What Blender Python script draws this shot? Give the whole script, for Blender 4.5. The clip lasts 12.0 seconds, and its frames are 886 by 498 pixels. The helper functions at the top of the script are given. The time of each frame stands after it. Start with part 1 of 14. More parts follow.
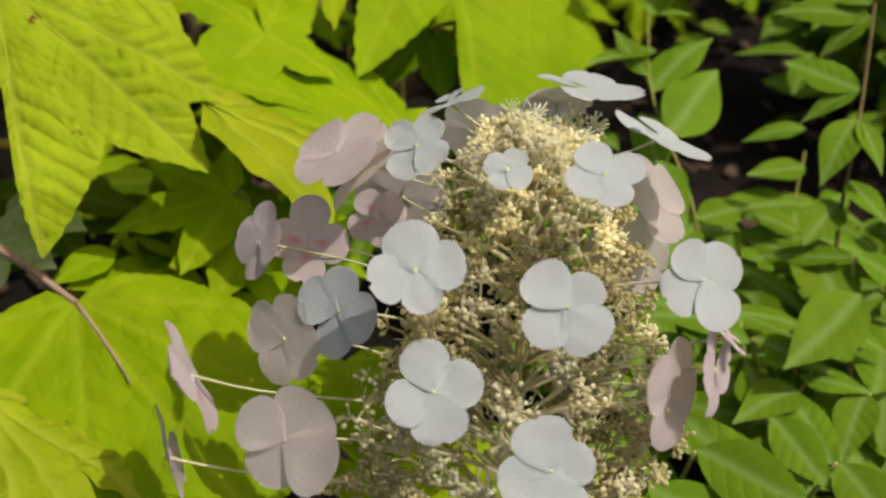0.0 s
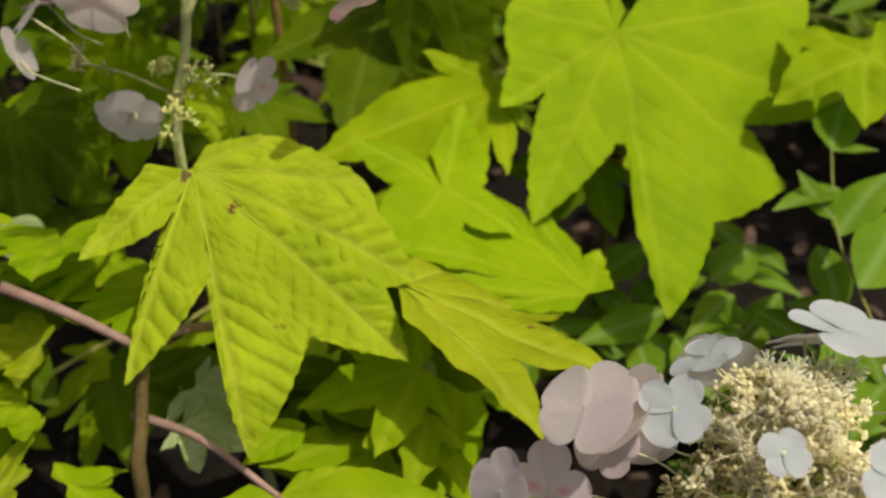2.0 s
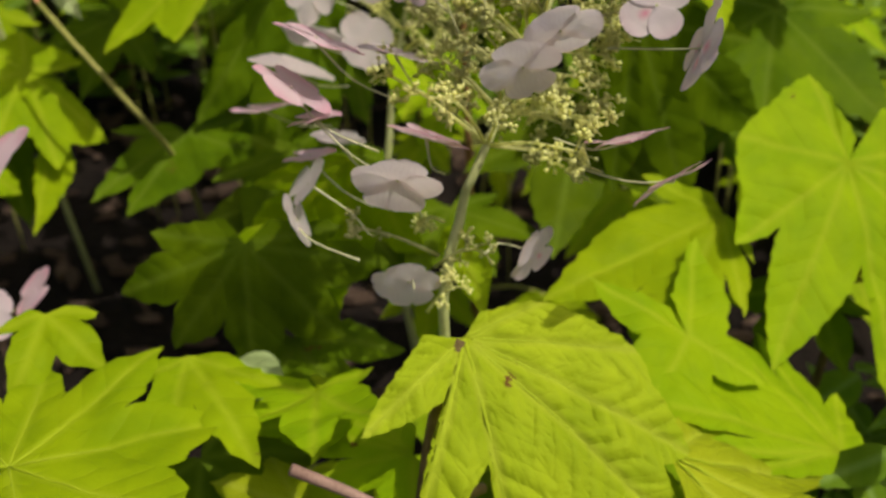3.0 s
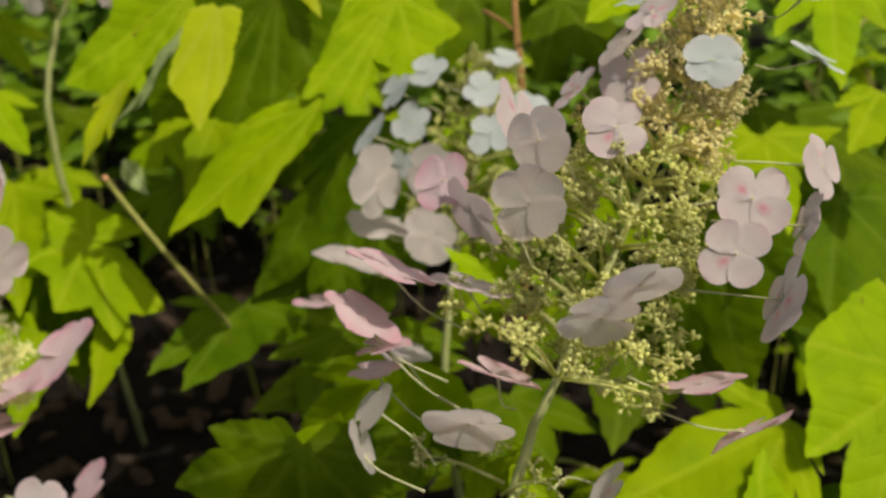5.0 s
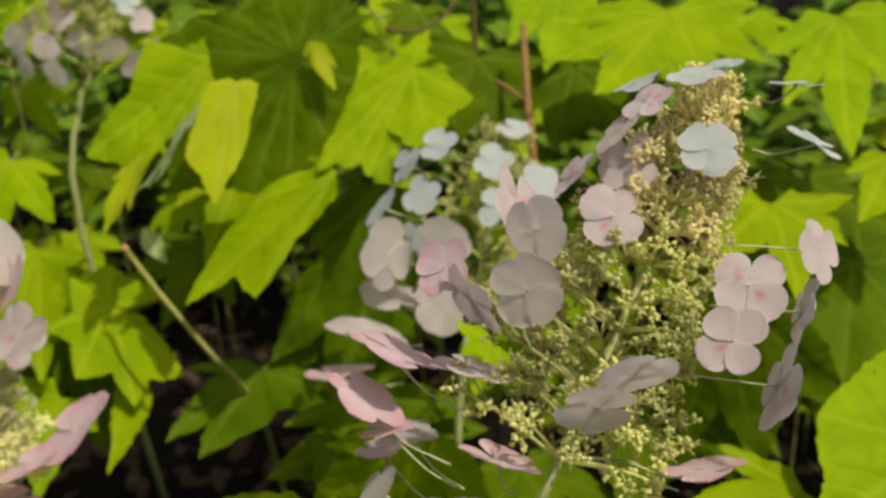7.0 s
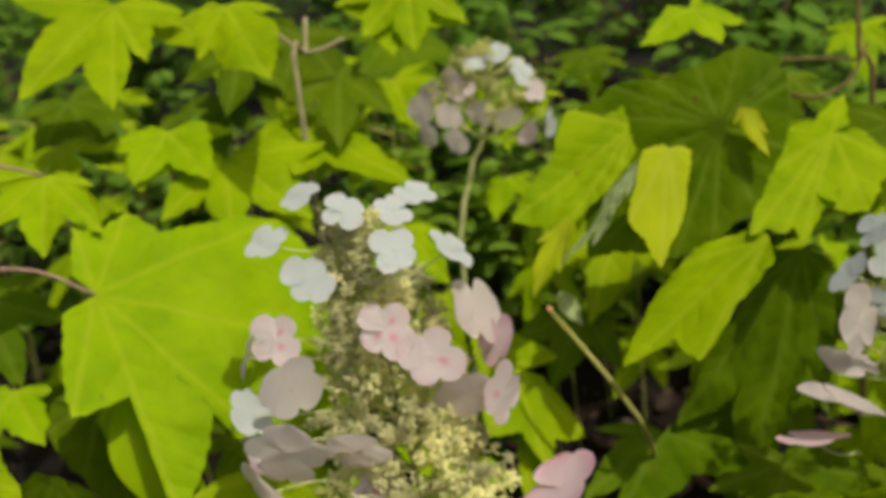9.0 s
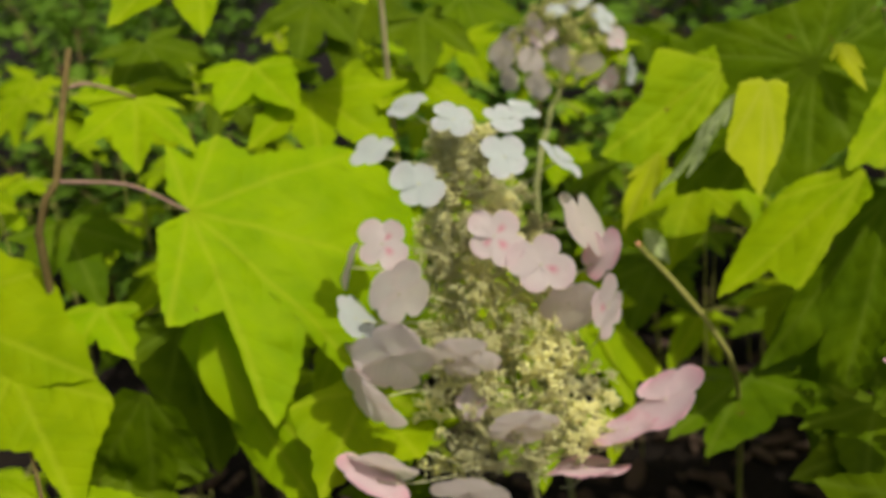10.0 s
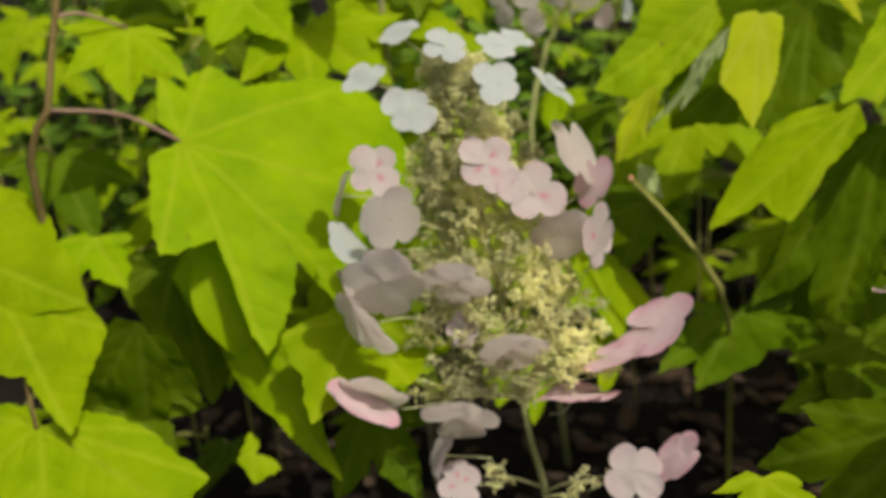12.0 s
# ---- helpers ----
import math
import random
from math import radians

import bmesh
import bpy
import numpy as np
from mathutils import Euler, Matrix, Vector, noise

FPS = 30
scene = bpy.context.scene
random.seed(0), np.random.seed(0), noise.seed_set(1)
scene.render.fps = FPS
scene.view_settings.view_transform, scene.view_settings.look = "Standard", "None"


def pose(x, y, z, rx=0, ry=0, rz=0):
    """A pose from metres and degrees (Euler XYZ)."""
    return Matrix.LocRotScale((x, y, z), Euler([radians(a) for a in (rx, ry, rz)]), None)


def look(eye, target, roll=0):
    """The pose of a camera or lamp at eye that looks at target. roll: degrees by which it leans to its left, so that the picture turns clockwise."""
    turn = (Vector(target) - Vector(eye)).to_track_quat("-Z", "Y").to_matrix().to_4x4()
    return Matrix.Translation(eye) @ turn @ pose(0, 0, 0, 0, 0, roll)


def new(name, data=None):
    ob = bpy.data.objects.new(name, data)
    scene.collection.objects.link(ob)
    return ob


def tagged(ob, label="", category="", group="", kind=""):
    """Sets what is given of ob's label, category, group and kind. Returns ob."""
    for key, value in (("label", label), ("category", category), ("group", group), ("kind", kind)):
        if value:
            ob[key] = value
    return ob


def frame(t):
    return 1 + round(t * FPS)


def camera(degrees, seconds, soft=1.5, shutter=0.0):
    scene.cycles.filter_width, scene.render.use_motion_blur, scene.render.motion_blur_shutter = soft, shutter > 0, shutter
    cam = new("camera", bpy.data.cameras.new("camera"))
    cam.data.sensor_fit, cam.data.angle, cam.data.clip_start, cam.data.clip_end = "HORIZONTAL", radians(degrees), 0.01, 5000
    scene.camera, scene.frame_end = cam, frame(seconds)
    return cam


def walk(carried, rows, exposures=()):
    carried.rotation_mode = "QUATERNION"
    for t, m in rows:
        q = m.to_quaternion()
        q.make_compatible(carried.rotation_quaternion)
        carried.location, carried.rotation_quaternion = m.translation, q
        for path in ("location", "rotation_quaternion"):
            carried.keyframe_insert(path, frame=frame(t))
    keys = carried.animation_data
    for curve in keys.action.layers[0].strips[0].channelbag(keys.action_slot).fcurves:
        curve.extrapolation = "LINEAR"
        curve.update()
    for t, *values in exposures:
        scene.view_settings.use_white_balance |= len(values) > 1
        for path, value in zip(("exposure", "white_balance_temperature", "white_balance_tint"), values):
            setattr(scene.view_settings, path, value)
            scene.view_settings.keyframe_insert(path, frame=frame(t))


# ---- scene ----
cam = camera(45.2, 12.0, soft=2.5)
PATH = [
    (0, look((0.0457, -0.4688, 0.4863), (0.1099, 0.3829, -0.0336), 0.42)),
    (0.5, look((0.0467, -0.4676, 0.4866), (0.1068, 0.3863, -0.0303), 0.13)),
    (1, look((0.0470, -0.4617, 0.4977), (0.1004, 0.3964, -0.0130), -0.34)),
    (1.5, look((0.0127, -0.4411, 0.5186), (0.0582, 0.4165, 0.0063), -0.43)),
    (2, look((-0.0173, -0.4033, 0.5629), (-0.0202, 0.4504, 0.0422), -2.18)),
    (2.5, look((-0.0737, -0.3731, 0.6042), (-0.1049, 0.4822, 0.0871), -2.34)),
    (3, look((-0.1261, -0.3505, 0.6322), (-0.1832, 0.5059, 0.1189), -2.98)),
    (3.2, look((-0.1377, -0.3412, 0.6445), (-0.1970, 0.5139, 0.1295), -2.91)),
    (4.8, look((-0.1436, -0.3207, 0.6716), (-0.2319, 0.5705, 0.2267), -2.49)),
    (5, look((-0.1416, -0.3169, 0.6827), (-0.2332, 0.5842, 0.2590), -2.47)),
    (5.5, look((-0.1386, -0.3161, 0.6954), (-0.2369, 0.5911, 0.2863), -2.55)),
    (6, look((-0.1317, -0.3165, 0.6964), (-0.2349, 0.5926, 0.2929), -2.72)),
    (6.5, look((-0.1270, -0.3139, 0.7007), (-0.2351, 0.5980, 0.3047), -2.81)),
    (6.7, look((-0.1237, -0.3137, 0.7009), (-0.2318, 0.5989, 0.3066), -2.99)),
    (8.3, look((-0.2345, -0.3341, 0.7390), (-0.4682, 0.5775, 0.4010), -5.78)),
    (8.5, look((-0.2688, -0.3453, 0.7404), (-0.5098, 0.5653, 0.4045), -5.68)),
    (9, look((-0.3246, -0.3630, 0.7235), (-0.5995, 0.5444, 0.4055), -6.08)),
    (9.5, look((-0.3693, -0.3855, 0.7004), (-0.6458, 0.5250, 0.3930), -4.88)),
    (10, look((-0.3909, -0.4011, 0.6556), (-0.6710, 0.5122, 0.3600), -4.69)),
    (10.5, look((-0.3902, -0.4071, 0.6301), (-0.6752, 0.5021, 0.3265), -4.84)),
    (11, look((-0.3916, -0.4091, 0.6243), (-0.6680, 0.4986, 0.3086), -4.60)),
    (11.5, look((-0.3915, -0.4109, 0.6210), (-0.6659, 0.4955, 0.3000), -4.44)),
    (12, look((-0.3856, -0.4071, 0.6354), (-0.6640, 0.4942, 0.3034), -4.44)),
]
walk(cam, PATH, [(0, 0.0, 6500, 10), (3.2, 0.0, 6500, 10), (4.8, -0.06, 6700, 5), (12, -0.06, 6700, 5)])
cam.data.dof.use_dof, cam.data.dof.focus_distance, cam.data.dof.aperture_fstop = True, 0.42, 10.5

# ---- world and sun ----
world = bpy.data.worlds.new("sky")
scene.world = world
world.use_nodes = True
wn = world.node_tree.nodes
sky = wn.new("ShaderNodeTexSky")
sky.sky_type = "NISHITA"
sky.sun_disc = False
sky.air_density, sky.dust_density, sky.ozone_density = 0.5, 5.0, 0.2
SUN = Vector((0.42, -0.27, 0.86)).normalized()
sky.sun_elevation = math.asin(SUN.z)
sky.sun_rotation = math.atan2(SUN.x, SUN.y)
world.node_tree.links.new(sky.outputs[0], wn["Background"].inputs[0])
wn["Background"].inputs[1].default_value = 0.128
sun = new("sun", bpy.data.lights.new("sun", "SUN"))
sun.data.energy, sun.data.angle, sun.data.color = 3.5, radians(0.6), (1.0, 0.95, 0.86)
sun.matrix_world = look(SUN * 20, (0, 0, 0))


# ---- materials ----
class Nodes:
    """Short hand for building a node material."""

    def __init__(self, name):
        self.mat = bpy.data.materials.new(name)
        self.mat.use_nodes = True
        self.tree = self.mat.node_tree
        self.out = self.tree.nodes["Material Output"]
        self.bsdf = self.tree.nodes["Principled BSDF"]

    def add(self, kind, **sets):
        n = self.tree.nodes.new(kind)
        for key, value in sets.items():
            if key in n.inputs:
                n.inputs[key].default_value = value
        return n

    def link(self, a, b):
        self.tree.links.new(a, b)

    def noise(self, scale, detail=3.0, coord=None, rough=0.55):
        n = self.add("ShaderNodeTexNoise", Scale=scale, Detail=detail, Roughness=rough)
        self.link(coord or self.coord(), n.inputs["Vector"])
        return n.outputs["Fac"]

    def coord(self, which="Object"):
        return self.add("ShaderNodeTexCoord").outputs[which]

    def ramp(self, fac, stops):
        n = self.add("ShaderNodeValToRGB")
        while len(n.color_ramp.elements) < len(stops):
            n.color_ramp.elements.new(0.5)
        for e, (at, c) in zip(n.color_ramp.elements, stops):
            e.position, e.color = at, (*c, 1) if len(c) == 3 else c
        self.link(fac, n.inputs["Fac"])
        return n.outputs["Color"]

    def maths(self, op, a, b=None):
        n = self.add("ShaderNodeMath")
        n.operation = op
        for i, v in enumerate((a, b)):
            if v is None:
                continue
            if isinstance(v, (int, float)):
                n.inputs[i].default_value = v
            else:
                self.link(v, n.inputs[i])
        return n.outputs[0]

    def mix(self, fac, a, b, blend="MIX"):
        n = self.add("ShaderNodeMix")
        n.data_type, n.blend_type = "RGBA", blend
        for i, v in ((0, fac), (6, a), (7, b)):
            if isinstance(v, (int, float)):
                n.inputs[i].default_value = v
            elif isinstance(v, tuple):
                n.inputs[i].default_value = (*v, 1)
            else:
                self.link(v, n.inputs[i])
        return n.outputs[2]

    def bump(self, height, strength, distance):
        n = self.add("ShaderNodeBump", Strength=strength, Distance=distance)
        self.link(height, n.inputs["Height"])
        self.link(n.outputs[0], self.bsdf.inputs["Normal"])
        return n.outputs[0]

    def thin(self, colour, amount, normal=None):
        """Lets light through a leaf or petal: a share of translucency beside the glossy skin."""
        tr = self.add("ShaderNodeBsdfTranslucent")
        self.link(colour, tr.inputs["Color"])
        if normal:
            self.link(normal, tr.inputs["Normal"])
        mx = self.add("ShaderNodeMixShader")
        mx.inputs[0].default_value = amount
        self.link(self.bsdf.outputs[0], mx.inputs[1])
        self.link(tr.outputs[0], mx.inputs[2])
        self.link(mx.outputs[0], self.out.inputs["Surface"])


def leaf_material(name, deep, light, vein, glow, spacing, relief, share=0.42, spots=True):
    """A leaf skin. The UV map holds metres along and across the nearest main vein."""
    m = Nodes(name)
    uv = m.add("ShaderNodeSeparateXYZ")
    m.link(m.coord("UV"), uv.inputs[0])
    along, across = uv.outputs[0], uv.outputs[1]
    wob = m.maths("MULTIPLY", m.noise(48, 2), 0.007)
    phase = m.maths("ADD", m.maths("SUBTRACT", along, m.maths("MULTIPLY", across, 0.85)), wob)
    rib = m.maths("ABSOLUTE", m.maths("SINE", m.maths("MULTIPLY", phase, math.pi / spacing)))
    pillow = m.maths("MULTIPLY", m.maths("POWER", rib, 0.6), m.maths("ADD", m.noise(30, 2), 0.3))
    main = m.maths("MINIMUM", m.maths("MULTIPLY", across, 260.0), 1.0)
    height = m.maths("MULTIPLY", pillow, m.maths("ADD", m.maths("MULTIPLY", main, 0.35), 0.65))
    fine = m.noise(420, 2)
    cells = m.add("ShaderNodeTexVoronoi", Scale=260.0)
    cells.feature = "DISTANCE_TO_EDGE"
    m.link(m.coord(), cells.inputs["Vector"])
    net = m.maths("MINIMUM", m.maths("MULTIPLY", cells.outputs["Distance"], 5.0), 1.0)
    height = m.maths("ADD", height, m.maths("MULTIPLY", m.maths("ADD", fine, net), 0.14))
    normal = m.bump(height, 0.75, relief)
    tone = m.noise(22, 4)
    colour = m.ramp(tone, [(0.34, deep), (0.66, light)])
    info = m.add("ShaderNodeObjectInfo")
    hsv = m.add("ShaderNodeHueSaturation")
    m.link(m.maths("ADD", m.maths("MULTIPLY", info.outputs["Random"], 0.014), 0.496), hsv.inputs["Hue"])
    m.link(m.maths("ADD", m.maths("MULTIPLY", info.outputs["Random"], 0.16), 0.93), hsv.inputs["Value"])
    m.link(colour, hsv.inputs["Color"])
    colour = m.mix(m.maths("MULTIPLY", m.maths("SUBTRACT", 1.0, main), 0.5), hsv.outputs[0], vein)
    thinrib = m.maths("MULTIPLY", m.maths("LESS_THAN", rib, 0.10), 0.06)
    colour = m.mix(thinrib, colour, vein)
    if spots:
        blot = m.ramp(m.noise(34, 5, rough=0.7), [(0.69, (0, 0, 0)), (0.715, (1, 1, 1))])
        colour = m.mix(blot, colour, (0.16, 0.07, 0.025))
    m.link(colour, m.bsdf.inputs["Base Color"])
    m.bsdf.inputs["Roughness"].default_value = 0.55
    m.bsdf.inputs["Specular IOR Level"].default_value = 0.04
    m.thin(m.mix(1.0, colour, glow, "MULTIPLY"), share, normal)
    return m.mat


def petal_material(name, base, edge, back_share=0.4, streak=0.0):
    """A sepal's skin. streak: how strong the pink mark near the foot of some sepals is."""
    m = Nodes(name)
    uv = m.add("ShaderNodeSeparateXYZ")
    m.link(m.coord("UV"), uv.inputs[0])
    info = m.add("ShaderNodeObjectInfo")
    wob = m.maths("MULTIPLY", m.noise(3.0, 2, m.coord("UV")), 0.35)
    fan = m.maths("ADD", uv.outputs[1], m.maths("MULTIPLY", m.maths("MULTIPLY", wob, m.maths("SUBTRACT", uv.outputs[1], 0.5)), 2.0))
    ridge = m.maths("ABSOLUTE", m.maths("SINE", m.maths("MULTIPLY", m.maths("ADD", fan, wob), 22.0)))
    vein = m.maths("POWER", m.maths("SUBTRACT", 1.0, ridge), 4.0)
    blush = m.maths("MULTIPLY", m.noise(70, 3), m.maths("POWER", uv.outputs[0], 2.0))
    colour = m.ramp(blush, [(0.10, base), (0.62, edge)])
    colour = m.mix(m.maths("MULTIPLY", vein, 0.26), colour, (0.55, 0.44, 0.42))
    colour = m.mix(m.maths("MULTIPLY", m.noise(38, 4, rough=0.65), 0.30), colour, edge)
    pink = m.ramp(m.noise(150, 3, rough=0.65), [(0.67, (0, 0, 0)), (0.75, (1, 1, 1))])
    colour = m.mix(m.maths("MULTIPLY", pink, m.maths("MULTIPLY", info.outputs["Random"], 0.7)), colour, (0.75, 0.18, 0.30))
    mid = m.maths("MAXIMUM", m.maths("SUBTRACT", 1.0, m.maths("MULTIPLY", m.maths("ABSOLUTE", m.maths("SUBTRACT", uv.outputs[1], 0.5)), 5.0)), 0.0)
    foot = m.maths("MAXIMUM", m.maths("SUBTRACT", 1.0, m.maths("MULTIPLY", m.maths("ABSOLUTE", m.maths("SUBTRACT", uv.outputs[0], 0.34)), 4.0)), 0.0)
    some = m.maths("GREATER_THAN", info.outputs["Random"], 0.55)
    colour = m.mix(m.maths("MULTIPLY", m.maths("MULTIPLY", mid, foot), m.maths("MULTIPLY", some, streak)), colour, (0.72, 0.12, 0.24))
    m.link(colour, m.bsdf.inputs["Base Color"])
    m.bsdf.inputs["Roughness"].default_value = 0.6
    m.bsdf.inputs["Specular IOR Level"].default_value = 0.2
    fold = m.maths("MULTIPLY", m.noise(75, 2), 1.2)
    normal = m.bump(m.maths("ADD", fold, m.maths("ADD", m.maths("MULTIPLY", vein, -0.6), m.noise(240, 3))), 0.45, 0.0007)
    m.thin(colour, back_share, normal)
    return m.mat


def plain_material(name, dark, light, scale, rough=0.7, relief=0.001, stretch=(1, 1, 1), share=0.0):
    m = Nodes(name)
    mp = m.add("ShaderNodeMapping")
    mp.inputs["Scale"].default_value = stretch
    m.link(m.coord(), mp.inputs["Vector"])
    big, small = m.noise(scale, 4, mp.outputs[0]), m.noise(scale * 7, 3, mp.outputs[0])
    colour = m.ramp(m.maths("ADD", m.maths("MULTIPLY", big, 0.6), m.maths("MULTIPLY", small, 0.4)), [(0.34, dark), (0.66, light)])
    info = m.add("ShaderNodeObjectInfo")
    hsv = m.add("ShaderNodeHueSaturation")
    m.link(m.maths("ADD", m.maths("MULTIPLY", info.outputs["Random"], 0.4), 0.8), hsv.inputs["Value"])
    m.link(colour, hsv.inputs["Color"])
    m.link(hsv.outputs[0], m.bsdf.inputs["Base Color"])
    m.bsdf.inputs["Roughness"].default_value = rough
    m.bsdf.inputs["Specular IOR Level"].default_value = 0.1
    m.bump(m.maths("ADD", big, small), 0.6, relief)
    if share:
        m.thin(hsv.outputs[0], share)
    return m.mat


LEAF_GOLD = leaf_material("hydrangea_leaf_gold", (0.295, 0.365, 0.009), (0.395, 0.46, 0.014), (0.48, 0.52, 0.05), (1.0, 1.0, 0.4), 0.012, 0.0011)
# Leaf flaps with sun behind them: a brighter base colour adds to the glow.
LEAF_BACKLIT = leaf_material("hydrangea_leaf_backlit", (0.36, 0.41, 0.006), (0.45, 0.49, 0.010), (0.50, 0.53, 0.05), (1.0, 1.0, 0.4), 0.020, 0.0003, 0.5)
LEAF_LIME = leaf_material("hydrangea_leaf_lime", (0.225, 0.34, 0.003), (0.31, 0.42, 0.004), (0.40, 0.48, 0.02), (0.98, 1.0, 0.4), 0.016, 0.0010)
# Lime leaf as seen in shade: the shade is put into this darker colour.
LEAF_SHADED = leaf_material("hydrangea_leaf_shaded", (0.075, 0.125, 0.002), (0.125, 0.185, 0.003), (0.17, 0.24, 0.02), (0.9, 1.0, 0.4), 0.016, 0.0008)
LEAF_FELT = leaf_material("hydrangea_leaf_underside", (0.30, 0.37, 0.13), (0.38, 0.44, 0.19), (0.48, 0.52, 0.30), (0.9, 1.0, 0.5), 0.014, 0.0018, 0.25, False)
LEAF_SMALL = leaf_material("shrub_leaf_green", (0.105, 0.185, 0.008), (0.16, 0.25, 0.014), (0.25, 0.36, 0.10), (0.9, 1.0, 0.4), 0.009, 0.0006, 0.32, False)
LEAF_FAR = leaf_material("far_leaf_green", (0.055, 0.12, 0.010), (0.12, 0.21, 0.016), (0.18, 0.28, 0.05), (0.9, 1.0, 0.4), 0.009, 0.0006, 0.3, False)
WHITE = petal_material("sepal_white", (0.510, 0.570, 0.535), (0.55, 0.53, 0.53), 0.32)
BLUSH = petal_material("sepal_blush", (0.67, 0.595, 0.57), (0.69, 0.515, 0.525), 0.38, 0.7)
PINK = petal_material("sepal_pink", (0.80, 0.65, 0.655), (0.78, 0.36, 0.46), 0.42)
# Faded, backlit or shaded sepals; the raised base colour stands in for bounced light.
FADED_BACKLIT = petal_material("sepal_faded_backlit", (0.90, 0.81, 0.77), (0.77, 0.65, 0.62), 0.64)
CREAM = plain_material("flower_bud_cream", (0.90, 0.84, 0.57), (0.96, 0.93, 0.72), 90, 0.6, 0.0004, share=0.66)
FLUFF = plain_material("stamen_cream", (0.95, 0.92, 0.70), (0.97, 0.95, 0.80), 90, 0.6, 0.0003, share=0.68)
SPENT = plain_material("flower_bud_spent", (0.60, 0.54, 0.27), (0.82, 0.75, 0.46), 140, 0.7, 0.0004, share=0.58)
TANBUD = plain_material("flower_bud_tan", (0.78, 0.70, 0.34), (0.90, 0.84, 0.50), 90, 0.6, 0.0004, share=0.60)
YOUNGBUD = plain_material("young_bud_orange", (0.42, 0.19, 0.09), (0.62, 0.32, 0.17), 120, 0.6, 0.0004)
LIMEBUD = plain_material("flower_bud_green", (0.64, 0.65, 0.23), (0.85, 0.83, 0.42), 90, 0.6, 0.0004, share=0.60)
YELLOWBUD = plain_material("flower_bud_yellow", (0.79, 0.77, 0.40), (0.92, 0.90, 0.60), 90, 0.6, 0.0004, share=0.62)
STALK = plain_material("flower_stalk_green", (0.31, 0.33, 0.11), (0.45, 0.46, 0.20), 60, 0.6, 0.0004)
PEDICEL = plain_material("floret_stalk_pale", (0.46, 0.46, 0.22), (0.60, 0.58, 0.34), 60, 0.6, 0.0004)
BARK = plain_material("twig_bark_brown", (0.085, 0.060, 0.020), (0.17, 0.125, 0.045), 70, 0.8, 0.0012)
TAWNY = plain_material("twig_bark_tawny", (0.20, 0.105, 0.035), (0.38, 0.21, 0.08), 70, 0.8, 0.0010)
PALEBARK = plain_material("twig_bark_pale", (0.22, 0.18, 0.10), (0.40, 0.34, 0.20), 70, 0.8, 0.0010)
ROSY = plain_material("petiole_rosy", (0.20, 0.12, 0.085), (0.33, 0.215, 0.16), 70, 0.6, 0.0006)
GREENSTEM = plain_material("young_stem_green", (0.25, 0.25, 0.05), (0.37, 0.35, 0.10), 70, 0.6, 0.0006)
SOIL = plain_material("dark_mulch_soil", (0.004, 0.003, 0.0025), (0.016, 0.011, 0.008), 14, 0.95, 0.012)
CHIP = plain_material("bark_chip", (0.034, 0.021, 0.014), (0.135, 0.088, 0.062), 40, 0.9, 0.003, (1, 4, 4))


# ---- builders ----
def mesh_object(name, verts, faces, material, parent=None, uvs=None, smooth=True):
    me = bpy.data.meshes.new(name)
    me.from_pydata([tuple(v) for v in verts], [], faces)
    if uvs is not None:
        layer = me.uv_layers.new(name="UVMap")
        layer.data.foreach_set("uv", np.asarray(uvs, dtype=np.float32).ravel())
    if smooth:
        me.polygons.foreach_set("use_smooth", [True] * len(me.polygons))
    me.materials.append(material)
    me.update()
    ob = new(name, me)
    if parent:
        ob.parent = parent
    return ob


def thing(name, at, label, category, group=""):
    """An empty at the foot of a thing; its parts keep world coordinates."""
    ob = new(name)
    ob.location = at
    ob.empty_display_size = 0.02
    return tagged(ob, label, category, group)


def local(parent, p):
    return Vector(p) - parent.location


def bend(points, n):
    """n + 1 points on a smooth line through the given ones."""
    pts = [Vector(p) for p in points]
    if len(pts) == 2:
        return [pts[0].lerp(pts[1], i / n) for i in range(n + 1)]
    ext = [2 * pts[0] - pts[1], *pts, 2 * pts[-1] - pts[-2]]
    out = []
    for i in range(n + 1):
        s = i / n * (len(pts) - 1)
        k = min(int(s), len(pts) - 2)
        u = s - k
        a, b, c, d = ext[k:k + 4]
        out.append(0.5 * ((2 * b) + (c - a) * u + (2 * a - 5 * b + 4 * c - d) * u * u + (3 * b - a - 3 * c + d) * u ** 3))
    return out


def tube(points, radii, sides=6):
    """Vertices and faces of a tapered round stem with closed ends."""
    verts, faces = [], []
    side = None
    for i, p in enumerate(points):
        d = (points[min(i + 1, len(points) - 1)] - points[max(i - 1, 0)]).normalized()
        if side is None:
            side = d.orthogonal().normalized()
        side = (side - d * side.dot(d)).normalized()
        up = d.cross(side)
        r = radii[i] if not isinstance(radii, (int, float)) else radii
        for j in range(sides):
            a = 2 * math.pi * j / sides
            verts.append(p + side * (r * math.cos(a)) + up * (r * math.sin(a)))
    for i in range(len(points) - 1):
        for j in range(sides):
            k = (j + 1) % sides
            faces.append((i * sides + j, i * sides + k, (i + 1) * sides + k, (i + 1) * sides + j))
    faces.append(tuple(range(sides))[::-1])
    faces.append(tuple((len(points) - 1) * sides + j for j in range(sides)))
    return verts, faces


def stem(parent, points, r0, r1, material, name="stem", n=10, sides=8, knots=0.0):
    line = bend([local(parent, p) for p in points], n)
    radii = [r0 + (r1 - r0) * i / n + knots * r0 * max(0, math.sin(i * 2.1)) ** 6 for i in range(n + 1)]
    return mesh_object(name, *tube(line, radii, sides), material, parent)


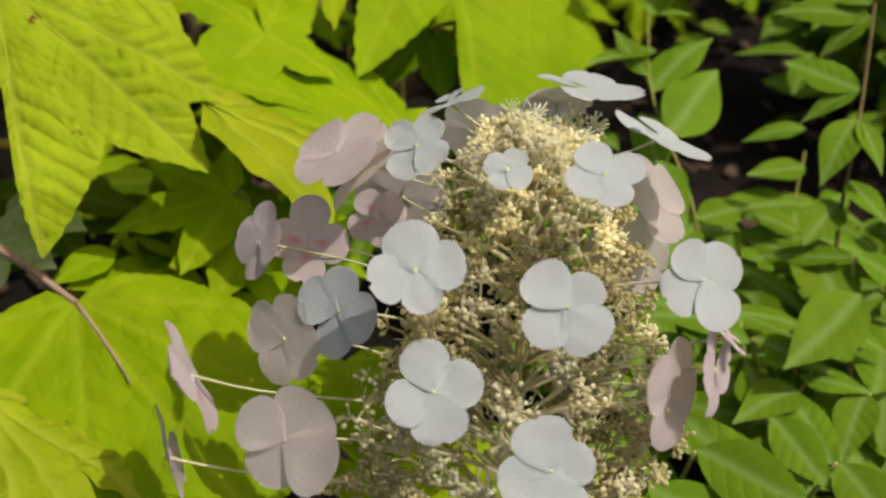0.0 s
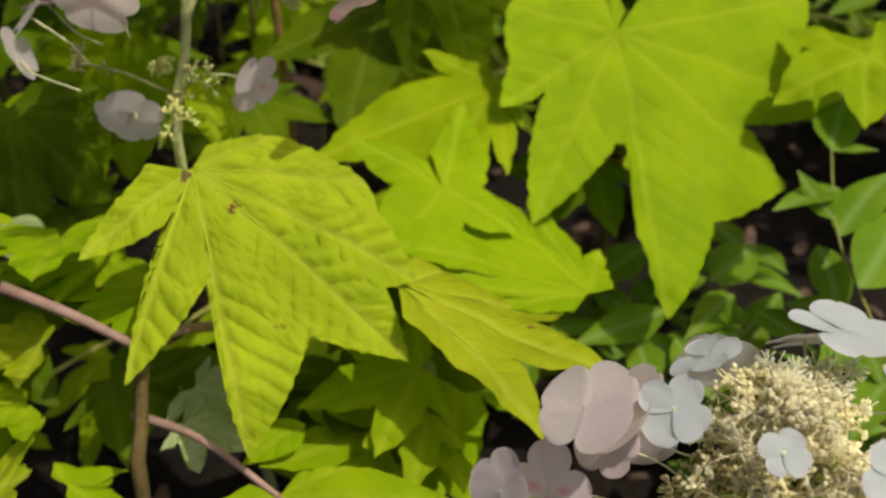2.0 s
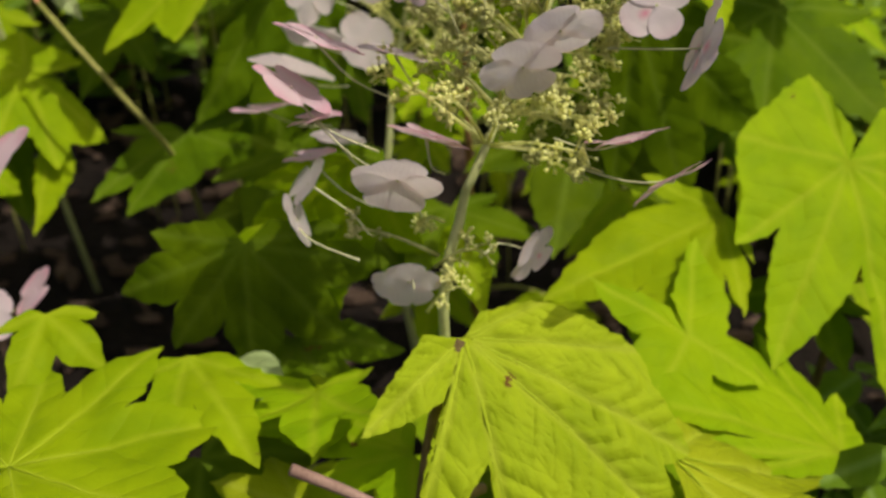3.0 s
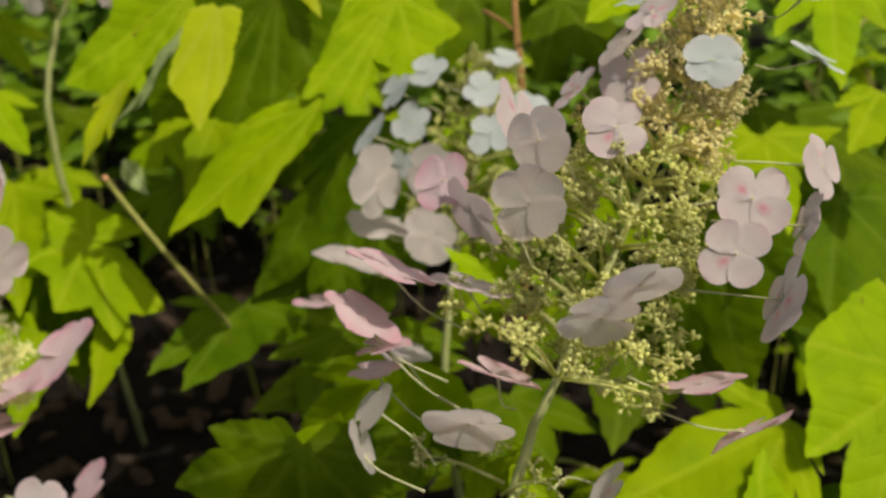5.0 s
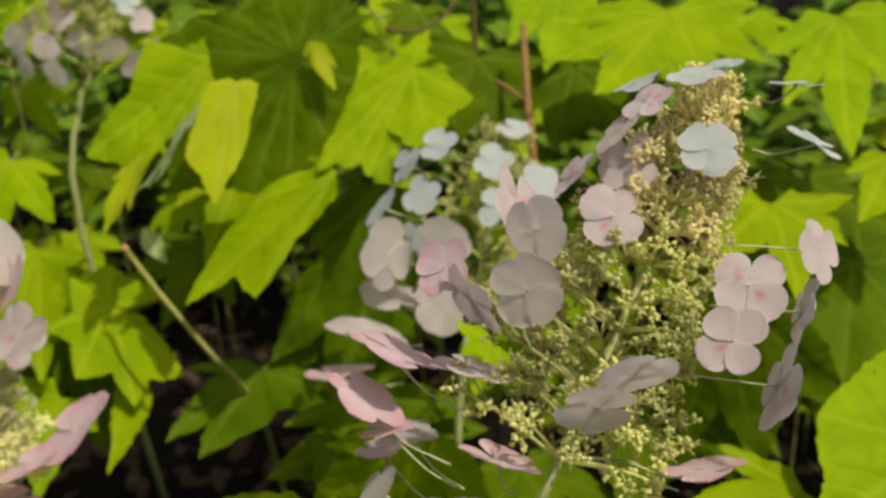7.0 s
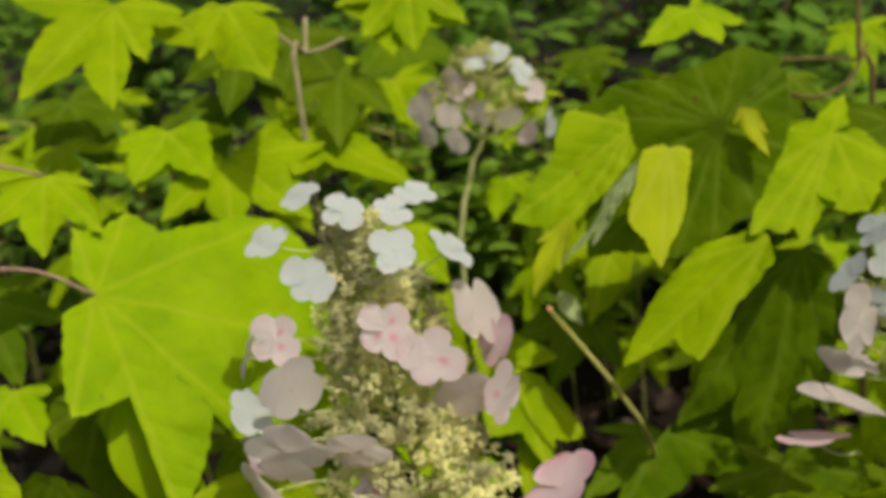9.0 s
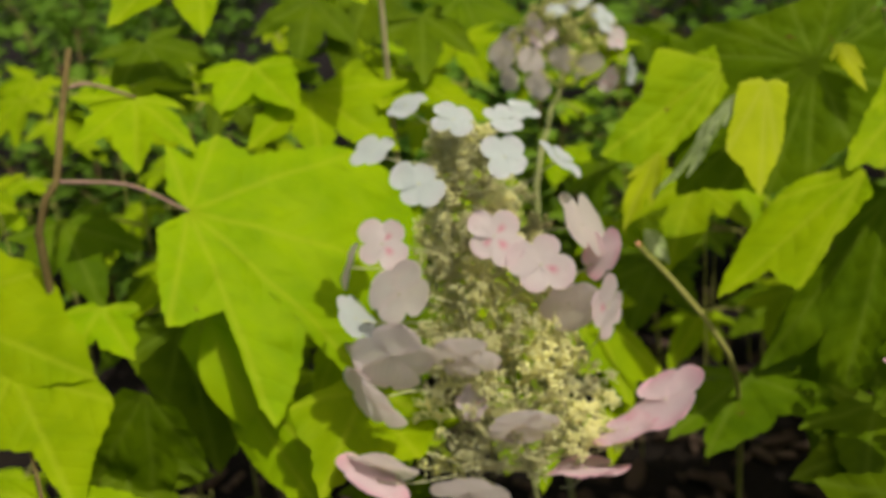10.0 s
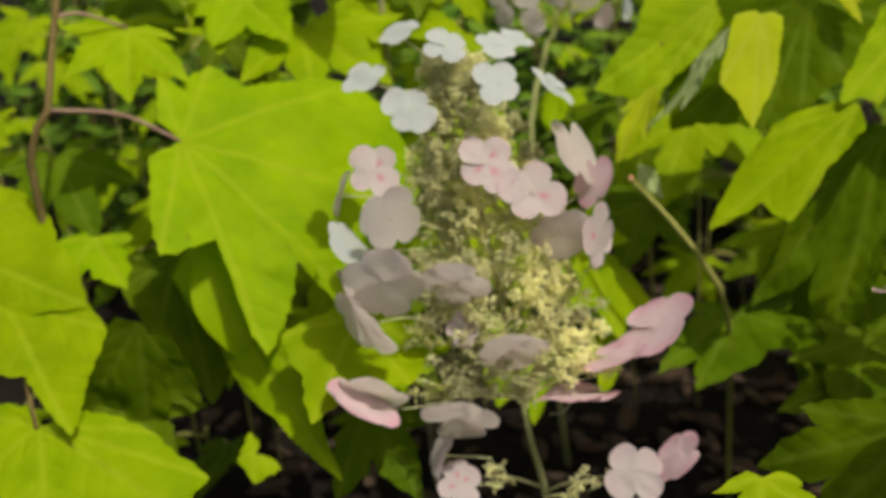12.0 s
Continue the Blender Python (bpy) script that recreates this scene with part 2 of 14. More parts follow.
def outline(lobes, sinus, step, teeth, rng, swell=None):
    """The edge of a palmate leaf about its root: lobe tips and sinuses, with swollen flanks and small teeth.
    sinus: a share of the shorter lobe, or each sinus as angle and radius."""
    pts = []
    n = len(lobes)

    def polar(a, r):
        return Vector((math.cos(a) * r, math.sin(a) * r))
    tips = [(radians(a), r) for a, r, _ in lobes]
    slack = max(0.02, min(0.75, math.pi - (tips[-1][0] - tips[0][0]) / 2 - 0.05))
    valleys = [(tips[0][0] - slack, 0.30 * tips[0][1])]
    for i, ((a0, r0), (a1, r1)) in enumerate(zip(tips, tips[1:])):
        if isinstance(sinus, (list, tuple)):
            valleys.append((radians(sinus[i][0]), sinus[i][1]))
        else:
            valleys.append(((a0 * r1 + a1 * r0) / (r0 + r1), sinus * rng.uniform(0.66, 0.92) * min(r0, r1)))
    valleys.append((tips[-1][0] + slack, 0.30 * tips[-1][1]))
    tooth = rng.randrange(3)
    swell = swell or (0.02, 0.08) if isinstance(sinus, (list, tuple)) else (0.15, 0.25)
    for i in range(n):
        for va, rising in ((valleys[i], True), (valleys[i + 1], False)):
            v, t = polar(*va), polar(*tips[i])
            length = (t - v).length
            out = Vector((t.y - v.y, v.x - t.x)).normalized() * (1 if rising else -1)
            c1 = v.lerp(t, 0.22) + out * length * rng.uniform(*swell)
            if va is valleys[0] or va is valleys[-1]:
                c1 = v.lerp(t, 0.3)
            c2 = v.lerp(t, 0.66) + out * length * rng.uniform(0.05, 0.10)
            count = max(3, int(length * 1.15 / step))
            flank = []
            for k in range(count):
                u = k / count if rising else (k + 1) / count
                q = v * (1 - u) ** 3 + c1 * 3 * u * (1 - u) ** 2 + c2 * 3 * u * u * (1 - u) + t * u ** 3
                tooth += 1
                saw = (tooth % 3) / 3.0
                q = q + out * teeth * (saw - 0.3) * (0.4 + 1.2 * rng.random()) * (1.8 if tooth % 9 < 3 else 1.0) * min(1, 6 * u * (1.02 - u) + 0.1)
                r, a = q.length, math.atan2(q.y, q.x)
                gap = 0.03 * u
                if 0 < i + (0 if rising else 1) < n:
                    a = max(a, va[0] + gap) if rising else min(a, va[0] - gap)
                flank.append(polar(a, r))
            pts += flank if rising else flank[::-1]
    return pts


def oak_leaf(parent, root, axis, normal, lobes, sinus, material, seed, step=0.006, rings=9, cup=0.12, wave=0.006, petiole=None, petiole_material=None, veins=False, blend=0.36, thick=1.0, crinkle=0.0, arch=0.0, swell=None):
    """A lobed hydrangea leaf. lobes: angle from the axis in degrees, length, drop of the tip below the leaf's plane.
    crinkle: how far the skin puffs up between the side veins; arch: how far the middle stands above the plane."""
    rng = random.Random(seed)
    x = Vector(axis).normalized()
    z = Vector(normal)
    z = (z - x * z.dot(x)).normalized()
    y = z.cross(x)
    lobes = sorted(lobes)
    edge = outline(lobes, sinus, step, step * 0.34, rng, swell)
    org = local(parent, root)
    ang = [radians(a) for a, _, _ in lobes]
    big = max(r for _, r, _ in lobes)
    off = Vector((seed * 1.37, seed * 0.71, 0))

    def height(p):
        r = p.length
        if r < 1e-6:
            return 0.0
        t = math.atan2(p.y, p.x)
        wsum = drop = 0.0
        for (a, l, d), ar in zip(lobes, ang):
            w = math.exp(-((t - ar) / blend) ** 2) + 1e-5
            wsum += w
            drop += w * d * (r / l) ** 1.7
        near = min(abs(t - ar) for ar in ang)
        lat = r * math.sin(min(near, 1.2))
        crease = cup * 0.025 * (1 - math.exp(-lat / 0.02)) - 0.5 * cup * lat * lat / big
        rough = wave * noise.noise(Vector((p.x * 22, p.y * 22, 0)) + off) * min(1, r / big * 2) + wave * 0.5 * noise.noise(Vector((p.x * 60, p.y * 60, 3)) + off)
        puff = arch * 4 * min(1, r / big) * (1 - min(1, r / big))
        if crinkle:
            ar = min(ang, key=lambda a: abs(a - t))
            fwd, aside = r * math.cos(t - ar), abs(r * math.sin(t - ar))
            warp = 0.006 * noise.noise(Vector((p.x * 55, p.y * 55, 7)) + off)
            rib = abs(math.sin((fwd - 0.75 * aside + warp) * math.pi / 0.0135))
            cross = abs(math.sin((aside * 1.1 + 0.3 * fwd + warp * 1.5) * math.pi / 0.008))
            puff += crinkle * (rib ** 0.6 * (0.6 + 0.4 * cross ** 0.6)) * min(1, aside / 0.004) * min(1, r / 0.02)
        return -drop / wsum + crease + rough + puff
    m = len(edge)
    pts2 = [Vector((0, 0))]
    radii = [q.length for q in edge]
    turn = np.array([math.atan2(q.y, q.x) for q in edge])
    near_by = np.abs(turn[:, None] - turn[None, :]) < 0.16
    low = np.where(near_by, np.array(radii)[None, :], 9.0).min(axis=1)
    core = (near_by * low[None, :]).sum(axis=1) / near_by.sum(axis=1)
    half = rings // 2
    for k in range(1, rings + 1):
        for q, r, c in zip(edge, radii, core):
            c = float(min(c, r)) * 0.97
            reach = c * (k / half) ** 0.85 if k <= half else c + (r - c) * (k - half) / (rings - half)
            pts2.append(q * (reach / r))
    verts = [org + x * p.x + y * p.y + z * height(p) for p in pts2]
    faces, uvs = [], []

    def uv(i, ar):
        p = pts2[i]
        t, r = math.atan2(p.y, p.x), p.length
        return (r * math.cos(t - ar), abs(r * math.sin(t - ar)))
    for k in range(rings):
        for j in range(m - 1):
            mid = edge[j] + edge[j + 1]
            t = math.atan2(mid.y, mid.x)
            ar = min(ang, key=lambda a: abs(a - t))
            if k == 0:
                f = (0, 1 + j, 2 + j)
            else:
                a, b = 1 + (k - 1) * m + j, 1 + k * m + j
                f = (a, b, b + 1, a + 1)
            faces.append(f)
            uvs += [uv(i, ar) for i in f]
    leaf = mesh_object("leaf", verts, faces, material, parent, uvs)
    normals = []
    for p in pts2:
        h = height(p)
        gx = (height(p + Vector((0.0015, 0))) - h) / 0.0015
        gy = (height(p + Vector((0, 0.0015))) - h) / 0.0015
        normals.append((z - x * gx - y * gy).normalized())
    leaf.data.normals_split_custom_set_from_vertices(normals)
    if veins:
        vv, ff = [], []
        chosen = list(zip(lobes, ang))
        if veins == "main":
            chosen = [max(chosen, key=lambda c: c[0][1])]
        for (a, l, d), ar in chosen:
            line = []
            for i in range(9):
                r = l * 0.93 * i / 8
                p = Vector((math.cos(ar) * r, math.sin(ar) * r))
                line.append(org + x * p.x + y * p.y + z * (height(p) + 0.0002))
            v, f = tube(line, [0.0006 * (1 - 0.85 * i / 8) * min(1.3, big / 0.12) for i in range(9)], 5)
            ff += [tuple(i + len(vv) for i in g) for g in f]
            vv += v
        mesh_object("vein", vv, ff, VEIN, leaf)
    if petiole:
        line = bend([org] + [local(parent, p) for p in petiole], 8)
        mesh_object("petiole", *tube(line, [thick * (0.0012 + 0.0007 * i / 8) for i in range(9)], 7), petiole_material or ROSY, leaf)
    return leaf


VEIN = plain_material("leaf_vein_pale", (0.29, 0.38, 0.008), (0.36, 0.44, 0.015), 60, 0.55, 0.0003)


def ovate_data(name, material, length, width, seed, droop=0.12, fold=0.25):
    """A pointed oval leaf of its own mesh, root at the origin, along x."""
    verts, uvs, faces = [], [], []
    cols = (-1, -0.72, -0.4, -0.12, 0, 0.12, 0.4, 0.72, 1)
    n, w = 13, len(cols)
    for i in range(n + 1):
        u = i / n
        half = width / 2 * (math.sin(math.pi * u ** 0.78)) ** 1.12 * (1 - 0.12 * u * u) + 0.0003
        side = 0.04 * length * math.sin(u * 2.6 + seed)
        for c in cols:
            yy = c * half
            valley = fold * (math.sqrt(yy * yy + (0.06 * width) ** 2) - 0.06 * width) - 1.3 * fold * yy * yy / width
            lift = -droop * length * u * u + 0.05 * length * math.sin(2.4 * u + seed * 1.7)
            ripple = 0.025 * length * noise.noise(Vector((u * 4, c * 1.5, seed * 3.1))) * abs(c)
            verts.append((u * length, yy + side, valley + lift + ripple))
            uvs.append((u * length, abs(yy)))
    loops = []
    for i in range(n):
        for j in range(w - 1):
            f = (i * w + j, (i + 1) * w + j, (i + 1) * w + j + 1, i * w + j + 1)
            faces.append(f)
            loops += [uvs[q] for q in f]
    me = bpy.data.meshes.new(name)
    me.from_pydata(verts, [], faces)
    layer = me.uv_layers.new(name="UVMap")
    layer.data.foreach_set("uv", np.asarray(loops, dtype=np.float32).ravel())
    me.polygons.foreach_set("use_smooth", [True] * len(me.polygons))
    me.materials.append(material)
    return me


def aim(at, axis, normal, scale=1.0):
    x = Vector(axis).normalized()
    z = Vector(normal)
    z = (z - x * z.dot(x)).normalized()
    y = z.cross(x)
    m = Matrix((x, y, z)).transposed().to_4x4()
    return Matrix.Translation(at) @ m @ Matrix.Scale(scale, 4)


OVATE = {}


def ovate_leaf(parent, root, tip, normal, width=0.5, material=None, name="leaf"):
    """A small pointed leaf as a part; alike leaves share a mesh."""
    material = material or LEAF_SMALL
    k = int(abs(root[0] * 977 + root[1] * 331 + root[2] * 571)) % 6
    key = (material.name, round(width * 10), k)
    if key not in OVATE:
        OVATE[key] = ovate_data("leaf", material, 0.06, 0.006 * round(width * 10), k, 0.06 + 0.05 * k, 0.18 + 0.08 * (k % 3))
    a, b = local(parent, root), local(parent, tip)
    ob = new(name, OVATE[key])
    ob.parent = parent
    ob.matrix_local = aim(a, b - a, normal, (b - a).length / 0.06)
    return ob


# ---- flower heads ----
def sepal_data(material, k):
    """A rounded, slightly cupped sepal one unit long with a narrow foot, root at the origin, along x."""
    n, cols = 11, 6
    broad = (0.47, 0.42, 0.52, 0.44, 0.49, 0.40, 0.50, 0.45)[k % 8] * (1.27 if material in (FADED_BACKLIT, PINK) else 1.12)
    widest = (0.60, 0.56, 0.63, 0.58, 0.55, 0.62, 0.60, 0.57)[k % 8]
    notch = (0.0, 0.03, 0.06, 0.0, 0.04, 0.0, 0.08, 0.02)[k % 8]
    dish = (0.30, -0.16, 0.22, 0.34, -0.20, 0.26, 0.12, 0.30)[k % 8]
    curl = (0.10, 0.05, -0.12, 0.14, 0.03, -0.08, 0.12, 0.06)[k % 8]
    verts, uv, faces, loops = [], [], [], []
    for i in range(n + 1):
        v = i / n
        u = 0.5 - 0.5 * math.cos(math.pi * v)
        if u < widest:
            half = broad * (0.10 + 0.90 * math.sin(math.pi / 2 * u / widest) ** 0.95)
        else:
            half = broad * max(0.02, 1 - ((u - widest) / (1 - widest)) ** 2.15) ** 0.5
        for j in range(cols + 1):
            c = 2 * j / cols - 1
            y = c * half * (1 + 0.07 * noise.noise(Vector((v * 3, c, k * 2.3))))
            x = u - notch * (1 - abs(c)) * v ** 4
            ruffle = 0.06 * noise.noise(Vector((u * 2.5, c * 2, k * 5.1))) + 0.03 * c * c * u * math.sin(9 * u + k)
            verts.append((x, y, 0.6 * dish * y * y + 0.5 * curl * u * u + 0.6 * ruffle))
            uv.append((u, c * 0.5 + 0.5))
    for i in range(n):
        for j in range(cols):
            f = (i * (cols + 1) + j, (i + 1) * (cols + 1) + j, (i + 1) * (cols + 1) + j + 1, i * (cols + 1) + j + 1)
            faces.append(f)
            loops += [uv[q] for q in f]
    me = bpy.data.meshes.new("sepal")
    me.from_pydata(verts, [], faces)
    layer = me.uv_layers.new(name="UVMap")
    layer.data.foreach_set("uv", np.asarray(loops, dtype=np.float32).ravel())
    me.polygons.foreach_set("use_smooth", [True] * len(me.polygons))
    me.materials.append(material)
    return me


SEPALS = {}


def floret(head, at, normal, first, size, material, foot, seed):
    """A showy floret: four sepals about a bead, on a thin stalk that runs back to the head. first: the way of the first sepal."""
    rng = random.Random(seed)
    z = Vector(normal).normalized()
    x = Vector(first)
    x = (x - z * x.dot(z)).normalized()
    c = local(head, at)
    f = local(head, foot)
    mid = (c + f) / 2 - z * 0.007 + Vector((0, 0, 0.002))
    verts, faces = tube(bend([f, mid, c - z * 0.0012], 6), [0.0006, 0.0005, 0.00045, 0.00045, 0.00045, 0.0005, 0.0008], 6)
    base = len(verts)
    bead = [(0, 0, 0.0013)] + [(0.0010 * math.cos(a), 0.0010 * math.sin(a), 0.0006) for a in [i * math.pi / 3 for i in range(6)]] + [(0.0009 * math.cos(a), 0.0009 * math.sin(a), -0.0012) for a in [i * math.pi / 3 for i in range(6)]]
    fr = aim(c, x, z)
    verts += [fr @ Vector(b) for b in bead]
    for i in range(6):
        j = (i + 1) % 6
        faces += [(base, base + 1 + i, base + 1 + j), (base + 1 + i, base + 7 + i, base + 7 + j, base + 1 + j)]
    ob = mesh_object("floret", verts, faces, PEDICEL, head)
    for i in range(4):
        k = rng.randrange(8)
        key = (material.name, k)
        if key not in SEPALS:
            SEPALS[key] = sepal_data(material, k)
        s = new("sepal", SEPALS[key])
        s.parent = ob
        turn = Matrix.Rotation(math.pi / 2 * i + rng.uniform(-0.13, 0.13), 4, "Z")
        tilt = Matrix.Rotation(-rng.uniform(-0.05, 0.07), 4, "Y") @ Matrix.Rotation(rng.uniform(-0.07, 0.07), 4, "X")
        lift = Matrix.Translation((0, 0, 0.0007 * (i % 2)))
        grow = (1.04 if i % 2 else 0.98) * rng.uniform(0.86, 1.08)
        s.matrix_local = fr @ turn @ lift @ tilt @ Matrix.Scale(size / 2 * grow, 4)
    return ob


def blob(at, axis, r, length):
    """A tiny pointed bud."""
    m = aim(at, axis, Vector(axis).orthogonal(), 1)
    verts = [m @ Vector((0, 0, 0))]
    for u, w in ((0.3, 0.85), (0.7, 1.0)):
        verts += [m @ Vector((length * u, r * w * math.cos(a), r * w * math.sin(a))) for a in (0, 1.2566, 2.5133, 3.7699, 5.0265)]
    verts.append(m @ Vector((length, 0, 0)))
    faces = []
    for j in range(5):
        k = (j + 1) % 5
        faces += [(0, 1 + k, 1 + j), (1 + j, 1 + k, 6 + k, 6 + j), (6 + j, 6 + k, 11)]
    return verts, faces


def bud_spray(head, foot, tip, spread, count, material, rng, stamens=0.0, size=1.0):
    """A side branch of the head with its twiglets, each ending in a tuft of stalked buds, one part. stamens: a bud's mean number."""
    a, b = local(head, foot), local(head, tip)
    verts, faces = [], []

    def put(v, f):
        faces.extend(tuple(i + len(verts) for i in g) for g in f)
        verts.extend(v)
    line = bend([a, (a + b) / 2 + Vector((0, 0, 0.003)), b], 5)
    put(*tube(line, [0.0011, 0.001, 0.0009, 0.0008, 0.0007, 0.0005], 5))
    for _ in range(count):
        u = rng.uniform(0.5, 1.0) ** 0.7
        p = line[min(4, int(u * 5))].lerp(line[min(5, int(u * 5) + 1)], u * 5 % 1 if u < 1 else 1)
        d = Vector((rng.gauss(0, 1), rng.gauss(0, 1), rng.gauss(0.3, 1))).normalized() + (b - a).normalized() * 0.45
        q = p + d * spread * rng.uniform(0.45, 1.0)
        put(*tube([p, (p + q) / 2 + Vector((0, 0, 0.001)), q], [0.0006, 0.0005, 0.00045], 4))
        d = d.normalized()
        for _ in range(rng.randint(6, 9)):
            e = (d * 0.55 + Vector((rng.gauss(0, 1), rng.gauss(0, 1), rng.gauss(0.1, 1))).normalized()).normalized()
            s = q + e * rng.uniform(0.0018, 0.0040)
            put(*tube([q, s], [0.00036, 0.00042], 3))
            put(*blob(s, e, size * rng.uniform(0.0008, 0.00125), size * rng.uniform(0.0020, 0.0031)))
            for _ in range(int(stamens + rng.random())):
                g = (e + 0.75 * Vector((rng.gauss(0, 1), rng.gauss(0, 1), rng.gauss(0, 1)))).normalized()
                put(*tube([s, s + g * rng.uniform(0.003, 0.0065)], [0.0002, 0.00032], 3))
    return tagged(mesh_object("spray", verts, faces, material, head), kind="stuff")


def panicle(name, base, tip, wide, rows, per_row, buds, material, label, seed, stalk, lean=0.35, fluffy=0.0, spread=0.009, top=None, size=1.0, threads=0.0):
    """The head without its florets: the axis, its stalk and the sprays of buds, broad below and narrow above."""
    rng = random.Random(seed)
    base, tip = Vector(base), Vector(tip)
    head = thing(name, stalk[-1], label, "flower", "hydrangea flower heads")
    stem(head, [tip, (base + tip) / 2, base, *stalk], 0.0012, 0.0035, STALK, "stalk", 16, 8)
    up = (tip - base).normalized()
    side = up.orthogonal().normalized()
    for i in range(rows):
        u = (i + 0.5) / rows
        p = base.lerp(tip, u)
        reach = wide * (1 - u) ** 0.62 + 0.006
        for j in range(per_row if u < 0.8 else max(2, per_row - 2)):
            a = 2 * math.pi * (j + 0.5 * (i % 2) + rng.uniform(-0.2, 0.2)) / per_row
            d = Matrix.Rotation(a, 3, up) @ side
            end = p + d * reach * rng.uniform(0.75, 1.08) + up * reach * lean
            skin = top if top and u > 0.55 else material
            if fluffy and u < 0.8 and rng.random() < 0.5:
                skin = SPENT
            bud_spray(head, p, end, spread, buds, skin, rng, threads * (0.4 if skin == SPENT else 1.0), size)
    if fluffy:
        for j in range(14):
            a = 2 * math.pi * j / 14 + rng.uniform(-0.2, 0.2)
            d = Matrix.Rotation(a, 3, up) @ side
            end = tip + d * fluffy * rng.uniform(0.1, 1.0) - up * rng.uniform(-0.004, 0.014)
            bud_spray(head, tip - up * 0.02, end, 0.007, 5, FLUFF, rng, 4.0, 0.5)
    return head


# ---- ground ----
def build_ground():
    """Bare dark mulch, uneven near by, that runs on to the horizon."""
    xs = [-60, -20, -8, -4, -2.5] + [-1.8 + 0.06 * i for i in range(50)] + [1.5, 3, 6, 15, 60]
    ys = [-60, -15, -5, -2, -1] + [-0.6 + 0.06 * i for i in range(50)] + [2.8, 4, 8, 20, 60]
    verts, faces = [], []
    for y in ys:
        for x in xs:
            near = 1 if -2.4 < x < 1.4 and -0.9 < y < 2.7 else 0
            verts.append((x, y, near * (0.014 * noise.noise(Vector((x * 6, y * 6, 0))) + 0.006 * noise.noise(Vector((x * 21, y * 21, 4))))))
    w = len(xs)
    for j in range(len(ys) - 1):
        for i in range(w - 1):
            faces.append((j * w + i, j * w + i + 1, (j + 1) * w + i + 1, (j + 1) * w + i))
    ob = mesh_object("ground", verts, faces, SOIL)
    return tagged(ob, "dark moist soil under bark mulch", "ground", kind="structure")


ground = build_ground()


# ---- flower heads, branches and leaves ----
head_a = panicle("hydrangea_flower_head", (0.0926, -0.1755, 0.1506), (0.1102, -0.0961, 0.3067), 0.067, 15, 9, 6, CREAM, "white oakleaf hydrangea flower head with cream buds and fluffy stamens", 1, [(0.0930, -0.1790, 0.1300), (0.0984, -0.1753, 0.0697), (0.1184, -0.1453, 0.0000)], fluffy=0.024, spread=0.01, size=1.0, threads=0.55)
floret(head_a, (0.0590, -0.1702, 0.2958), (-0.11, -0.67, 0.74), (0.97, 0.09, 0.21), 0.0339, WHITE, (0.0824, -0.1463, 0.2727), 2)
floret(head_a, (0.0645, -0.1828, 0.2542), (-0.13, -0.65, 0.75), (0.97, 0.10, 0.20), 0.0369, WHITE, (0.0828, -0.1622, 0.2333), 3)
floret(head_a, (0.1084, -0.1828, 0.2875), (-0.16, -0.63, 0.76), (0.72, 0.28, 0.63), 0.0332, WHITE, (0.1056, -0.1543, 0.2650), 4)
floret(head_a, (0.1583, -0.1679, 0.2865), (0.22, -0.72, 0.66), (0.84, 0.04, 0.54), 0.0336, WHITE, (0.1302, -0.1446, 0.2695), 5)
floret(head_a, (0.1224, -0.1602, 0.3246), (-0.02, -0.46, 0.89), (0.86, 0.05, 0.51), 0.0295, WHITE, (0.1147, -0.1329, 0.3033), 6)
floret(head_a, (0.0192, -0.0970, 0.2643), (-0.21, -0.81, 0.55), (0.20, 0.51, 0.83), 0.0384, BLUSH, (0.0634, -0.1114, 0.2571), 7)
floret(head_a, (0.1021, -0.2076, 0.2385), (-0.07, -0.73, 0.68), (0.94, 0.10, 0.32), 0.0358, WHITE, (0.0997, -0.1791, 0.2160), 8)
floret(head_a, (0.0629, -0.1075, 0.3111), (-0.34, -0.57, 0.75), (0.52, 0.35, 0.78), 0.0276, WHITE, (0.0864, -0.1063, 0.2995), 9)
floret(head_a, (0.0931, -0.1366, 0.3151), (-0.10, -0.54, 0.84), (0.52, 0.33, 0.79), 0.0183, WHITE, (0.1006, -0.1218, 0.2984), 10)
floret(head_a, (0.0317, -0.1373, 0.2583), (-0.59, -0.63, 0.50), (0.37, 0.54, 0.76), 0.0361, WHITE, (0.0681, -0.1355, 0.2450), 11)
floret(head_a, (0.0099, -0.1291, 0.2402), (-0.68, -0.62, 0.38), (0.53, 0.53, 0.66), 0.0392, FADED_BACKLIT, (0.0569, -0.1350, 0.2296), 12)
floret(head_a, (0.0113, -0.1728, 0.2266), (-0.34, -0.82, 0.46), (0.67, 0.53, 0.52), 0.0419, FADED_BACKLIT, (0.0560, -0.1633, 0.2084), 13)
floret(head_a, (0.0594, -0.0555, 0.2612), (0.27, 0.96, -0.05), (0.88, 0.20, 0.43), 0.0474, BLUSH, (0.0837, -0.0863, 0.2659), 14)
floret(head_a, (0.0895, -0.0609, 0.2945), (0.16, 0.95, 0.26), (0.98, -0.02, 0.18), 0.0358, FADED_BACKLIT, (0.0997, -0.0819, 0.2957), 15)
floret(head_a, (0.1227, -0.0663, 0.3089), (0.02, 0.69, 0.72), (0.98, -0.17, 0.05), 0.0350, FADED_BACKLIT, (0.1160, -0.0828, 0.3058), 16)
floret(head_a, (0.1284, -0.1125, 0.1956), (0.93, 0.35, -0.10), (0.98, -0.16, 0.08), 0.0293, FADED_BACKLIT, (0.1127, -0.1317, 0.1988), 17)
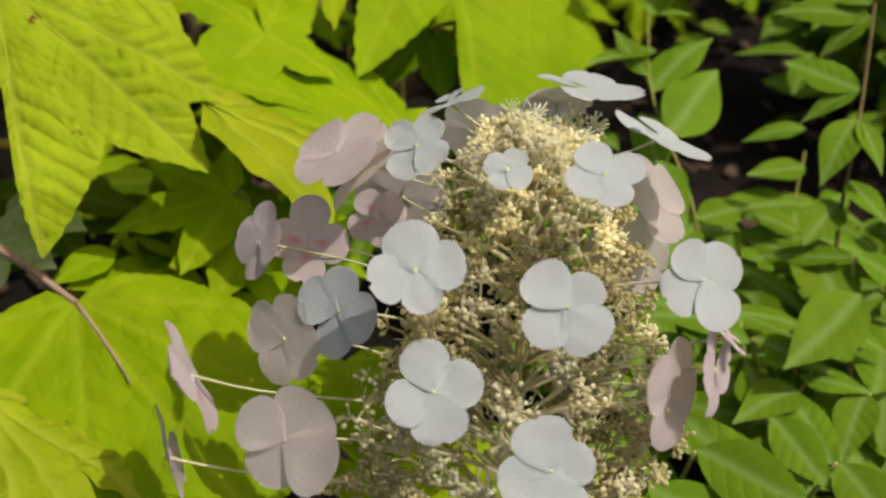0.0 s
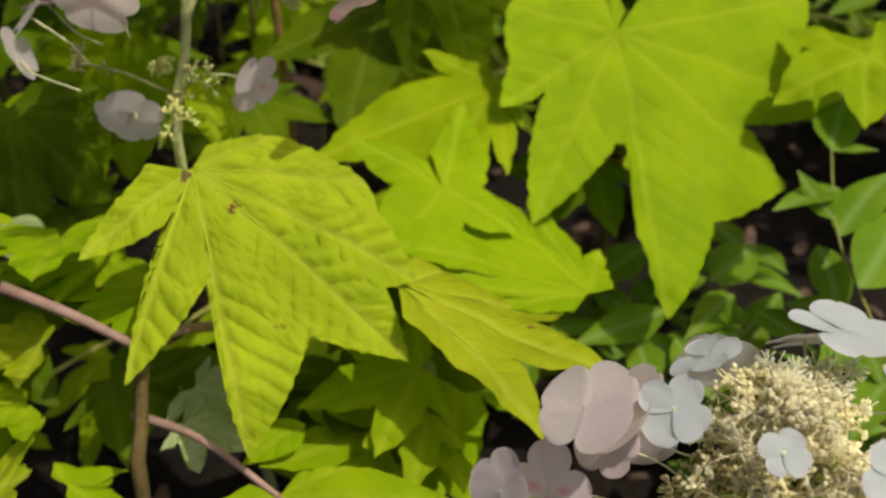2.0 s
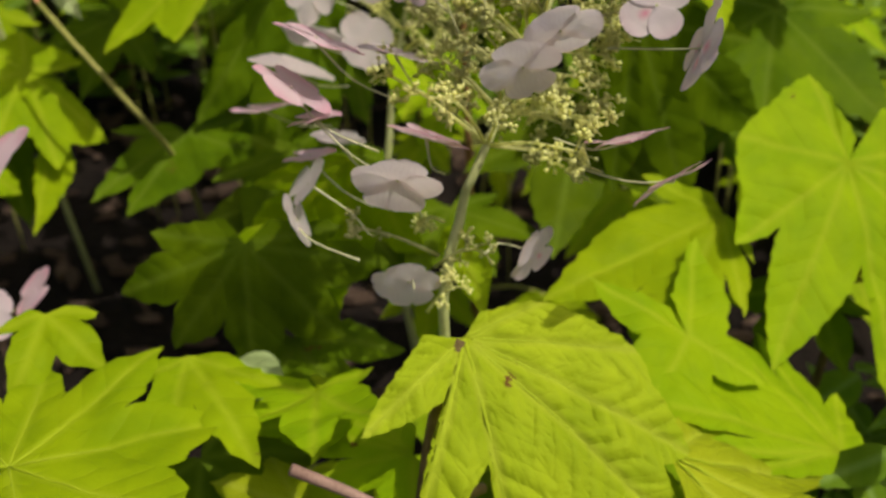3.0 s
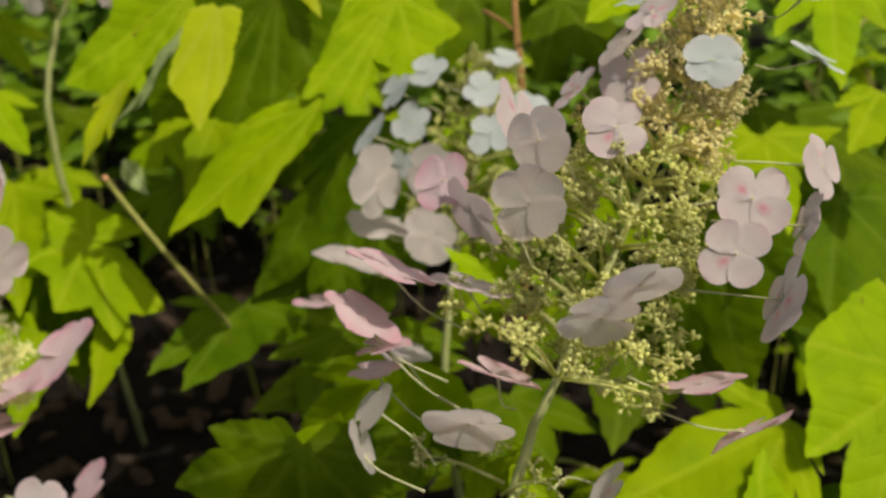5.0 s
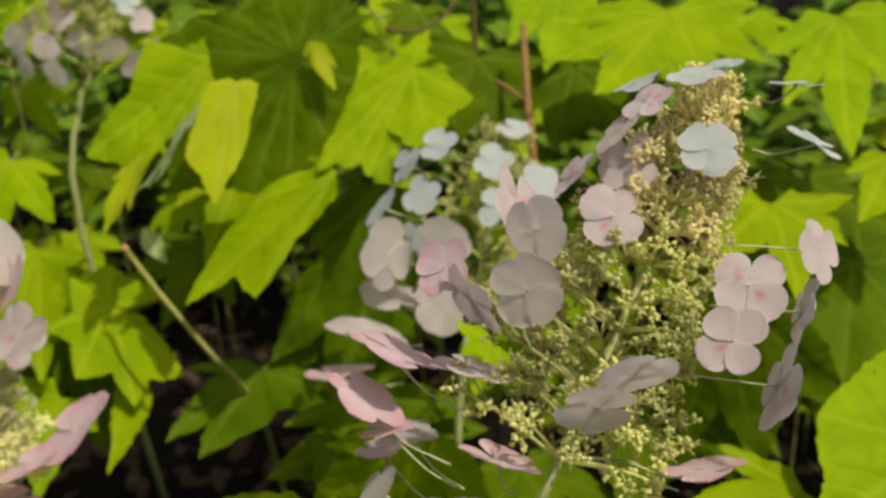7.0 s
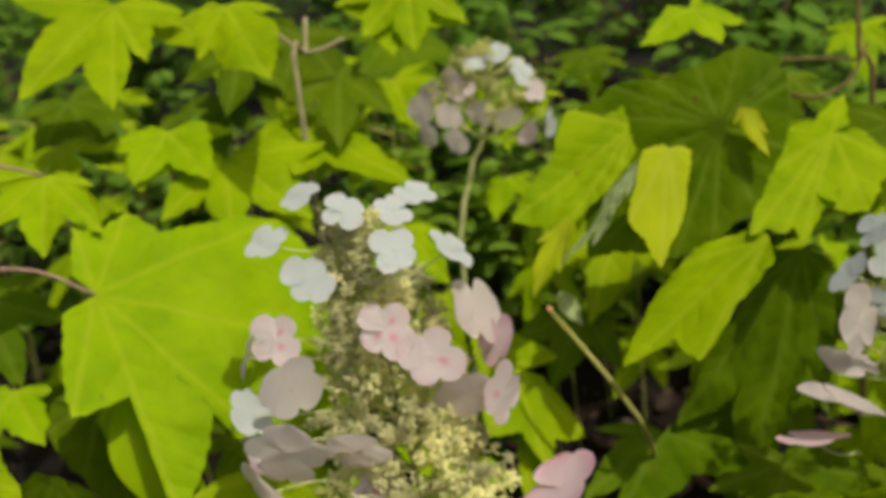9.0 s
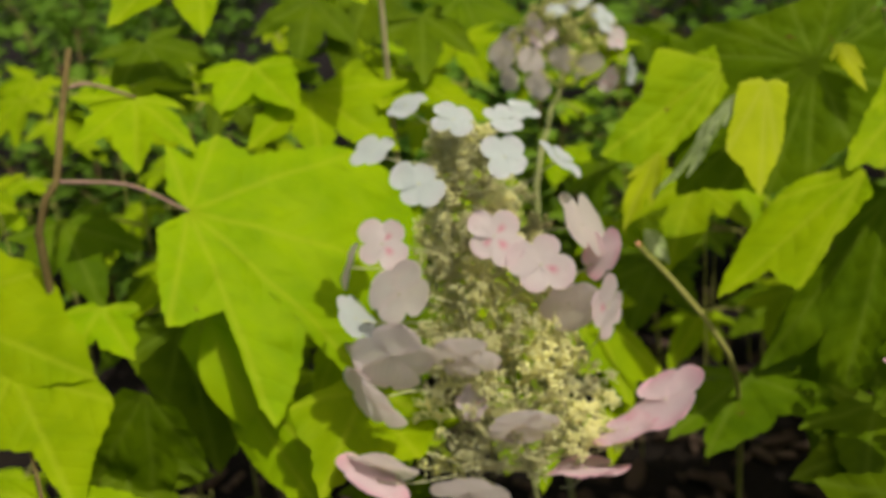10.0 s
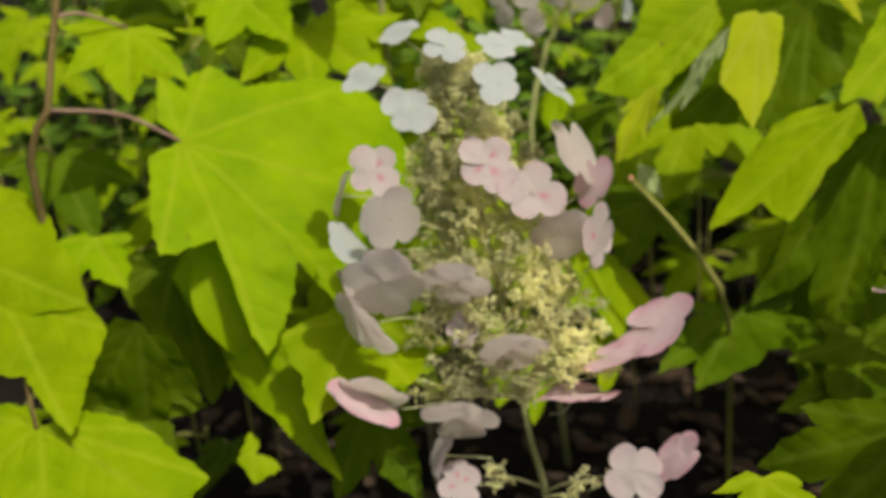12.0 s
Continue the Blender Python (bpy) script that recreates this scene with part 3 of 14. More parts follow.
floret(head_a, (0.0467, -0.0678, 0.2587), (-0.34, -0.81, 0.47), (0.88, 0.23, 0.41), 0.0269, BLUSH, (0.0771, -0.0944, 0.2604), 18)
floret(head_a, (0.0006, -0.1004, 0.2670), (-0.77, -0.37, 0.52), (0.30, 0.51, 0.80), 0.0370, BLUSH, (0.0549, -0.1135, 0.2576), 19)
floret(head_a, (-0.0270, -0.1383, 0.2326), (0.92, 0.24, 0.32), (0.40, -0.50, -0.77), 0.0482, BLUSH, (0.0385, -0.1428, 0.2191), 20)
floret(head_a, (0.0325, -0.0959, 0.3035), (-0.50, -0.22, 0.84), (0.78, 0.30, 0.55), 0.0420, FADED_BACKLIT, (0.0720, -0.1011, 0.2951), 21)
floret(head_a, (0.0450, -0.0915, 0.2965), (-0.73, 0.11, 0.67), (0.67, 0.34, 0.67), 0.0468, FADED_BACKLIT, (0.0759, -0.1004, 0.2889), 22)
floret(head_a, (0.0769, -0.0904, 0.3215), (-0.41, 0.18, 0.89), (0.91, 0.10, 0.40), 0.0305, WHITE, (0.0940, -0.0944, 0.3119), 23)
floret(head_a, (0.1348, -0.0733, 0.3183), (0.12, 0.21, 0.97), (0.97, -0.25, -0.07), 0.0502, WHITE, (0.1218, -0.0861, 0.3103), 24)
floret(head_a, (0.1554, -0.1076, 0.3126), (0.46, 0.03, 0.89), (0.80, -0.44, -0.40), 0.0409, WHITE, (0.1314, -0.1039, 0.3051), 25)
floret(head_a, (-0.0362, -0.1535, 0.2043), (0.96, 0.22, 0.16), (0.26, -0.60, -0.75), 0.0403, BLUSH, (0.0323, -0.1578, 0.1904), 26)
floret(head_a, (0.1479, -0.1808, 0.2495), (0.76, -0.61, 0.24), (0.21, 0.58, 0.79), 0.0448, FADED_BACKLIT, (0.1231, -0.1601, 0.2334), 27)
floret(head_a, (0.1634, -0.1783, 0.2556), (0.86, -0.44, 0.26), (0.07, 0.60, 0.79), 0.0398, BLUSH, (0.1310, -0.1570, 0.2401), 28)
floret(head_a, (0.1701, -0.1686, 0.2627), (0.67, 0.01, 0.74), (0.58, -0.63, -0.52), 0.0192, BLUSH, (0.1348, -0.1497, 0.2487), 29)
floret(head_a, (0.1578, -0.0980, 0.2806), (0.60, -0.38, 0.71), (0.49, -0.53, -0.69), 0.0388, FADED_BACKLIT, (0.1313, -0.1049, 0.2788), 30)
floret(head_a, (0.1510, -0.0921, 0.2510), (0.42, -0.87, 0.25), (0.36, 0.42, 0.83), 0.0418, FADED_BACKLIT, (0.1268, -0.1077, 0.2534), 31)
head_b = panicle("hydrangea_flower_head", (-0.1372, 0.1188, 0.4006), (-0.0504, 0.2174, 0.5616), 0.051, 12, 8, 6, LIMEBUD, "pale pink oakleaf hydrangea flower head with green buds", 32, [(-0.1470, 0.1213, 0.3719), (-0.1593, 0.1145, 0.2863), (-0.1393, 0.1445, 0.0000)], spread=0.01, lean=0.2, top=TANBUD, size=1.12, threads=0.35)
floret(head_b, (-0.0657, 0.1559, 0.5531), (-0.13, -0.74, 0.66), (0.71, 0.10, 0.70), 0.0285, WHITE, (-0.0714, 0.1723, 0.5322), 33)
floret(head_b, (-0.1003, 0.1797, 0.5389), (-0.23, -0.77, 0.60), (0.71, 0.16, 0.68), 0.0330, BLUSH, (-0.0911, 0.1803, 0.5197), 34)
floret(head_b, (-0.1081, 0.1408, 0.5274), (-0.14, -0.81, 0.57), (0.65, 0.22, 0.73), 0.0301, BLUSH, (-0.1015, 0.1540, 0.5018), 35)
floret(head_b, (-0.0491, 0.1265, 0.4988), (-0.01, -0.88, 0.48), (0.75, 0.13, 0.64), 0.0347, BLUSH, (-0.0741, 0.1461, 0.4863), 36)
floret(head_b, (-0.0566, 0.1130, 0.4783), (-0.08, -0.89, 0.45), (0.85, 0.10, 0.52), 0.0349, BLUSH, (-0.0832, 0.1334, 0.4663), 37)
floret(head_b, (-0.1469, 0.1187, 0.5004), (-0.15, -0.98, 0.10), (0.50, 0.36, 0.79), 0.0373, FADED_BACKLIT, (-0.1304, 0.1317, 0.4697), 38)
floret(head_b, (-0.1424, 0.1351, 0.5235), (-0.41, -0.89, 0.19), (0.51, 0.31, 0.81), 0.0331, FADED_BACKLIT, (-0.1223, 0.1464, 0.4918), 39)
floret(head_b, (-0.0686, 0.1895, 0.5775), (-0.10, -0.00, 1.00), (0.99, -0.11, 0.10), 0.0297, WHITE, (-0.0655, 0.1968, 0.5574), 40)
floret(head_b, (-0.0938, 0.2157, 0.5682), (-0.36, 0.12, 0.92), (0.93, 0.01, 0.36), 0.0276, WHITE, (-0.0787, 0.2080, 0.5509), 41)
floret(head_b, (-0.0195, 0.2022, 0.5695), (0.00, 0.16, 0.99), (0.98, -0.22, 0.03), 0.0271, WHITE, (-0.0375, 0.2079, 0.5618), 42)
floret(head_b, (-0.0483, 0.2530, 0.5669), (-0.15, 0.04, 0.99), (0.98, -0.12, 0.15), 0.0282, WHITE, (-0.0507, 0.2330, 0.5616), 43)
floret(head_b, (-0.0897, 0.1832, 0.5686), (-0.40, -0.26, 0.88), (0.91, 0.02, 0.42), 0.0279, BLUSH, (-0.0797, 0.1891, 0.5457), 44)
floret(head_b, (-0.1037, 0.1763, 0.5566), (-0.68, -0.06, 0.73), (0.72, 0.14, 0.68), 0.0279, FADED_BACKLIT, (-0.0904, 0.1813, 0.5325), 45)
floret(head_b, (-0.0128, 0.1816, 0.5466), (0.54, -0.01, 0.84), (0.79, -0.35, -0.51), 0.0313, WHITE, (-0.0397, 0.1919, 0.5409), 46)
floret(head_b, (-0.1246, 0.1852, 0.5326), (-0.72, -0.13, 0.68), (0.65, 0.22, 0.73), 0.0290, BLUSH, (-0.1054, 0.1799, 0.5116), 47)
floret(head_b, (-0.1526, 0.1666, 0.5225), (0.90, -0.17, 0.40), (0.33, -0.31, -0.89), 0.0460, BLUSH, (-0.1251, 0.1639, 0.4954), 48)
floret(head_b, (-0.1867, 0.1424, 0.5014), (-0.47, -0.59, 0.66), (0.57, 0.37, 0.73), 0.0313, PINK, (-0.1506, 0.1419, 0.4683), 49)
floret(head_b, (-0.1724, 0.1242, 0.4943), (-0.68, -0.64, -0.36), (0.64, -0.28, -0.72), 0.0399, BLUSH, (-0.1455, 0.1312, 0.4616), 50)
floret(head_b, (-0.2151, 0.1400, 0.4579), (0.42, 0.26, 0.87), (0.90, -0.06, -0.42), 0.0464, PINK, (-0.1742, 0.1293, 0.4284), 51)
floret(head_b, (-0.1758, 0.1323, 0.4519), (0.26, 0.33, 0.91), (0.97, -0.06, -0.25), 0.0420, BLUSH, (-0.1537, 0.1275, 0.4289), 52)
floret(head_b, (-0.2284, 0.1296, 0.4368), (0.60, 0.18, 0.78), (0.80, -0.16, -0.57), 0.0475, PINK, (-0.1862, 0.1177, 0.4076), 53)
floret(head_b, (-0.2174, 0.1254, 0.4224), (-0.22, 0.22, 0.95), (0.95, 0.27, 0.15), 0.0290, PINK, (-0.1832, 0.1135, 0.3972), 54)
floret(head_b, (-0.1167, 0.0783, 0.4648), (0.17, -0.84, -0.51), (0.97, 0.07, 0.21), 0.0382, FADED_BACKLIT, (-0.1234, 0.1039, 0.4388), 55)
floret(head_b, (-0.1010, 0.0812, 0.4797), (0.20, -0.83, -0.52), (0.96, 0.06, 0.27), 0.0350, FADED_BACKLIT, (-0.1116, 0.1101, 0.4538), 56)
floret(head_b, (-0.1606, 0.0986, 0.4225), (0.33, 0.39, 0.86), (0.94, -0.15, -0.30), 0.0442, PINK, (-0.1535, 0.1034, 0.4018), 57)
floret(head_b, (-0.1729, 0.0721, 0.4155), (-0.09, -0.84, -0.54), (0.99, -0.01, -0.14), 0.0487, FADED_BACKLIT, (-0.1644, 0.0849, 0.3891), 58)
floret(head_b, (-0.0688, 0.0968, 0.4208), (-0.17, 0.43, 0.89), (0.98, -0.03, 0.21), 0.0449, PINK, (-0.1016, 0.1114, 0.4156), 59)
floret(head_b, (-0.0492, 0.0820, 0.4077), (-0.46, 0.44, 0.77), (0.88, 0.13, 0.45), 0.0412, PINK, (-0.0941, 0.1021, 0.4057), 60)
floret(head_b, (-0.0141, 0.1515, 0.5045), (0.81, -0.47, 0.36), (0.16, -0.41, -0.90), 0.0354, BLUSH, (-0.0506, 0.1657, 0.5015), 61)
floret(head_b, (-0.0258, 0.1208, 0.4882), (-0.94, 0.08, 0.32), (0.33, 0.33, 0.88), 0.0349, BLUSH, (-0.0632, 0.1431, 0.4808), 62)
floret(head_b, (-0.0377, 0.0976, 0.4641), (-0.92, 0.09, 0.39), (0.39, 0.38, 0.84), 0.0410, BLUSH, (-0.0764, 0.1234, 0.4552), 63)
floret(head_b, (-0.2228, 0.1193, 0.3898), (-0.74, -0.18, 0.65), (0.51, 0.49, 0.71), 0.0295, FADED_BACKLIT, (-0.1923, 0.1031, 0.3694), 64)
floret(head_b, (-0.2298, 0.1096, 0.3744), (0.93, 0.10, 0.35), (0.35, -0.43, -0.83), 0.0310, FADED_BACKLIT, (-0.1975, 0.0964, 0.3587), 65)
floret(head_b, (-0.1741, 0.0963, 0.3460), (0.07, -0.92, -0.38), (1.00, 0.08, -0.01), 0.0366, FADED_BACKLIT, (-0.1707, 0.0901, 0.3451), 66)
floret(head_b, (-0.1109, 0.1064, 0.3555), (0.75, -0.64, -0.18), (0.54, 0.43, 0.72), 0.0343, BLUSH, (-0.1356, 0.1004, 0.3586), 67)
floret(head_b, (-0.2312, 0.1712, 0.3798), (-0.12, 0.25, 0.96), (0.98, 0.21, 0.07), 0.0345, PINK, (-0.1935, 0.1313, 0.3699), 68)
floret(head_b, (-0.2157, 0.1766, 0.3870), (0.14, 0.22, 0.97), (0.99, 0.07, -0.15), 0.0339, FADED_BACKLIT, (-0.1828, 0.1375, 0.3793), 69)
lower = random.Random(77)
bud_spray(head_b, (-0.1664, 0.1054, 0.3213), (-0.1511, 0.0955, 0.3421), 0.009, 5, LIMEBUD, lower)
bud_spray(head_b, (-0.1616, 0.1176, 0.3411), (-0.1396, 0.1062, 0.3585), 0.009, 5, LIMEBUD, lower)
bud_spray(head_b, (-0.1601, 0.1207, 0.3460), (-0.2052, 0.1180, 0.3662), 0.009, 5, LIMEBUD, lower)
bud_spray(head_b, (-0.1569, 0.1299, 0.3609), (-0.1727, 0.1464, 0.3513), 0.009, 5, LIMEBUD, lower)
head_c = panicle("hydrangea_flower_head", (-0.2058, 0.4042, 0.3349), (-0.1734, 0.4527, 0.4730), 0.055, 7, 6, 5, LIMEBUD, "small white oakleaf hydrangea flower head in the shade behind", 70, [(-0.2104, 0.3913, 0.3034), (-0.2153, 0.3778, 0.2111), (-0.1953, 0.4078, 0.0000)], spread=0.01)
floret(head_c, (-0.2297, 0.3761, 0.4530), (-0.32, -0.69, 0.65), (0.94, 0.12, 0.31), 0.0335, WHITE, (-0.2083, 0.4041, 0.4297), 71)
floret(head_c, (-0.1757, 0.3757, 0.4443), (-0.07, -0.73, 0.68), (0.65, 0.25, 0.72), 0.0350, WHITE, (-0.1820, 0.4045, 0.4272), 72)
floret(head_c, (-0.1490, 0.3974, 0.4548), (0.22, -0.67, 0.71), (0.77, 0.15, 0.62), 0.0316, WHITE, (-0.1667, 0.4187, 0.4430), 73)
floret(head_c, (-0.1819, 0.4042, 0.4663), (-0.05, -0.57, 0.82), (0.94, 0.05, 0.33), 0.0300, WHITE, (-0.1818, 0.4229, 0.4512), 74)
floret(head_c, (-0.2184, 0.3904, 0.4838), (-0.33, -0.43, 0.84), (0.95, 0.09, 0.31), 0.0316, WHITE, (-0.1990, 0.4169, 0.4614), 75)
floret(head_c, (-0.2401, 0.3811, 0.4737), (-0.65, -0.35, 0.67), (0.65, 0.27, 0.71), 0.0335, WHITE, (-0.2113, 0.4096, 0.4484), 76)
floret(head_c, (-0.2351, 0.3647, 0.4262), (-0.50, -0.79, 0.35), (0.87, 0.21, 0.46), 0.0237, WHITE, (-0.2142, 0.3937, 0.4027), 77)
floret(head_c, (-0.2566, 0.3669, 0.4468), (-0.73, -0.23, 0.64), (0.64, -0.28, -0.72), 0.0355, WHITE, (-0.2229, 0.3972, 0.4197), 78)
floret(head_c, (-0.2135, 0.3480, 0.4253), (-0.11, -0.96, 0.25), (0.94, 0.12, 0.32), 0.0384, FADED_BACKLIT, (-0.2041, 0.3854, 0.4015), 79)
floret(head_c, (-0.2160, 0.3328, 0.3860), (0.15, -0.91, 0.39), (0.86, 0.22, 0.46), 0.0403, FADED_BACKLIT, (-0.2099, 0.3711, 0.3626), 80)
floret(head_c, (-0.1681, 0.4449, 0.4777), (0.15, -0.18, 0.97), (1.00, -0.08, 0.00), 0.0291, WHITE, (-0.1722, 0.4469, 0.4694), 81)
floret(head_c, (-0.2581, 0.3640, 0.3809), (0.24, 0.06, 0.97), (0.97, -0.09, -0.23), 0.0446, FADED_BACKLIT, (-0.2306, 0.3854, 0.3584), 82)
floret(head_c, (-0.2629, 0.3163, 0.3740), (0.32, 0.21, 0.92), (0.95, -0.13, -0.30), 0.0633, FADED_BACKLIT, (-0.2354, 0.3587, 0.3442), 83)
floret(head_c, (-0.2530, 0.3465, 0.4190), (0.87, -0.50, 0.07), (0.17, 0.42, 0.89), 0.0525, FADED_BACKLIT, (-0.2247, 0.3822, 0.3914), 84)
floret(head_c, (-0.2838, 0.3026, 0.3515), (-0.10, 0.33, 0.94), (0.99, 0.12, 0.07), 0.0480, PINK, (-0.2488, 0.3471, 0.3192), 85)
head_d = panicle("hydrangea_flower_head", (-0.5346, 0.2371, 0.2791), (-0.5902, 0.3064, 0.5112), 0.060, 13, 9, 11, YELLOWBUD, "pale pink oakleaf hydrangea flower head with yellow-green buds", 86, [(-0.5295, 0.2347, 0.2522), (-0.5213, 0.2345, 0.2125), (-0.5182, 0.2232, 0.1456), (-0.4982, 0.2532, 0.0000)], spread=0.012, lean=0.2, size=1.12, threads=0.8)
floret(head_d, (-0.5824, 0.2705, 0.5281), (0.21, -0.53, 0.82), (0.76, 0.30, 0.58), 0.0320, WHITE, (-0.5840, 0.2861, 0.5092), 87)
floret(head_d, (-0.6003, 0.2394, 0.4924), (0.20, -0.78, 0.59), (0.49, 0.32, 0.81), 0.0351, WHITE, (-0.5882, 0.2657, 0.4737), 88)
floret(head_d, (-0.6224, 0.2199, 0.4574), (0.20, -0.89, 0.42), (0.67, 0.41, 0.62), 0.0394, BLUSH, (-0.5949, 0.2515, 0.4407), 89)
floret(head_d, (-0.5516, 0.2381, 0.4578), (0.31, -0.85, 0.43), (0.69, 0.34, 0.64), 0.0421, BLUSH, (-0.5597, 0.2587, 0.4359), 90)
floret(head_d, (-0.5223, 0.2385, 0.4388), (0.35, -0.85, 0.39), (0.34, 0.32, 0.89), 0.0435, BLUSH, (-0.5429, 0.2554, 0.4150), 91)
floret(head_d, (-0.5679, 0.2131, 0.3504), (0.25, -0.89, 0.39), (0.97, 0.24, -0.07), 0.0230, BLUSH, (-0.5555, 0.2317, 0.3339), 92)
floret(head_d, (-0.5681, 0.1796, 0.2542), (0.06, -0.75, 0.66), (0.88, 0.41, 0.23), 0.0353, BLUSH, (-0.5441, 0.2013, 0.2396), 93)
floret(head_d, (-0.4539, 0.1956, 0.2636), (-0.09, -0.86, 0.50), (0.71, 0.41, 0.57), 0.0419, BLUSH, (-0.4879, 0.2072, 0.2382), 94)
floret(head_d, (-0.6193, 0.2841, 0.5362), (-0.27, -0.36, 0.89), (0.86, 0.33, 0.39), 0.0321, WHITE, (-0.6033, 0.2946, 0.5196), 95)
floret(head_d, (-0.5510, 0.2792, 0.5256), (0.43, -0.30, 0.85), (0.90, 0.15, -0.40), 0.0327, WHITE, (-0.5681, 0.2893, 0.5047), 96)
floret(head_d, (-0.5521, 0.3324, 0.5212), (0.34, -0.11, 0.93), (0.93, 0.16, -0.32), 0.0319, WHITE, (-0.5699, 0.3164, 0.5078), 97)
floret(head_d, (-0.6408, 0.2677, 0.5079), (-0.15, -0.56, 0.81), (0.83, 0.38, 0.42), 0.0321, WHITE, (-0.6113, 0.2838, 0.4963), 98)
floret(head_d, (-0.5462, 0.2571, 0.5053), (0.48, -0.61, 0.63), (0.83, 0.09, -0.55), 0.0356, WHITE, (-0.5628, 0.2749, 0.4822), 99)
floret(head_d, (-0.5149, 0.2807, 0.4982), (0.65, -0.01, 0.76), (0.76, 0.02, -0.65), 0.0401, WHITE, (-0.5469, 0.2852, 0.4753), 100)
floret(head_d, (-0.5020, 0.2801, 0.4530), (0.88, -0.03, 0.47), (0.46, -0.15, -0.88), 0.0588, FADED_BACKLIT, (-0.5390, 0.2826, 0.4467), 101)
floret(head_d, (-0.6543, 0.2382, 0.4349), (-0.83, -0.40, 0.38), (0.24, 0.36, 0.90), 0.0363, FADED_BACKLIT, (-0.6093, 0.2591, 0.4257), 102)
floret(head_d, (-0.6090, 0.2058, 0.4287), (0.81, -0.59, -0.03), (0.32, 0.39, 0.87), 0.0477, FADED_BACKLIT, (-0.5846, 0.2399, 0.4105), 103)
floret(head_d, (-0.6394, 0.2018, 0.4121), (0.79, 0.02, 0.61), (0.61, -0.03, -0.79), 0.0432, WHITE, (-0.5980, 0.2365, 0.3978), 104)
floret(head_d, (-0.6110, 0.1876, 0.3939), (0.12, -0.89, -0.43), (0.94, 0.25, -0.25), 0.0573, FADED_BACKLIT, (-0.5812, 0.2257, 0.3758), 105)
floret(head_d, (-0.6368, 0.2021, 0.3790), (0.77, 0.21, 0.60), (0.62, -0.06, -0.78), 0.0390, BLUSH, (-0.5931, 0.2321, 0.3667), 106)
floret(head_d, (-0.5670, 0.2028, 0.3884), (0.10, -0.83, -0.55), (0.96, 0.22, -0.15), 0.0497, FADED_BACKLIT, (-0.5589, 0.2315, 0.3680), 107)
floret(head_d, (-0.6266, 0.1880, 0.3612), (-0.47, -0.78, -0.40), (0.69, -0.05, -0.72), 0.0531, FADED_BACKLIT, (-0.5856, 0.2220, 0.3470), 108)
floret(head_d, (-0.4866, 0.2782, 0.4347), (-0.66, -0.59, 0.47), (0.36, 0.30, 0.88), 0.0392, PINK, (-0.5243, 0.2742, 0.4111), 109)
floret(head_d, (-0.5077, 0.2512, 0.4077), (0.36, -0.85, -0.37), (0.92, 0.26, 0.29), 0.0431, FADED_BACKLIT, (-0.5273, 0.2584, 0.3843), 110)
floret(head_d, (-0.4847, 0.2665, 0.3996), (0.95, -0.30, 0.03), (0.07, 0.33, 0.94), 0.0497, BLUSH, (-0.5170, 0.2632, 0.3743), 111)
floret(head_d, (-0.5294, 0.1911, 0.3482), (0.28, -0.74, -0.62), (0.96, 0.27, 0.11), 0.0498, FADED_BACKLIT, (-0.5351, 0.2187, 0.3248), 112)
floret(head_d, (-0.4446, 0.2386, 0.3471), (-0.47, -0.19, 0.86), (0.81, 0.29, 0.50), 0.0643, PINK, (-0.4926, 0.2404, 0.3197), 113)
floret(head_d, (-0.4677, 0.2210, 0.3328), (-0.41, 0.08, 0.91), (0.88, 0.28, 0.38), 0.0473, PINK, (-0.5032, 0.2302, 0.3077), 114)
floret(head_d, (-0.4943, 0.2101, 0.3089), (-0.11, 0.25, 0.96), (0.98, 0.19, 0.06), 0.0586, PINK, (-0.5137, 0.2221, 0.2868), 115)
floret(head_d, (-0.5637, 0.1767, 0.3054), (0.08, -0.78, -0.62), (0.97, 0.21, -0.14), 0.0560, FADED_BACKLIT, (-0.5473, 0.2066, 0.2866), 116)
floret(head_d, (-0.6273, 0.1710, 0.3128), (0.49, 0.22, 0.85), (0.86, 0.07, -0.51), 0.0568, PINK, (-0.5801, 0.2066, 0.2996), 117)
floret(head_d, (-0.6237, 0.1840, 0.3155), (-0.04, -0.73, -0.68), (0.93, 0.22, -0.29), 0.0576, FADED_BACKLIT, (-0.5790, 0.2137, 0.3035), 118)
floret(head_d, (-0.5791, 0.1827, 0.2726), (-0.82, -0.37, 0.43), (0.18, 0.54, 0.82), 0.0342, FADED_BACKLIT, (-0.5518, 0.2057, 0.2585), 119)
floret(head_d, (-0.4280, 0.2107, 0.2685), (-0.63, -0.25, 0.74), (0.62, 0.42, 0.67), 0.0393, PINK, (-0.4757, 0.2149, 0.2420), 120)
bud_spray(head_d, (-0.5232, 0.2352, 0.2164), (-0.4825, 0.2042, 0.2499), 0.010, 6, YELLOWBUD, lower)
bud_spray(head_d, (-0.5252, 0.2360, 0.2203), (-0.5544, 0.1940, 0.2519), 0.010, 6, YELLOWBUD, lower)
bud_spray(head_d, (-0.5232, 0.2339, 0.2127), (-0.4912, 0.1975, 0.2383), 0.010, 6, YELLOWBUD, lower)
head_e = panicle("hydrangea_flower_head", (-0.5745, 0.6233, 0.4833), (-0.5630, 0.6565, 0.5681), 0.060, 6, 6, 5, LIMEBUD, "faded white hydrangea flower head far back in the bed", 121, [(-0.5827, 0.6138, 0.4633), (-0.5968, 0.5929, 0.3530), (-0.5768, 0.6229, 0.0000)], spread=0.011)
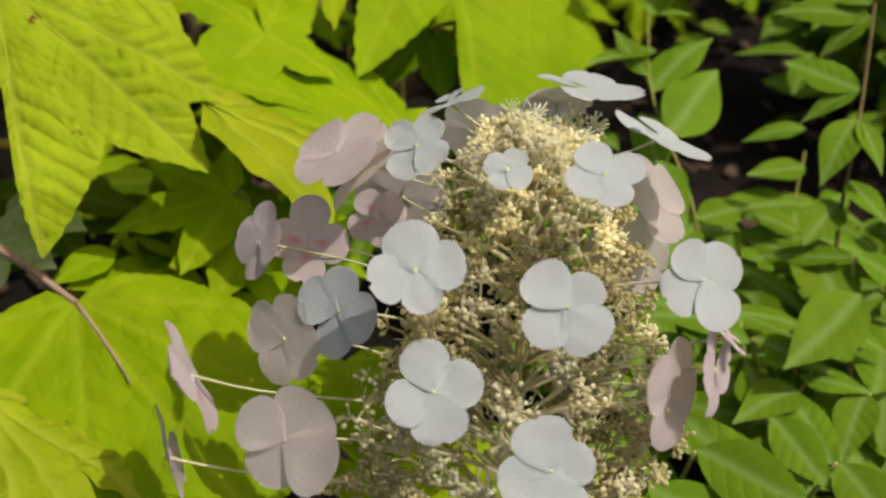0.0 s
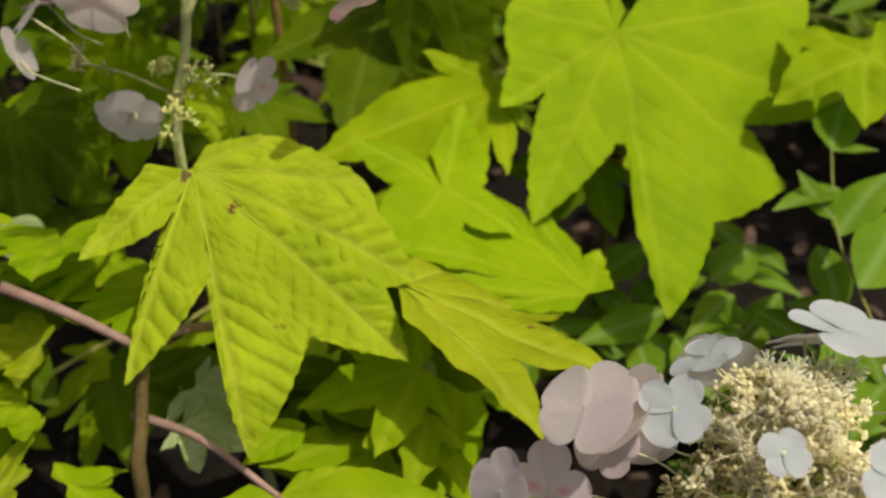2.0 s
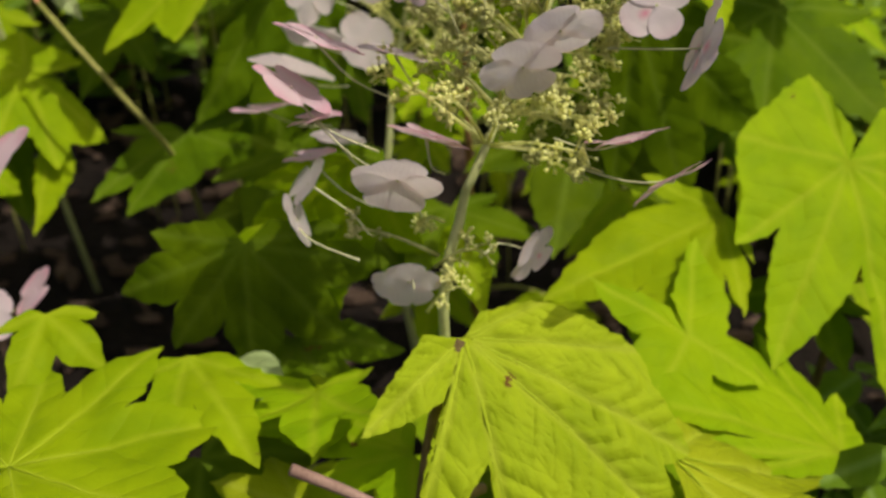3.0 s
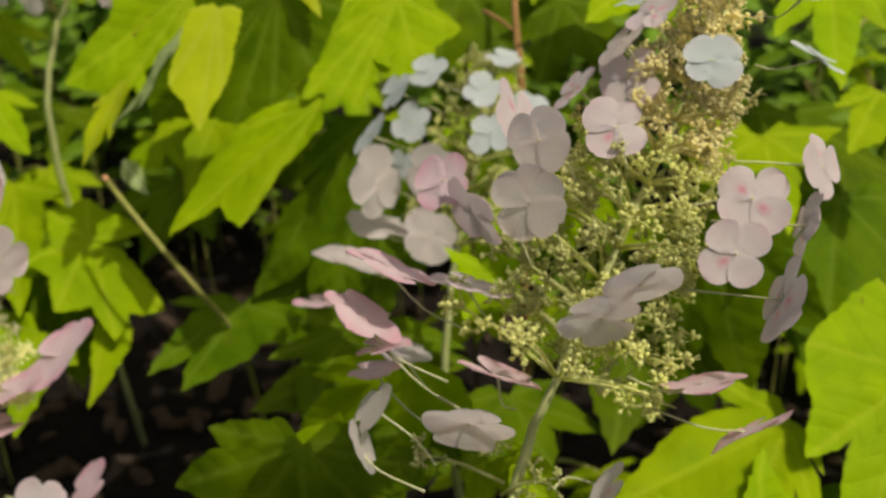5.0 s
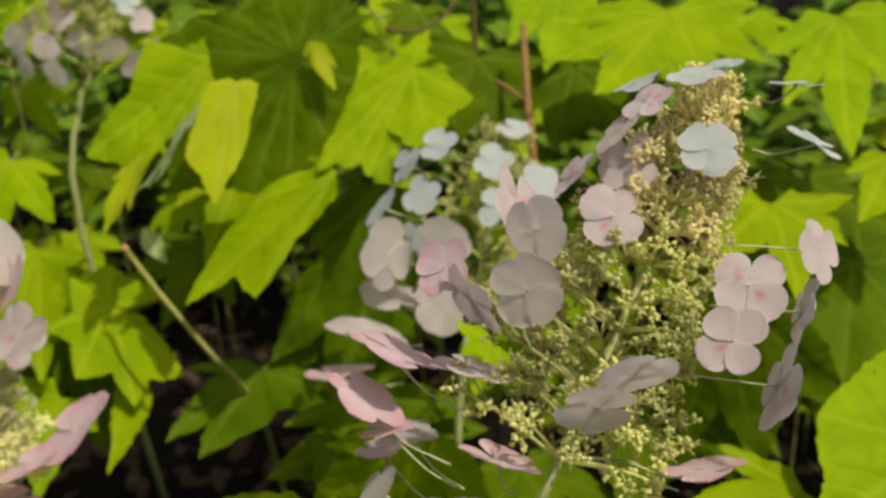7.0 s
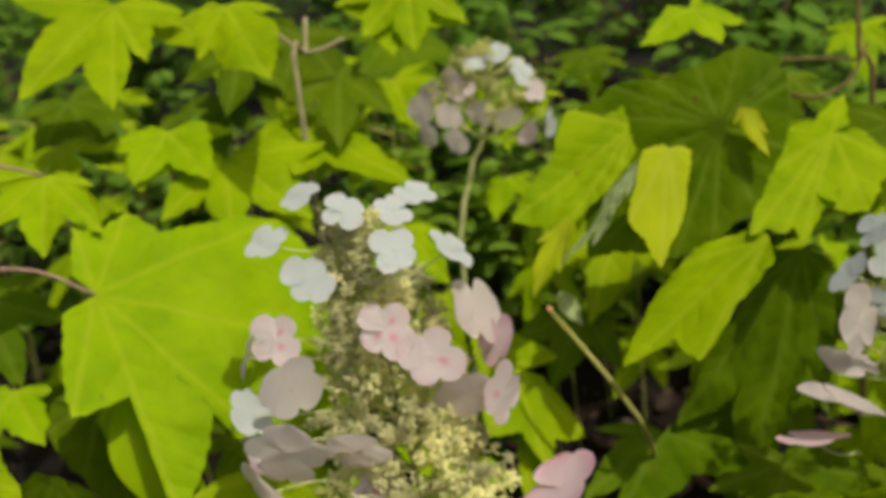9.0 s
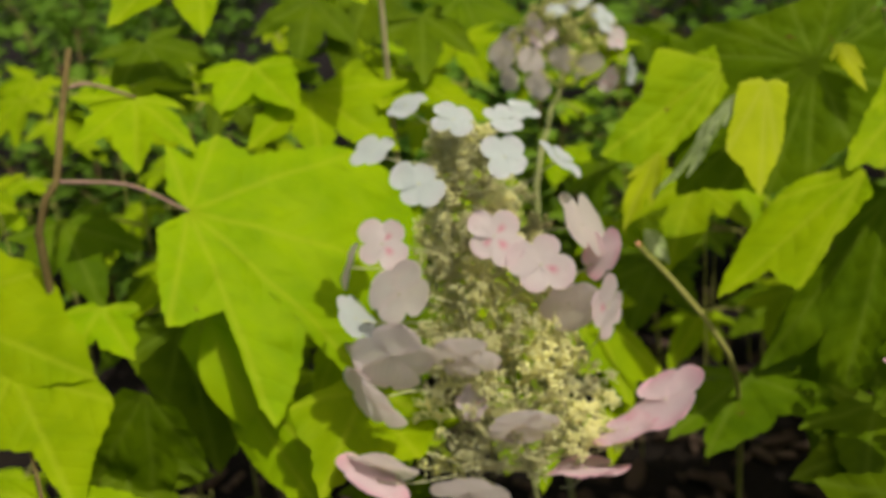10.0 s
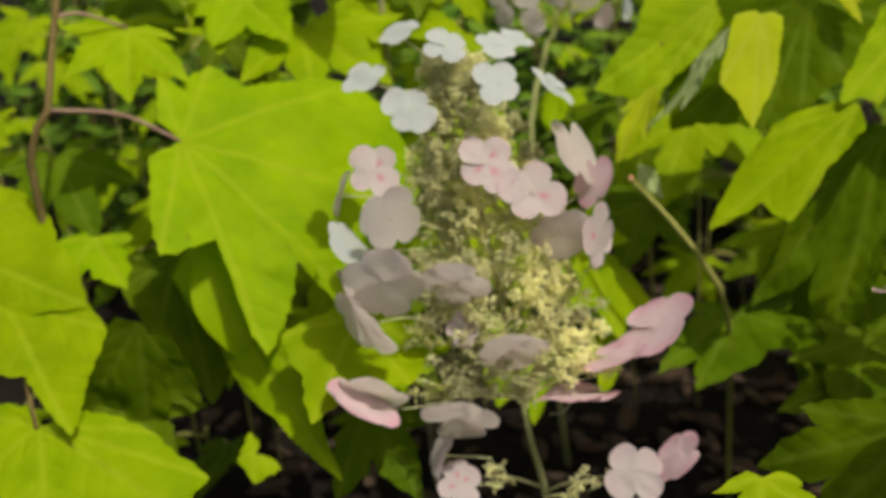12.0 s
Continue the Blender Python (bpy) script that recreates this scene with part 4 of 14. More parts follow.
floret(head_e, (-0.5509, 0.6279, 0.5721), (0.00, -0.58, 0.81), (0.96, 0.24, 0.15), 0.0262, WHITE, (-0.5581, 0.6401, 0.5632), 122)
floret(head_e, (-0.5732, 0.6253, 0.5631), (0.15, -0.41, 0.90), (0.40, 0.24, 0.88), 0.0276, WHITE, (-0.5696, 0.6366, 0.5530), 123)
floret(head_e, (-0.5955, 0.6196, 0.5491), (-0.55, -0.80, 0.25), (0.96, 0.28, 0.07), 0.0277, BLUSH, (-0.5815, 0.6305, 0.5378), 124)
floret(head_e, (-0.6210, 0.6253, 0.5383), (-0.29, -0.74, 0.60), (0.34, 0.27, 0.90), 0.0279, BLUSH, (-0.5944, 0.6311, 0.5272), 125)
floret(head_e, (-0.6218, 0.5943, 0.5283), (-0.47, -0.85, 0.24), (0.26, 0.27, 0.93), 0.0324, FADED_BACKLIT, (-0.5962, 0.6124, 0.5126), 126)
floret(head_e, (-0.5936, 0.5909, 0.5223), (0.17, -0.92, 0.35), (0.71, 0.33, 0.63), 0.0269, FADED_BACKLIT, (-0.5829, 0.6102, 0.5081), 127)
floret(head_e, (-0.5845, 0.6172, 0.5408), (-0.22, -0.69, 0.69), (0.25, 0.24, 0.94), 0.0301, BLUSH, (-0.5767, 0.6280, 0.5303), 128)
floret(head_e, (-0.5309, 0.6306, 0.5544), (0.69, -0.40, 0.60), (0.23, 0.21, 0.95), 0.0322, WHITE, (-0.5494, 0.6389, 0.5484), 129)
floret(head_e, (-0.5198, 0.6359, 0.5337), (0.72, -0.60, 0.35), (0.80, 0.26, 0.55), 0.0272, BLUSH, (-0.5451, 0.6385, 0.5310), 130)
floret(head_e, (-0.5238, 0.6131, 0.4978), (0.73, -0.63, -0.28), (0.98, 0.20, -0.01), 0.0305, BLUSH, (-0.5497, 0.6197, 0.4936), 131)
floret(head_e, (-0.5054, 0.6206, 0.5063), (0.99, -0.16, -0.03), (0.87, 0.25, 0.43), 0.0333, WHITE, (-0.5401, 0.6257, 0.5038), 132)
floret(head_e, (-0.5665, 0.6035, 0.5210), (0.14, -0.96, -0.22), (0.57, 0.30, 0.77), 0.0278, FADED_BACKLIT, (-0.5694, 0.6175, 0.5108), 133)
floret(head_e, (-0.5422, 0.6138, 0.5094), (0.49, -0.86, -0.16), (0.66, 0.30, 0.69), 0.0327, FADED_BACKLIT, (-0.5580, 0.6217, 0.5033), 134)
floret(head_e, (-0.5863, 0.5855, 0.4988), (-0.34, -0.88, -0.34), (0.38, 0.31, 0.87), 0.0302, FADED_BACKLIT, (-0.5808, 0.6033, 0.4859), 135)
floret(head_e, (-0.6135, 0.5856, 0.5053), (-0.49, -0.87, -0.06), (0.75, 0.36, 0.56), 0.0260, FADED_BACKLIT, (-0.5937, 0.6038, 0.4903), 136)
branch_a = thing("hydrangea_branch", (-0.1744, 0.0314, 0.0000), "woody hydrangea branch with broad yellow-green lobed leaves", "shrub", "hydrangea branches")
stem(branch_a, [(-0.1486, 0.0872, 0.3161), (-0.1620, 0.0660, 0.2880), (-0.1686, 0.0280, 0.2563), (-0.1715, 0.0030, 0.2169), (-0.1744, -0.0086, 0.1786), (-0.1744, 0.0314, 0.0000)], 0.003, 0.004, BARK, knots=0.25)
stem(branch_a, [(-0.1712, 0.0168, 0.2587), (-0.1987, 0.0169, 0.2783), (-0.2263, 0.0156, 0.2955)], 0.0024, 0.003, ROSY, "twig", 8)
stem(branch_a, [(-0.1671, 0.0167, 0.2586), (-0.1552, 0.0445, 0.2465), (-0.1396, 0.0703, 0.2310)], 0.0024, 0.003, ROSY, "twig", 8)
oak_leaf(branch_a, (-0.1470, 0.0885, 0.3160), (0.729, -0.384, -0.566), (0.238, -0.633, 0.736), [(-93, 0.074, 0.004), (-62, 0.116, 0.004), (-36, 0.150, 0.006), (0, 0.149, 0.0), (16, 0.129, 0.004), (39, 0.090, 0.004), (68, 0.044, 0.002)], [(-68, 0.036), (-40, 0.064), (-14, 0.107), (9, 0.117), (29, 0.098), (54, 0.060)], LEAF_GOLD, 139, step=0.0028, cup=0.12, wave=0.005, rings=44, veins=True, crinkle=0.0021, arch=0.008, swell=(0.02, 0.06))
oak_leaf(branch_a, (-0.1765, 0.0818, 0.2452), (-0.650, 0.760, -0.020), (-0.108, -0.066, 0.992), [(-0, 0.063, -0.003), (11, 0.112, -0.004), (27, 0.110, -0.000), (56, 0.052, 0.003), (143, 0.047, -0.003)], 0.80, LEAF_LIME, 140)
ovate_leaf(branch_a, (-0.1768, 0.0586, 0.1688), (-0.1352, 0.0612, 0.1729), (0.02, -0.48, 0.88), 0.5, LEAF_FELT)
ovate_leaf(branch_a, (-0.0475, 0.0924, 0.1850), (-0.0234, 0.0834, 0.1702), (0.02, -0.48, 0.88), 0.7, LEAF_FELT)
ovate_leaf(branch_a, (-0.2932, 0.1722, 0.2404), (-0.2565, 0.1472, 0.2376), (0.02, -0.48, 0.88), 0.7, LEAF_FELT)
oak_leaf(branch_a, (-0.1053, -0.0121, 0.1827), (0.612, -0.749, -0.252), (-0.030, -0.340, 0.940), [(-108, 0.054, 0.003), (-58, 0.102, 0.005), (-25, 0.145, 0.007), (0, 0.159, 0.008), (22, 0.136, 0.007), (46, 0.089, 0.004), (73, 0.039, 0.002)], [(-76, 0.073), (-38, 0.125), (-12, 0.154), (10, 0.150), (33, 0.114), (58, 0.061)], LEAF_LIME, 141, cup=0.05, wave=0.005, veins=False, rings=22, step=0.0045, crinkle=0.0009, arch=0.006)
stem(branch_a, [(-0.1053, -0.0121, 0.1827), (-0.1466, 0.0112, 0.2025), (-0.1835, 0.0287, 0.2050)], 0.0016, 0.0026, ROSY, "petiole", 10, knots=0.2)
stem(branch_a, [(-0.0703, -0.0646, 0.1710), (-0.0869, -0.0394, 0.1782), (-0.1053, -0.0123, 0.1832)], 0.0004, 0.0012, ROSY, "midrib", 8)
oak_leaf(branch_a, (-0.1325, -0.0794, 0.1791), (0.622, -0.738, -0.261), (0.531, 0.152, 0.834), [(-15, 0.099, 0.018), (0, 0.110, -0.001), (18, 0.089, -0.018), (79, 0.026, 0.003)], 0.80, LEAF_GOLD, 142, wave=0.006, crinkle=0.0022, step=0.003, rings=34)
oak_leaf(branch_a, (-0.3610, 0.0179, 0.2956), (0.500, 0.865, -0.044), (0.051, 0.021, 0.998), [(-121, 0.071, -0.010), (-78, 0.098, -0.000), (-37, 0.102, -0.002), (-0, 0.102, -0.009), (37, 0.080, 0.002), (79, 0.106, -0.006), (106, 0.100, -0.009)], 0.86, LEAF_LIME, 143, cup=0.1, wave=0.006, veins=True)
oak_leaf(branch_a, (-0.3769, 0.1207, 0.3128), (0.726, -0.519, -0.451), (0.315, -0.332, 0.889), [(-108, 0.030, 0.006), (-53, 0.058, 0.009), (-0, 0.052, -0.009), (65, 0.028, 0.011)], 0.70, LEAF_LIME, 144)
branch_b = thing("hydrangea_branch", (0.0999, 0.3107, 0.0000), "hydrangea branch with large smooth lime-green lobed leaves", "shrub", "hydrangea branches")
stem(branch_b, [(0.1201, 0.2729, 0.2422), (0.1088, 0.2787, 0.2133), (0.0999, 0.2707, 0.1619), (0.0999, 0.3107, 0.0000)], 0.0024, 0.0034, BARK, knots=0.25)
stem(branch_b, [(0.1052, 0.2708, 0.2196), (0.0948, 0.2821, 0.2189), (0.1215, 0.2754, 0.2270)], 0.0014, 0.0018, BARK, "twig", 8)
oak_leaf(branch_b, (0.1055, 0.3009, 0.3035), (0.097, -0.769, -0.632), (0.238, -0.599, 0.765), [(-170, 0.069, 0.003), (-106, 0.078, 0.004), (-59, 0.106, 0.005), (-31, 0.160, 0.008), (0, 0.204, 0.010), (42, 0.158, 0.008), (72, 0.184, 0.009), (102, 0.169, 0.008)], [(-132, 0.065), (-74, 0.083), (-53, 0.073), (-6, 0.072), (17, 0.148), (49, 0.109), (84, 0.143)], LEAF_LIME, 145, cup=0.1, wave=0.005, rings=18, step=0.0045, blend=0.42, swell=(0.05, 0.10))
oak_leaf(branch_b, (0.0224, 0.2874, 0.2739), (-0.421, -0.874, -0.242), (0.111, -0.314, 0.943), [(-98, 0.062, 0.003), (-32, 0.150, 0.004), (-0, 0.167, -0.009), (26, 0.087, -0.005), (47, 0.043, 0.006)], 0.72, LEAF_LIME, 146, cup=0.12)
oak_leaf(branch_b, (0.0668, 0.1277, 0.2039), (-0.925, -0.076, 0.373), (0.376, -0.036, 0.926), [(-111, 0.068, 0.004), (-77, 0.106, 0.004), (-52, 0.130, -0.006), (-0, 0.144, -0.006), (17, 0.118, -0.005), (26, 0.077, 0.011)], 0.62, LEAF_LIME, 147)
oak_leaf(branch_b, (-0.0445, 0.0661, 0.2571), (0.811, 0.330, -0.483), (0.480, 0.096, 0.872), [(-61, 0.114, 0.016), (-32, 0.129, -0.018), (-0, 0.115, -0.003), (33, 0.089, 0.008)], 0.78, LEAF_GOLD, 148, veins=True, crinkle=0.0009)
oak_leaf(branch_b, (-0.0174, 0.1705, 0.2565), (0.837, -0.337, -0.431), (0.336, -0.305, 0.891), [(-179, 0.069, 0.000), (-91, 0.087, 0.003), (0, 0.053, 0.001), (106, 0.084, 0.003)], 0.70, LEAF_LIME, 149)
oak_leaf(branch_b, (0.2706, 0.2717, 0.2902), (-0.273, -0.916, -0.292), (0.063, -0.320, 0.945), [(-127, 0.064, 0.014), (-48, 0.076, 0.010), (-0, 0.069, 0.006), (85, 0.067, 0.013), (133, 0.131, 0.014)], 0.60, LEAF_LIME, 150)
branch_c = thing("hydrangea_branch", (-0.1553, 0.5082, 0.0000), "hydrangea branch with forked brown stem and lime leaves", "shrub", "hydrangea branches")
stem(branch_c, [(-0.1649, 0.5559, 0.5331), (-0.1605, 0.5013, 0.4843), (-0.1553, 0.4682, 0.4098), (-0.1553, 0.5082, 0.0000)], 0.0024, 0.0034, TAWNY, knots=0.25)
stem(branch_c, [(-0.1605, 0.5007, 0.4831), (-0.1737, 0.5037, 0.4929), (-0.1865, 0.5152, 0.4971)], 0.0014, 0.0018, TAWNY, "twig", 8)
oak_leaf(branch_c, (-0.0454, 0.5500, 0.5401), (0.227, -0.863, -0.452), (0.165, -0.423, 0.891), [(-88, 0.102, -0.000), (-63, 0.126, -0.006), (-44, 0.129, 0.004), (0, 0.099, 0.002), (33, 0.090, -0.003), (98, 0.077, -0.000)], 0.62, LEAF_LIME, 151)
oak_leaf(branch_c, (0.0886, 0.5806, 0.5269), (-0.086, -0.837, -0.540), (0.118, -0.547, 0.829), [(-47, 0.084, -0.003), (-24, 0.121, -0.005), (0, 0.150, -0.000), (29, 0.091, 0.005), (101, 0.078, -0.005)], 0.60, LEAF_LIME, 152)
oak_leaf(branch_c, (0.0180, 0.4365, 0.4200), (0.112, -0.925, -0.363), (0.384, -0.297, 0.874), [(-73, 0.067, -0.015), (-44, 0.112, -0.005), (-0, 0.094, 0.009), (56, 0.062, -0.005), (96, 0.060, -0.019)], 0.70, LEAF_LIME, 153)
oak_leaf(branch_c, (0.1233, 0.5175, 0.4275), (-0.420, -0.899, -0.122), (0.279, -0.255, 0.926), [(-21, 0.067, -0.002), (0, 0.114, 0.004), (36, 0.080, -0.001)], 0.70, LEAF_LIME, 154)
oak_leaf(branch_c, (-0.0291, 0.3718, 0.3856), (0.258, 0.102, -0.961), (0.190, -0.980, -0.053), [(-45, 0.086, 0.010), (-21, 0.141, -0.004), (0, 0.156, -0.013), (30, 0.146, -0.005), (55, 0.095, 0.010)], 0.75, LEAF_SHADED, 155)
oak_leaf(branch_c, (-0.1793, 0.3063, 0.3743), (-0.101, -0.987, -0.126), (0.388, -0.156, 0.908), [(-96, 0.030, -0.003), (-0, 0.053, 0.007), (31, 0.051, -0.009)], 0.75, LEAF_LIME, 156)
oak_leaf(branch_c, (-0.2868, 0.2132, 0.3007), (0.001, -0.408, -0.913), (-0.210, -0.893, 0.399), [(-95, 0.070, 0.007), (-70, 0.103, 0.010), (-40, 0.092, 0.009), (-0, 0.083, 0.008), (46, 0.085, 0.008), (82, 0.092, 0.009), (100, 0.065, 0.006)], 0.92, LEAF_SHADED, 157, cup=0.03)
oak_leaf(branch_c, (-0.2331, 0.2103, 0.3026), (-0.693, -0.152, -0.705), (-0.210, -0.893, 0.399), [(-55, 0.053, 0.005), (-35, 0.127, 0.013), (0, 0.094, 0.009), (40, 0.057, 0.006), (113, 0.024, 0.002)], [(-40, 0.079), (-30, 0.076), (7, 0.058), (66, 0.028)], LEAF_LIME, 158, cup=0.03, wave=0.003)
oak_leaf(branch_c, (-0.2300, 0.1048, 0.2694), (0.141, -0.966, 0.215), (-0.170, 0.190, 0.967), [(-120, 0.053, -0.012), (-49, 0.060, -0.006), (0, 0.074, 0.001), (35, 0.063, -0.005), (94, 0.034, -0.008)], 0.70, LEAF_LIME, 159)
ovate_leaf(branch_c, (-0.1500, 0.1641, 0.3372), (-0.1355, 0.1205, 0.3126), (0.19, -0.47, 0.86), 0.5, LEAF_LIME)
ovate_leaf(branch_c, (-0.1500, 0.1641, 0.3372), (-0.1646, 0.1573, 0.3268), (-0.10, -0.31, 0.94), 0.6, LEAF_LIME)
oak_leaf(branch_c, (-0.2237, 0.2794, 0.3253), (-0.195, 0.211, -0.958), (-0.035, -0.977, -0.208), [(-59, 0.078, 0.007), (-35, 0.132, -0.008), (0, 0.126, -0.007), (33, 0.108, 0.008)], 0.75, LEAF_LIME, 160)
branch_d = thing("hydrangea_branch", (-0.4017, 0.5387, 0.0000), "hydrangea branch with a young bud and drooping leaves", "shrub", "hydrangea branches")
stem(branch_d, [(-0.4802, 0.4358, 0.3880), (-0.4476, 0.4077, 0.3644), (-0.4092, 0.4008, 0.3116), (-0.4012, 0.4650, 0.2278), (-0.4017, 0.4987, 0.1358), (-0.4017, 0.5387, 0.0000)], 0.0020, 0.0026, GREENSTEM, knots=0.25)
mesh_object("bud", *blob(local(branch_d, (-0.4789, 0.4355, 0.3861)), (-0.5, 0.1, 0.8), 0.0024, 0.008), YOUNGBUD, branch_d)
oak_leaf(branch_d, (-0.5310, 0.4917, 0.3116), (-0.919, -0.169, 0.356), (0.394, -0.383, 0.835), [(-148, 0.050, 0.003), (-73, 0.047, 0.002), (-24, 0.045, 0.002), (40, 0.057, 0.003), (85, 0.078, 0.004), (117, 0.102, 0.005), (148, 0.092, 0.005)], [(-105, 0.035), (-44, 0.038), (29, 0.032), (67, 0.051), (106, 0.069), (129, 0.080)], LEAF_LIME, 161, cup=0.12, wave=0.005, step=0.004)
oak_leaf(branch_d, (-0.5150, 0.4750, 0.2563), (0.131, -0.953, -0.273), (0.118, -0.258, 0.959), [(-15, 0.035, 0.002), (0, 0.112, 0.006), (31, 0.046, 0.002)], [(-2, 0.076), (11, 0.077)], LEAF_LIME, 162)
oak_leaf(branch_d, (-0.5666, 0.4394, 0.2492), (0.141, -0.919, -0.369), (-0.042, -0.378, 0.925), [(-113, 0.081, -0.006), (-19, 0.092, -0.000), (-0, 0.106, 0.005), (43, 0.066, -0.007)], 0.66, LEAF_LIME, 163)
oak_leaf(branch_d, (-0.6153, 0.5424, 0.3427), (0.303, -0.828, -0.471), (0.005, -0.493, 0.870), [(-104, 0.062, -0.005), (-17, 0.133, -0.002), (0, 0.145, 0.007), (56, 0.060, -0.006)], 0.66, LEAF_LIME, 164)
oak_leaf(branch_d, (-0.3963, 0.4735, 0.2595), (-0.281, -0.933, -0.226), (0.102, -0.263, 0.959), [(-56, 0.061, -0.012), (-19, 0.105, 0.006), (0, 0.103, 0.008), (83, 0.093, -0.013), (134, 0.061, 0.000)], 0.66, LEAF_SHADED, 165)
# Shaded face of the big leaf, darkened by its colour.
oak_leaf(branch_d, (-0.3442, 0.5077, 0.5223), (-0.717, -0.264, -0.645), (-0.078, -0.889, 0.451), [(-178, 0.071, 0.004), (-147, 0.068, 0.003), (-113, 0.055, 0.003), (-82, 0.068, 0.003), (-68, 0.100, 0.005), (-53, 0.127, 0.006), (-24, 0.128, 0.006), (0, 0.152, 0.008), (10, 0.125, 0.006), (27, 0.114, 0.006), (42, 0.095, 0.005), (67, 0.073, 0.004), (113, 0.053, 0.003), (167, 0.060, 0.003), (178, 0.068, 0.003)], [(-160, 0.067), (-132, 0.057), (-96, 0.058), (-74, 0.081), (-59, 0.109), (-38, 0.120), (-11, 0.133), (5, 0.133), (19, 0.115), (34, 0.101), (53, 0.080), (86, 0.056), (140, 0.052), (173, 0.063)], LEAF_SHADED, 166, cup=0.05, blend=0.7, wave=0.004)
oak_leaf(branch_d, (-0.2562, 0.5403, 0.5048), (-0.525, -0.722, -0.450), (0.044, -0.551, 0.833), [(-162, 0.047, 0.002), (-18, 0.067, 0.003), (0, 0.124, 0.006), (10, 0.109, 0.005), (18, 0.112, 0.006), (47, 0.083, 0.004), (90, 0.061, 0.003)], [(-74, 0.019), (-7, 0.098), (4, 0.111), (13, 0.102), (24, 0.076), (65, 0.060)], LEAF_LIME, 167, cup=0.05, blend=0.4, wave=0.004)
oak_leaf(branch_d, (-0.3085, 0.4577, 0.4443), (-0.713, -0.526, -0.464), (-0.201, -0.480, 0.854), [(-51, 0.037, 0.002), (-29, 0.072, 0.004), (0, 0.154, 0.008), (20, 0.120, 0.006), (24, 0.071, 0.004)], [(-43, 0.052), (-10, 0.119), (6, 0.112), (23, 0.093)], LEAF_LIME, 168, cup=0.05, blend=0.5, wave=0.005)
oak_leaf(branch_d, (-0.3825, 0.4675, 0.5147), (-0.029, -0.729, -0.684), (0.300, -0.659, 0.689), [(-76, 0.021, 0.001), (-21, 0.075, 0.004), (0, 0.103, 0.005), (10, 0.069, 0.003), (97, 0.017, 0.001)], [(-32, 0.046), (-10, 0.083), (4, 0.083), (25, 0.036)], LEAF_BACKLIT, 169, step=0.003, cup=0.1, wave=0.002)
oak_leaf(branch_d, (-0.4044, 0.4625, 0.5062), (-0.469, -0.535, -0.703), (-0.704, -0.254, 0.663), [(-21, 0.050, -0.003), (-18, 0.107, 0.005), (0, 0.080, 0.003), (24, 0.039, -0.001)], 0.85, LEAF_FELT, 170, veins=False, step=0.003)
oak_leaf(branch_d, (-0.4670, 0.4714, 0.4601), (-0.332, -0.679, -0.655), (-0.304, -0.580, 0.756), [(-28, 0.035, -0.001), (0, 0.078, 0.007), (17, 0.056, -0.003)], 0.85, LEAF_BACKLIT, 171, veins=False, step=0.003)
oak_leaf(branch_d, (-0.3268, 0.4972, 0.5381), (0.425, -0.376, -0.823), (0.143, -0.870, 0.471), [(-51, 0.015, 0.001), (0, 0.045, -0.011), (18, 0.029, 0.006)], 0.85, LEAF_BACKLIT, 172, veins=False, step=0.003)
oak_leaf(branch_d, (-0.2808, 0.5117, 0.4142), (-0.221, -0.201, -0.954), (0.246, -0.958, 0.145), [(-38, 0.089, 0.008), (-22, 0.185, -0.001), (-0, 0.213, -0.019), (23, 0.129, -0.002), (56, 0.057, 0.004)], 0.75, LEAF_SHADED, 173)
oak_leaf(branch_d, (-0.3047, 0.5832, 0.2969), (-0.180, -0.840, -0.512), (0.126, -0.536, 0.835), [(-40, 0.067, -0.005), (-25, 0.176, 0.009), (0, 0.185, 0.003), (22, 0.133, 0.002), (60, 0.072, -0.003)], 0.75, LEAF_SHADED, 174)
ovate_leaf(branch_d, (-0.4777, 0.4671, 0.3940), (-0.4558, 0.4543, 0.3702), (0.26, -0.74, 0.62), 0.5, LEAF_FELT)
branch_e = thing("hydrangea_branch", (-0.9102, 0.2932, 0.0000), "brown hydrangea stem with a broad lime-green lobed leaf", "shrub", "hydrangea branches")
stem(branch_e, [(-0.9033, 0.3237, 0.5817), (-0.8950, 0.2879, 0.5350), (-0.8903, 0.2615, 0.4909), (-0.9102, 0.2532, 0.4167), (-0.9102, 0.2932, 0.0000)], 0.0024, 0.0034, BARK, knots=0.25)
oak_leaf(branch_e, (-0.8036, 0.2947, 0.4588), (0.750, -0.085, -0.656), (0.550, -0.470, 0.690), [(-54, 0.102, 0.005), (-26, 0.183, 0.009), (0, 0.202, 0.010), (32, 0.197, 0.010), (73, 0.169, 0.008), (118, 0.078, 0.004), (151, 0.062, 0.003)], [(-29, 0.087), (-5, 0.130), (15, 0.197), (53, 0.188), (94, 0.075), (137, 0.049)], LEAF_LIME, 175, petiole=[(-0.8444, 0.2849, 0.4820), (-0.8883, 0.2620, 0.4908)], cup=0.04, wave=0.006, rings=18, step=0.005, blend=0.4, veins=False, arch=0.006)
oak_leaf(branch_e, (-0.8750, 0.3607, 0.5366), (0.367, -0.745, -0.557), (0.255, -0.495, 0.831), [(-101, 0.055, 0.003), (-42, 0.072, -0.000), (-0, 0.086, 0.002), (32, 0.086, -0.005), (69, 0.042, 0.004)], 0.70, LEAF_LIME, 176, petiole=[(-0.8982, 0.3369, 0.5519), (-0.9050, 0.3132, 0.5531)])
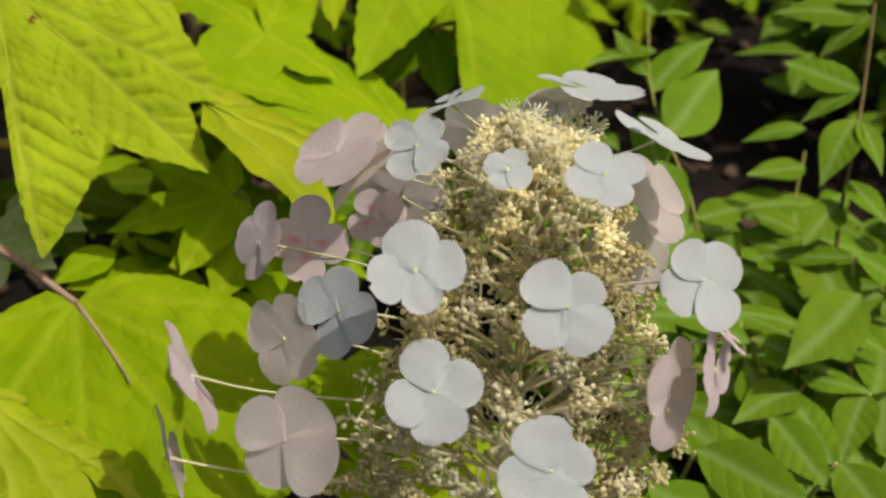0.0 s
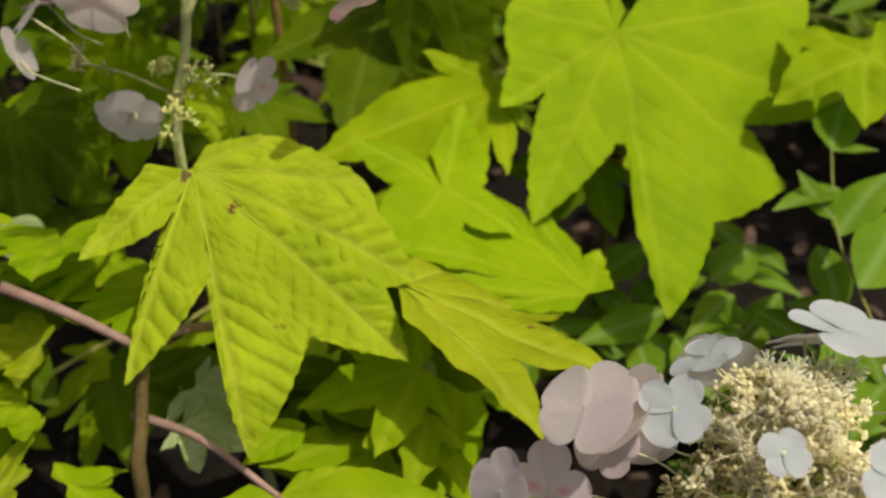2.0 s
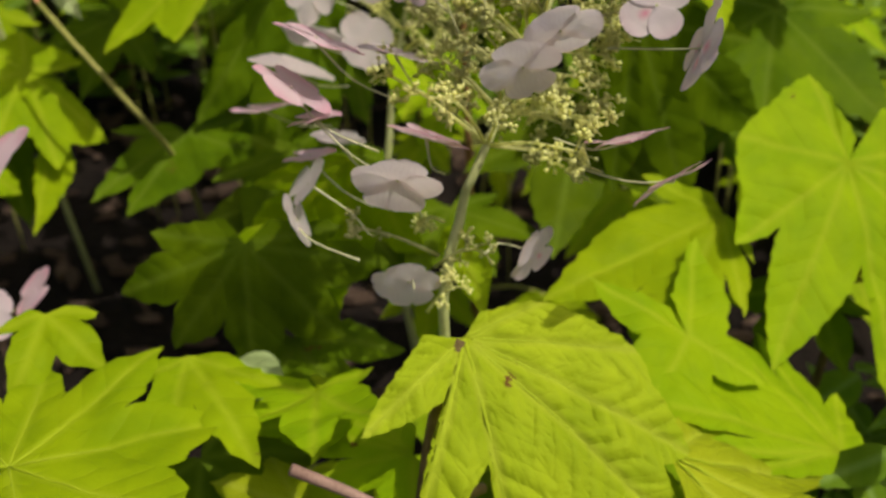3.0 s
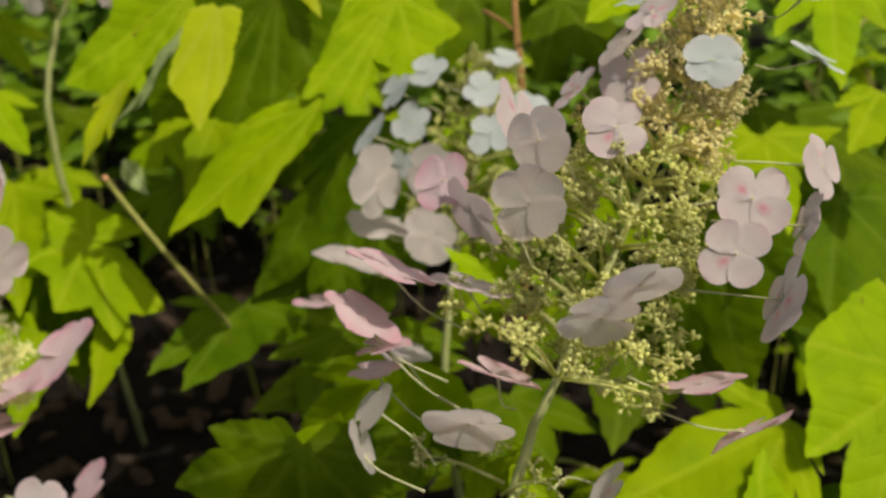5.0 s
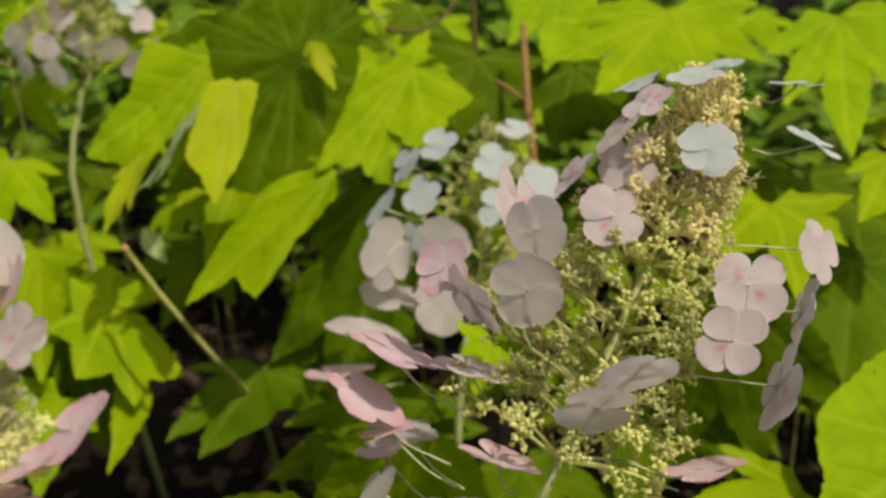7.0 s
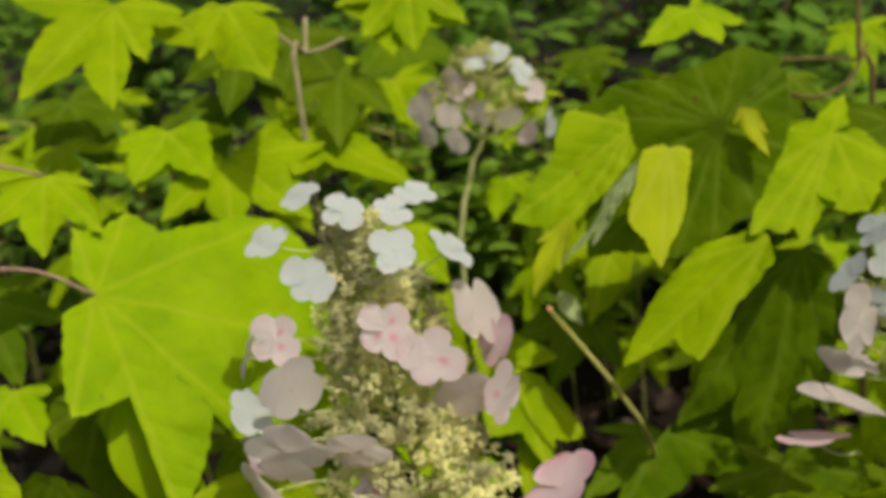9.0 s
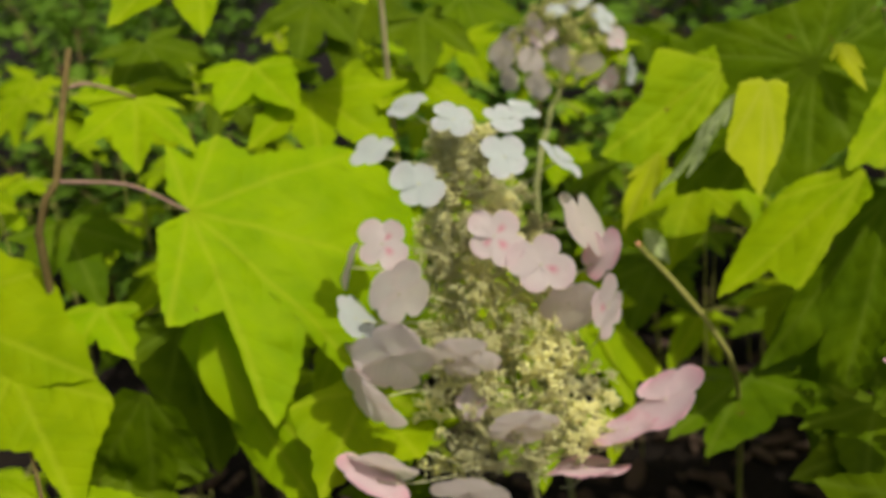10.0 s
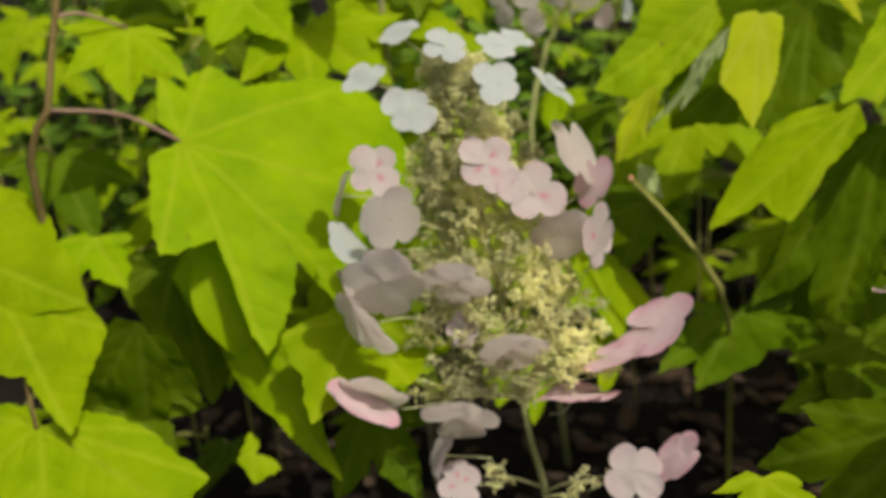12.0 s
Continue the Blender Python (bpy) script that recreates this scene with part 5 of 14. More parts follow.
oak_leaf(branch_e, (-0.7753, 0.4828, 0.5156), (0.374, -0.793, -0.480), (0.199, -0.437, 0.877), [(-89, 0.060, -0.002), (-42, 0.089, 0.004), (0, 0.099, -0.005), (37, 0.113, 0.003), (89, 0.092, -0.002)], 0.70, LEAF_LIME, 177)
oak_leaf(branch_e, (-0.8752, 0.2656, 0.3903), (0.705, -0.482, -0.520), (0.170, -0.597, 0.784), [(-119, 0.031, 0.001), (-51, 0.041, 0.001), (-0, 0.060, -0.002), (54, 0.031, 0.002)], 0.80, LEAF_LIME, 178)
oak_leaf(branch_e, (-0.8242, 0.4776, 0.5433), (0.720, -0.507, -0.473), (0.201, -0.501, 0.842), [(-111, 0.060, -0.000), (-55, 0.068, 0.001), (-0, 0.077, -0.001), (54, 0.061, 0.000)], 0.75, LEAF_LIME, 179)
oak_leaf(branch_e, (-0.6515, 0.2354, 0.3452), (0.705, -0.583, -0.404), (0.165, -0.418, 0.893), [(-108, 0.054, -0.000), (-50, 0.088, 0.006), (-0, 0.073, -0.002), (32, 0.073, -0.003), (78, 0.034, 0.003)], [(-68, 0.059), (-31, 0.059), (15, 0.062), (47, 0.054)], LEAF_LIME, 180, cup=0.05)
oak_leaf(branch_e, (-0.6615, 0.2632, 0.2597), (0.626, -0.535, -0.567), (0.245, -0.555, 0.795), [(-93, 0.032, -0.001), (-46, 0.077, 0.003), (0, 0.086, 0.001), (44, 0.053, -0.003), (91, 0.029, 0.001)], 0.80, LEAF_SHADED, 181)
branch_f = thing("hydrangea_branch", (-0.9560, 0.2343, 0.0000), "hydrangea branch low in the bed with wide lime leaves", "shrub", "hydrangea branches")
stem(branch_f, [(-0.8511, 0.1310, 0.2988), (-0.8726, 0.1552, 0.3239), (-0.9103, 0.1934, 0.3399), (-0.9560, 0.1943, 0.3191), (-0.9560, 0.2343, 0.0000)], 0.0014, 0.0016, BARK, knots=0.25)
oak_leaf(branch_f, (-0.9080, 0.1946, 0.3646), (0.695, -0.575, -0.432), (0.120, -0.499, 0.858), [(-85, 0.044, 0.002), (-42, 0.058, 0.003), (0, 0.133, 0.007), (39, 0.083, 0.004), (66, 0.050, 0.003)], [(-56, 0.048), (-8, 0.072), (14, 0.103), (49, 0.066)], LEAF_LIME, 182, cup=0.08, wave=0.004, step=0.005, rings=14)
oak_leaf(branch_f, (-0.8495, 0.1338, 0.2992), (0.932, -0.250, -0.262), (0.136, -0.429, 0.893), [(-164, 0.068, 0.003), (-102, 0.072, 0.004), (-41, 0.087, 0.004), (0, 0.132, 0.007), (14, 0.127, 0.006), (29, 0.076, 0.004)], [(-134, 0.057), (-72, 0.068), (-16, 0.104), (6, 0.125), (19, 0.099)], LEAF_LIME, 183, cup=0.10, wave=0.005, step=0.005, rings=14, veins="main")
oak_leaf(branch_f, (-1.0065, 0.2270, 0.4007), (0.964, -0.179, -0.195), (0.050, -0.599, 0.799), [(-44, 0.073, 0.004), (-14, 0.121, 0.006), (0, 0.169, 0.008), (40, 0.098, 0.005), (89, 0.069, 0.003)], [(-23, 0.091), (-6, 0.145), (18, 0.119), (61, 0.074)], LEAF_LIME, 184, cup=0.10, wave=0.005, step=0.005, rings=14)
oak_leaf(branch_f, (-0.8386, 0.3412, 0.3561), (0.672, -0.676, -0.302), (-0.301, -0.622, 0.723), [(-11, 0.105, 0.005), (0, 0.280, 0.014), (5, 0.199, 0.010)], [(-4, 0.205), (2, 0.244)], LEAF_LIME, 351, cup=0.3, wave=0.003, step=0.003, rings=12)
ovate_leaf(branch_f, (-0.7862, 0.2773, 0.3774), (-0.7263, 0.2336, 0.2929), (0.15, -0.60, 0.78), 0.42, LEAF_LIME)
oak_leaf(branch_f, (-0.7233, 0.1952, 0.2535), (0.173, -0.773, -0.611), (0.274, -0.558, 0.783), [(-162, 0.018, 0.001), (-75, 0.014, 0.001), (0, 0.022, 0.001), (59, 0.022, 0.001)], [(-121, 0.011), (-27, 0.014), (36, 0.019)], LEAF_LIME, 185)
# Shadowed continuation of the leaf beside it; the shadow is in the colour.
oak_leaf(branch_f, (-0.8298, 0.2376, 0.3332), (-0.118, 0.070, -0.991), (0.189, -0.978, -0.092), [(-55, 0.060, 0.003), (-30, 0.115, -0.004), (0, 0.109, -0.005), (32, 0.082, 0.004)], 0.85, LEAF_SHADED, 186, cup=0.05)
branch_g = thing("hydrangea_branch", (-0.7152, 0.5673, 0.0000), "hydrangea branch with a pale three-way fork", "shrub", "hydrangea branches")
stem(branch_g, [(-0.7095, 0.5543, 0.6273), (-0.7099, 0.5432, 0.5958), (-0.7152, 0.5273, 0.5551), (-0.7152, 0.5673, 0.0000)], 0.0020, 0.0026, PALEBARK, knots=0.25)
stem(branch_g, [(-0.7099, 0.5432, 0.5958), (-0.7246, 0.5426, 0.6070), (-0.7403, 0.5427, 0.6208)], 0.0018, 0.0022, PALEBARK, "twig", 8)
stem(branch_g, [(-0.7099, 0.5432, 0.5958), (-0.6925, 0.5495, 0.5988), (-0.6761, 0.5568, 0.6053)], 0.0018, 0.0022, PALEBARK, "twig", 8)
branch_h = thing("hydrangea_branch", (-0.2132, 0.7006, 0.0000), "bare brown hydrangea stem with forked side twigs", "shrub", "hydrangea branches")
stem(branch_h, [(-0.2278, 0.6886, 0.6215), (-0.2259, 0.6723, 0.5732), (-0.2252, 0.6615, 0.5419), (-0.2132, 0.6606, 0.4975), (-0.2132, 0.7006, 0.0000)], 0.0022, 0.0026, BARK, knots=0.25)
stem(branch_h, [(-0.2252, 0.6615, 0.5419), (-0.2648, 0.6615, 0.5447), (-0.3092, 0.6594, 0.5456)], 0.0014, 0.002, BARK, "twig", 8)
stem(branch_h, [(-0.2198, 0.6575, 0.5574), (-0.2356, 0.6322, 0.5300), (-0.2628, 0.6093, 0.5199), (-0.2865, 0.6037, 0.5243)], 0.0014, 0.002, BARK, "twig", 8)
oak_leaf(branch_g, (-0.8840, 0.5232, 0.6537), (0.317, -0.730, -0.605), (0.328, -0.514, 0.793), [(-103, 0.094, 0.007), (-39, 0.130, 0.014), (0, 0.136, -0.005), (20, 0.083, -0.003), (89, 0.065, 0.010)], 0.68, LEAF_LIME, 187)
oak_leaf(branch_g, (-0.7699, 0.5219, 0.6457), (0.547, -0.686, -0.480), (0.179, -0.464, 0.867), [(-100, 0.047, 0.009), (-40, 0.064, 0.014), (-0, 0.146, -0.026), (82, 0.049, 0.017)], 0.68, LEAF_LIME, 188)
oak_leaf(branch_g, (-0.6298, 0.6190, 0.6446), (0.231, -0.709, -0.666), (0.184, -0.641, 0.745), [(-84, 0.066, 0.004), (-38, 0.077, 0.000), (0, 0.090, -0.007), (45, 0.074, 0.007)], 0.68, LEAF_LIME, 189)
oak_leaf(branch_g, (-0.8440, 0.4554, 0.5202), (0.958, 0.262, -0.118), (0.195, -0.289, 0.937), [(-163, 0.040, -0.001), (-78, 0.040, 0.001), (-0, 0.061, -0.001), (116, 0.042, 0.000)], 0.68, LEAF_LIME, 190)
oak_leaf(branch_g, (-0.7128, 0.5513, 0.5230), (0.823, -0.408, -0.395), (0.281, -0.311, 0.908), [(-179, 0.056, -0.009), (-100, 0.089, 0.008), (-55, 0.085, -0.009), (0, 0.132, -0.012)], 0.68, LEAF_LIME, 191)
oak_leaf(branch_g, (-0.6918, 0.5744, 0.5709), (0.818, -0.255, -0.515), (0.342, -0.504, 0.793), [(-102, 0.063, 0.010), (-48, 0.089, 0.002), (0, 0.070, 0.001), (87, 0.031, 0.005)], 0.68, LEAF_SHADED, 192)
oak_leaf(branch_g, (-0.9266, 0.4267, 0.5098), (0.888, -0.329, -0.322), (0.029, -0.658, 0.752), [(-164, 0.040, -0.016), (-29, 0.072, -0.014), (0, 0.092, -0.011), (73, 0.021, -0.004)], 0.68, LEAF_LIME, 193)
oak_leaf(branch_g, (-0.8391, 0.5662, 0.6268), (0.775, -0.425, -0.468), (0.146, -0.600, 0.787), [(-163, 0.059, -0.020), (-9, 0.047, -0.010), (-0, 0.113, -0.004), (63, 0.057, -0.008)], 0.68, LEAF_LIME, 194)
oak_leaf(branch_g, (-0.6374, 0.6180, 0.6271), (0.078, -0.811, -0.579), (0.185, -0.559, 0.808), [(-88, 0.064, -0.001), (0, 0.072, 0.001), (65, 0.069, -0.001)], 0.68, LEAF_LIME, 195)
oak_leaf(branch_g, (-0.3743, 0.6741, 0.5964), (0.940, 0.088, -0.331), (0.334, -0.448, 0.829), [(-120, 0.071, 0.011), (-53, 0.057, 0.000), (0, 0.055, 0.002), (74, 0.028, 0.004)], 0.68, LEAF_LIME, 196)
oak_leaf(branch_g, (-0.1323, 0.6649, 0.5523), (-0.145, -0.787, -0.599), (0.215, -0.616, 0.758), [(-75, 0.066, 0.000), (-22, 0.096, -0.002), (-0, 0.107, 0.002), (122, 0.068, -0.000)], 0.68, LEAF_LIME, 197)
oak_leaf(branch_g, (-0.3042, 0.6224, 0.4940), (0.302, -0.935, -0.187), (-0.037, -0.208, 0.977), [(-140, 0.067, -0.010), (-32, 0.151, 0.004), (0, 0.161, -0.001), (33, 0.101, -0.015)], 0.68, LEAF_LIME, 198)
twig_a = thing("shrub_twig", (0.3416, 0.1103, 0.0000), "thin brown shrub twig with pointed bright green leaves", "shrub", "small-leaved shrub twigs")
stem(twig_a, [(0.3610, 0.1549, 0.2745), (0.3397, 0.1002, 0.2199), (0.3344, 0.0864, 0.1573), (0.3416, 0.0803, 0.0700), (0.3416, 0.1103, 0.0000)], 0.00084, 0.00182, BARK)
twig_b = thing("shrub_twig", (0.2524, 0.1299, 0.0000), "thin green shrub twig with pointed bright green leaves", "shrub", "small-leaved shrub twigs")
stem(twig_b, [(0.2359, 0.2175, 0.2485), (0.2307, 0.1718, 0.2106), (0.2417, 0.1284, 0.1783), (0.2524, 0.0999, 0.1318), (0.2524, 0.1299, 0.0000)], 0.0006, 0.0013, GREENSTEM)
twig_c = thing("shrub_twig", (0.3198, 0.1880, 0.0000), "slender shrub twig with paired green leaves", "shrub", "small-leaved shrub twigs")
stem(twig_c, [(0.3719, 0.2331, 0.1335), (0.3522, 0.1951, 0.0679), (0.3198, 0.1580, 0.0024), (0.3198, 0.1880, 0.0000)], 0.0006, 0.0013, GREENSTEM)
twig_d = thing("shrub_twig", (0.2579, -0.0156, 0.0000), "slender low shrub twig with paired green leaves", "shrub", "small-leaved shrub twigs")
stem(twig_d, [(0.3104, -0.0016, 0.1636), (0.2779, -0.0248, 0.1214), (0.2579, -0.0456, 0.0845), (0.2579, -0.0156, 0.0000)], 0.0006, 0.0013, GREENSTEM)
ovate_leaf(twig_b, (0.2316, 0.1388, 0.1945), (0.2861, 0.1819, 0.2334), (0.26, -0.38, 0.89), 0.5, LEAF_SMALL)
ovate_leaf(twig_b, (0.2307, 0.1718, 0.2106), (0.2869, 0.2257, 0.2287), (0.00, 0.02, 1.00), 0.4, LEAF_SMALL)
ovate_leaf(twig_b, (0.2292, 0.1777, 0.2202), (0.2081, 0.1953, 0.2473), (-0.32, -0.42, 0.85), 0.4, LEAF_SMALL)
ovate_leaf(twig_b, (0.2369, 0.2037, 0.2255), (0.1886, 0.1701, 0.2420), (-0.23, -0.11, 0.97), 0.4, LEAF_SMALL)
ovate_leaf(twig_b, (0.2292, 0.1311, 0.1815), (0.2442, 0.0933, 0.1590), (0.12, -0.48, 0.87), 0.5, LEAF_SMALL)
ovate_leaf(twig_b, (0.2417, 0.1284, 0.1783), (0.2006, 0.0833, 0.1765), (-0.15, -0.31, 0.94), 0.5, LEAF_SMALL)
ovate_leaf(twig_b, (0.2359, 0.2175, 0.2485), (0.2637, 0.2708, 0.2625), (-0.02, -0.33, 0.94), 0.5, LEAF_SMALL)
ovate_leaf(twig_b, (0.2359, 0.2175, 0.2485), (0.2665, 0.2155, 0.2484), (-0.00, -0.07, 1.00), 0.4, LEAF_SMALL)
ovate_leaf(twig_b, (0.2532, 0.1110, 0.1504), (0.2976, 0.1330, 0.1530), (0.23, -0.22, 0.95), 0.5, LEAF_SMALL)
ovate_leaf(twig_b, (0.2529, 0.1073, 0.1442), (0.2163, 0.0648, 0.1473), (-0.02, -0.33, 0.94), 0.5, LEAF_SMALL)
ovate_leaf(twig_a, (0.3422, 0.1106, 0.2374), (0.3032, 0.1426, 0.2476), (-0.24, -0.37, 0.90), 0.5, LEAF_SMALL)
ovate_leaf(twig_a, (0.3414, 0.1089, 0.2345), (0.3045, 0.1078, 0.2288), (-0.17, -0.13, 0.98), 0.5, LEAF_SMALL)
ovate_leaf(twig_a, (0.3397, 0.1002, 0.2199), (0.3081, 0.0680, 0.2017), (-0.36, -0.56, 0.75), 0.5, LEAF_SMALL)
ovate_leaf(twig_a, (0.3397, 0.1002, 0.2199), (0.3477, 0.0679, 0.2058), (0.28, -0.60, 0.75), 0.5, LEAF_SMALL)
ovate_leaf(twig_a, (0.3582, 0.1497, 0.2655), (0.3244, 0.1447, 0.2536), (-0.15, -0.31, 0.94), 0.5, LEAF_SMALL)
ovate_leaf(twig_a, (0.3600, 0.1514, 0.2685), (0.3049, 0.1781, 0.2681), (-0.15, -0.31, 0.94), 0.5, LEAF_SMALL)
ovate_leaf(twig_a, (0.3603, 0.1550, 0.2745), (0.3429, 0.2045, 0.2773), (-0.15, -0.31, 0.94), 0.5, LEAF_SMALL)
ovate_leaf(twig_a, (0.3362, 0.0919, 0.1861), (0.3499, 0.0525, 0.1804), (0.12, -0.48, 0.87), 0.5, LEAF_SMALL)
ovate_leaf(twig_a, (0.3365, 0.0917, 0.1663), (0.3044, 0.0591, 0.1669), (-0.03, -0.49, 0.87), 0.5, LEAF_SMALL)
ovate_leaf(twig_a, (0.3160, 0.0844, 0.1519), (0.3204, 0.0057, 0.1380), (-0.04, -0.69, 0.72), 0.5, LEAF_SMALL)
ovate_leaf(twig_a, (0.3383, 0.0867, 0.1192), (0.3604, 0.0576, 0.1121), (0.24, -0.30, 0.92), 0.5, LEAF_SMALL)
ovate_leaf(twig_c, (0.3725, 0.2408, 0.1462), (0.3282, 0.2470, 0.1518), (-0.01, -0.16, 0.99), 0.5, LEAF_SMALL)
ovate_leaf(twig_c, (0.3693, 0.2268, 0.1226), (0.3241, 0.2120, 0.1319), (-0.15, -0.31, 0.94), 0.5, LEAF_SMALL)
ovate_leaf(twig_c, (0.3663, 0.2139, 0.1007), (0.2878, 0.1984, 0.1053), (-0.01, -0.16, 0.99), 0.5, LEAF_SMALL)
ovate_leaf(twig_c, (0.3619, 0.2120, 0.0970), (0.3532, 0.1632, 0.0926), (0.12, -0.48, 0.87), 0.5, LEAF_SMALL)
ovate_leaf(twig_c, (0.3522, 0.1951, 0.0679), (0.3004, 0.1605, 0.0823), (-0.15, -0.31, 0.94), 0.5, LEAF_SMALL)
ovate_leaf(twig_c, (0.3473, 0.1867, 0.0533), (0.3550, 0.1197, 0.0593), (0.12, -0.48, 0.87), 0.5, LEAF_SMALL)
ovate_leaf(twig_c, (0.3014, 0.1415, 0.0898), (0.2908, 0.0416, 0.0777), (-0.19, -0.54, 0.82), 0.5, LEAF_SMALL)
ovate_leaf(twig_c, (0.3289, 0.1661, 0.0169), (0.2808, 0.1574, 0.0360), (-0.15, -0.31, 0.94), 0.5, LEAF_SMALL)
ovate_leaf(twig_d, (0.3104, -0.0016, 0.1636), (0.2546, -0.0423, 0.1482), (-0.18, -0.46, 0.87), 0.5, LEAF_SMALL)
ovate_leaf(twig_d, (0.2750, -0.0214, 0.1267), (0.3070, -0.0424, 0.1341), (-0.01, -0.16, 0.99), 0.5, LEAF_SMALL)
ovate_leaf(twig_d, (0.2974, -0.0103, 0.1478), (0.3230, -0.0248, 0.1459), (0.11, -0.33, 0.94), 0.5, LEAF_SMALL)
ovate_leaf(twig_d, (0.2776, -0.0280, 0.1161), (0.2334, -0.0514, 0.1307), (-0.28, -0.27, 0.92), 0.5, LEAF_SMALL)
ovate_leaf(twig_d, (0.2744, -0.0293, 0.1135), (0.2939, -0.0659, 0.1130), (0.12, -0.41, 0.91), 0.5, LEAF_SMALL)
ovate_leaf(twig_d, (0.2645, -0.0397, 0.0950), (0.2206, -0.0670, 0.1032), (-0.32, -0.42, 0.85), 0.5, LEAF_SMALL)
ovate_leaf(twig_d, (0.2610, -0.0443, 0.0871), (0.2798, -0.0681, 0.0883), (0.12, -0.48, 0.87), 0.5, LEAF_SMALL)
ovate_leaf(twig_b, (0.1345, 0.2036, 0.1360), (0.0647, 0.1774, 0.1317), (0.03, -0.32, 0.95), 0.4, LEAF_SMALL)
ovate_leaf(twig_b, (0.1142, 0.1937, 0.1199), (0.1188, 0.1429, 0.1133), (0.03, -0.32, 0.95), 0.5, LEAF_SMALL)
ovate_leaf(twig_b, (0.1377, 0.1933, 0.1191), (0.1586, 0.1432, 0.1136), (0.03, -0.32, 0.95), 0.5, LEAF_SMALL)
ovate_leaf(twig_b, (0.2031, 0.2190, 0.1224), (0.2298, 0.1752, 0.1273), (0.03, -0.32, 0.95), 0.5, LEAF_SMALL)
ovate_leaf(twig_b, (0.2600, 0.1995, 0.1286), (0.2172, 0.2064, 0.1400), (0.03, -0.32, 0.95), 0.5, LEAF_SMALL)
ovate_leaf(twig_b, (0.1927, 0.2399, 0.1184), (0.1540, 0.2013, 0.1320), (0.03, -0.32, 0.95), 0.5, LEAF_SMALL)
ovate_leaf(twig_b, (0.2382, 0.2244, 0.1695), (0.2450, 0.1669, 0.1520), (0.03, -0.32, 0.95), 0.5, LEAF_SMALL)
oak_leaf(branch_a, (-0.2062, 0.1121, 0.2546), (-0.899, 0.408, -0.158), (-0.215, -0.098, 0.972), [(-22, 0.054, 0.007), (0, 0.071, -0.005), (31, 0.071, -0.006), (73, 0.044, 0.004)], 0.75, LEAF_LIME, 199)
oak_leaf(branch_a, (-0.2399, 0.0683, 0.2228), (-0.801, -0.595, -0.059), (-0.061, -0.017, 0.998), [(-98, 0.050, 0.003), (-57, 0.057, -0.001), (0, 0.043, -0.001), (52, 0.037, 0.002)], 0.80, LEAF_GOLD, 200)
oak_leaf(branch_a, (-0.2408, 0.0360, 0.2082), (-0.497, -0.839, 0.219), (0.066, 0.215, 0.974), [(-89, 0.045, -0.002), (-59, 0.059, 0.002), (-0, 0.049, 0.000), (49, 0.044, -0.001)], 0.80, LEAF_LIME, 201)
oak_leaf(branch_a, (-0.1108, 0.0574, 0.1280), (0.630, 0.757, 0.175), (-0.053, -0.183, 0.982), [(-76, 0.046, -0.006), (-0, 0.049, 0.004), (41, 0.068, -0.001), (70, 0.069, -0.009)], 0.75, LEAF_LIME, 202)
oak_leaf(branch_a, (-0.0249, 0.0796, 0.1256), (0.747, 0.662, -0.064), (0.084, 0.001, 0.996), [(-161, 0.053, 0.001), (-110, 0.051, -0.001), (0, 0.033, 0.000), (62, 0.061, 0.000), (92, 0.068, -0.001)], 0.75, LEAF_LIME, 203)
oak_leaf(branch_a, (-0.2998, 0.1107, 0.2908), (0.558, -0.829, -0.029), (0.041, -0.007, 0.999), [(-69, 0.041, -0.003), (-28, 0.086, 0.006), (-0, 0.099, 0.004), (29, 0.065, -0.006)], 0.75, LEAF_LIME, 204)
oak_leaf(branch_b, (0.0699, -0.0668, 0.0709), (-0.088, 0.833, 0.546), (0.211, -0.520, 0.827), [(-85, 0.090, -0.023), (-46, 0.076, 0.002), (-0, 0.075, 0.010), (31, 0.101, -0.002), (60, 0.078, -0.019)], 0.75, LEAF_LIME, 205)
oak_leaf(branch_b, (0.1389, -0.1400, 0.1518), (0.461, 0.781, 0.421), (-0.061, -0.446, 0.893), [(-55, 0.021, -0.002), (-0, 0.032, 0.006), (35, 0.025, -0.004)], 0.85, LEAF_GOLD, 206, wave=0.004)
oak_leaf(branch_b, (-0.0704, 0.1085, 0.1484), (-0.175, -0.926, 0.334), (0.285, 0.277, 0.918), [(-91, 0.056, -0.016), (-55, 0.077, 0.003), (0, 0.063, 0.004), (68, 0.042, -0.012)], 0.75, LEAF_SHADED, 207)
ovate_leaf(branch_a, (-0.0429, 0.0905, 0.1933), (-0.0310, 0.0577, 0.1785), (-0.01, -0.33, 0.94), 0.7, LEAF_FELT)
ovate_leaf(branch_a, (-0.1637, 0.0420, 0.1794), (-0.1298, 0.0330, 0.1868), (-0.01, -0.33, 0.94), 0.5, LEAF_FELT)
ovate_leaf(branch_a, (-0.0998, 0.0555, 0.1686), (-0.1276, 0.0291, 0.1806), (-0.01, -0.33, 0.94), 0.6, LEAF_LIME)
ovate_leaf(branch_a, (-0.0214, 0.0673, 0.1564), (-0.0135, 0.0176, 0.1519), (-0.01, -0.33, 0.94), 0.5, LEAF_LIME)
ovate_leaf(branch_a, (-0.0543, 0.0684, 0.1552), (-0.0244, 0.0712, 0.1626), (-0.01, -0.33, 0.94), 0.4, LEAF_LIME)
ovate_leaf(branch_a, (-0.1197, 0.1058, 0.1731), (-0.0647, 0.0847, 0.1816), (-0.01, -0.33, 0.94), 0.4, LEAF_SHADED)
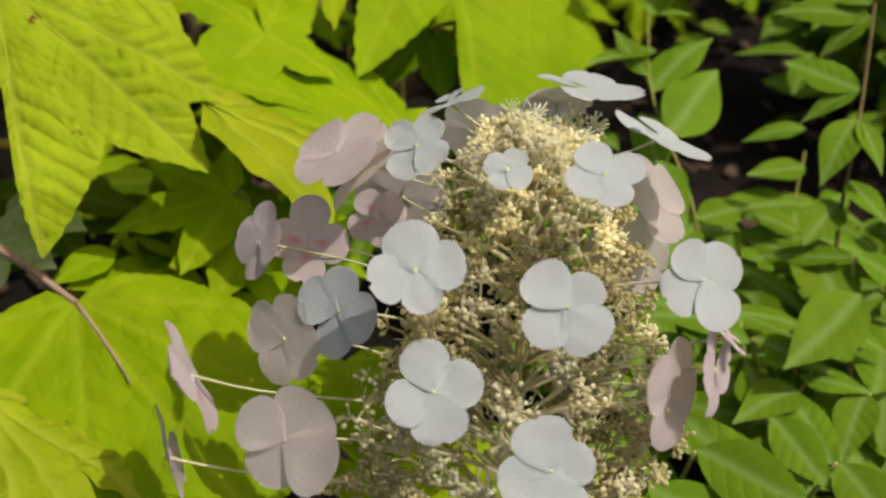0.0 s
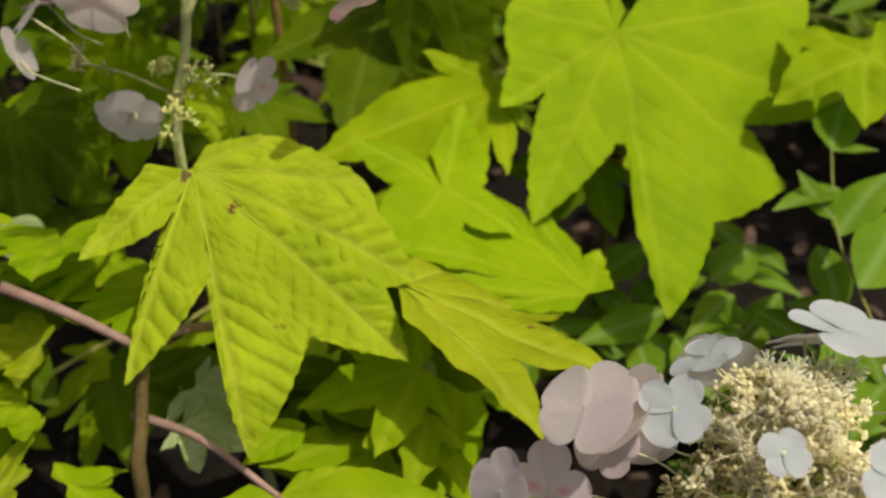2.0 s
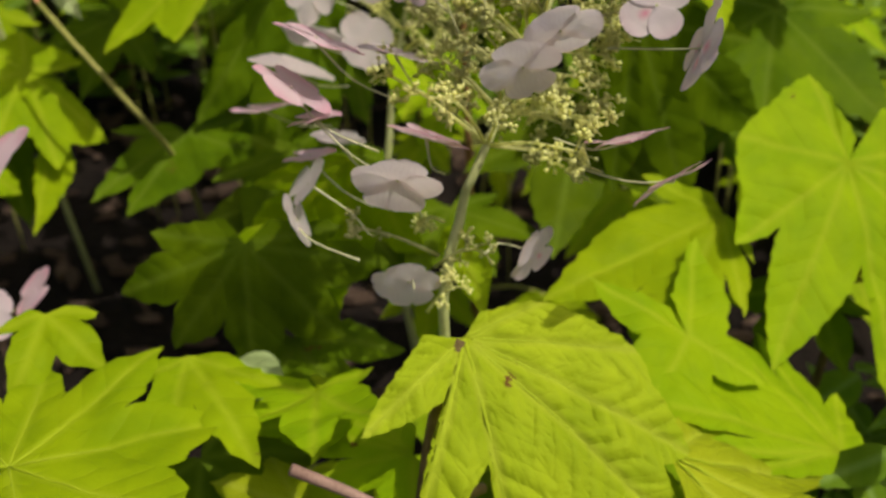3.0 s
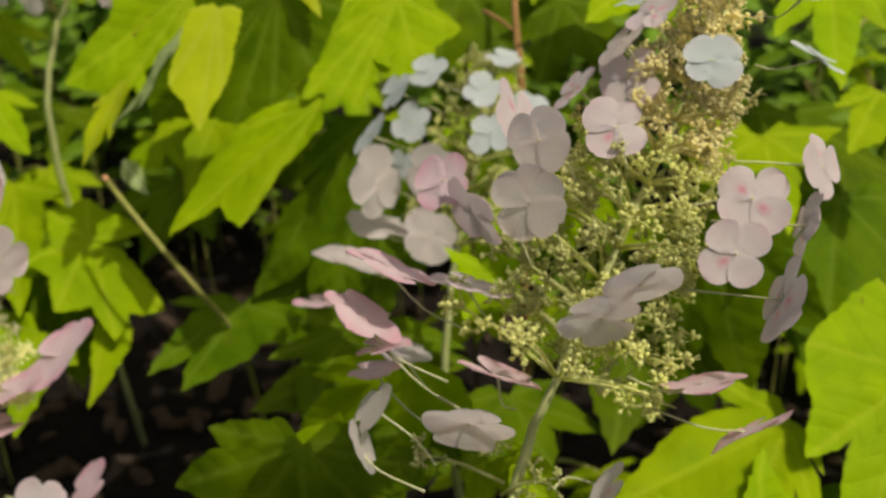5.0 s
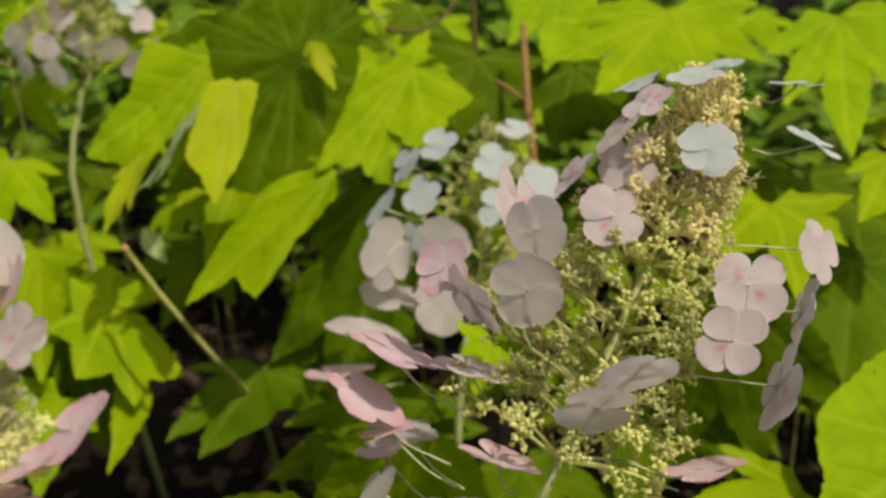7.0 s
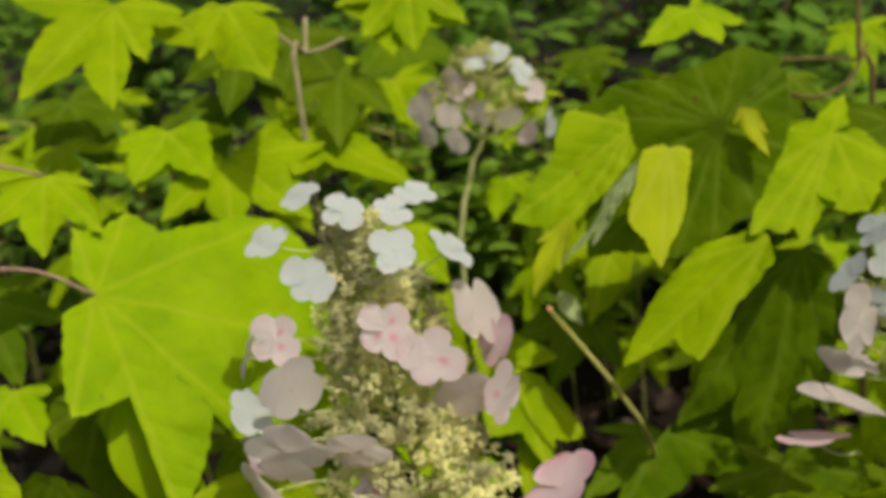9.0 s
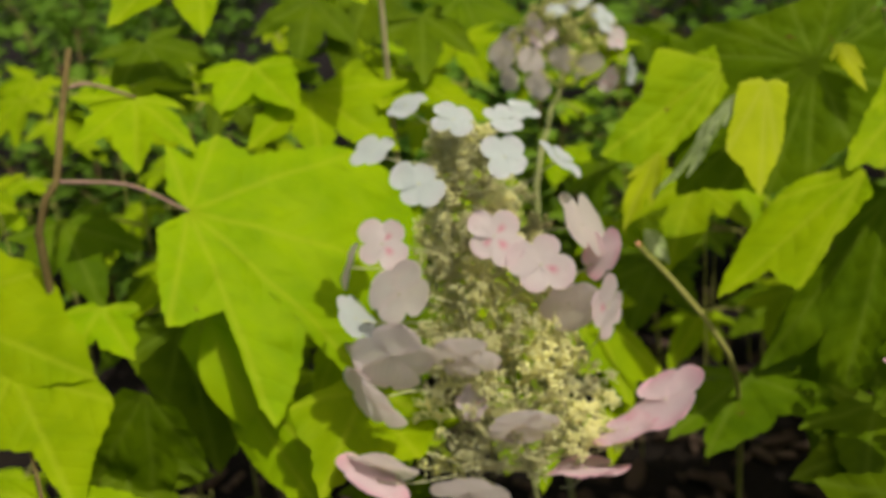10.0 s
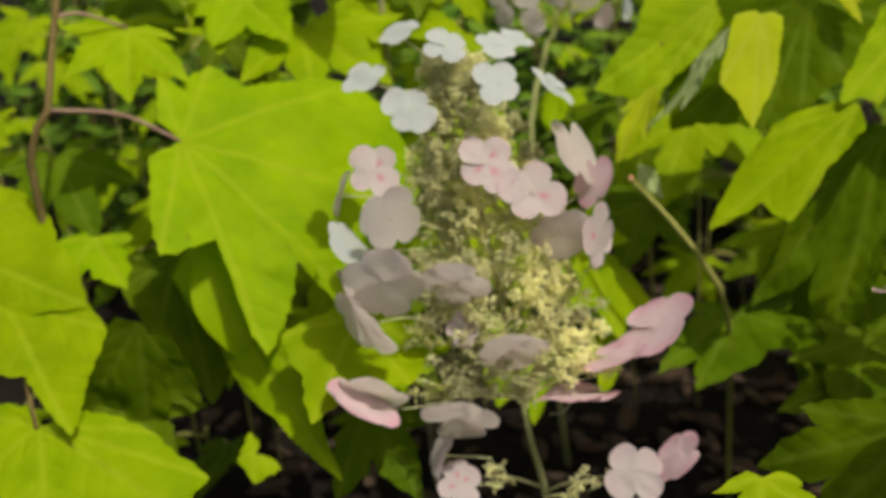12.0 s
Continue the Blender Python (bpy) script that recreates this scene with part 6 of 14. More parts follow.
ovate_leaf(branch_a, (0.0130, 0.1555, 0.1509), (-0.0237, 0.1313, 0.1461), (-0.01, -0.33, 0.94), 0.5, LEAF_SHADED)
oak_leaf(branch_a, (-0.2449, -0.0173, 0.1983), (0.933, 0.193, 0.304), (-0.317, 0.038, 0.948), [(-55, 0.028, 0.000), (0, 0.024, -0.000), (62, 0.051, 0.000)], 0.85, LEAF_GOLD, 208)
oak_leaf(branch_a, (-0.2135, -0.0017, 0.1854), (0.599, 0.695, -0.397), (0.170, 0.375, 0.911), [(-84, 0.041, -0.001), (-3, 0.026, 0.001), (0, 0.038, -0.001), (73, 0.025, -0.001)], 0.85, LEAF_LIME, 209)
sprig_1 = thing("shrub_twig", (0.2758, 0.0807, 0.0000), "leafy green shrub twig low in the bed", "shrub", "small-leaved shrub twigs")
stem(sprig_1, [(0.2749, 0.0503, 0.0804), (0.2591, 0.0576, 0.0402), (0.2758, 0.0807, 0.0000)], 0.001, 0.0024, GREENSTEM)
ovate_leaf(sprig_1, (0.2749, 0.0503, 0.0804), (0.3245, 0.0755, 0.0679), (0.29, 0.08, 1), 0.4, LEAF_SMALL)
ovate_leaf(sprig_1, (0.2749, 0.0503, 0.0804), (0.2195, 0.0296, 0.0679), (-0.28, 0.03, 1), 0.4, LEAF_SMALL)
ovate_leaf(sprig_1, (0.2751, 0.0579, 0.0603), (0.2382, 0.0961, 0.0533), (-0.16, -0.32, 1), 0.4, LEAF_SMALL)
ovate_leaf(sprig_1, (0.2751, 0.0579, 0.0603), (0.3162, 0.0297, 0.0562), (0.30, 0.10, 1), 0.4, LEAF_SMALL)
ovate_leaf(sprig_1, (0.2753, 0.0655, 0.0402), (0.2526, 0.1034, 0.0368), (-0.26, -0.04, 1), 0.5, LEAF_SMALL)
ovate_leaf(sprig_1, (0.2753, 0.0655, 0.0402), (0.2938, 0.0237, 0.0306), (-0.29, -0.09, 1), 0.4, LEAF_SMALL)
sprig_2 = thing("shrub_twig", (0.4280, 0.1609, 0.0000), "leafy green shrub twig low in the bed", "shrub", "small-leaved shrub twigs")
stem(sprig_2, [(0.4113, 0.1473, 0.1341), (0.4248, 0.1652, 0.0670), (0.4280, 0.1609, 0.0000)], 0.001, 0.0024, GREENSTEM)
ovate_leaf(sprig_2, (0.4113, 0.1473, 0.1341), (0.4499, 0.1737, 0.1494), (0.15, -0.43, 1), 0.4, LEAF_SMALL)
ovate_leaf(sprig_2, (0.4113, 0.1473, 0.1341), (0.3894, 0.1153, 0.1352), (-0.01, -0.09, 1), 0.4, LEAF_SMALL)
ovate_leaf(sprig_2, (0.4138, 0.1493, 0.1140), (0.4333, 0.2025, 0.1043), (0.09, -0.43, 1), 0.5, LEAF_SMALL)
ovate_leaf(sprig_2, (0.4138, 0.1493, 0.1140), (0.4187, 0.1111, 0.1243), (0.28, -0.14, 1), 0.4, LEAF_SMALL)
ovate_leaf(sprig_2, (0.4163, 0.1514, 0.0939), (0.4656, 0.1850, 0.1019), (-0.24, 0.09, 1), 0.4, LEAF_SMALL)
ovate_leaf(sprig_2, (0.4163, 0.1514, 0.0939), (0.3849, 0.1287, 0.0984), (0.20, -0.27, 1), 0.4, LEAF_SMALL)
ovate_leaf(sprig_2, (0.4188, 0.1534, 0.0737), (0.4609, 0.1679, 0.0787), (-0.08, -0.23, 1), 0.5, LEAF_SMALL)
ovate_leaf(sprig_2, (0.4188, 0.1534, 0.0737), (0.3817, 0.1340, 0.0730), (0.08, -0.31, 1), 0.4, LEAF_SMALL)
ovate_leaf(sprig_2, (0.4213, 0.1554, 0.0536), (0.3889, 0.1841, 0.0620), (0.26, -0.38, 1), 0.5, LEAF_SMALL)
ovate_leaf(sprig_2, (0.4213, 0.1554, 0.0536), (0.4716, 0.1374, 0.0538), (-0.24, -0.48, 1), 0.5, LEAF_SMALL)
sprig_3 = thing("shrub_twig", (0.4023, 0.1400, 0.0000), "leafy green shrub twig low in the bed", "shrub", "small-leaved shrub twigs")
stem(sprig_3, [(0.3699, 0.1207, 0.0548), (0.3731, 0.1391, 0.0274), (0.4023, 0.1400, 0.0000)], 0.001, 0.0024, GREENSTEM)
ovate_leaf(sprig_3, (0.3699, 0.1207, 0.0548), (0.4221, 0.1235, 0.0685), (0.07, -0.33, 1), 0.4, LEAF_SMALL)
ovate_leaf(sprig_3, (0.3699, 0.1207, 0.0548), (0.3323, 0.1063, 0.0547), (-0.15, -0.47, 1), 0.5, LEAF_SMALL)
ovate_leaf(sprig_3, (0.3747, 0.1236, 0.0466), (0.3898, 0.1625, 0.0453), (0.23, 0.09, 1), 0.4, LEAF_SMALL)
ovate_leaf(sprig_3, (0.3747, 0.1236, 0.0466), (0.3532, 0.0661, 0.0488), (-0.09, -0.31, 1), 0.4, LEAF_SMALL)
ovate_leaf(sprig_3, (0.3796, 0.1265, 0.0384), (0.4295, 0.1339, 0.0479), (-0.11, 0.10, 1), 0.4, LEAF_SMALL)
ovate_leaf(sprig_3, (0.3796, 0.1265, 0.0384), (0.3320, 0.1246, 0.0278), (0.26, -0.06, 1), 0.4, LEAF_SMALL)
ovate_leaf(sprig_3, (0.3844, 0.1294, 0.0302), (0.3410, 0.1478, 0.0378), (0.24, 0.02, 1), 0.5, LEAF_SMALL)
ovate_leaf(sprig_3, (0.3844, 0.1294, 0.0302), (0.4208, 0.1146, 0.0321), (-0.29, -0.10, 1), 0.5, LEAF_SMALL)
ovate_leaf(sprig_3, (0.3893, 0.1323, 0.0219), (0.3764, 0.1706, 0.0273), (0.30, 0.03, 1), 0.5, LEAF_SMALL)
ovate_leaf(sprig_3, (0.3893, 0.1323, 0.0219), (0.4001, 0.0766, 0.0275), (-0.04, 0.00, 1), 0.4, LEAF_SMALL)
sprig_4 = thing("shrub_twig", (0.3649, 0.0790, 0.0000), "leafy green shrub twig low in the bed", "shrub", "small-leaved shrub twigs")
stem(sprig_4, [(0.3560, 0.0576, 0.1295), (0.3668, 0.0660, 0.0647), (0.3649, 0.0790, 0.0000)], 0.001, 0.0024, GREENSTEM)
ovate_leaf(sprig_4, (0.3560, 0.0576, 0.1295), (0.3064, 0.0812, 0.1223), (-0.04, -0.02, 1), 0.4, LEAF_SMALL)
ovate_leaf(sprig_4, (0.3560, 0.0576, 0.1295), (0.4037, 0.0521, 0.1343), (-0.11, -0.42, 1), 0.5, LEAF_SMALL)
ovate_leaf(sprig_4, (0.3577, 0.0616, 0.1052), (0.3667, 0.1000, 0.0969), (0.29, -0.01, 1), 0.4, LEAF_SMALL)
ovate_leaf(sprig_4, (0.3577, 0.0616, 0.1052), (0.3360, 0.0218, 0.0997), (-0.05, -0.12, 1), 0.5, LEAF_SMALL)
ovate_leaf(sprig_4, (0.3593, 0.0656, 0.0809), (0.3225, 0.1121, 0.0883), (-0.11, -0.00, 1), 0.5, LEAF_SMALL)
ovate_leaf(sprig_4, (0.3593, 0.0656, 0.0809), (0.3867, 0.0371, 0.0879), (0.04, -0.31, 1), 0.4, LEAF_SMALL)
ovate_leaf(sprig_4, (0.3610, 0.0696, 0.0567), (0.3448, 0.1097, 0.0658), (-0.14, -0.03, 1), 0.4, LEAF_SMALL)
ovate_leaf(sprig_4, (0.3610, 0.0696, 0.0567), (0.3887, 0.0389, 0.0490), (0.02, -0.12, 1), 0.5, LEAF_SMALL)
sprig_5 = thing("shrub_twig", (0.3398, 0.1427, 0.0000), "leafy green shrub twig low in the bed", "shrub", "small-leaved shrub twigs")
stem(sprig_5, [(0.3655, 0.1619, 0.0852), (0.3541, 0.1337, 0.0426), (0.3398, 0.1427, 0.0000)], 0.001, 0.0024, GREENSTEM)
ovate_leaf(sprig_5, (0.3655, 0.1619, 0.0852), (0.3986, 0.2018, 0.1017), (0.00, 0.10, 1), 0.4, LEAF_SMALL)
ovate_leaf(sprig_5, (0.3655, 0.1619, 0.0852), (0.3192, 0.1268, 0.1023), (-0.25, 0.06, 1), 0.5, LEAF_SMALL)
ovate_leaf(sprig_5, (0.3607, 0.1583, 0.0692), (0.4108, 0.1783, 0.0852), (-0.07, -0.16, 1), 0.5, LEAF_SMALL)
ovate_leaf(sprig_5, (0.3607, 0.1583, 0.0692), (0.3101, 0.1377, 0.0623), (0.13, -0.01, 1), 0.4, LEAF_SMALL)
ovate_leaf(sprig_5, (0.3559, 0.1547, 0.0533), (0.3944, 0.2042, 0.0744), (0.02, -0.03, 1), 0.5, LEAF_SMALL)
ovate_leaf(sprig_5, (0.3559, 0.1547, 0.0533), (0.3072, 0.1264, 0.0397), (0.00, -0.48, 1), 0.5, LEAF_SMALL)
ovate_leaf(sprig_5, (0.3511, 0.1511, 0.0373), (0.3352, 0.1991, 0.0255), (0.19, -0.46, 1), 0.4, LEAF_SMALL)
ovate_leaf(sprig_5, (0.3511, 0.1511, 0.0373), (0.3492, 0.1043, 0.0477), (-0.22, -0.41, 1), 0.5, LEAF_SMALL)
sprig_6 = thing("shrub_twig", (0.2577, 0.2168, 0.0000), "leafy green shrub twig low in the bed", "shrub", "small-leaved shrub twigs")
stem(sprig_6, [(0.2759, 0.1969, 0.0848), (0.2683, 0.2070, 0.0424), (0.2577, 0.2168, 0.0000)], 0.001, 0.0024, GREENSTEM)
ovate_leaf(sprig_6, (0.2759, 0.1969, 0.0848), (0.2730, 0.2594, 0.0885), (-0.06, -0.02, 1), 0.4, LEAF_SMALL)
ovate_leaf(sprig_6, (0.2759, 0.1969, 0.0848), (0.2936, 0.1442, 0.0731), (0.02, -0.25, 1), 0.5, LEAF_SMALL)
ovate_leaf(sprig_6, (0.2725, 0.2007, 0.0689), (0.3006, 0.2314, 0.0693), (0.19, 0.04, 1), 0.5, LEAF_SMALL)
ovate_leaf(sprig_6, (0.2725, 0.2007, 0.0689), (0.2456, 0.1694, 0.0689), (-0.28, -0.34, 1), 0.4, LEAF_SMALL)
ovate_leaf(sprig_6, (0.2691, 0.2044, 0.0530), (0.3077, 0.2007, 0.0499), (0.13, -0.35, 1), 0.5, LEAF_SMALL)
ovate_leaf(sprig_6, (0.2691, 0.2044, 0.0530), (0.2129, 0.2114, 0.0430), (0.01, -0.35, 1), 0.4, LEAF_SMALL)
ovate_leaf(sprig_6, (0.2657, 0.2081, 0.0371), (0.2361, 0.2336, 0.0422), (0.20, -0.13, 1), 0.4, LEAF_SMALL)
ovate_leaf(sprig_6, (0.2657, 0.2081, 0.0371), (0.3045, 0.1739, 0.0309), (-0.17, -0.17, 1), 0.4, LEAF_SMALL)
sprig_7 = thing("shrub_twig", (0.3613, 0.0426, 0.0000), "leafy green shrub twig low in the bed", "shrub", "small-leaved shrub twigs")
stem(sprig_7, [(0.3301, 0.0520, 0.1555), (0.3361, 0.0312, 0.0777), (0.3613, 0.0426, 0.0000)], 0.001, 0.0024, GREENSTEM)
ovate_leaf(sprig_7, (0.3301, 0.0520, 0.1555), (0.2814, 0.0836, 0.1454), (-0.06, -0.09, 1), 0.4, LEAF_SMALL)
ovate_leaf(sprig_7, (0.3301, 0.0520, 0.1555), (0.3679, 0.0153, 0.1536), (0.19, -0.28, 1), 0.5, LEAF_SMALL)
ovate_leaf(sprig_7, (0.3379, 0.0497, 0.1166), (0.3328, 0.0925, 0.1077), (-0.24, -0.48, 1), 0.5, LEAF_SMALL)
ovate_leaf(sprig_7, (0.3379, 0.0497, 0.1166), (0.3292, 0.0075, 0.1111), (0.20, 0.09, 1), 0.4, LEAF_SMALL)
ovate_leaf(sprig_7, (0.3457, 0.0473, 0.0777), (0.3440, 0.1026, 0.0665), (-0.24, -0.27, 1), 0.5, LEAF_SMALL)
ovate_leaf(sprig_7, (0.3457, 0.0473, 0.0777), (0.3583, -0.0002, 0.0832), (-0.29, -0.08, 1), 0.4, LEAF_SMALL)
sprig_8 = thing("shrub_twig", (0.3154, 0.1449, 0.0000), "leafy green shrub twig low in the bed", "shrub", "small-leaved shrub twigs")
stem(sprig_8, [(0.2817, 0.1165, 0.0711), (0.2990, 0.1113, 0.0356), (0.3154, 0.1449, 0.0000)], 0.001, 0.0024, GREENSTEM)
ovate_leaf(sprig_8, (0.2817, 0.1165, 0.0711), (0.2264, 0.1252, 0.0860), (0.08, -0.26, 1), 0.4, LEAF_SMALL)
ovate_leaf(sprig_8, (0.2817, 0.1165, 0.0711), (0.3410, 0.0959, 0.0858), (-0.15, 0.05, 1), 0.4, LEAF_SMALL)
ovate_leaf(sprig_8, (0.2901, 0.1236, 0.0534), (0.2414, 0.1598, 0.0702), (0.12, -0.04, 1), 0.4, LEAF_SMALL)
ovate_leaf(sprig_8, (0.2901, 0.1236, 0.0534), (0.3353, 0.0899, 0.0416), (-0.09, -0.22, 1), 0.4, LEAF_SMALL)
ovate_leaf(sprig_8, (0.2985, 0.1307, 0.0356), (0.2378, 0.1342, 0.0222), (-0.14, 0.08, 1), 0.5, LEAF_SMALL)
ovate_leaf(sprig_8, (0.2985, 0.1307, 0.0356), (0.3479, 0.1068, 0.0406), (0.02, -0.27, 1), 0.5, LEAF_SMALL)
sprig_9 = thing("shrub_twig", (0.1971, 0.1336, 0.0000), "leafy green shrub twig low in the bed", "shrub", "small-leaved shrub twigs")
stem(sprig_9, [(0.2016, 0.1132, 0.1455), (0.2052, 0.1038, 0.0728), (0.1971, 0.1336, 0.0000)], 0.001, 0.0024, GREENSTEM)
ovate_leaf(sprig_9, (0.2016, 0.1132, 0.1455), (0.2381, 0.1426, 0.1490), (-0.05, -0.19, 1), 0.4, LEAF_SMALL)
ovate_leaf(sprig_9, (0.2016, 0.1132, 0.1455), (0.1649, 0.0676, 0.1336), (0.06, -0.04, 1), 0.4, LEAF_SMALL)
ovate_leaf(sprig_9, (0.2004, 0.1183, 0.1092), (0.2050, 0.1661, 0.1251), (0.21, -0.17, 1), 0.4, LEAF_SMALL)
ovate_leaf(sprig_9, (0.2004, 0.1183, 0.1092), (0.1807, 0.0716, 0.1051), (-0.06, -0.31, 1), 0.5, LEAF_SMALL)
ovate_leaf(sprig_9, (0.1993, 0.1234, 0.0728), (0.2110, 0.1838, 0.0819), (0.15, -0.48, 1), 0.4, LEAF_SMALL)
ovate_leaf(sprig_9, (0.1993, 0.1234, 0.0728), (0.1992, 0.0692, 0.0725), (0.11, -0.47, 1), 0.5, LEAF_SMALL)
sprig_10 = thing("shrub_twig", (0.4755, 0.2167, 0.0000), "leafy green shrub twig low in the bed", "shrub", "small-leaved shrub twigs")
stem(sprig_10, [(0.4405, 0.1788, 0.0816), (0.4437, 0.2161, 0.0408), (0.4755, 0.2167, 0.0000)], 0.001, 0.0024, GREENSTEM)
ovate_leaf(sprig_10, (0.4405, 0.1788, 0.0816), (0.4654, 0.2098, 0.0816), (-0.23, 0.02, 1), 0.5, LEAF_SMALL)
ovate_leaf(sprig_10, (0.4405, 0.1788, 0.0816), (0.4111, 0.1494, 0.0822), (0.10, -0.23, 1), 0.5, LEAF_SMALL)
ovate_leaf(sprig_10, (0.4470, 0.1859, 0.0663), (0.4223, 0.2265, 0.0756), (0.19, -0.42, 1), 0.5, LEAF_SMALL)
ovate_leaf(sprig_10, (0.4470, 0.1859, 0.0663), (0.4713, 0.1487, 0.0582), (0.24, -0.03, 1), 0.5, LEAF_SMALL)
ovate_leaf(sprig_10, (0.4536, 0.1930, 0.0510), (0.4874, 0.2382, 0.0606), (-0.19, -0.33, 1), 0.4, LEAF_SMALL)
ovate_leaf(sprig_10, (0.4536, 0.1930, 0.0510), (0.4188, 0.1651, 0.0661), (0.25, 0.03, 1), 0.4, LEAF_SMALL)
ovate_leaf(sprig_10, (0.4602, 0.2001, 0.0357), (0.4553, 0.2448, 0.0252), (-0.28, -0.37, 1), 0.5, LEAF_SMALL)
ovate_leaf(sprig_10, (0.4602, 0.2001, 0.0357), (0.4661, 0.1599, 0.0420), (0.03, -0.12, 1), 0.5, LEAF_SMALL)
sprig_11 = thing("shrub_twig", (0.3099, 0.1862, 0.0000), "leafy green shrub twig low in the bed", "shrub", "small-leaved shrub twigs")
stem(sprig_11, [(0.2903, 0.1392, 0.1223), (0.3121, 0.1606, 0.0612), (0.3099, 0.1862, 0.0000)], 0.001, 0.0024, GREENSTEM)
ovate_leaf(sprig_11, (0.2903, 0.1392, 0.1223), (0.2364, 0.1593, 0.1233), (0.15, -0.27, 1), 0.4, LEAF_SMALL)
ovate_leaf(sprig_11, (0.2903, 0.1392, 0.1223), (0.3342, 0.1065, 0.1411), (-0.10, -0.17, 1), 0.4, LEAF_SMALL)
ovate_leaf(sprig_11, (0.2952, 0.1509, 0.0918), (0.3075, 0.1899, 0.1030), (-0.25, -0.45, 1), 0.5, LEAF_SMALL)
ovate_leaf(sprig_11, (0.2952, 0.1509, 0.0918), (0.2932, 0.1010, 0.1040), (-0.29, -0.31, 1), 0.4, LEAF_SMALL)
ovate_leaf(sprig_11, (0.3001, 0.1627, 0.0612), (0.2672, 0.2098, 0.0581), (0.23, -0.37, 1), 0.5, LEAF_SMALL)
ovate_leaf(sprig_11, (0.3001, 0.1627, 0.0612), (0.3211, 0.1270, 0.0684), (0.04, 0.05, 1), 0.5, LEAF_SMALL)
sprig_12 = thing("shrub_twig", (0.1880, 0.0020, 0.0000), "leafy green shrub twig low in the bed", "shrub", "small-leaved shrub twigs")
stem(sprig_12, [(0.1738, -0.0248, 0.0594), (0.1904, -0.0166, 0.0297), (0.1880, 0.0020, 0.0000)], 0.001, 0.0024, GREENSTEM)
ovate_leaf(sprig_12, (0.1738, -0.0248, 0.0594), (0.2017, 0.0205, 0.0518), (-0.25, -0.23, 1), 0.5, LEAF_SMALL)
ovate_leaf(sprig_12, (0.1738, -0.0248, 0.0594), (0.1669, -0.0682, 0.0500), (-0.20, -0.32, 1), 0.4, LEAF_SMALL)
ovate_leaf(sprig_12, (0.1773, -0.0181, 0.0446), (0.1529, 0.0137, 0.0477), (0.17, -0.45, 1), 0.4, LEAF_SMALL)
ovate_leaf(sprig_12, (0.1773, -0.0181, 0.0446), (0.1910, -0.0568, 0.0420), (-0.28, -0.11, 1), 0.4, LEAF_SMALL)
ovate_leaf(sprig_12, (0.1809, -0.0114, 0.0297), (0.1471, 0.0177, 0.0245), (0.16, -0.19, 1), 0.5, LEAF_SMALL)
ovate_leaf(sprig_12, (0.1809, -0.0114, 0.0297), (0.2113, -0.0470, 0.0452), (0.10, -0.20, 1), 0.4, LEAF_SMALL)
sprig_13 = thing("shrub_twig", (0.3631, 0.0626, 0.0000), "leafy green shrub twig low in the bed", "shrub", "small-leaved shrub twigs")
stem(sprig_13, [(0.3867, 0.0487, 0.1093), (0.3659, 0.0711, 0.0547), (0.3631, 0.0626, 0.0000)], 0.001, 0.0024, GREENSTEM)
ovate_leaf(sprig_13, (0.3867, 0.0487, 0.1093), (0.3845, 0.0946, 0.1021), (0.25, 0.05, 1), 0.5, LEAF_SMALL)
ovate_leaf(sprig_13, (0.3867, 0.0487, 0.1093), (0.3680, 0.0018, 0.1209), (-0.11, -0.38, 1), 0.5, LEAF_SMALL)
ovate_leaf(sprig_13, (0.3823, 0.0513, 0.0888), (0.4310, 0.0794, 0.0948), (-0.17, -0.39, 1), 0.5, LEAF_SMALL)
ovate_leaf(sprig_13, (0.3823, 0.0513, 0.0888), (0.3328, 0.0156, 0.1079), (0.08, 0.07, 1), 0.5, LEAF_SMALL)
ovate_leaf(sprig_13, (0.3779, 0.0539, 0.0683), (0.3347, 0.0759, 0.0840), (0.10, -0.04, 1), 0.4, LEAF_SMALL)
ovate_leaf(sprig_13, (0.3779, 0.0539, 0.0683), (0.4170, 0.0339, 0.0587), (0.27, -0.02, 1), 0.5, LEAF_SMALL)
ovate_leaf(sprig_13, (0.3734, 0.0565, 0.0478), (0.3161, 0.0508, 0.0607), (-0.27, 0.05, 1), 0.4, LEAF_SMALL)
ovate_leaf(sprig_13, (0.3734, 0.0565, 0.0478), (0.4337, 0.0655, 0.0491), (-0.15, -0.25, 1), 0.4, LEAF_SMALL)
sprig_14 = thing("shrub_twig", (0.2347, 0.1278, 0.0000), "leafy green shrub twig low in the bed", "shrub", "small-leaved shrub twigs")
stem(sprig_14, [(0.2052, 0.1065, 0.1164), (0.2296, 0.1219, 0.0582), (0.2347, 0.1278, 0.0000)], 0.001, 0.0024, GREENSTEM)
ovate_leaf(sprig_14, (0.2052, 0.1065, 0.1164), (0.2166, 0.1579, 0.1088), (-0.18, 0.05, 1), 0.4, LEAF_SMALL)
ovate_leaf(sprig_14, (0.2052, 0.1065, 0.1164), (0.2149, 0.0672, 0.1128), (0.13, -0.44, 1), 0.5, LEAF_SMALL)
ovate_leaf(sprig_14, (0.2096, 0.1097, 0.0989), (0.1897, 0.1631, 0.1032), (0.00, -0.49, 1), 0.4, LEAF_SMALL)
ovate_leaf(sprig_14, (0.2096, 0.1097, 0.0989), (0.2420, 0.0578, 0.0869), (0.20, -0.37, 1), 0.5, LEAF_SMALL)
ovate_leaf(sprig_14, (0.2141, 0.1129, 0.0815), (0.2215, 0.1715, 0.0777), (-0.11, -0.45, 1), 0.5, LEAF_SMALL)
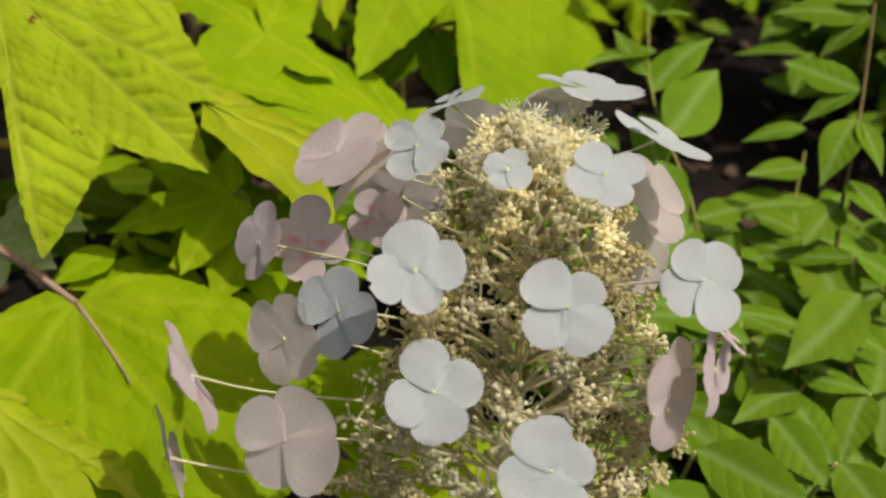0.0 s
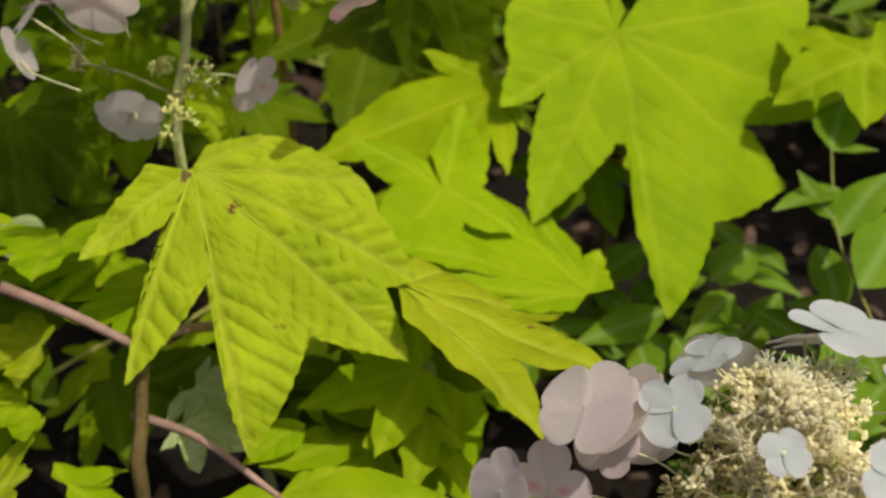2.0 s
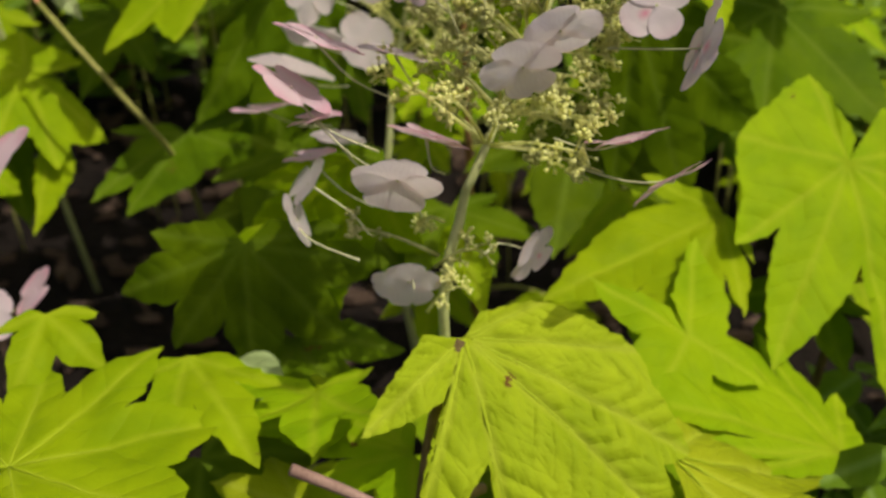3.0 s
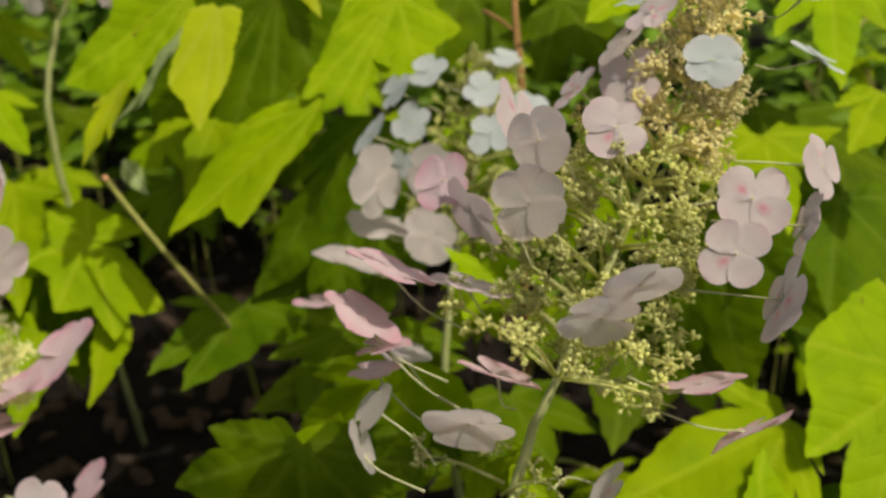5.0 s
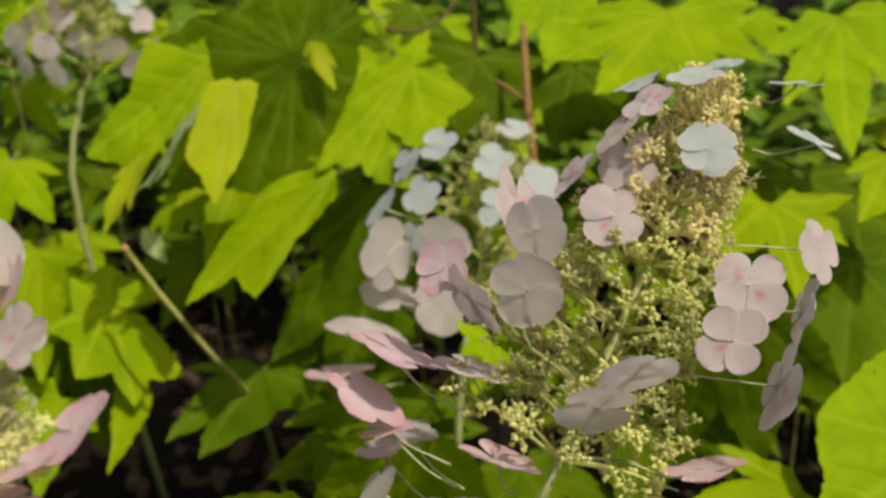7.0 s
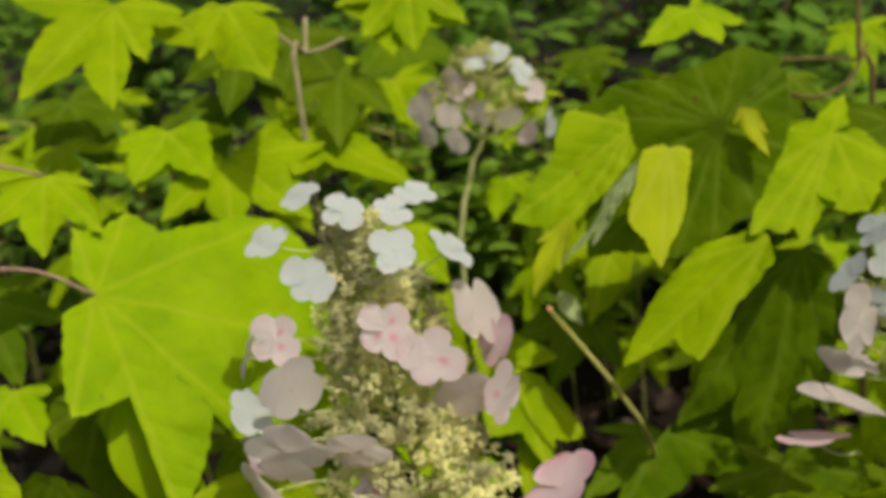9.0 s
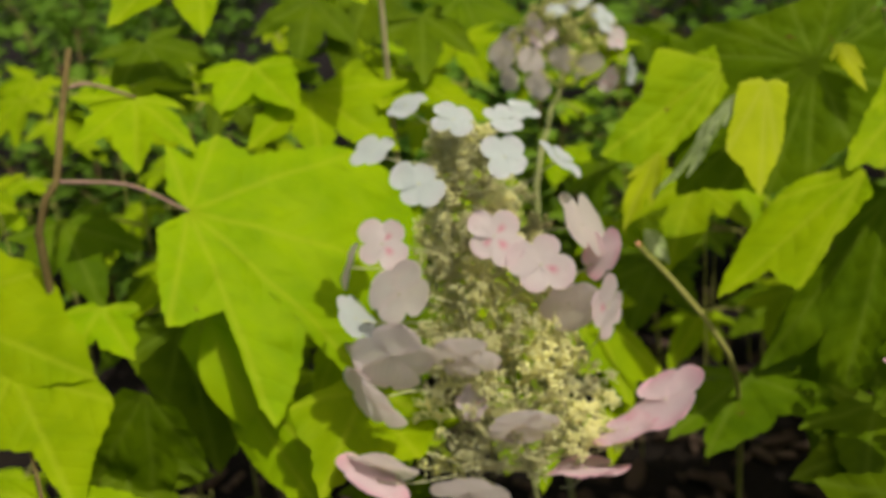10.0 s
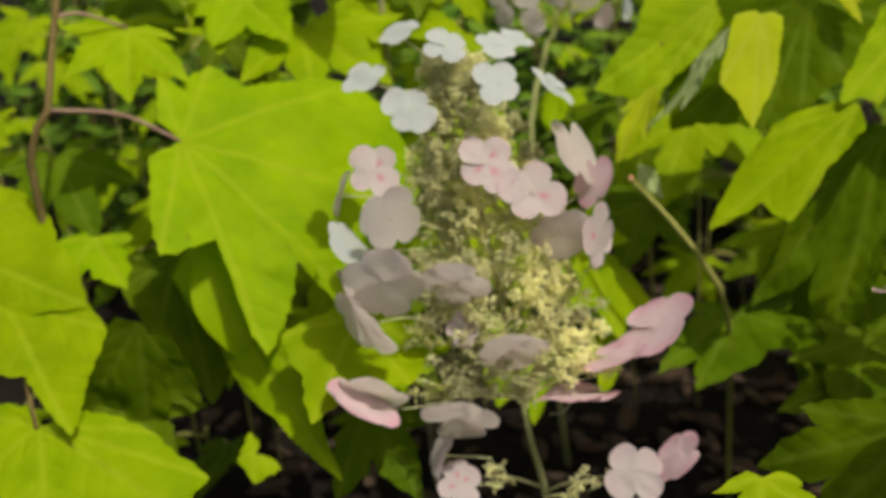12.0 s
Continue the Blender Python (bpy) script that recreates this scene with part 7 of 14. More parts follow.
ovate_leaf(sprig_14, (0.2141, 0.1129, 0.0815), (0.2344, 0.0618, 0.0699), (-0.26, -0.42, 1), 0.5, LEAF_SMALL)
ovate_leaf(sprig_14, (0.2185, 0.1161, 0.0640), (0.1812, 0.1604, 0.0538), (-0.03, 0.02, 1), 0.5, LEAF_SMALL)
ovate_leaf(sprig_14, (0.2185, 0.1161, 0.0640), (0.2386, 0.0677, 0.0653), (-0.29, 0.09, 1), 0.4, LEAF_SMALL)
ovate_leaf(sprig_14, (0.2229, 0.1193, 0.0465), (0.1760, 0.1461, 0.0634), (0.15, 0.07, 1), 0.5, LEAF_SMALL)
ovate_leaf(sprig_14, (0.2229, 0.1193, 0.0465), (0.2620, 0.1082, 0.0410), (-0.07, -0.43, 1), 0.5, LEAF_SMALL)
sprig_15 = thing("shrub_twig", (0.1939, 0.1158, 0.0000), "leafy green shrub twig low in the bed", "shrub", "small-leaved shrub twigs")
stem(sprig_15, [(0.1797, 0.0791, 0.1807), (0.1746, 0.0789, 0.0904), (0.1939, 0.1158, 0.0000)], 0.001, 0.0024, GREENSTEM)
ovate_leaf(sprig_15, (0.1797, 0.0791, 0.1807), (0.1795, 0.1201, 0.1713), (0.29, -0.24, 1), 0.4, LEAF_SMALL)
ovate_leaf(sprig_15, (0.1797, 0.0791, 0.1807), (0.1674, 0.0215, 0.1988), (-0.22, -0.38, 1), 0.4, LEAF_SMALL)
ovate_leaf(sprig_15, (0.1833, 0.0883, 0.1356), (0.1456, 0.1158, 0.1354), (-0.29, -0.26, 1), 0.5, LEAF_SMALL)
ovate_leaf(sprig_15, (0.1833, 0.0883, 0.1356), (0.2392, 0.0726, 0.1440), (0.07, -0.49, 1), 0.5, LEAF_SMALL)
ovate_leaf(sprig_15, (0.1868, 0.0974, 0.0904), (0.2307, 0.1201, 0.0945), (-0.18, -0.30, 1), 0.5, LEAF_SMALL)
ovate_leaf(sprig_15, (0.1868, 0.0974, 0.0904), (0.1490, 0.0594, 0.0821), (0.16, 0.04, 1), 0.4, LEAF_SMALL)
sprig_16 = thing("shrub_twig", (0.3738, 0.1786, 0.0000), "leafy green shrub twig low in the bed", "shrub", "small-leaved shrub twigs")
stem(sprig_16, [(0.4077, 0.1960, 0.0902), (0.4021, 0.2045, 0.0451), (0.3738, 0.1786, 0.0000)], 0.001, 0.0024, GREENSTEM)
ovate_leaf(sprig_16, (0.4077, 0.1960, 0.0902), (0.3519, 0.2086, 0.1050), (0.24, -0.13, 1), 0.4, LEAF_SMALL)
ovate_leaf(sprig_16, (0.4077, 0.1960, 0.0902), (0.4553, 0.1859, 0.0790), (0.02, -0.43, 1), 0.5, LEAF_SMALL)
ovate_leaf(sprig_16, (0.3992, 0.1917, 0.0677), (0.4375, 0.2155, 0.0718), (-0.10, -0.11, 1), 0.4, LEAF_SMALL)
ovate_leaf(sprig_16, (0.3992, 0.1917, 0.0677), (0.3541, 0.1553, 0.0672), (-0.00, -0.44, 1), 0.5, LEAF_SMALL)
ovate_leaf(sprig_16, (0.3908, 0.1873, 0.0451), (0.4021, 0.2417, 0.0565), (0.15, -0.21, 1), 0.5, LEAF_SMALL)
ovate_leaf(sprig_16, (0.3908, 0.1873, 0.0451), (0.3862, 0.1278, 0.0449), (-0.04, -0.16, 1), 0.5, LEAF_SMALL)
sprig_17 = thing("shrub_twig", (0.3581, 0.1845, 0.0000), "leafy green shrub twig low in the bed", "shrub", "small-leaved shrub twigs")
stem(sprig_17, [(0.3925, 0.1945, 0.0549), (0.3650, 0.2044, 0.0275), (0.3581, 0.1845, 0.0000)], 0.001, 0.0024, GREENSTEM)
ovate_leaf(sprig_17, (0.3925, 0.1945, 0.0549), (0.3516, 0.1987, 0.0671), (0.03, -0.11, 1), 0.4, LEAF_SMALL)
ovate_leaf(sprig_17, (0.3925, 0.1945, 0.0549), (0.4551, 0.2034, 0.0668), (0.22, -0.28, 1), 0.5, LEAF_SMALL)
ovate_leaf(sprig_17, (0.3861, 0.1926, 0.0446), (0.3862, 0.2472, 0.0448), (-0.23, -0.46, 1), 0.4, LEAF_SMALL)
ovate_leaf(sprig_17, (0.3861, 0.1926, 0.0446), (0.3848, 0.1409, 0.0612), (-0.30, -0.35, 1), 0.5, LEAF_SMALL)
ovate_leaf(sprig_17, (0.3796, 0.1908, 0.0343), (0.4287, 0.1848, 0.0353), (0.02, -0.42, 1), 0.4, LEAF_SMALL)
ovate_leaf(sprig_17, (0.3796, 0.1908, 0.0343), (0.3411, 0.1985, 0.0457), (-0.12, -0.20, 1), 0.5, LEAF_SMALL)
ovate_leaf(sprig_17, (0.3732, 0.1889, 0.0240), (0.3226, 0.2207, 0.0339), (-0.26, -0.31, 1), 0.5, LEAF_SMALL)
ovate_leaf(sprig_17, (0.3732, 0.1889, 0.0240), (0.4117, 0.1833, 0.0291), (0.12, -0.16, 1), 0.4, LEAF_SMALL)
sprig_18 = thing("shrub_twig", (0.4338, 0.2640, 0.0000), "leafy green shrub twig low in the bed", "shrub", "small-leaved shrub twigs")
stem(sprig_18, [(0.3988, 0.2484, 0.0759), (0.4030, 0.2707, 0.0379), (0.4338, 0.2640, 0.0000)], 0.001, 0.0024, GREENSTEM)
ovate_leaf(sprig_18, (0.3988, 0.2484, 0.0759), (0.4385, 0.2698, 0.0841), (0.00, -0.32, 1), 0.5, LEAF_SMALL)
ovate_leaf(sprig_18, (0.3988, 0.2484, 0.0759), (0.3464, 0.2321, 0.0913), (0.05, -0.36, 1), 0.5, LEAF_SMALL)
ovate_leaf(sprig_18, (0.4075, 0.2523, 0.0569), (0.3693, 0.2743, 0.0494), (0.10, -0.22, 1), 0.4, LEAF_SMALL)
ovate_leaf(sprig_18, (0.4075, 0.2523, 0.0569), (0.4557, 0.2339, 0.0604), (-0.27, -0.14, 1), 0.5, LEAF_SMALL)
ovate_leaf(sprig_18, (0.4163, 0.2562, 0.0379), (0.4126, 0.3087, 0.0300), (0.29, -0.39, 1), 0.4, LEAF_SMALL)
ovate_leaf(sprig_18, (0.4163, 0.2562, 0.0379), (0.4154, 0.2042, 0.0307), (0.24, 0.09, 1), 0.4, LEAF_SMALL)
sprig_19 = thing("shrub_twig", (0.3663, -0.0190, 0.0000), "leafy green shrub twig low in the bed", "shrub", "small-leaved shrub twigs")
stem(sprig_19, [(0.3350, -0.0039, 0.1204), (0.3529, -0.0057, 0.0602), (0.3663, -0.0190, 0.0000)], 0.001, 0.0024, GREENSTEM)
ovate_leaf(sprig_19, (0.3350, -0.0039, 0.1204), (0.3547, 0.0506, 0.1239), (0.00, 0.01, 1), 0.4, LEAF_SMALL)
ovate_leaf(sprig_19, (0.3350, -0.0039, 0.1204), (0.3133, -0.0572, 0.1099), (-0.04, -0.10, 1), 0.5, LEAF_SMALL)
ovate_leaf(sprig_19, (0.3428, -0.0077, 0.0903), (0.3038, 0.0135, 0.0923), (-0.17, -0.15, 1), 0.5, LEAF_SMALL)
ovate_leaf(sprig_19, (0.3428, -0.0077, 0.0903), (0.3727, -0.0393, 0.1048), (-0.27, -0.23, 1), 0.4, LEAF_SMALL)
ovate_leaf(sprig_19, (0.3507, -0.0114, 0.0602), (0.3756, 0.0359, 0.0727), (0.00, -0.07, 1), 0.4, LEAF_SMALL)
ovate_leaf(sprig_19, (0.3507, -0.0114, 0.0602), (0.3066, -0.0536, 0.0658), (0.03, -0.03, 1), 0.4, LEAF_SMALL)
sprig_20 = thing("shrub_twig", (0.3021, 0.1950, 0.0000), "leafy green shrub twig low in the bed", "shrub", "small-leaved shrub twigs")
stem(sprig_20, [(0.2894, 0.1673, 0.0701), (0.2782, 0.1776, 0.0351), (0.3021, 0.1950, 0.0000)], 0.001, 0.0024, GREENSTEM)
ovate_leaf(sprig_20, (0.2894, 0.1673, 0.0701), (0.3245, 0.2190, 0.0561), (-0.01, -0.04, 1), 0.4, LEAF_SMALL)
ovate_leaf(sprig_20, (0.2894, 0.1673, 0.0701), (0.2597, 0.1274, 0.0799), (-0.28, -0.36, 1), 0.4, LEAF_SMALL)
ovate_leaf(sprig_20, (0.2918, 0.1725, 0.0570), (0.3394, 0.1883, 0.0726), (0.28, -0.09, 1), 0.4, LEAF_SMALL)
ovate_leaf(sprig_20, (0.2918, 0.1725, 0.0570), (0.2509, 0.1657, 0.0679), (-0.05, -0.45, 1), 0.4, LEAF_SMALL)
ovate_leaf(sprig_20, (0.2941, 0.1777, 0.0438), (0.3256, 0.2320, 0.0511), (-0.28, -0.26, 1), 0.4, LEAF_SMALL)
ovate_leaf(sprig_20, (0.2941, 0.1777, 0.0438), (0.2794, 0.1273, 0.0594), (0.23, 0.05, 1), 0.4, LEAF_SMALL)
ovate_leaf(sprig_20, (0.2965, 0.1829, 0.0307), (0.3073, 0.2413, 0.0294), (0.17, -0.37, 1), 0.5, LEAF_SMALL)
ovate_leaf(sprig_20, (0.2965, 0.1829, 0.0307), (0.2810, 0.1269, 0.0442), (-0.01, -0.26, 1), 0.5, LEAF_SMALL)
sprig_21 = thing("shrub_twig", (0.3615, 0.1668, 0.0000), "leafy green shrub twig low in the bed", "shrub", "small-leaved shrub twigs")
stem(sprig_21, [(0.3957, 0.1315, 0.1013), (0.3965, 0.1540, 0.0506), (0.3615, 0.1668, 0.0000)], 0.001, 0.0024, GREENSTEM)
ovate_leaf(sprig_21, (0.3957, 0.1315, 0.1013), (0.3853, 0.1817, 0.1059), (0.09, -0.37, 1), 0.4, LEAF_SMALL)
ovate_leaf(sprig_21, (0.3957, 0.1315, 0.1013), (0.3946, 0.0893, 0.1145), (-0.08, -0.04, 1), 0.4, LEAF_SMALL)
ovate_leaf(sprig_21, (0.3892, 0.1382, 0.0823), (0.4372, 0.1361, 0.0727), (0.23, -0.30, 1), 0.4, LEAF_SMALL)
ovate_leaf(sprig_21, (0.3892, 0.1382, 0.0823), (0.3358, 0.1411, 0.0846), (-0.19, -0.19, 1), 0.4, LEAF_SMALL)
ovate_leaf(sprig_21, (0.3828, 0.1448, 0.0633), (0.4318, 0.1441, 0.0670), (-0.22, -0.08, 1), 0.5, LEAF_SMALL)
ovate_leaf(sprig_21, (0.3828, 0.1448, 0.0633), (0.3332, 0.1454, 0.0621), (0.23, 0.00, 1), 0.5, LEAF_SMALL)
ovate_leaf(sprig_21, (0.3764, 0.1514, 0.0443), (0.3979, 0.2074, 0.0375), (-0.12, -0.29, 1), 0.4, LEAF_SMALL)
ovate_leaf(sprig_21, (0.3764, 0.1514, 0.0443), (0.3472, 0.0996, 0.0561), (-0.01, -0.49, 1), 0.5, LEAF_SMALL)
sprig_22 = thing("shrub_twig", (0.1632, 0.1435, 0.0000), "leafy green shrub twig low in the bed", "shrub", "small-leaved shrub twigs")
stem(sprig_22, [(0.1984, 0.1328, 0.0686), (0.1722, 0.1463, 0.0343), (0.1632, 0.1435, 0.0000)], 0.001, 0.0024, GREENSTEM)
ovate_leaf(sprig_22, (0.1984, 0.1328, 0.0686), (0.2236, 0.1682, 0.0778), (-0.09, -0.07, 1), 0.4, LEAF_SMALL)
ovate_leaf(sprig_22, (0.1984, 0.1328, 0.0686), (0.1578, 0.0873, 0.0828), (-0.01, -0.35, 1), 0.5, LEAF_SMALL)
ovate_leaf(sprig_22, (0.1918, 0.1348, 0.0558), (0.1756, 0.1802, 0.0543), (-0.26, -0.26, 1), 0.4, LEAF_SMALL)
ovate_leaf(sprig_22, (0.1918, 0.1348, 0.0558), (0.2231, 0.0842, 0.0516), (0.13, 0.03, 1), 0.4, LEAF_SMALL)
ovate_leaf(sprig_22, (0.1852, 0.1368, 0.0429), (0.2458, 0.1357, 0.0483), (-0.14, -0.10, 1), 0.4, LEAF_SMALL)
ovate_leaf(sprig_22, (0.1852, 0.1368, 0.0429), (0.1378, 0.1292, 0.0407), (0.24, -0.48, 1), 0.4, LEAF_SMALL)
ovate_leaf(sprig_22, (0.1786, 0.1388, 0.0300), (0.1355, 0.1711, 0.0298), (-0.05, -0.33, 1), 0.5, LEAF_SMALL)
ovate_leaf(sprig_22, (0.1786, 0.1388, 0.0300), (0.2209, 0.1162, 0.0442), (-0.28, -0.42, 1), 0.5, LEAF_SMALL)
sprig_23 = thing("shrub_twig", (0.2619, 0.0196, 0.0000), "leafy green shrub twig low in the bed", "shrub", "small-leaved shrub twigs")
stem(sprig_23, [(0.2535, 0.0180, 0.1360), (0.2649, 0.0082, 0.0680), (0.2619, 0.0196, 0.0000)], 0.001, 0.0024, GREENSTEM)
ovate_leaf(sprig_23, (0.2535, 0.0180, 0.1360), (0.3017, 0.0194, 0.1309), (-0.00, -0.11, 1), 0.4, LEAF_SMALL)
ovate_leaf(sprig_23, (0.2535, 0.0180, 0.1360), (0.2013, 0.0140, 0.1491), (0.28, -0.30, 1), 0.5, LEAF_SMALL)
ovate_leaf(sprig_23, (0.2551, 0.0183, 0.1105), (0.3135, 0.0205, 0.1032), (-0.06, -0.41, 1), 0.4, LEAF_SMALL)
ovate_leaf(sprig_23, (0.2551, 0.0183, 0.1105), (0.2183, -0.0028, 0.1158), (-0.01, -0.16, 1), 0.5, LEAF_SMALL)
ovate_leaf(sprig_23, (0.2567, 0.0186, 0.0850), (0.2754, 0.0703, 0.0877), (0.09, -0.28, 1), 0.4, LEAF_SMALL)
ovate_leaf(sprig_23, (0.2567, 0.0186, 0.0850), (0.2556, -0.0381, 0.1007), (0.29, -0.01, 1), 0.5, LEAF_SMALL)
ovate_leaf(sprig_23, (0.2582, 0.0189, 0.0595), (0.3128, 0.0373, 0.0617), (-0.20, 0.02, 1), 0.5, LEAF_SMALL)
ovate_leaf(sprig_23, (0.2582, 0.0189, 0.0595), (0.2136, 0.0151, 0.0620), (0.18, -0.26, 1), 0.5, LEAF_SMALL)
sprig_24 = thing("shrub_twig", (0.3656, 0.1660, 0.0000), "leafy green shrub twig low in the bed", "shrub", "small-leaved shrub twigs")
stem(sprig_24, [(0.3448, 0.1186, 0.1003), (0.3579, 0.1391, 0.0501), (0.3656, 0.1660, 0.0000)], 0.001, 0.0024, GREENSTEM)
ovate_leaf(sprig_24, (0.3448, 0.1186, 0.1003), (0.3057, 0.1629, 0.1139), (-0.22, -0.27, 1), 0.5, LEAF_SMALL)
ovate_leaf(sprig_24, (0.3448, 0.1186, 0.1003), (0.3650, 0.0806, 0.0899), (0.05, 0.06, 1), 0.4, LEAF_SMALL)
ovate_leaf(sprig_24, (0.3500, 0.1305, 0.0752), (0.3841, 0.1594, 0.0819), (-0.07, -0.09, 1), 0.4, LEAF_SMALL)
ovate_leaf(sprig_24, (0.3500, 0.1305, 0.0752), (0.3028, 0.1001, 0.0652), (-0.27, -0.33, 1), 0.4, LEAF_SMALL)
ovate_leaf(sprig_24, (0.3552, 0.1423, 0.0501), (0.3586, 0.2013, 0.0657), (-0.20, -0.46, 1), 0.5, LEAF_SMALL)
ovate_leaf(sprig_24, (0.3552, 0.1423, 0.0501), (0.3481, 0.0835, 0.0454), (-0.06, -0.13, 1), 0.4, LEAF_SMALL)
sprig_25 = thing("shrub_twig", (0.3582, 0.1330, 0.0000), "leafy green shrub twig low in the bed", "shrub", "small-leaved shrub twigs")
stem(sprig_25, [(0.3288, 0.1177, 0.1321), (0.3457, 0.1412, 0.0660), (0.3582, 0.1330, 0.0000)], 0.001, 0.0024, GREENSTEM)
ovate_leaf(sprig_25, (0.3288, 0.1177, 0.1321), (0.2902, 0.1348, 0.1439), (-0.14, -0.16, 1), 0.5, LEAF_SMALL)
ovate_leaf(sprig_25, (0.3288, 0.1177, 0.1321), (0.3721, 0.1042, 0.1269), (-0.01, -0.28, 1), 0.5, LEAF_SMALL)
ovate_leaf(sprig_25, (0.3362, 0.1215, 0.0990), (0.3371, 0.1602, 0.1070), (0.10, -0.50, 1), 0.5, LEAF_SMALL)
ovate_leaf(sprig_25, (0.3362, 0.1215, 0.0990), (0.3471, 0.0593, 0.0909), (0.22, -0.21, 1), 0.5, LEAF_SMALL)
ovate_leaf(sprig_25, (0.3435, 0.1253, 0.0660), (0.3654, 0.1728, 0.0597), (0.07, -0.00, 1), 0.5, LEAF_SMALL)
ovate_leaf(sprig_25, (0.3435, 0.1253, 0.0660), (0.3086, 0.0744, 0.0826), (0.30, -0.23, 1), 0.4, LEAF_SMALL)
sprig_26 = thing("shrub_twig", (0.2070, -0.0244, 0.0000), "leafy green shrub twig low in the bed", "shrub", "small-leaved shrub twigs")
stem(sprig_26, [(0.2008, -0.0226, 0.0606), (0.2129, -0.0233, 0.0303), (0.2070, -0.0244, 0.0000)], 0.001, 0.0024, GREENSTEM)
ovate_leaf(sprig_26, (0.2008, -0.0226, 0.0606), (0.2222, 0.0270, 0.0617), (-0.11, -0.46, 1), 0.5, LEAF_SMALL)
ovate_leaf(sprig_26, (0.2008, -0.0226, 0.0606), (0.1738, -0.0586, 0.0552), (-0.19, -0.47, 1), 0.4, LEAF_SMALL)
ovate_leaf(sprig_26, (0.2020, -0.0229, 0.0493), (0.1913, 0.0186, 0.0413), (-0.21, -0.29, 1), 0.5, LEAF_SMALL)
ovate_leaf(sprig_26, (0.2020, -0.0229, 0.0493), (0.1951, -0.0708, 0.0387), (-0.24, 0.07, 1), 0.4, LEAF_SMALL)
ovate_leaf(sprig_26, (0.2031, -0.0233, 0.0379), (0.2430, -0.0285, 0.0421), (0.05, -0.31, 1), 0.5, LEAF_SMALL)
ovate_leaf(sprig_26, (0.2031, -0.0233, 0.0379), (0.1618, -0.0381, 0.0377), (0.12, -0.39, 1), 0.5, LEAF_SMALL)
ovate_leaf(sprig_26, (0.2043, -0.0236, 0.0265), (0.2649, -0.0142, 0.0436), (0.17, -0.18, 1), 0.4, LEAF_SMALL)
ovate_leaf(sprig_26, (0.2043, -0.0236, 0.0265), (0.1501, -0.0241, 0.0253), (0.09, -0.37, 1), 0.5, LEAF_SMALL)
sprig_27 = thing("shrub_twig", (0.2179, 0.0811, 0.0000), "leafy green shrub twig low in the bed", "shrub", "small-leaved shrub twigs")
stem(sprig_27, [(0.1946, 0.0311, 0.1312), (0.2205, 0.0612, 0.0656), (0.2179, 0.0811, 0.0000)], 0.001, 0.0024, GREENSTEM)
ovate_leaf(sprig_27, (0.1946, 0.0311, 0.1312), (0.1920, 0.0776, 0.1430), (0.11, -0.23, 1), 0.5, LEAF_SMALL)
ovate_leaf(sprig_27, (0.1946, 0.0311, 0.1312), (0.1928, -0.0230, 0.1251), (0.06, -0.16, 1), 0.4, LEAF_SMALL)
ovate_leaf(sprig_27, (0.2004, 0.0436, 0.0984), (0.1974, 0.0948, 0.0870), (-0.27, -0.31, 1), 0.5, LEAF_SMALL)
ovate_leaf(sprig_27, (0.2004, 0.0436, 0.0984), (0.1996, -0.0070, 0.1046), (-0.19, -0.22, 1), 0.5, LEAF_SMALL)
ovate_leaf(sprig_27, (0.2062, 0.0561, 0.0656), (0.2643, 0.0838, 0.0842), (-0.23, -0.39, 1), 0.4, LEAF_SMALL)
ovate_leaf(sprig_27, (0.2062, 0.0561, 0.0656), (0.1448, 0.0328, 0.0693), (0.30, -0.46, 1), 0.4, LEAF_SMALL)
sprig_28 = thing("shrub_twig", (0.2214, 0.0327, 0.0000), "leafy green shrub twig low in the bed", "shrub", "small-leaved shrub twigs")
stem(sprig_28, [(0.2087, -0.0173, 0.1306), (0.2051, 0.0200, 0.0653), (0.2214, 0.0327, 0.0000)], 0.001, 0.0024, GREENSTEM)
ovate_leaf(sprig_28, (0.2087, -0.0173, 0.1306), (0.2170, 0.0497, 0.1216), (-0.13, -0.11, 1), 0.4, LEAF_SMALL)
ovate_leaf(sprig_28, (0.2087, -0.0173, 0.1306), (0.1880, -0.0690, 0.1420), (0.23, -0.46, 1), 0.5, LEAF_SMALL)
ovate_leaf(sprig_28, (0.2119, -0.0048, 0.0979), (0.1557, 0.0122, 0.1152), (0.18, -0.41, 1), 0.5, LEAF_SMALL)
ovate_leaf(sprig_28, (0.2119, -0.0048, 0.0979), (0.2538, -0.0367, 0.1141), (0.27, -0.37, 1), 0.5, LEAF_SMALL)
ovate_leaf(sprig_28, (0.2150, 0.0077, 0.0653), (0.2684, 0.0173, 0.0794), (0.07, 0.04, 1), 0.4, LEAF_SMALL)
ovate_leaf(sprig_28, (0.2150, 0.0077, 0.0653), (0.1540, 0.0002, 0.0696), (-0.11, 0.07, 1), 0.4, LEAF_SMALL)
sprig_29 = thing("shrub_twig", (0.2597, 0.0535, 0.0000), "leafy green shrub twig low in the bed", "shrub", "small-leaved shrub twigs")
stem(sprig_29, [(0.2561, 0.0035, 0.1322), (0.2777, 0.0237, 0.0661), (0.2597, 0.0535, 0.0000)], 0.001, 0.0024, GREENSTEM)
ovate_leaf(sprig_29, (0.2561, 0.0035, 0.1322), (0.1960, 0.0331, 0.1534), (0.09, -0.37, 1), 0.4, LEAF_SMALL)
ovate_leaf(sprig_29, (0.2561, 0.0035, 0.1322), (0.2899, -0.0291, 0.1400), (-0.02, -0.42, 1), 0.4, LEAF_SMALL)
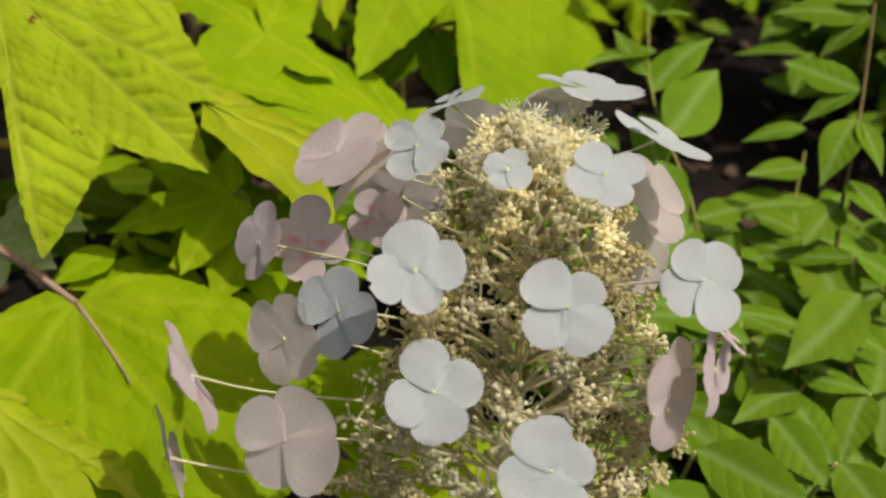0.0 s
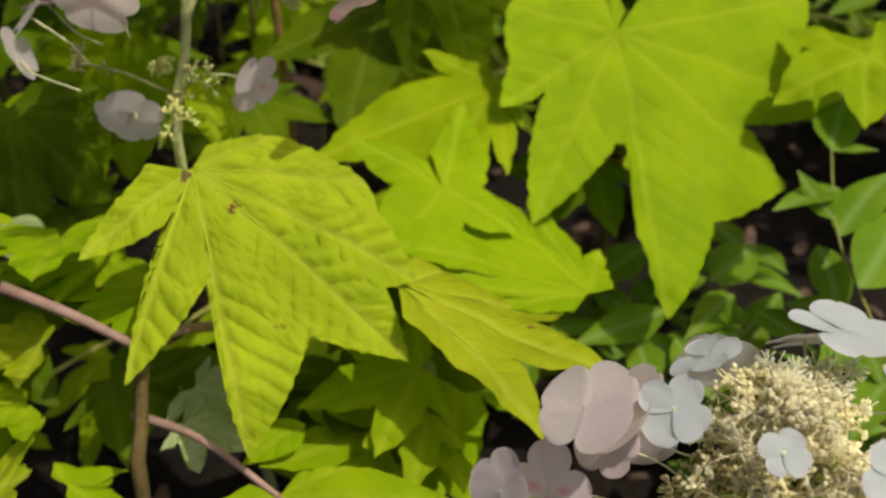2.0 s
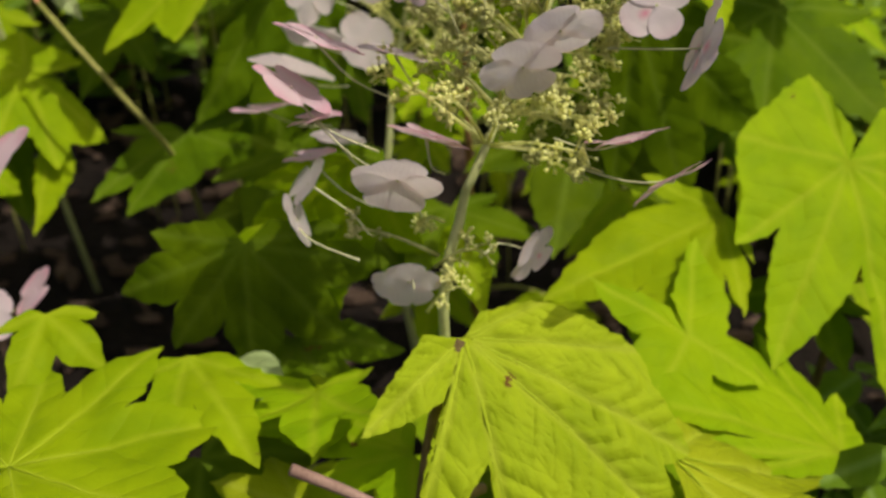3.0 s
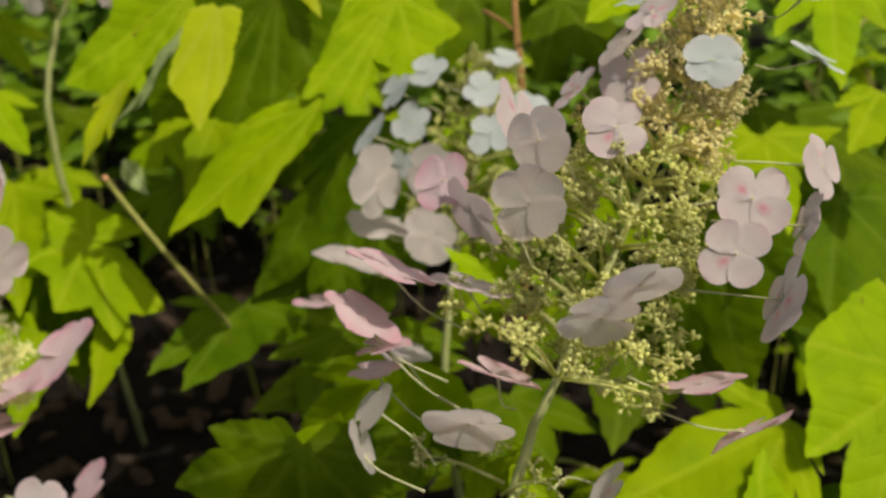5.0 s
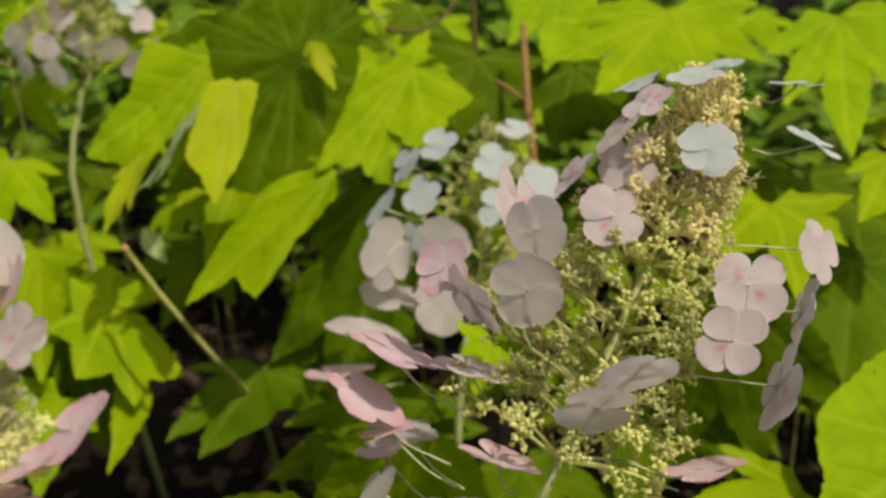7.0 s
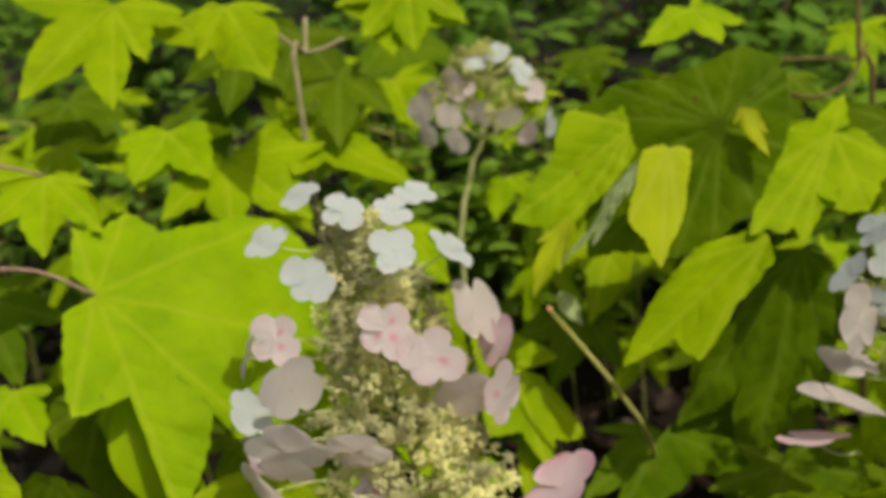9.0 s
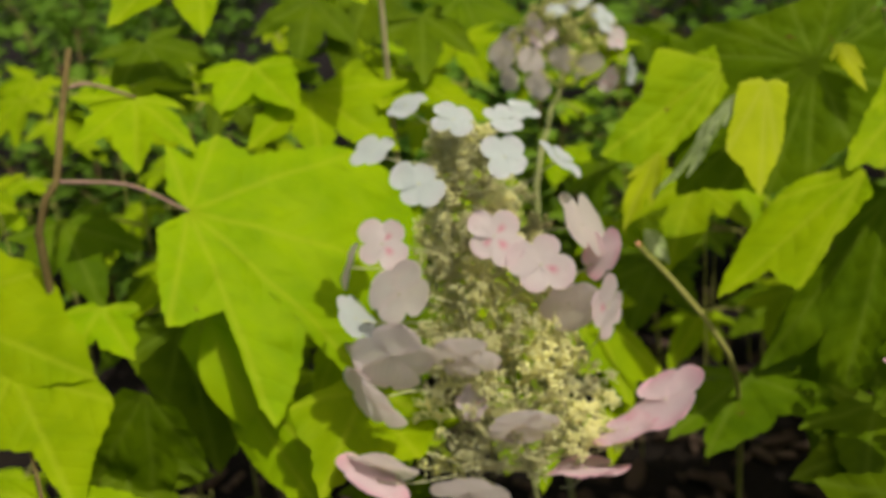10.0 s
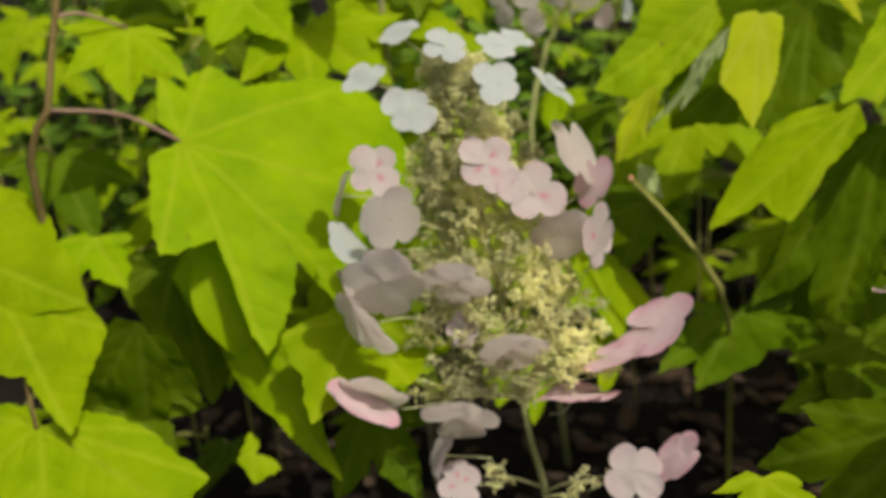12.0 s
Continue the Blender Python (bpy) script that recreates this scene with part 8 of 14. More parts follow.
ovate_leaf(sprig_29, (0.2570, 0.0160, 0.0991), (0.3028, 0.0560, 0.0951), (-0.30, -0.46, 1), 0.4, LEAF_SMALL)
ovate_leaf(sprig_29, (0.2570, 0.0160, 0.0991), (0.2261, -0.0275, 0.0957), (-0.06, -0.41, 1), 0.5, LEAF_SMALL)
ovate_leaf(sprig_29, (0.2579, 0.0285, 0.0661), (0.2604, 0.0833, 0.0674), (0.00, 0.06, 1), 0.5, LEAF_SMALL)
ovate_leaf(sprig_29, (0.2579, 0.0285, 0.0661), (0.2454, -0.0251, 0.0686), (-0.23, -0.43, 1), 0.5, LEAF_SMALL)
sprig_30 = thing("shrub_twig", (0.1972, -0.0053, 0.0000), "leafy green shrub twig low in the bed", "shrub", "small-leaved shrub twigs")
stem(sprig_30, [(0.1701, -0.0553, 0.1214), (0.1668, -0.0243, 0.0607), (0.1972, -0.0053, 0.0000)], 0.001, 0.0024, GREENSTEM)
ovate_leaf(sprig_30, (0.1701, -0.0553, 0.1214), (0.2077, -0.0239, 0.1213), (-0.17, -0.12, 1), 0.5, LEAF_SMALL)
ovate_leaf(sprig_30, (0.1701, -0.0553, 0.1214), (0.1296, -0.0867, 0.1221), (0.27, -0.32, 1), 0.4, LEAF_SMALL)
ovate_leaf(sprig_30, (0.1769, -0.0428, 0.0910), (0.1562, 0.0081, 0.0817), (0.24, -0.35, 1), 0.5, LEAF_SMALL)
ovate_leaf(sprig_30, (0.1769, -0.0428, 0.0910), (0.1952, -0.0853, 0.1039), (0.16, -0.44, 1), 0.4, LEAF_SMALL)
ovate_leaf(sprig_30, (0.1837, -0.0303, 0.0607), (0.2044, 0.0318, 0.0450), (-0.28, -0.15, 1), 0.5, LEAF_SMALL)
ovate_leaf(sprig_30, (0.1837, -0.0303, 0.0607), (0.1933, -0.0957, 0.0788), (0.10, -0.41, 1), 0.4, LEAF_SMALL)
sprig_31 = thing("shrub_twig", (0.1934, -0.0288, 0.0000), "leafy green shrub twig low in the bed", "shrub", "small-leaved shrub twigs")
stem(sprig_31, [(0.2017, -0.0788, 0.1253), (0.1962, -0.0611, 0.0626), (0.1934, -0.0288, 0.0000)], 0.001, 0.0024, GREENSTEM)
ovate_leaf(sprig_31, (0.2017, -0.0788, 0.1253), (0.1620, -0.0206, 0.1489), (0.30, -0.26, 1), 0.4, LEAF_SMALL)
ovate_leaf(sprig_31, (0.2017, -0.0788, 0.1253), (0.2386, -0.1298, 0.1472), (-0.26, -0.22, 1), 0.5, LEAF_SMALL)
ovate_leaf(sprig_31, (0.1996, -0.0663, 0.0939), (0.1464, -0.0437, 0.0998), (-0.00, -0.00, 1), 0.5, LEAF_SMALL)
ovate_leaf(sprig_31, (0.1996, -0.0663, 0.0939), (0.2403, -0.1177, 0.0777), (0.28, -0.08, 1), 0.5, LEAF_SMALL)
ovate_leaf(sprig_31, (0.1976, -0.0538, 0.0626), (0.1572, -0.0141, 0.0785), (-0.04, -0.41, 1), 0.5, LEAF_SMALL)
ovate_leaf(sprig_31, (0.1976, -0.0538, 0.0626), (0.2440, -0.1058, 0.0827), (-0.29, -0.29, 1), 0.4, LEAF_SMALL)
sprig_32 = thing("shrub_twig", (0.2662, -0.0002, 0.0000), "leafy green shrub twig low in the bed", "shrub", "small-leaved shrub twigs")
stem(sprig_32, [(0.2497, -0.0502, 0.1203), (0.2417, -0.0052, 0.0601), (0.2662, -0.0002, 0.0000)], 0.001, 0.0024, GREENSTEM)
ovate_leaf(sprig_32, (0.2497, -0.0502, 0.1203), (0.2526, -0.0002, 0.1277), (0.01, -0.31, 1), 0.5, LEAF_SMALL)
ovate_leaf(sprig_32, (0.2497, -0.0502, 0.1203), (0.2677, -0.0971, 0.1202), (-0.27, -0.37, 1), 0.5, LEAF_SMALL)
ovate_leaf(sprig_32, (0.2538, -0.0377, 0.0902), (0.2990, -0.0239, 0.1039), (0.19, -0.20, 1), 0.4, LEAF_SMALL)
ovate_leaf(sprig_32, (0.2538, -0.0377, 0.0902), (0.2141, -0.0800, 0.0899), (0.07, 0.02, 1), 0.4, LEAF_SMALL)
ovate_leaf(sprig_32, (0.2579, -0.0252, 0.0601), (0.2835, 0.0151, 0.0716), (0.14, -0.07, 1), 0.4, LEAF_SMALL)
ovate_leaf(sprig_32, (0.2579, -0.0252, 0.0601), (0.2345, -0.0811, 0.0597), (-0.00, 0.05, 1), 0.4, LEAF_SMALL)
sprig_33 = thing("shrub_twig", (0.2694, -0.0295, 0.0000), "leafy green shrub twig low in the bed", "shrub", "small-leaved shrub twigs")
stem(sprig_33, [(0.2760, -0.0795, 0.1140), (0.2646, -0.0659, 0.0570), (0.2694, -0.0295, 0.0000)], 0.001, 0.0024, GREENSTEM)
ovate_leaf(sprig_33, (0.2760, -0.0795, 0.1140), (0.2645, -0.0256, 0.1298), (-0.18, 0.10, 1), 0.4, LEAF_SMALL)
ovate_leaf(sprig_33, (0.2760, -0.0795, 0.1140), (0.2848, -0.1362, 0.1308), (-0.06, -0.32, 1), 0.5, LEAF_SMALL)
ovate_leaf(sprig_33, (0.2743, -0.0670, 0.0855), (0.3335, -0.0390, 0.0842), (0.09, -0.30, 1), 0.4, LEAF_SMALL)
ovate_leaf(sprig_33, (0.2743, -0.0670, 0.0855), (0.2134, -0.0942, 0.0713), (0.02, -0.17, 1), 0.5, LEAF_SMALL)
ovate_leaf(sprig_33, (0.2727, -0.0545, 0.0570), (0.2161, -0.0261, 0.0424), (-0.08, 0.07, 1), 0.5, LEAF_SMALL)
ovate_leaf(sprig_33, (0.2727, -0.0545, 0.0570), (0.3216, -0.0770, 0.0627), (-0.24, -0.09, 1), 0.5, LEAF_SMALL)
sprig_34 = thing("shrub_twig", (0.3357, 0.0097, 0.0000), "leafy green shrub twig low in the bed", "shrub", "small-leaved shrub twigs")
stem(sprig_34, [(0.3080, -0.0403, 0.1244), (0.3165, -0.0114, 0.0622), (0.3357, 0.0097, 0.0000)], 0.001, 0.0024, GREENSTEM)
ovate_leaf(sprig_34, (0.3080, -0.0403, 0.1244), (0.3386, 0.0117, 0.1307), (-0.11, -0.20, 1), 0.5, LEAF_SMALL)
ovate_leaf(sprig_34, (0.3080, -0.0403, 0.1244), (0.2791, -0.0761, 0.1199), (-0.14, -0.02, 1), 0.5, LEAF_SMALL)
ovate_leaf(sprig_34, (0.3149, -0.0278, 0.0933), (0.2977, 0.0147, 0.0976), (-0.24, -0.26, 1), 0.4, LEAF_SMALL)
ovate_leaf(sprig_34, (0.3149, -0.0278, 0.0933), (0.3472, -0.0693, 0.0902), (0.19, -0.03, 1), 0.5, LEAF_SMALL)
ovate_leaf(sprig_34, (0.3218, -0.0153, 0.0622), (0.3641, -0.0005, 0.0678), (0.03, 0.06, 1), 0.4, LEAF_SMALL)
ovate_leaf(sprig_34, (0.3218, -0.0153, 0.0622), (0.2613, -0.0307, 0.0545), (0.03, -0.01, 1), 0.5, LEAF_SMALL)
sprig_35 = thing("shrub_twig", (0.1626, 0.0693, 0.0000), "leafy green shrub twig low in the bed", "shrub", "small-leaved shrub twigs")
stem(sprig_35, [(0.1675, 0.0193, 0.1085), (0.1722, 0.0636, 0.0543), (0.1626, 0.0693, 0.0000)], 0.001, 0.0024, GREENSTEM)
ovate_leaf(sprig_35, (0.1675, 0.0193, 0.1085), (0.1108, 0.0516, 0.1095), (0.15, -0.27, 1), 0.5, LEAF_SMALL)
ovate_leaf(sprig_35, (0.1675, 0.0193, 0.1085), (0.2324, 0.0090, 0.1096), (0.24, -0.06, 1), 0.4, LEAF_SMALL)
ovate_leaf(sprig_35, (0.1663, 0.0318, 0.0814), (0.1013, 0.0466, 0.0932), (0.12, -0.26, 1), 0.4, LEAF_SMALL)
ovate_leaf(sprig_35, (0.1663, 0.0318, 0.0814), (0.2152, 0.0374, 0.0813), (0.02, 0.00, 1), 0.4, LEAF_SMALL)
ovate_leaf(sprig_35, (0.1650, 0.0443, 0.0543), (0.2165, 0.0631, 0.0700), (0.26, -0.38, 1), 0.5, LEAF_SMALL)
ovate_leaf(sprig_35, (0.1650, 0.0443, 0.0543), (0.1096, 0.0152, 0.0532), (0.17, -0.44, 1), 0.4, LEAF_SMALL)
sprig_36 = thing("shrub_twig", (0.3170, 0.0829, 0.0000), "leafy green shrub twig low in the bed", "shrub", "small-leaved shrub twigs")
stem(sprig_36, [(0.3006, 0.0329, 0.1088), (0.3018, 0.0384, 0.0544), (0.3170, 0.0829, 0.0000)], 0.001, 0.0024, GREENSTEM)
ovate_leaf(sprig_36, (0.3006, 0.0329, 0.1088), (0.2525, 0.0571, 0.1213), (0.11, -0.23, 1), 0.5, LEAF_SMALL)
ovate_leaf(sprig_36, (0.3006, 0.0329, 0.1088), (0.3485, -0.0029, 0.1110), (0.29, -0.30, 1), 0.5, LEAF_SMALL)
ovate_leaf(sprig_36, (0.3047, 0.0454, 0.0816), (0.3577, 0.0809, 0.0876), (-0.15, -0.46, 1), 0.5, LEAF_SMALL)
ovate_leaf(sprig_36, (0.3047, 0.0454, 0.0816), (0.2547, 0.0065, 0.0822), (0.07, -0.16, 1), 0.5, LEAF_SMALL)
ovate_leaf(sprig_36, (0.3088, 0.0579, 0.0544), (0.2546, 0.0753, 0.0480), (0.15, -0.44, 1), 0.5, LEAF_SMALL)
ovate_leaf(sprig_36, (0.3088, 0.0579, 0.0544), (0.3545, 0.0445, 0.0708), (-0.09, -0.40, 1), 0.5, LEAF_SMALL)
sprig_37 = thing("shrub_twig", (0.2715, 0.1562, 0.0000), "leafy green shrub twig low in the bed", "shrub", "small-leaved shrub twigs")
stem(sprig_37, [(0.2815, 0.1062, 0.1112), (0.2625, 0.1493, 0.0556), (0.2715, 0.1562, 0.0000)], 0.001, 0.0024, GREENSTEM)
ovate_leaf(sprig_37, (0.2815, 0.1062, 0.1112), (0.2423, 0.1306, 0.1213), (-0.17, -0.38, 1), 0.5, LEAF_SMALL)
ovate_leaf(sprig_37, (0.2815, 0.1062, 0.1112), (0.3182, 0.0529, 0.1176), (0.24, 0.05, 1), 0.5, LEAF_SMALL)
ovate_leaf(sprig_37, (0.2790, 0.1187, 0.0834), (0.2889, 0.1814, 0.0786), (0.21, -0.06, 1), 0.5, LEAF_SMALL)
ovate_leaf(sprig_37, (0.2790, 0.1187, 0.0834), (0.2462, 0.0766, 0.0756), (0.23, -0.10, 1), 0.5, LEAF_SMALL)
ovate_leaf(sprig_37, (0.2765, 0.1312, 0.0556), (0.3243, 0.1621, 0.0507), (-0.13, -0.33, 1), 0.4, LEAF_SMALL)
ovate_leaf(sprig_37, (0.2765, 0.1312, 0.0556), (0.2513, 0.0905, 0.0683), (0.21, -0.13, 1), 0.4, LEAF_SMALL)
sprig_38 = thing("shrub_twig", (0.1783, -0.0431, 0.0000), "leafy green shrub twig low in the bed", "shrub", "small-leaved shrub twigs")
stem(sprig_38, [(0.1762, -0.0931, 0.1178), (0.1836, -0.0514, 0.0589), (0.1783, -0.0431, 0.0000)], 0.001, 0.0024, GREENSTEM)
ovate_leaf(sprig_38, (0.1762, -0.0931, 0.1178), (0.1466, -0.0594, 0.1318), (-0.08, -0.03, 1), 0.4, LEAF_SMALL)
ovate_leaf(sprig_38, (0.1762, -0.0931, 0.1178), (0.2233, -0.1343, 0.1151), (-0.17, -0.12, 1), 0.5, LEAF_SMALL)
ovate_leaf(sprig_38, (0.1767, -0.0806, 0.0883), (0.1710, -0.0311, 0.1043), (-0.23, 0.06, 1), 0.4, LEAF_SMALL)
ovate_leaf(sprig_38, (0.1767, -0.0806, 0.0883), (0.1805, -0.1240, 0.1018), (0.28, -0.38, 1), 0.5, LEAF_SMALL)
ovate_leaf(sprig_38, (0.1773, -0.0681, 0.0589), (0.1938, -0.0262, 0.0656), (-0.26, -0.48, 1), 0.4, LEAF_SMALL)
ovate_leaf(sprig_38, (0.1773, -0.0681, 0.0589), (0.1582, -0.1277, 0.0753), (0.17, -0.19, 1), 0.4, LEAF_SMALL)
sprig_39 = thing("shrub_twig", (0.2356, -0.0505, 0.0000), "leafy green shrub twig low in the bed", "shrub", "small-leaved shrub twigs")
stem(sprig_39, [(0.2394, -0.1005, 0.1135), (0.2447, -0.0921, 0.0567), (0.2356, -0.0505, 0.0000)], 0.001, 0.0024, GREENSTEM)
ovate_leaf(sprig_39, (0.2394, -0.1005, 0.1135), (0.1960, -0.0466, 0.1327), (-0.24, -0.42, 1), 0.4, LEAF_SMALL)
ovate_leaf(sprig_39, (0.2394, -0.1005, 0.1135), (0.2593, -0.1539, 0.1183), (0.28, -0.16, 1), 0.4, LEAF_SMALL)
ovate_leaf(sprig_39, (0.2384, -0.0880, 0.0851), (0.1941, -0.0659, 0.0808), (-0.21, -0.18, 1), 0.4, LEAF_SMALL)
ovate_leaf(sprig_39, (0.2384, -0.0880, 0.0851), (0.3076, -0.0951, 0.0686), (-0.01, -0.15, 1), 0.5, LEAF_SMALL)
ovate_leaf(sprig_39, (0.2375, -0.0755, 0.0567), (0.1856, -0.0499, 0.0756), (-0.28, -0.43, 1), 0.5, LEAF_SMALL)
ovate_leaf(sprig_39, (0.2375, -0.0755, 0.0567), (0.2815, -0.0728, 0.0466), (0.20, -0.09, 1), 0.4, LEAF_SMALL)
sprig_40 = thing("shrub_twig", (0.3285, 0.1096, 0.0000), "leafy green shrub twig low in the bed", "shrub", "small-leaved shrub twigs")
stem(sprig_40, [(0.3584, 0.0596, 0.1212), (0.3262, 0.0964, 0.0606), (0.3285, 0.1096, 0.0000)], 0.001, 0.0024, GREENSTEM)
ovate_leaf(sprig_40, (0.3584, 0.0596, 0.1212), (0.3041, 0.0530, 0.1185), (-0.09, -0.49, 1), 0.4, LEAF_SMALL)
ovate_leaf(sprig_40, (0.3584, 0.0596, 0.1212), (0.4167, 0.0465, 0.1251), (-0.10, -0.10, 1), 0.5, LEAF_SMALL)
ovate_leaf(sprig_40, (0.3509, 0.0721, 0.0909), (0.3141, 0.1129, 0.0838), (-0.17, -0.23, 1), 0.4, LEAF_SMALL)
ovate_leaf(sprig_40, (0.3509, 0.0721, 0.0909), (0.3826, 0.0300, 0.0853), (0.09, -0.34, 1), 0.5, LEAF_SMALL)
ovate_leaf(sprig_40, (0.3435, 0.0846, 0.0606), (0.3464, 0.1366, 0.0496), (0.01, -0.06, 1), 0.4, LEAF_SMALL)
ovate_leaf(sprig_40, (0.3435, 0.0846, 0.0606), (0.3649, 0.0228, 0.0655), (-0.25, -0.04, 1), 0.4, LEAF_SMALL)
sprig_41 = thing("shrub_twig", (0.1284, 0.3263, 0.0000), "leafy green shrub twig low in the bed", "shrub", "small-leaved shrub twigs")
stem(sprig_41, [(0.1319, 0.2863, 0.1356), (0.1119, 0.3086, 0.0678), (0.1284, 0.3263, 0.0000)], 0.001, 0.0024, GREENSTEM)
ovate_leaf(sprig_41, (0.1319, 0.2863, 0.1356), (0.1696, 0.3087, 0.1266), (0.20, 0.10, 1), 0.5, LEAF_SMALL)
ovate_leaf(sprig_41, (0.1319, 0.2863, 0.1356), (0.0800, 0.2503, 0.1326), (0.17, -0.27, 1), 0.5, LEAF_SMALL)
ovate_leaf(sprig_41, (0.1310, 0.2963, 0.1017), (0.1115, 0.3356, 0.1164), (0.25, -0.47, 1), 0.4, LEAF_SMALL)
ovate_leaf(sprig_41, (0.1310, 0.2963, 0.1017), (0.1364, 0.2529, 0.1148), (-0.21, -0.38, 1), 0.5, LEAF_SMALL)
ovate_leaf(sprig_41, (0.1301, 0.3063, 0.0678), (0.0793, 0.2995, 0.0836), (-0.21, -0.07, 1), 0.4, LEAF_SMALL)
ovate_leaf(sprig_41, (0.1301, 0.3063, 0.0678), (0.1736, 0.2924, 0.0750), (0.23, -0.06, 1), 0.5, LEAF_SMALL)
sprig_42 = thing("shrub_twig", (0.1679, 0.2977, 0.0000), "leafy green shrub twig low in the bed", "shrub", "small-leaved shrub twigs")
stem(sprig_42, [(0.1758, 0.2577, 0.1243), (0.1809, 0.2947, 0.0622), (0.1679, 0.2977, 0.0000)], 0.001, 0.0024, GREENSTEM)
ovate_leaf(sprig_42, (0.1758, 0.2577, 0.1243), (0.2290, 0.3010, 0.1370), (0.11, -0.43, 1), 0.5, LEAF_SMALL)
ovate_leaf(sprig_42, (0.1758, 0.2577, 0.1243), (0.1322, 0.2457, 0.1273), (0.02, -0.16, 1), 0.5, LEAF_SMALL)
ovate_leaf(sprig_42, (0.1739, 0.2677, 0.0932), (0.1300, 0.2873, 0.0835), (-0.11, -0.04, 1), 0.4, LEAF_SMALL)
ovate_leaf(sprig_42, (0.1739, 0.2677, 0.0932), (0.2213, 0.2493, 0.0979), (-0.12, -0.02, 1), 0.5, LEAF_SMALL)
ovate_leaf(sprig_42, (0.1719, 0.2777, 0.0622), (0.1813, 0.3321, 0.0497), (-0.21, -0.22, 1), 0.4, LEAF_SMALL)
ovate_leaf(sprig_42, (0.1719, 0.2777, 0.0622), (0.1438, 0.2273, 0.0666), (-0.13, -0.47, 1), 0.5, LEAF_SMALL)
sprig_43 = thing("shrub_twig", (0.2115, 0.2554, 0.0000), "leafy green shrub twig low in the bed", "shrub", "small-leaved shrub twigs")
stem(sprig_43, [(0.1973, 0.2154, 0.1110), (0.1928, 0.2162, 0.0555), (0.2115, 0.2554, 0.0000)], 0.001, 0.0024, GREENSTEM)
ovate_leaf(sprig_43, (0.1973, 0.2154, 0.1110), (0.2331, 0.2578, 0.1189), (-0.02, -0.39, 1), 0.4, LEAF_SMALL)
ovate_leaf(sprig_43, (0.1973, 0.2154, 0.1110), (0.1371, 0.1833, 0.1077), (0.21, -0.16, 1), 0.5, LEAF_SMALL)
ovate_leaf(sprig_43, (0.2008, 0.2254, 0.0833), (0.2285, 0.2628, 0.0757), (0.05, -0.13, 1), 0.5, LEAF_SMALL)
ovate_leaf(sprig_43, (0.2008, 0.2254, 0.0833), (0.1634, 0.1859, 0.0805), (0.25, -0.36, 1), 0.4, LEAF_SMALL)
ovate_leaf(sprig_43, (0.2044, 0.2354, 0.0555), (0.2086, 0.3021, 0.0695), (0.26, -0.31, 1), 0.5, LEAF_SMALL)
ovate_leaf(sprig_43, (0.2044, 0.2354, 0.0555), (0.1840, 0.1710, 0.0501), (-0.24, -0.09, 1), 0.5, LEAF_SMALL)
sprig_44 = thing("shrub_twig", (0.0917, 0.3082, 0.0000), "leafy green shrub twig low in the bed", "shrub", "small-leaved shrub twigs")
stem(sprig_44, [(0.0929, 0.2682, 0.1079), (0.0768, 0.2980, 0.0539), (0.0917, 0.3082, 0.0000)], 0.001, 0.0024, GREENSTEM)
ovate_leaf(sprig_44, (0.0929, 0.2682, 0.1079), (0.0409, 0.2991, 0.1168), (-0.06, -0.20, 1), 0.5, LEAF_SMALL)
ovate_leaf(sprig_44, (0.0929, 0.2682, 0.1079), (0.1246, 0.2287, 0.1146), (-0.26, -0.41, 1), 0.4, LEAF_SMALL)
ovate_leaf(sprig_44, (0.0926, 0.2782, 0.0809), (0.1220, 0.3113, 0.0911), (-0.16, -0.00, 1), 0.4, LEAF_SMALL)
ovate_leaf(sprig_44, (0.0926, 0.2782, 0.0809), (0.0433, 0.2338, 0.0844), (-0.04, -0.17, 1), 0.4, LEAF_SMALL)
ovate_leaf(sprig_44, (0.0923, 0.2882, 0.0539), (0.0945, 0.3380, 0.0666), (0.00, -0.29, 1), 0.4, LEAF_SMALL)
ovate_leaf(sprig_44, (0.0923, 0.2882, 0.0539), (0.0957, 0.2276, 0.0550), (-0.12, -0.10, 1), 0.4, LEAF_SMALL)
sprig_45 = thing("shrub_twig", (0.1473, 0.2173, 0.0000), "leafy green shrub twig low in the bed", "shrub", "small-leaved shrub twigs")
stem(sprig_45, [(0.1362, 0.1773, 0.1096), (0.1537, 0.2057, 0.0548), (0.1473, 0.2173, 0.0000)], 0.001, 0.0024, GREENSTEM)
ovate_leaf(sprig_45, (0.1362, 0.1773, 0.1096), (0.0935, 0.1963, 0.1208), (-0.12, -0.35, 1), 0.4, LEAF_SMALL)
ovate_leaf(sprig_45, (0.1362, 0.1773, 0.1096), (0.1928, 0.1581, 0.1115), (0.09, -0.09, 1), 0.5, LEAF_SMALL)
ovate_leaf(sprig_45, (0.1390, 0.1873, 0.0822), (0.0956, 0.1928, 0.0888), (-0.23, 0.09, 1), 0.5, LEAF_SMALL)
ovate_leaf(sprig_45, (0.1390, 0.1873, 0.0822), (0.1835, 0.1721, 0.0900), (0.15, 0.09, 1), 0.4, LEAF_SMALL)
ovate_leaf(sprig_45, (0.1418, 0.1973, 0.0548), (0.1002, 0.2314, 0.0545), (-0.06, -0.05, 1), 0.4, LEAF_SMALL)
ovate_leaf(sprig_45, (0.1418, 0.1973, 0.0548), (0.1912, 0.1514, 0.0638), (-0.00, -0.27, 1), 0.5, LEAF_SMALL)
sprig_46 = thing("shrub_twig", (0.0241, 0.2610, 0.0000), "leafy green shrub twig low in the bed", "shrub", "small-leaved shrub twigs")
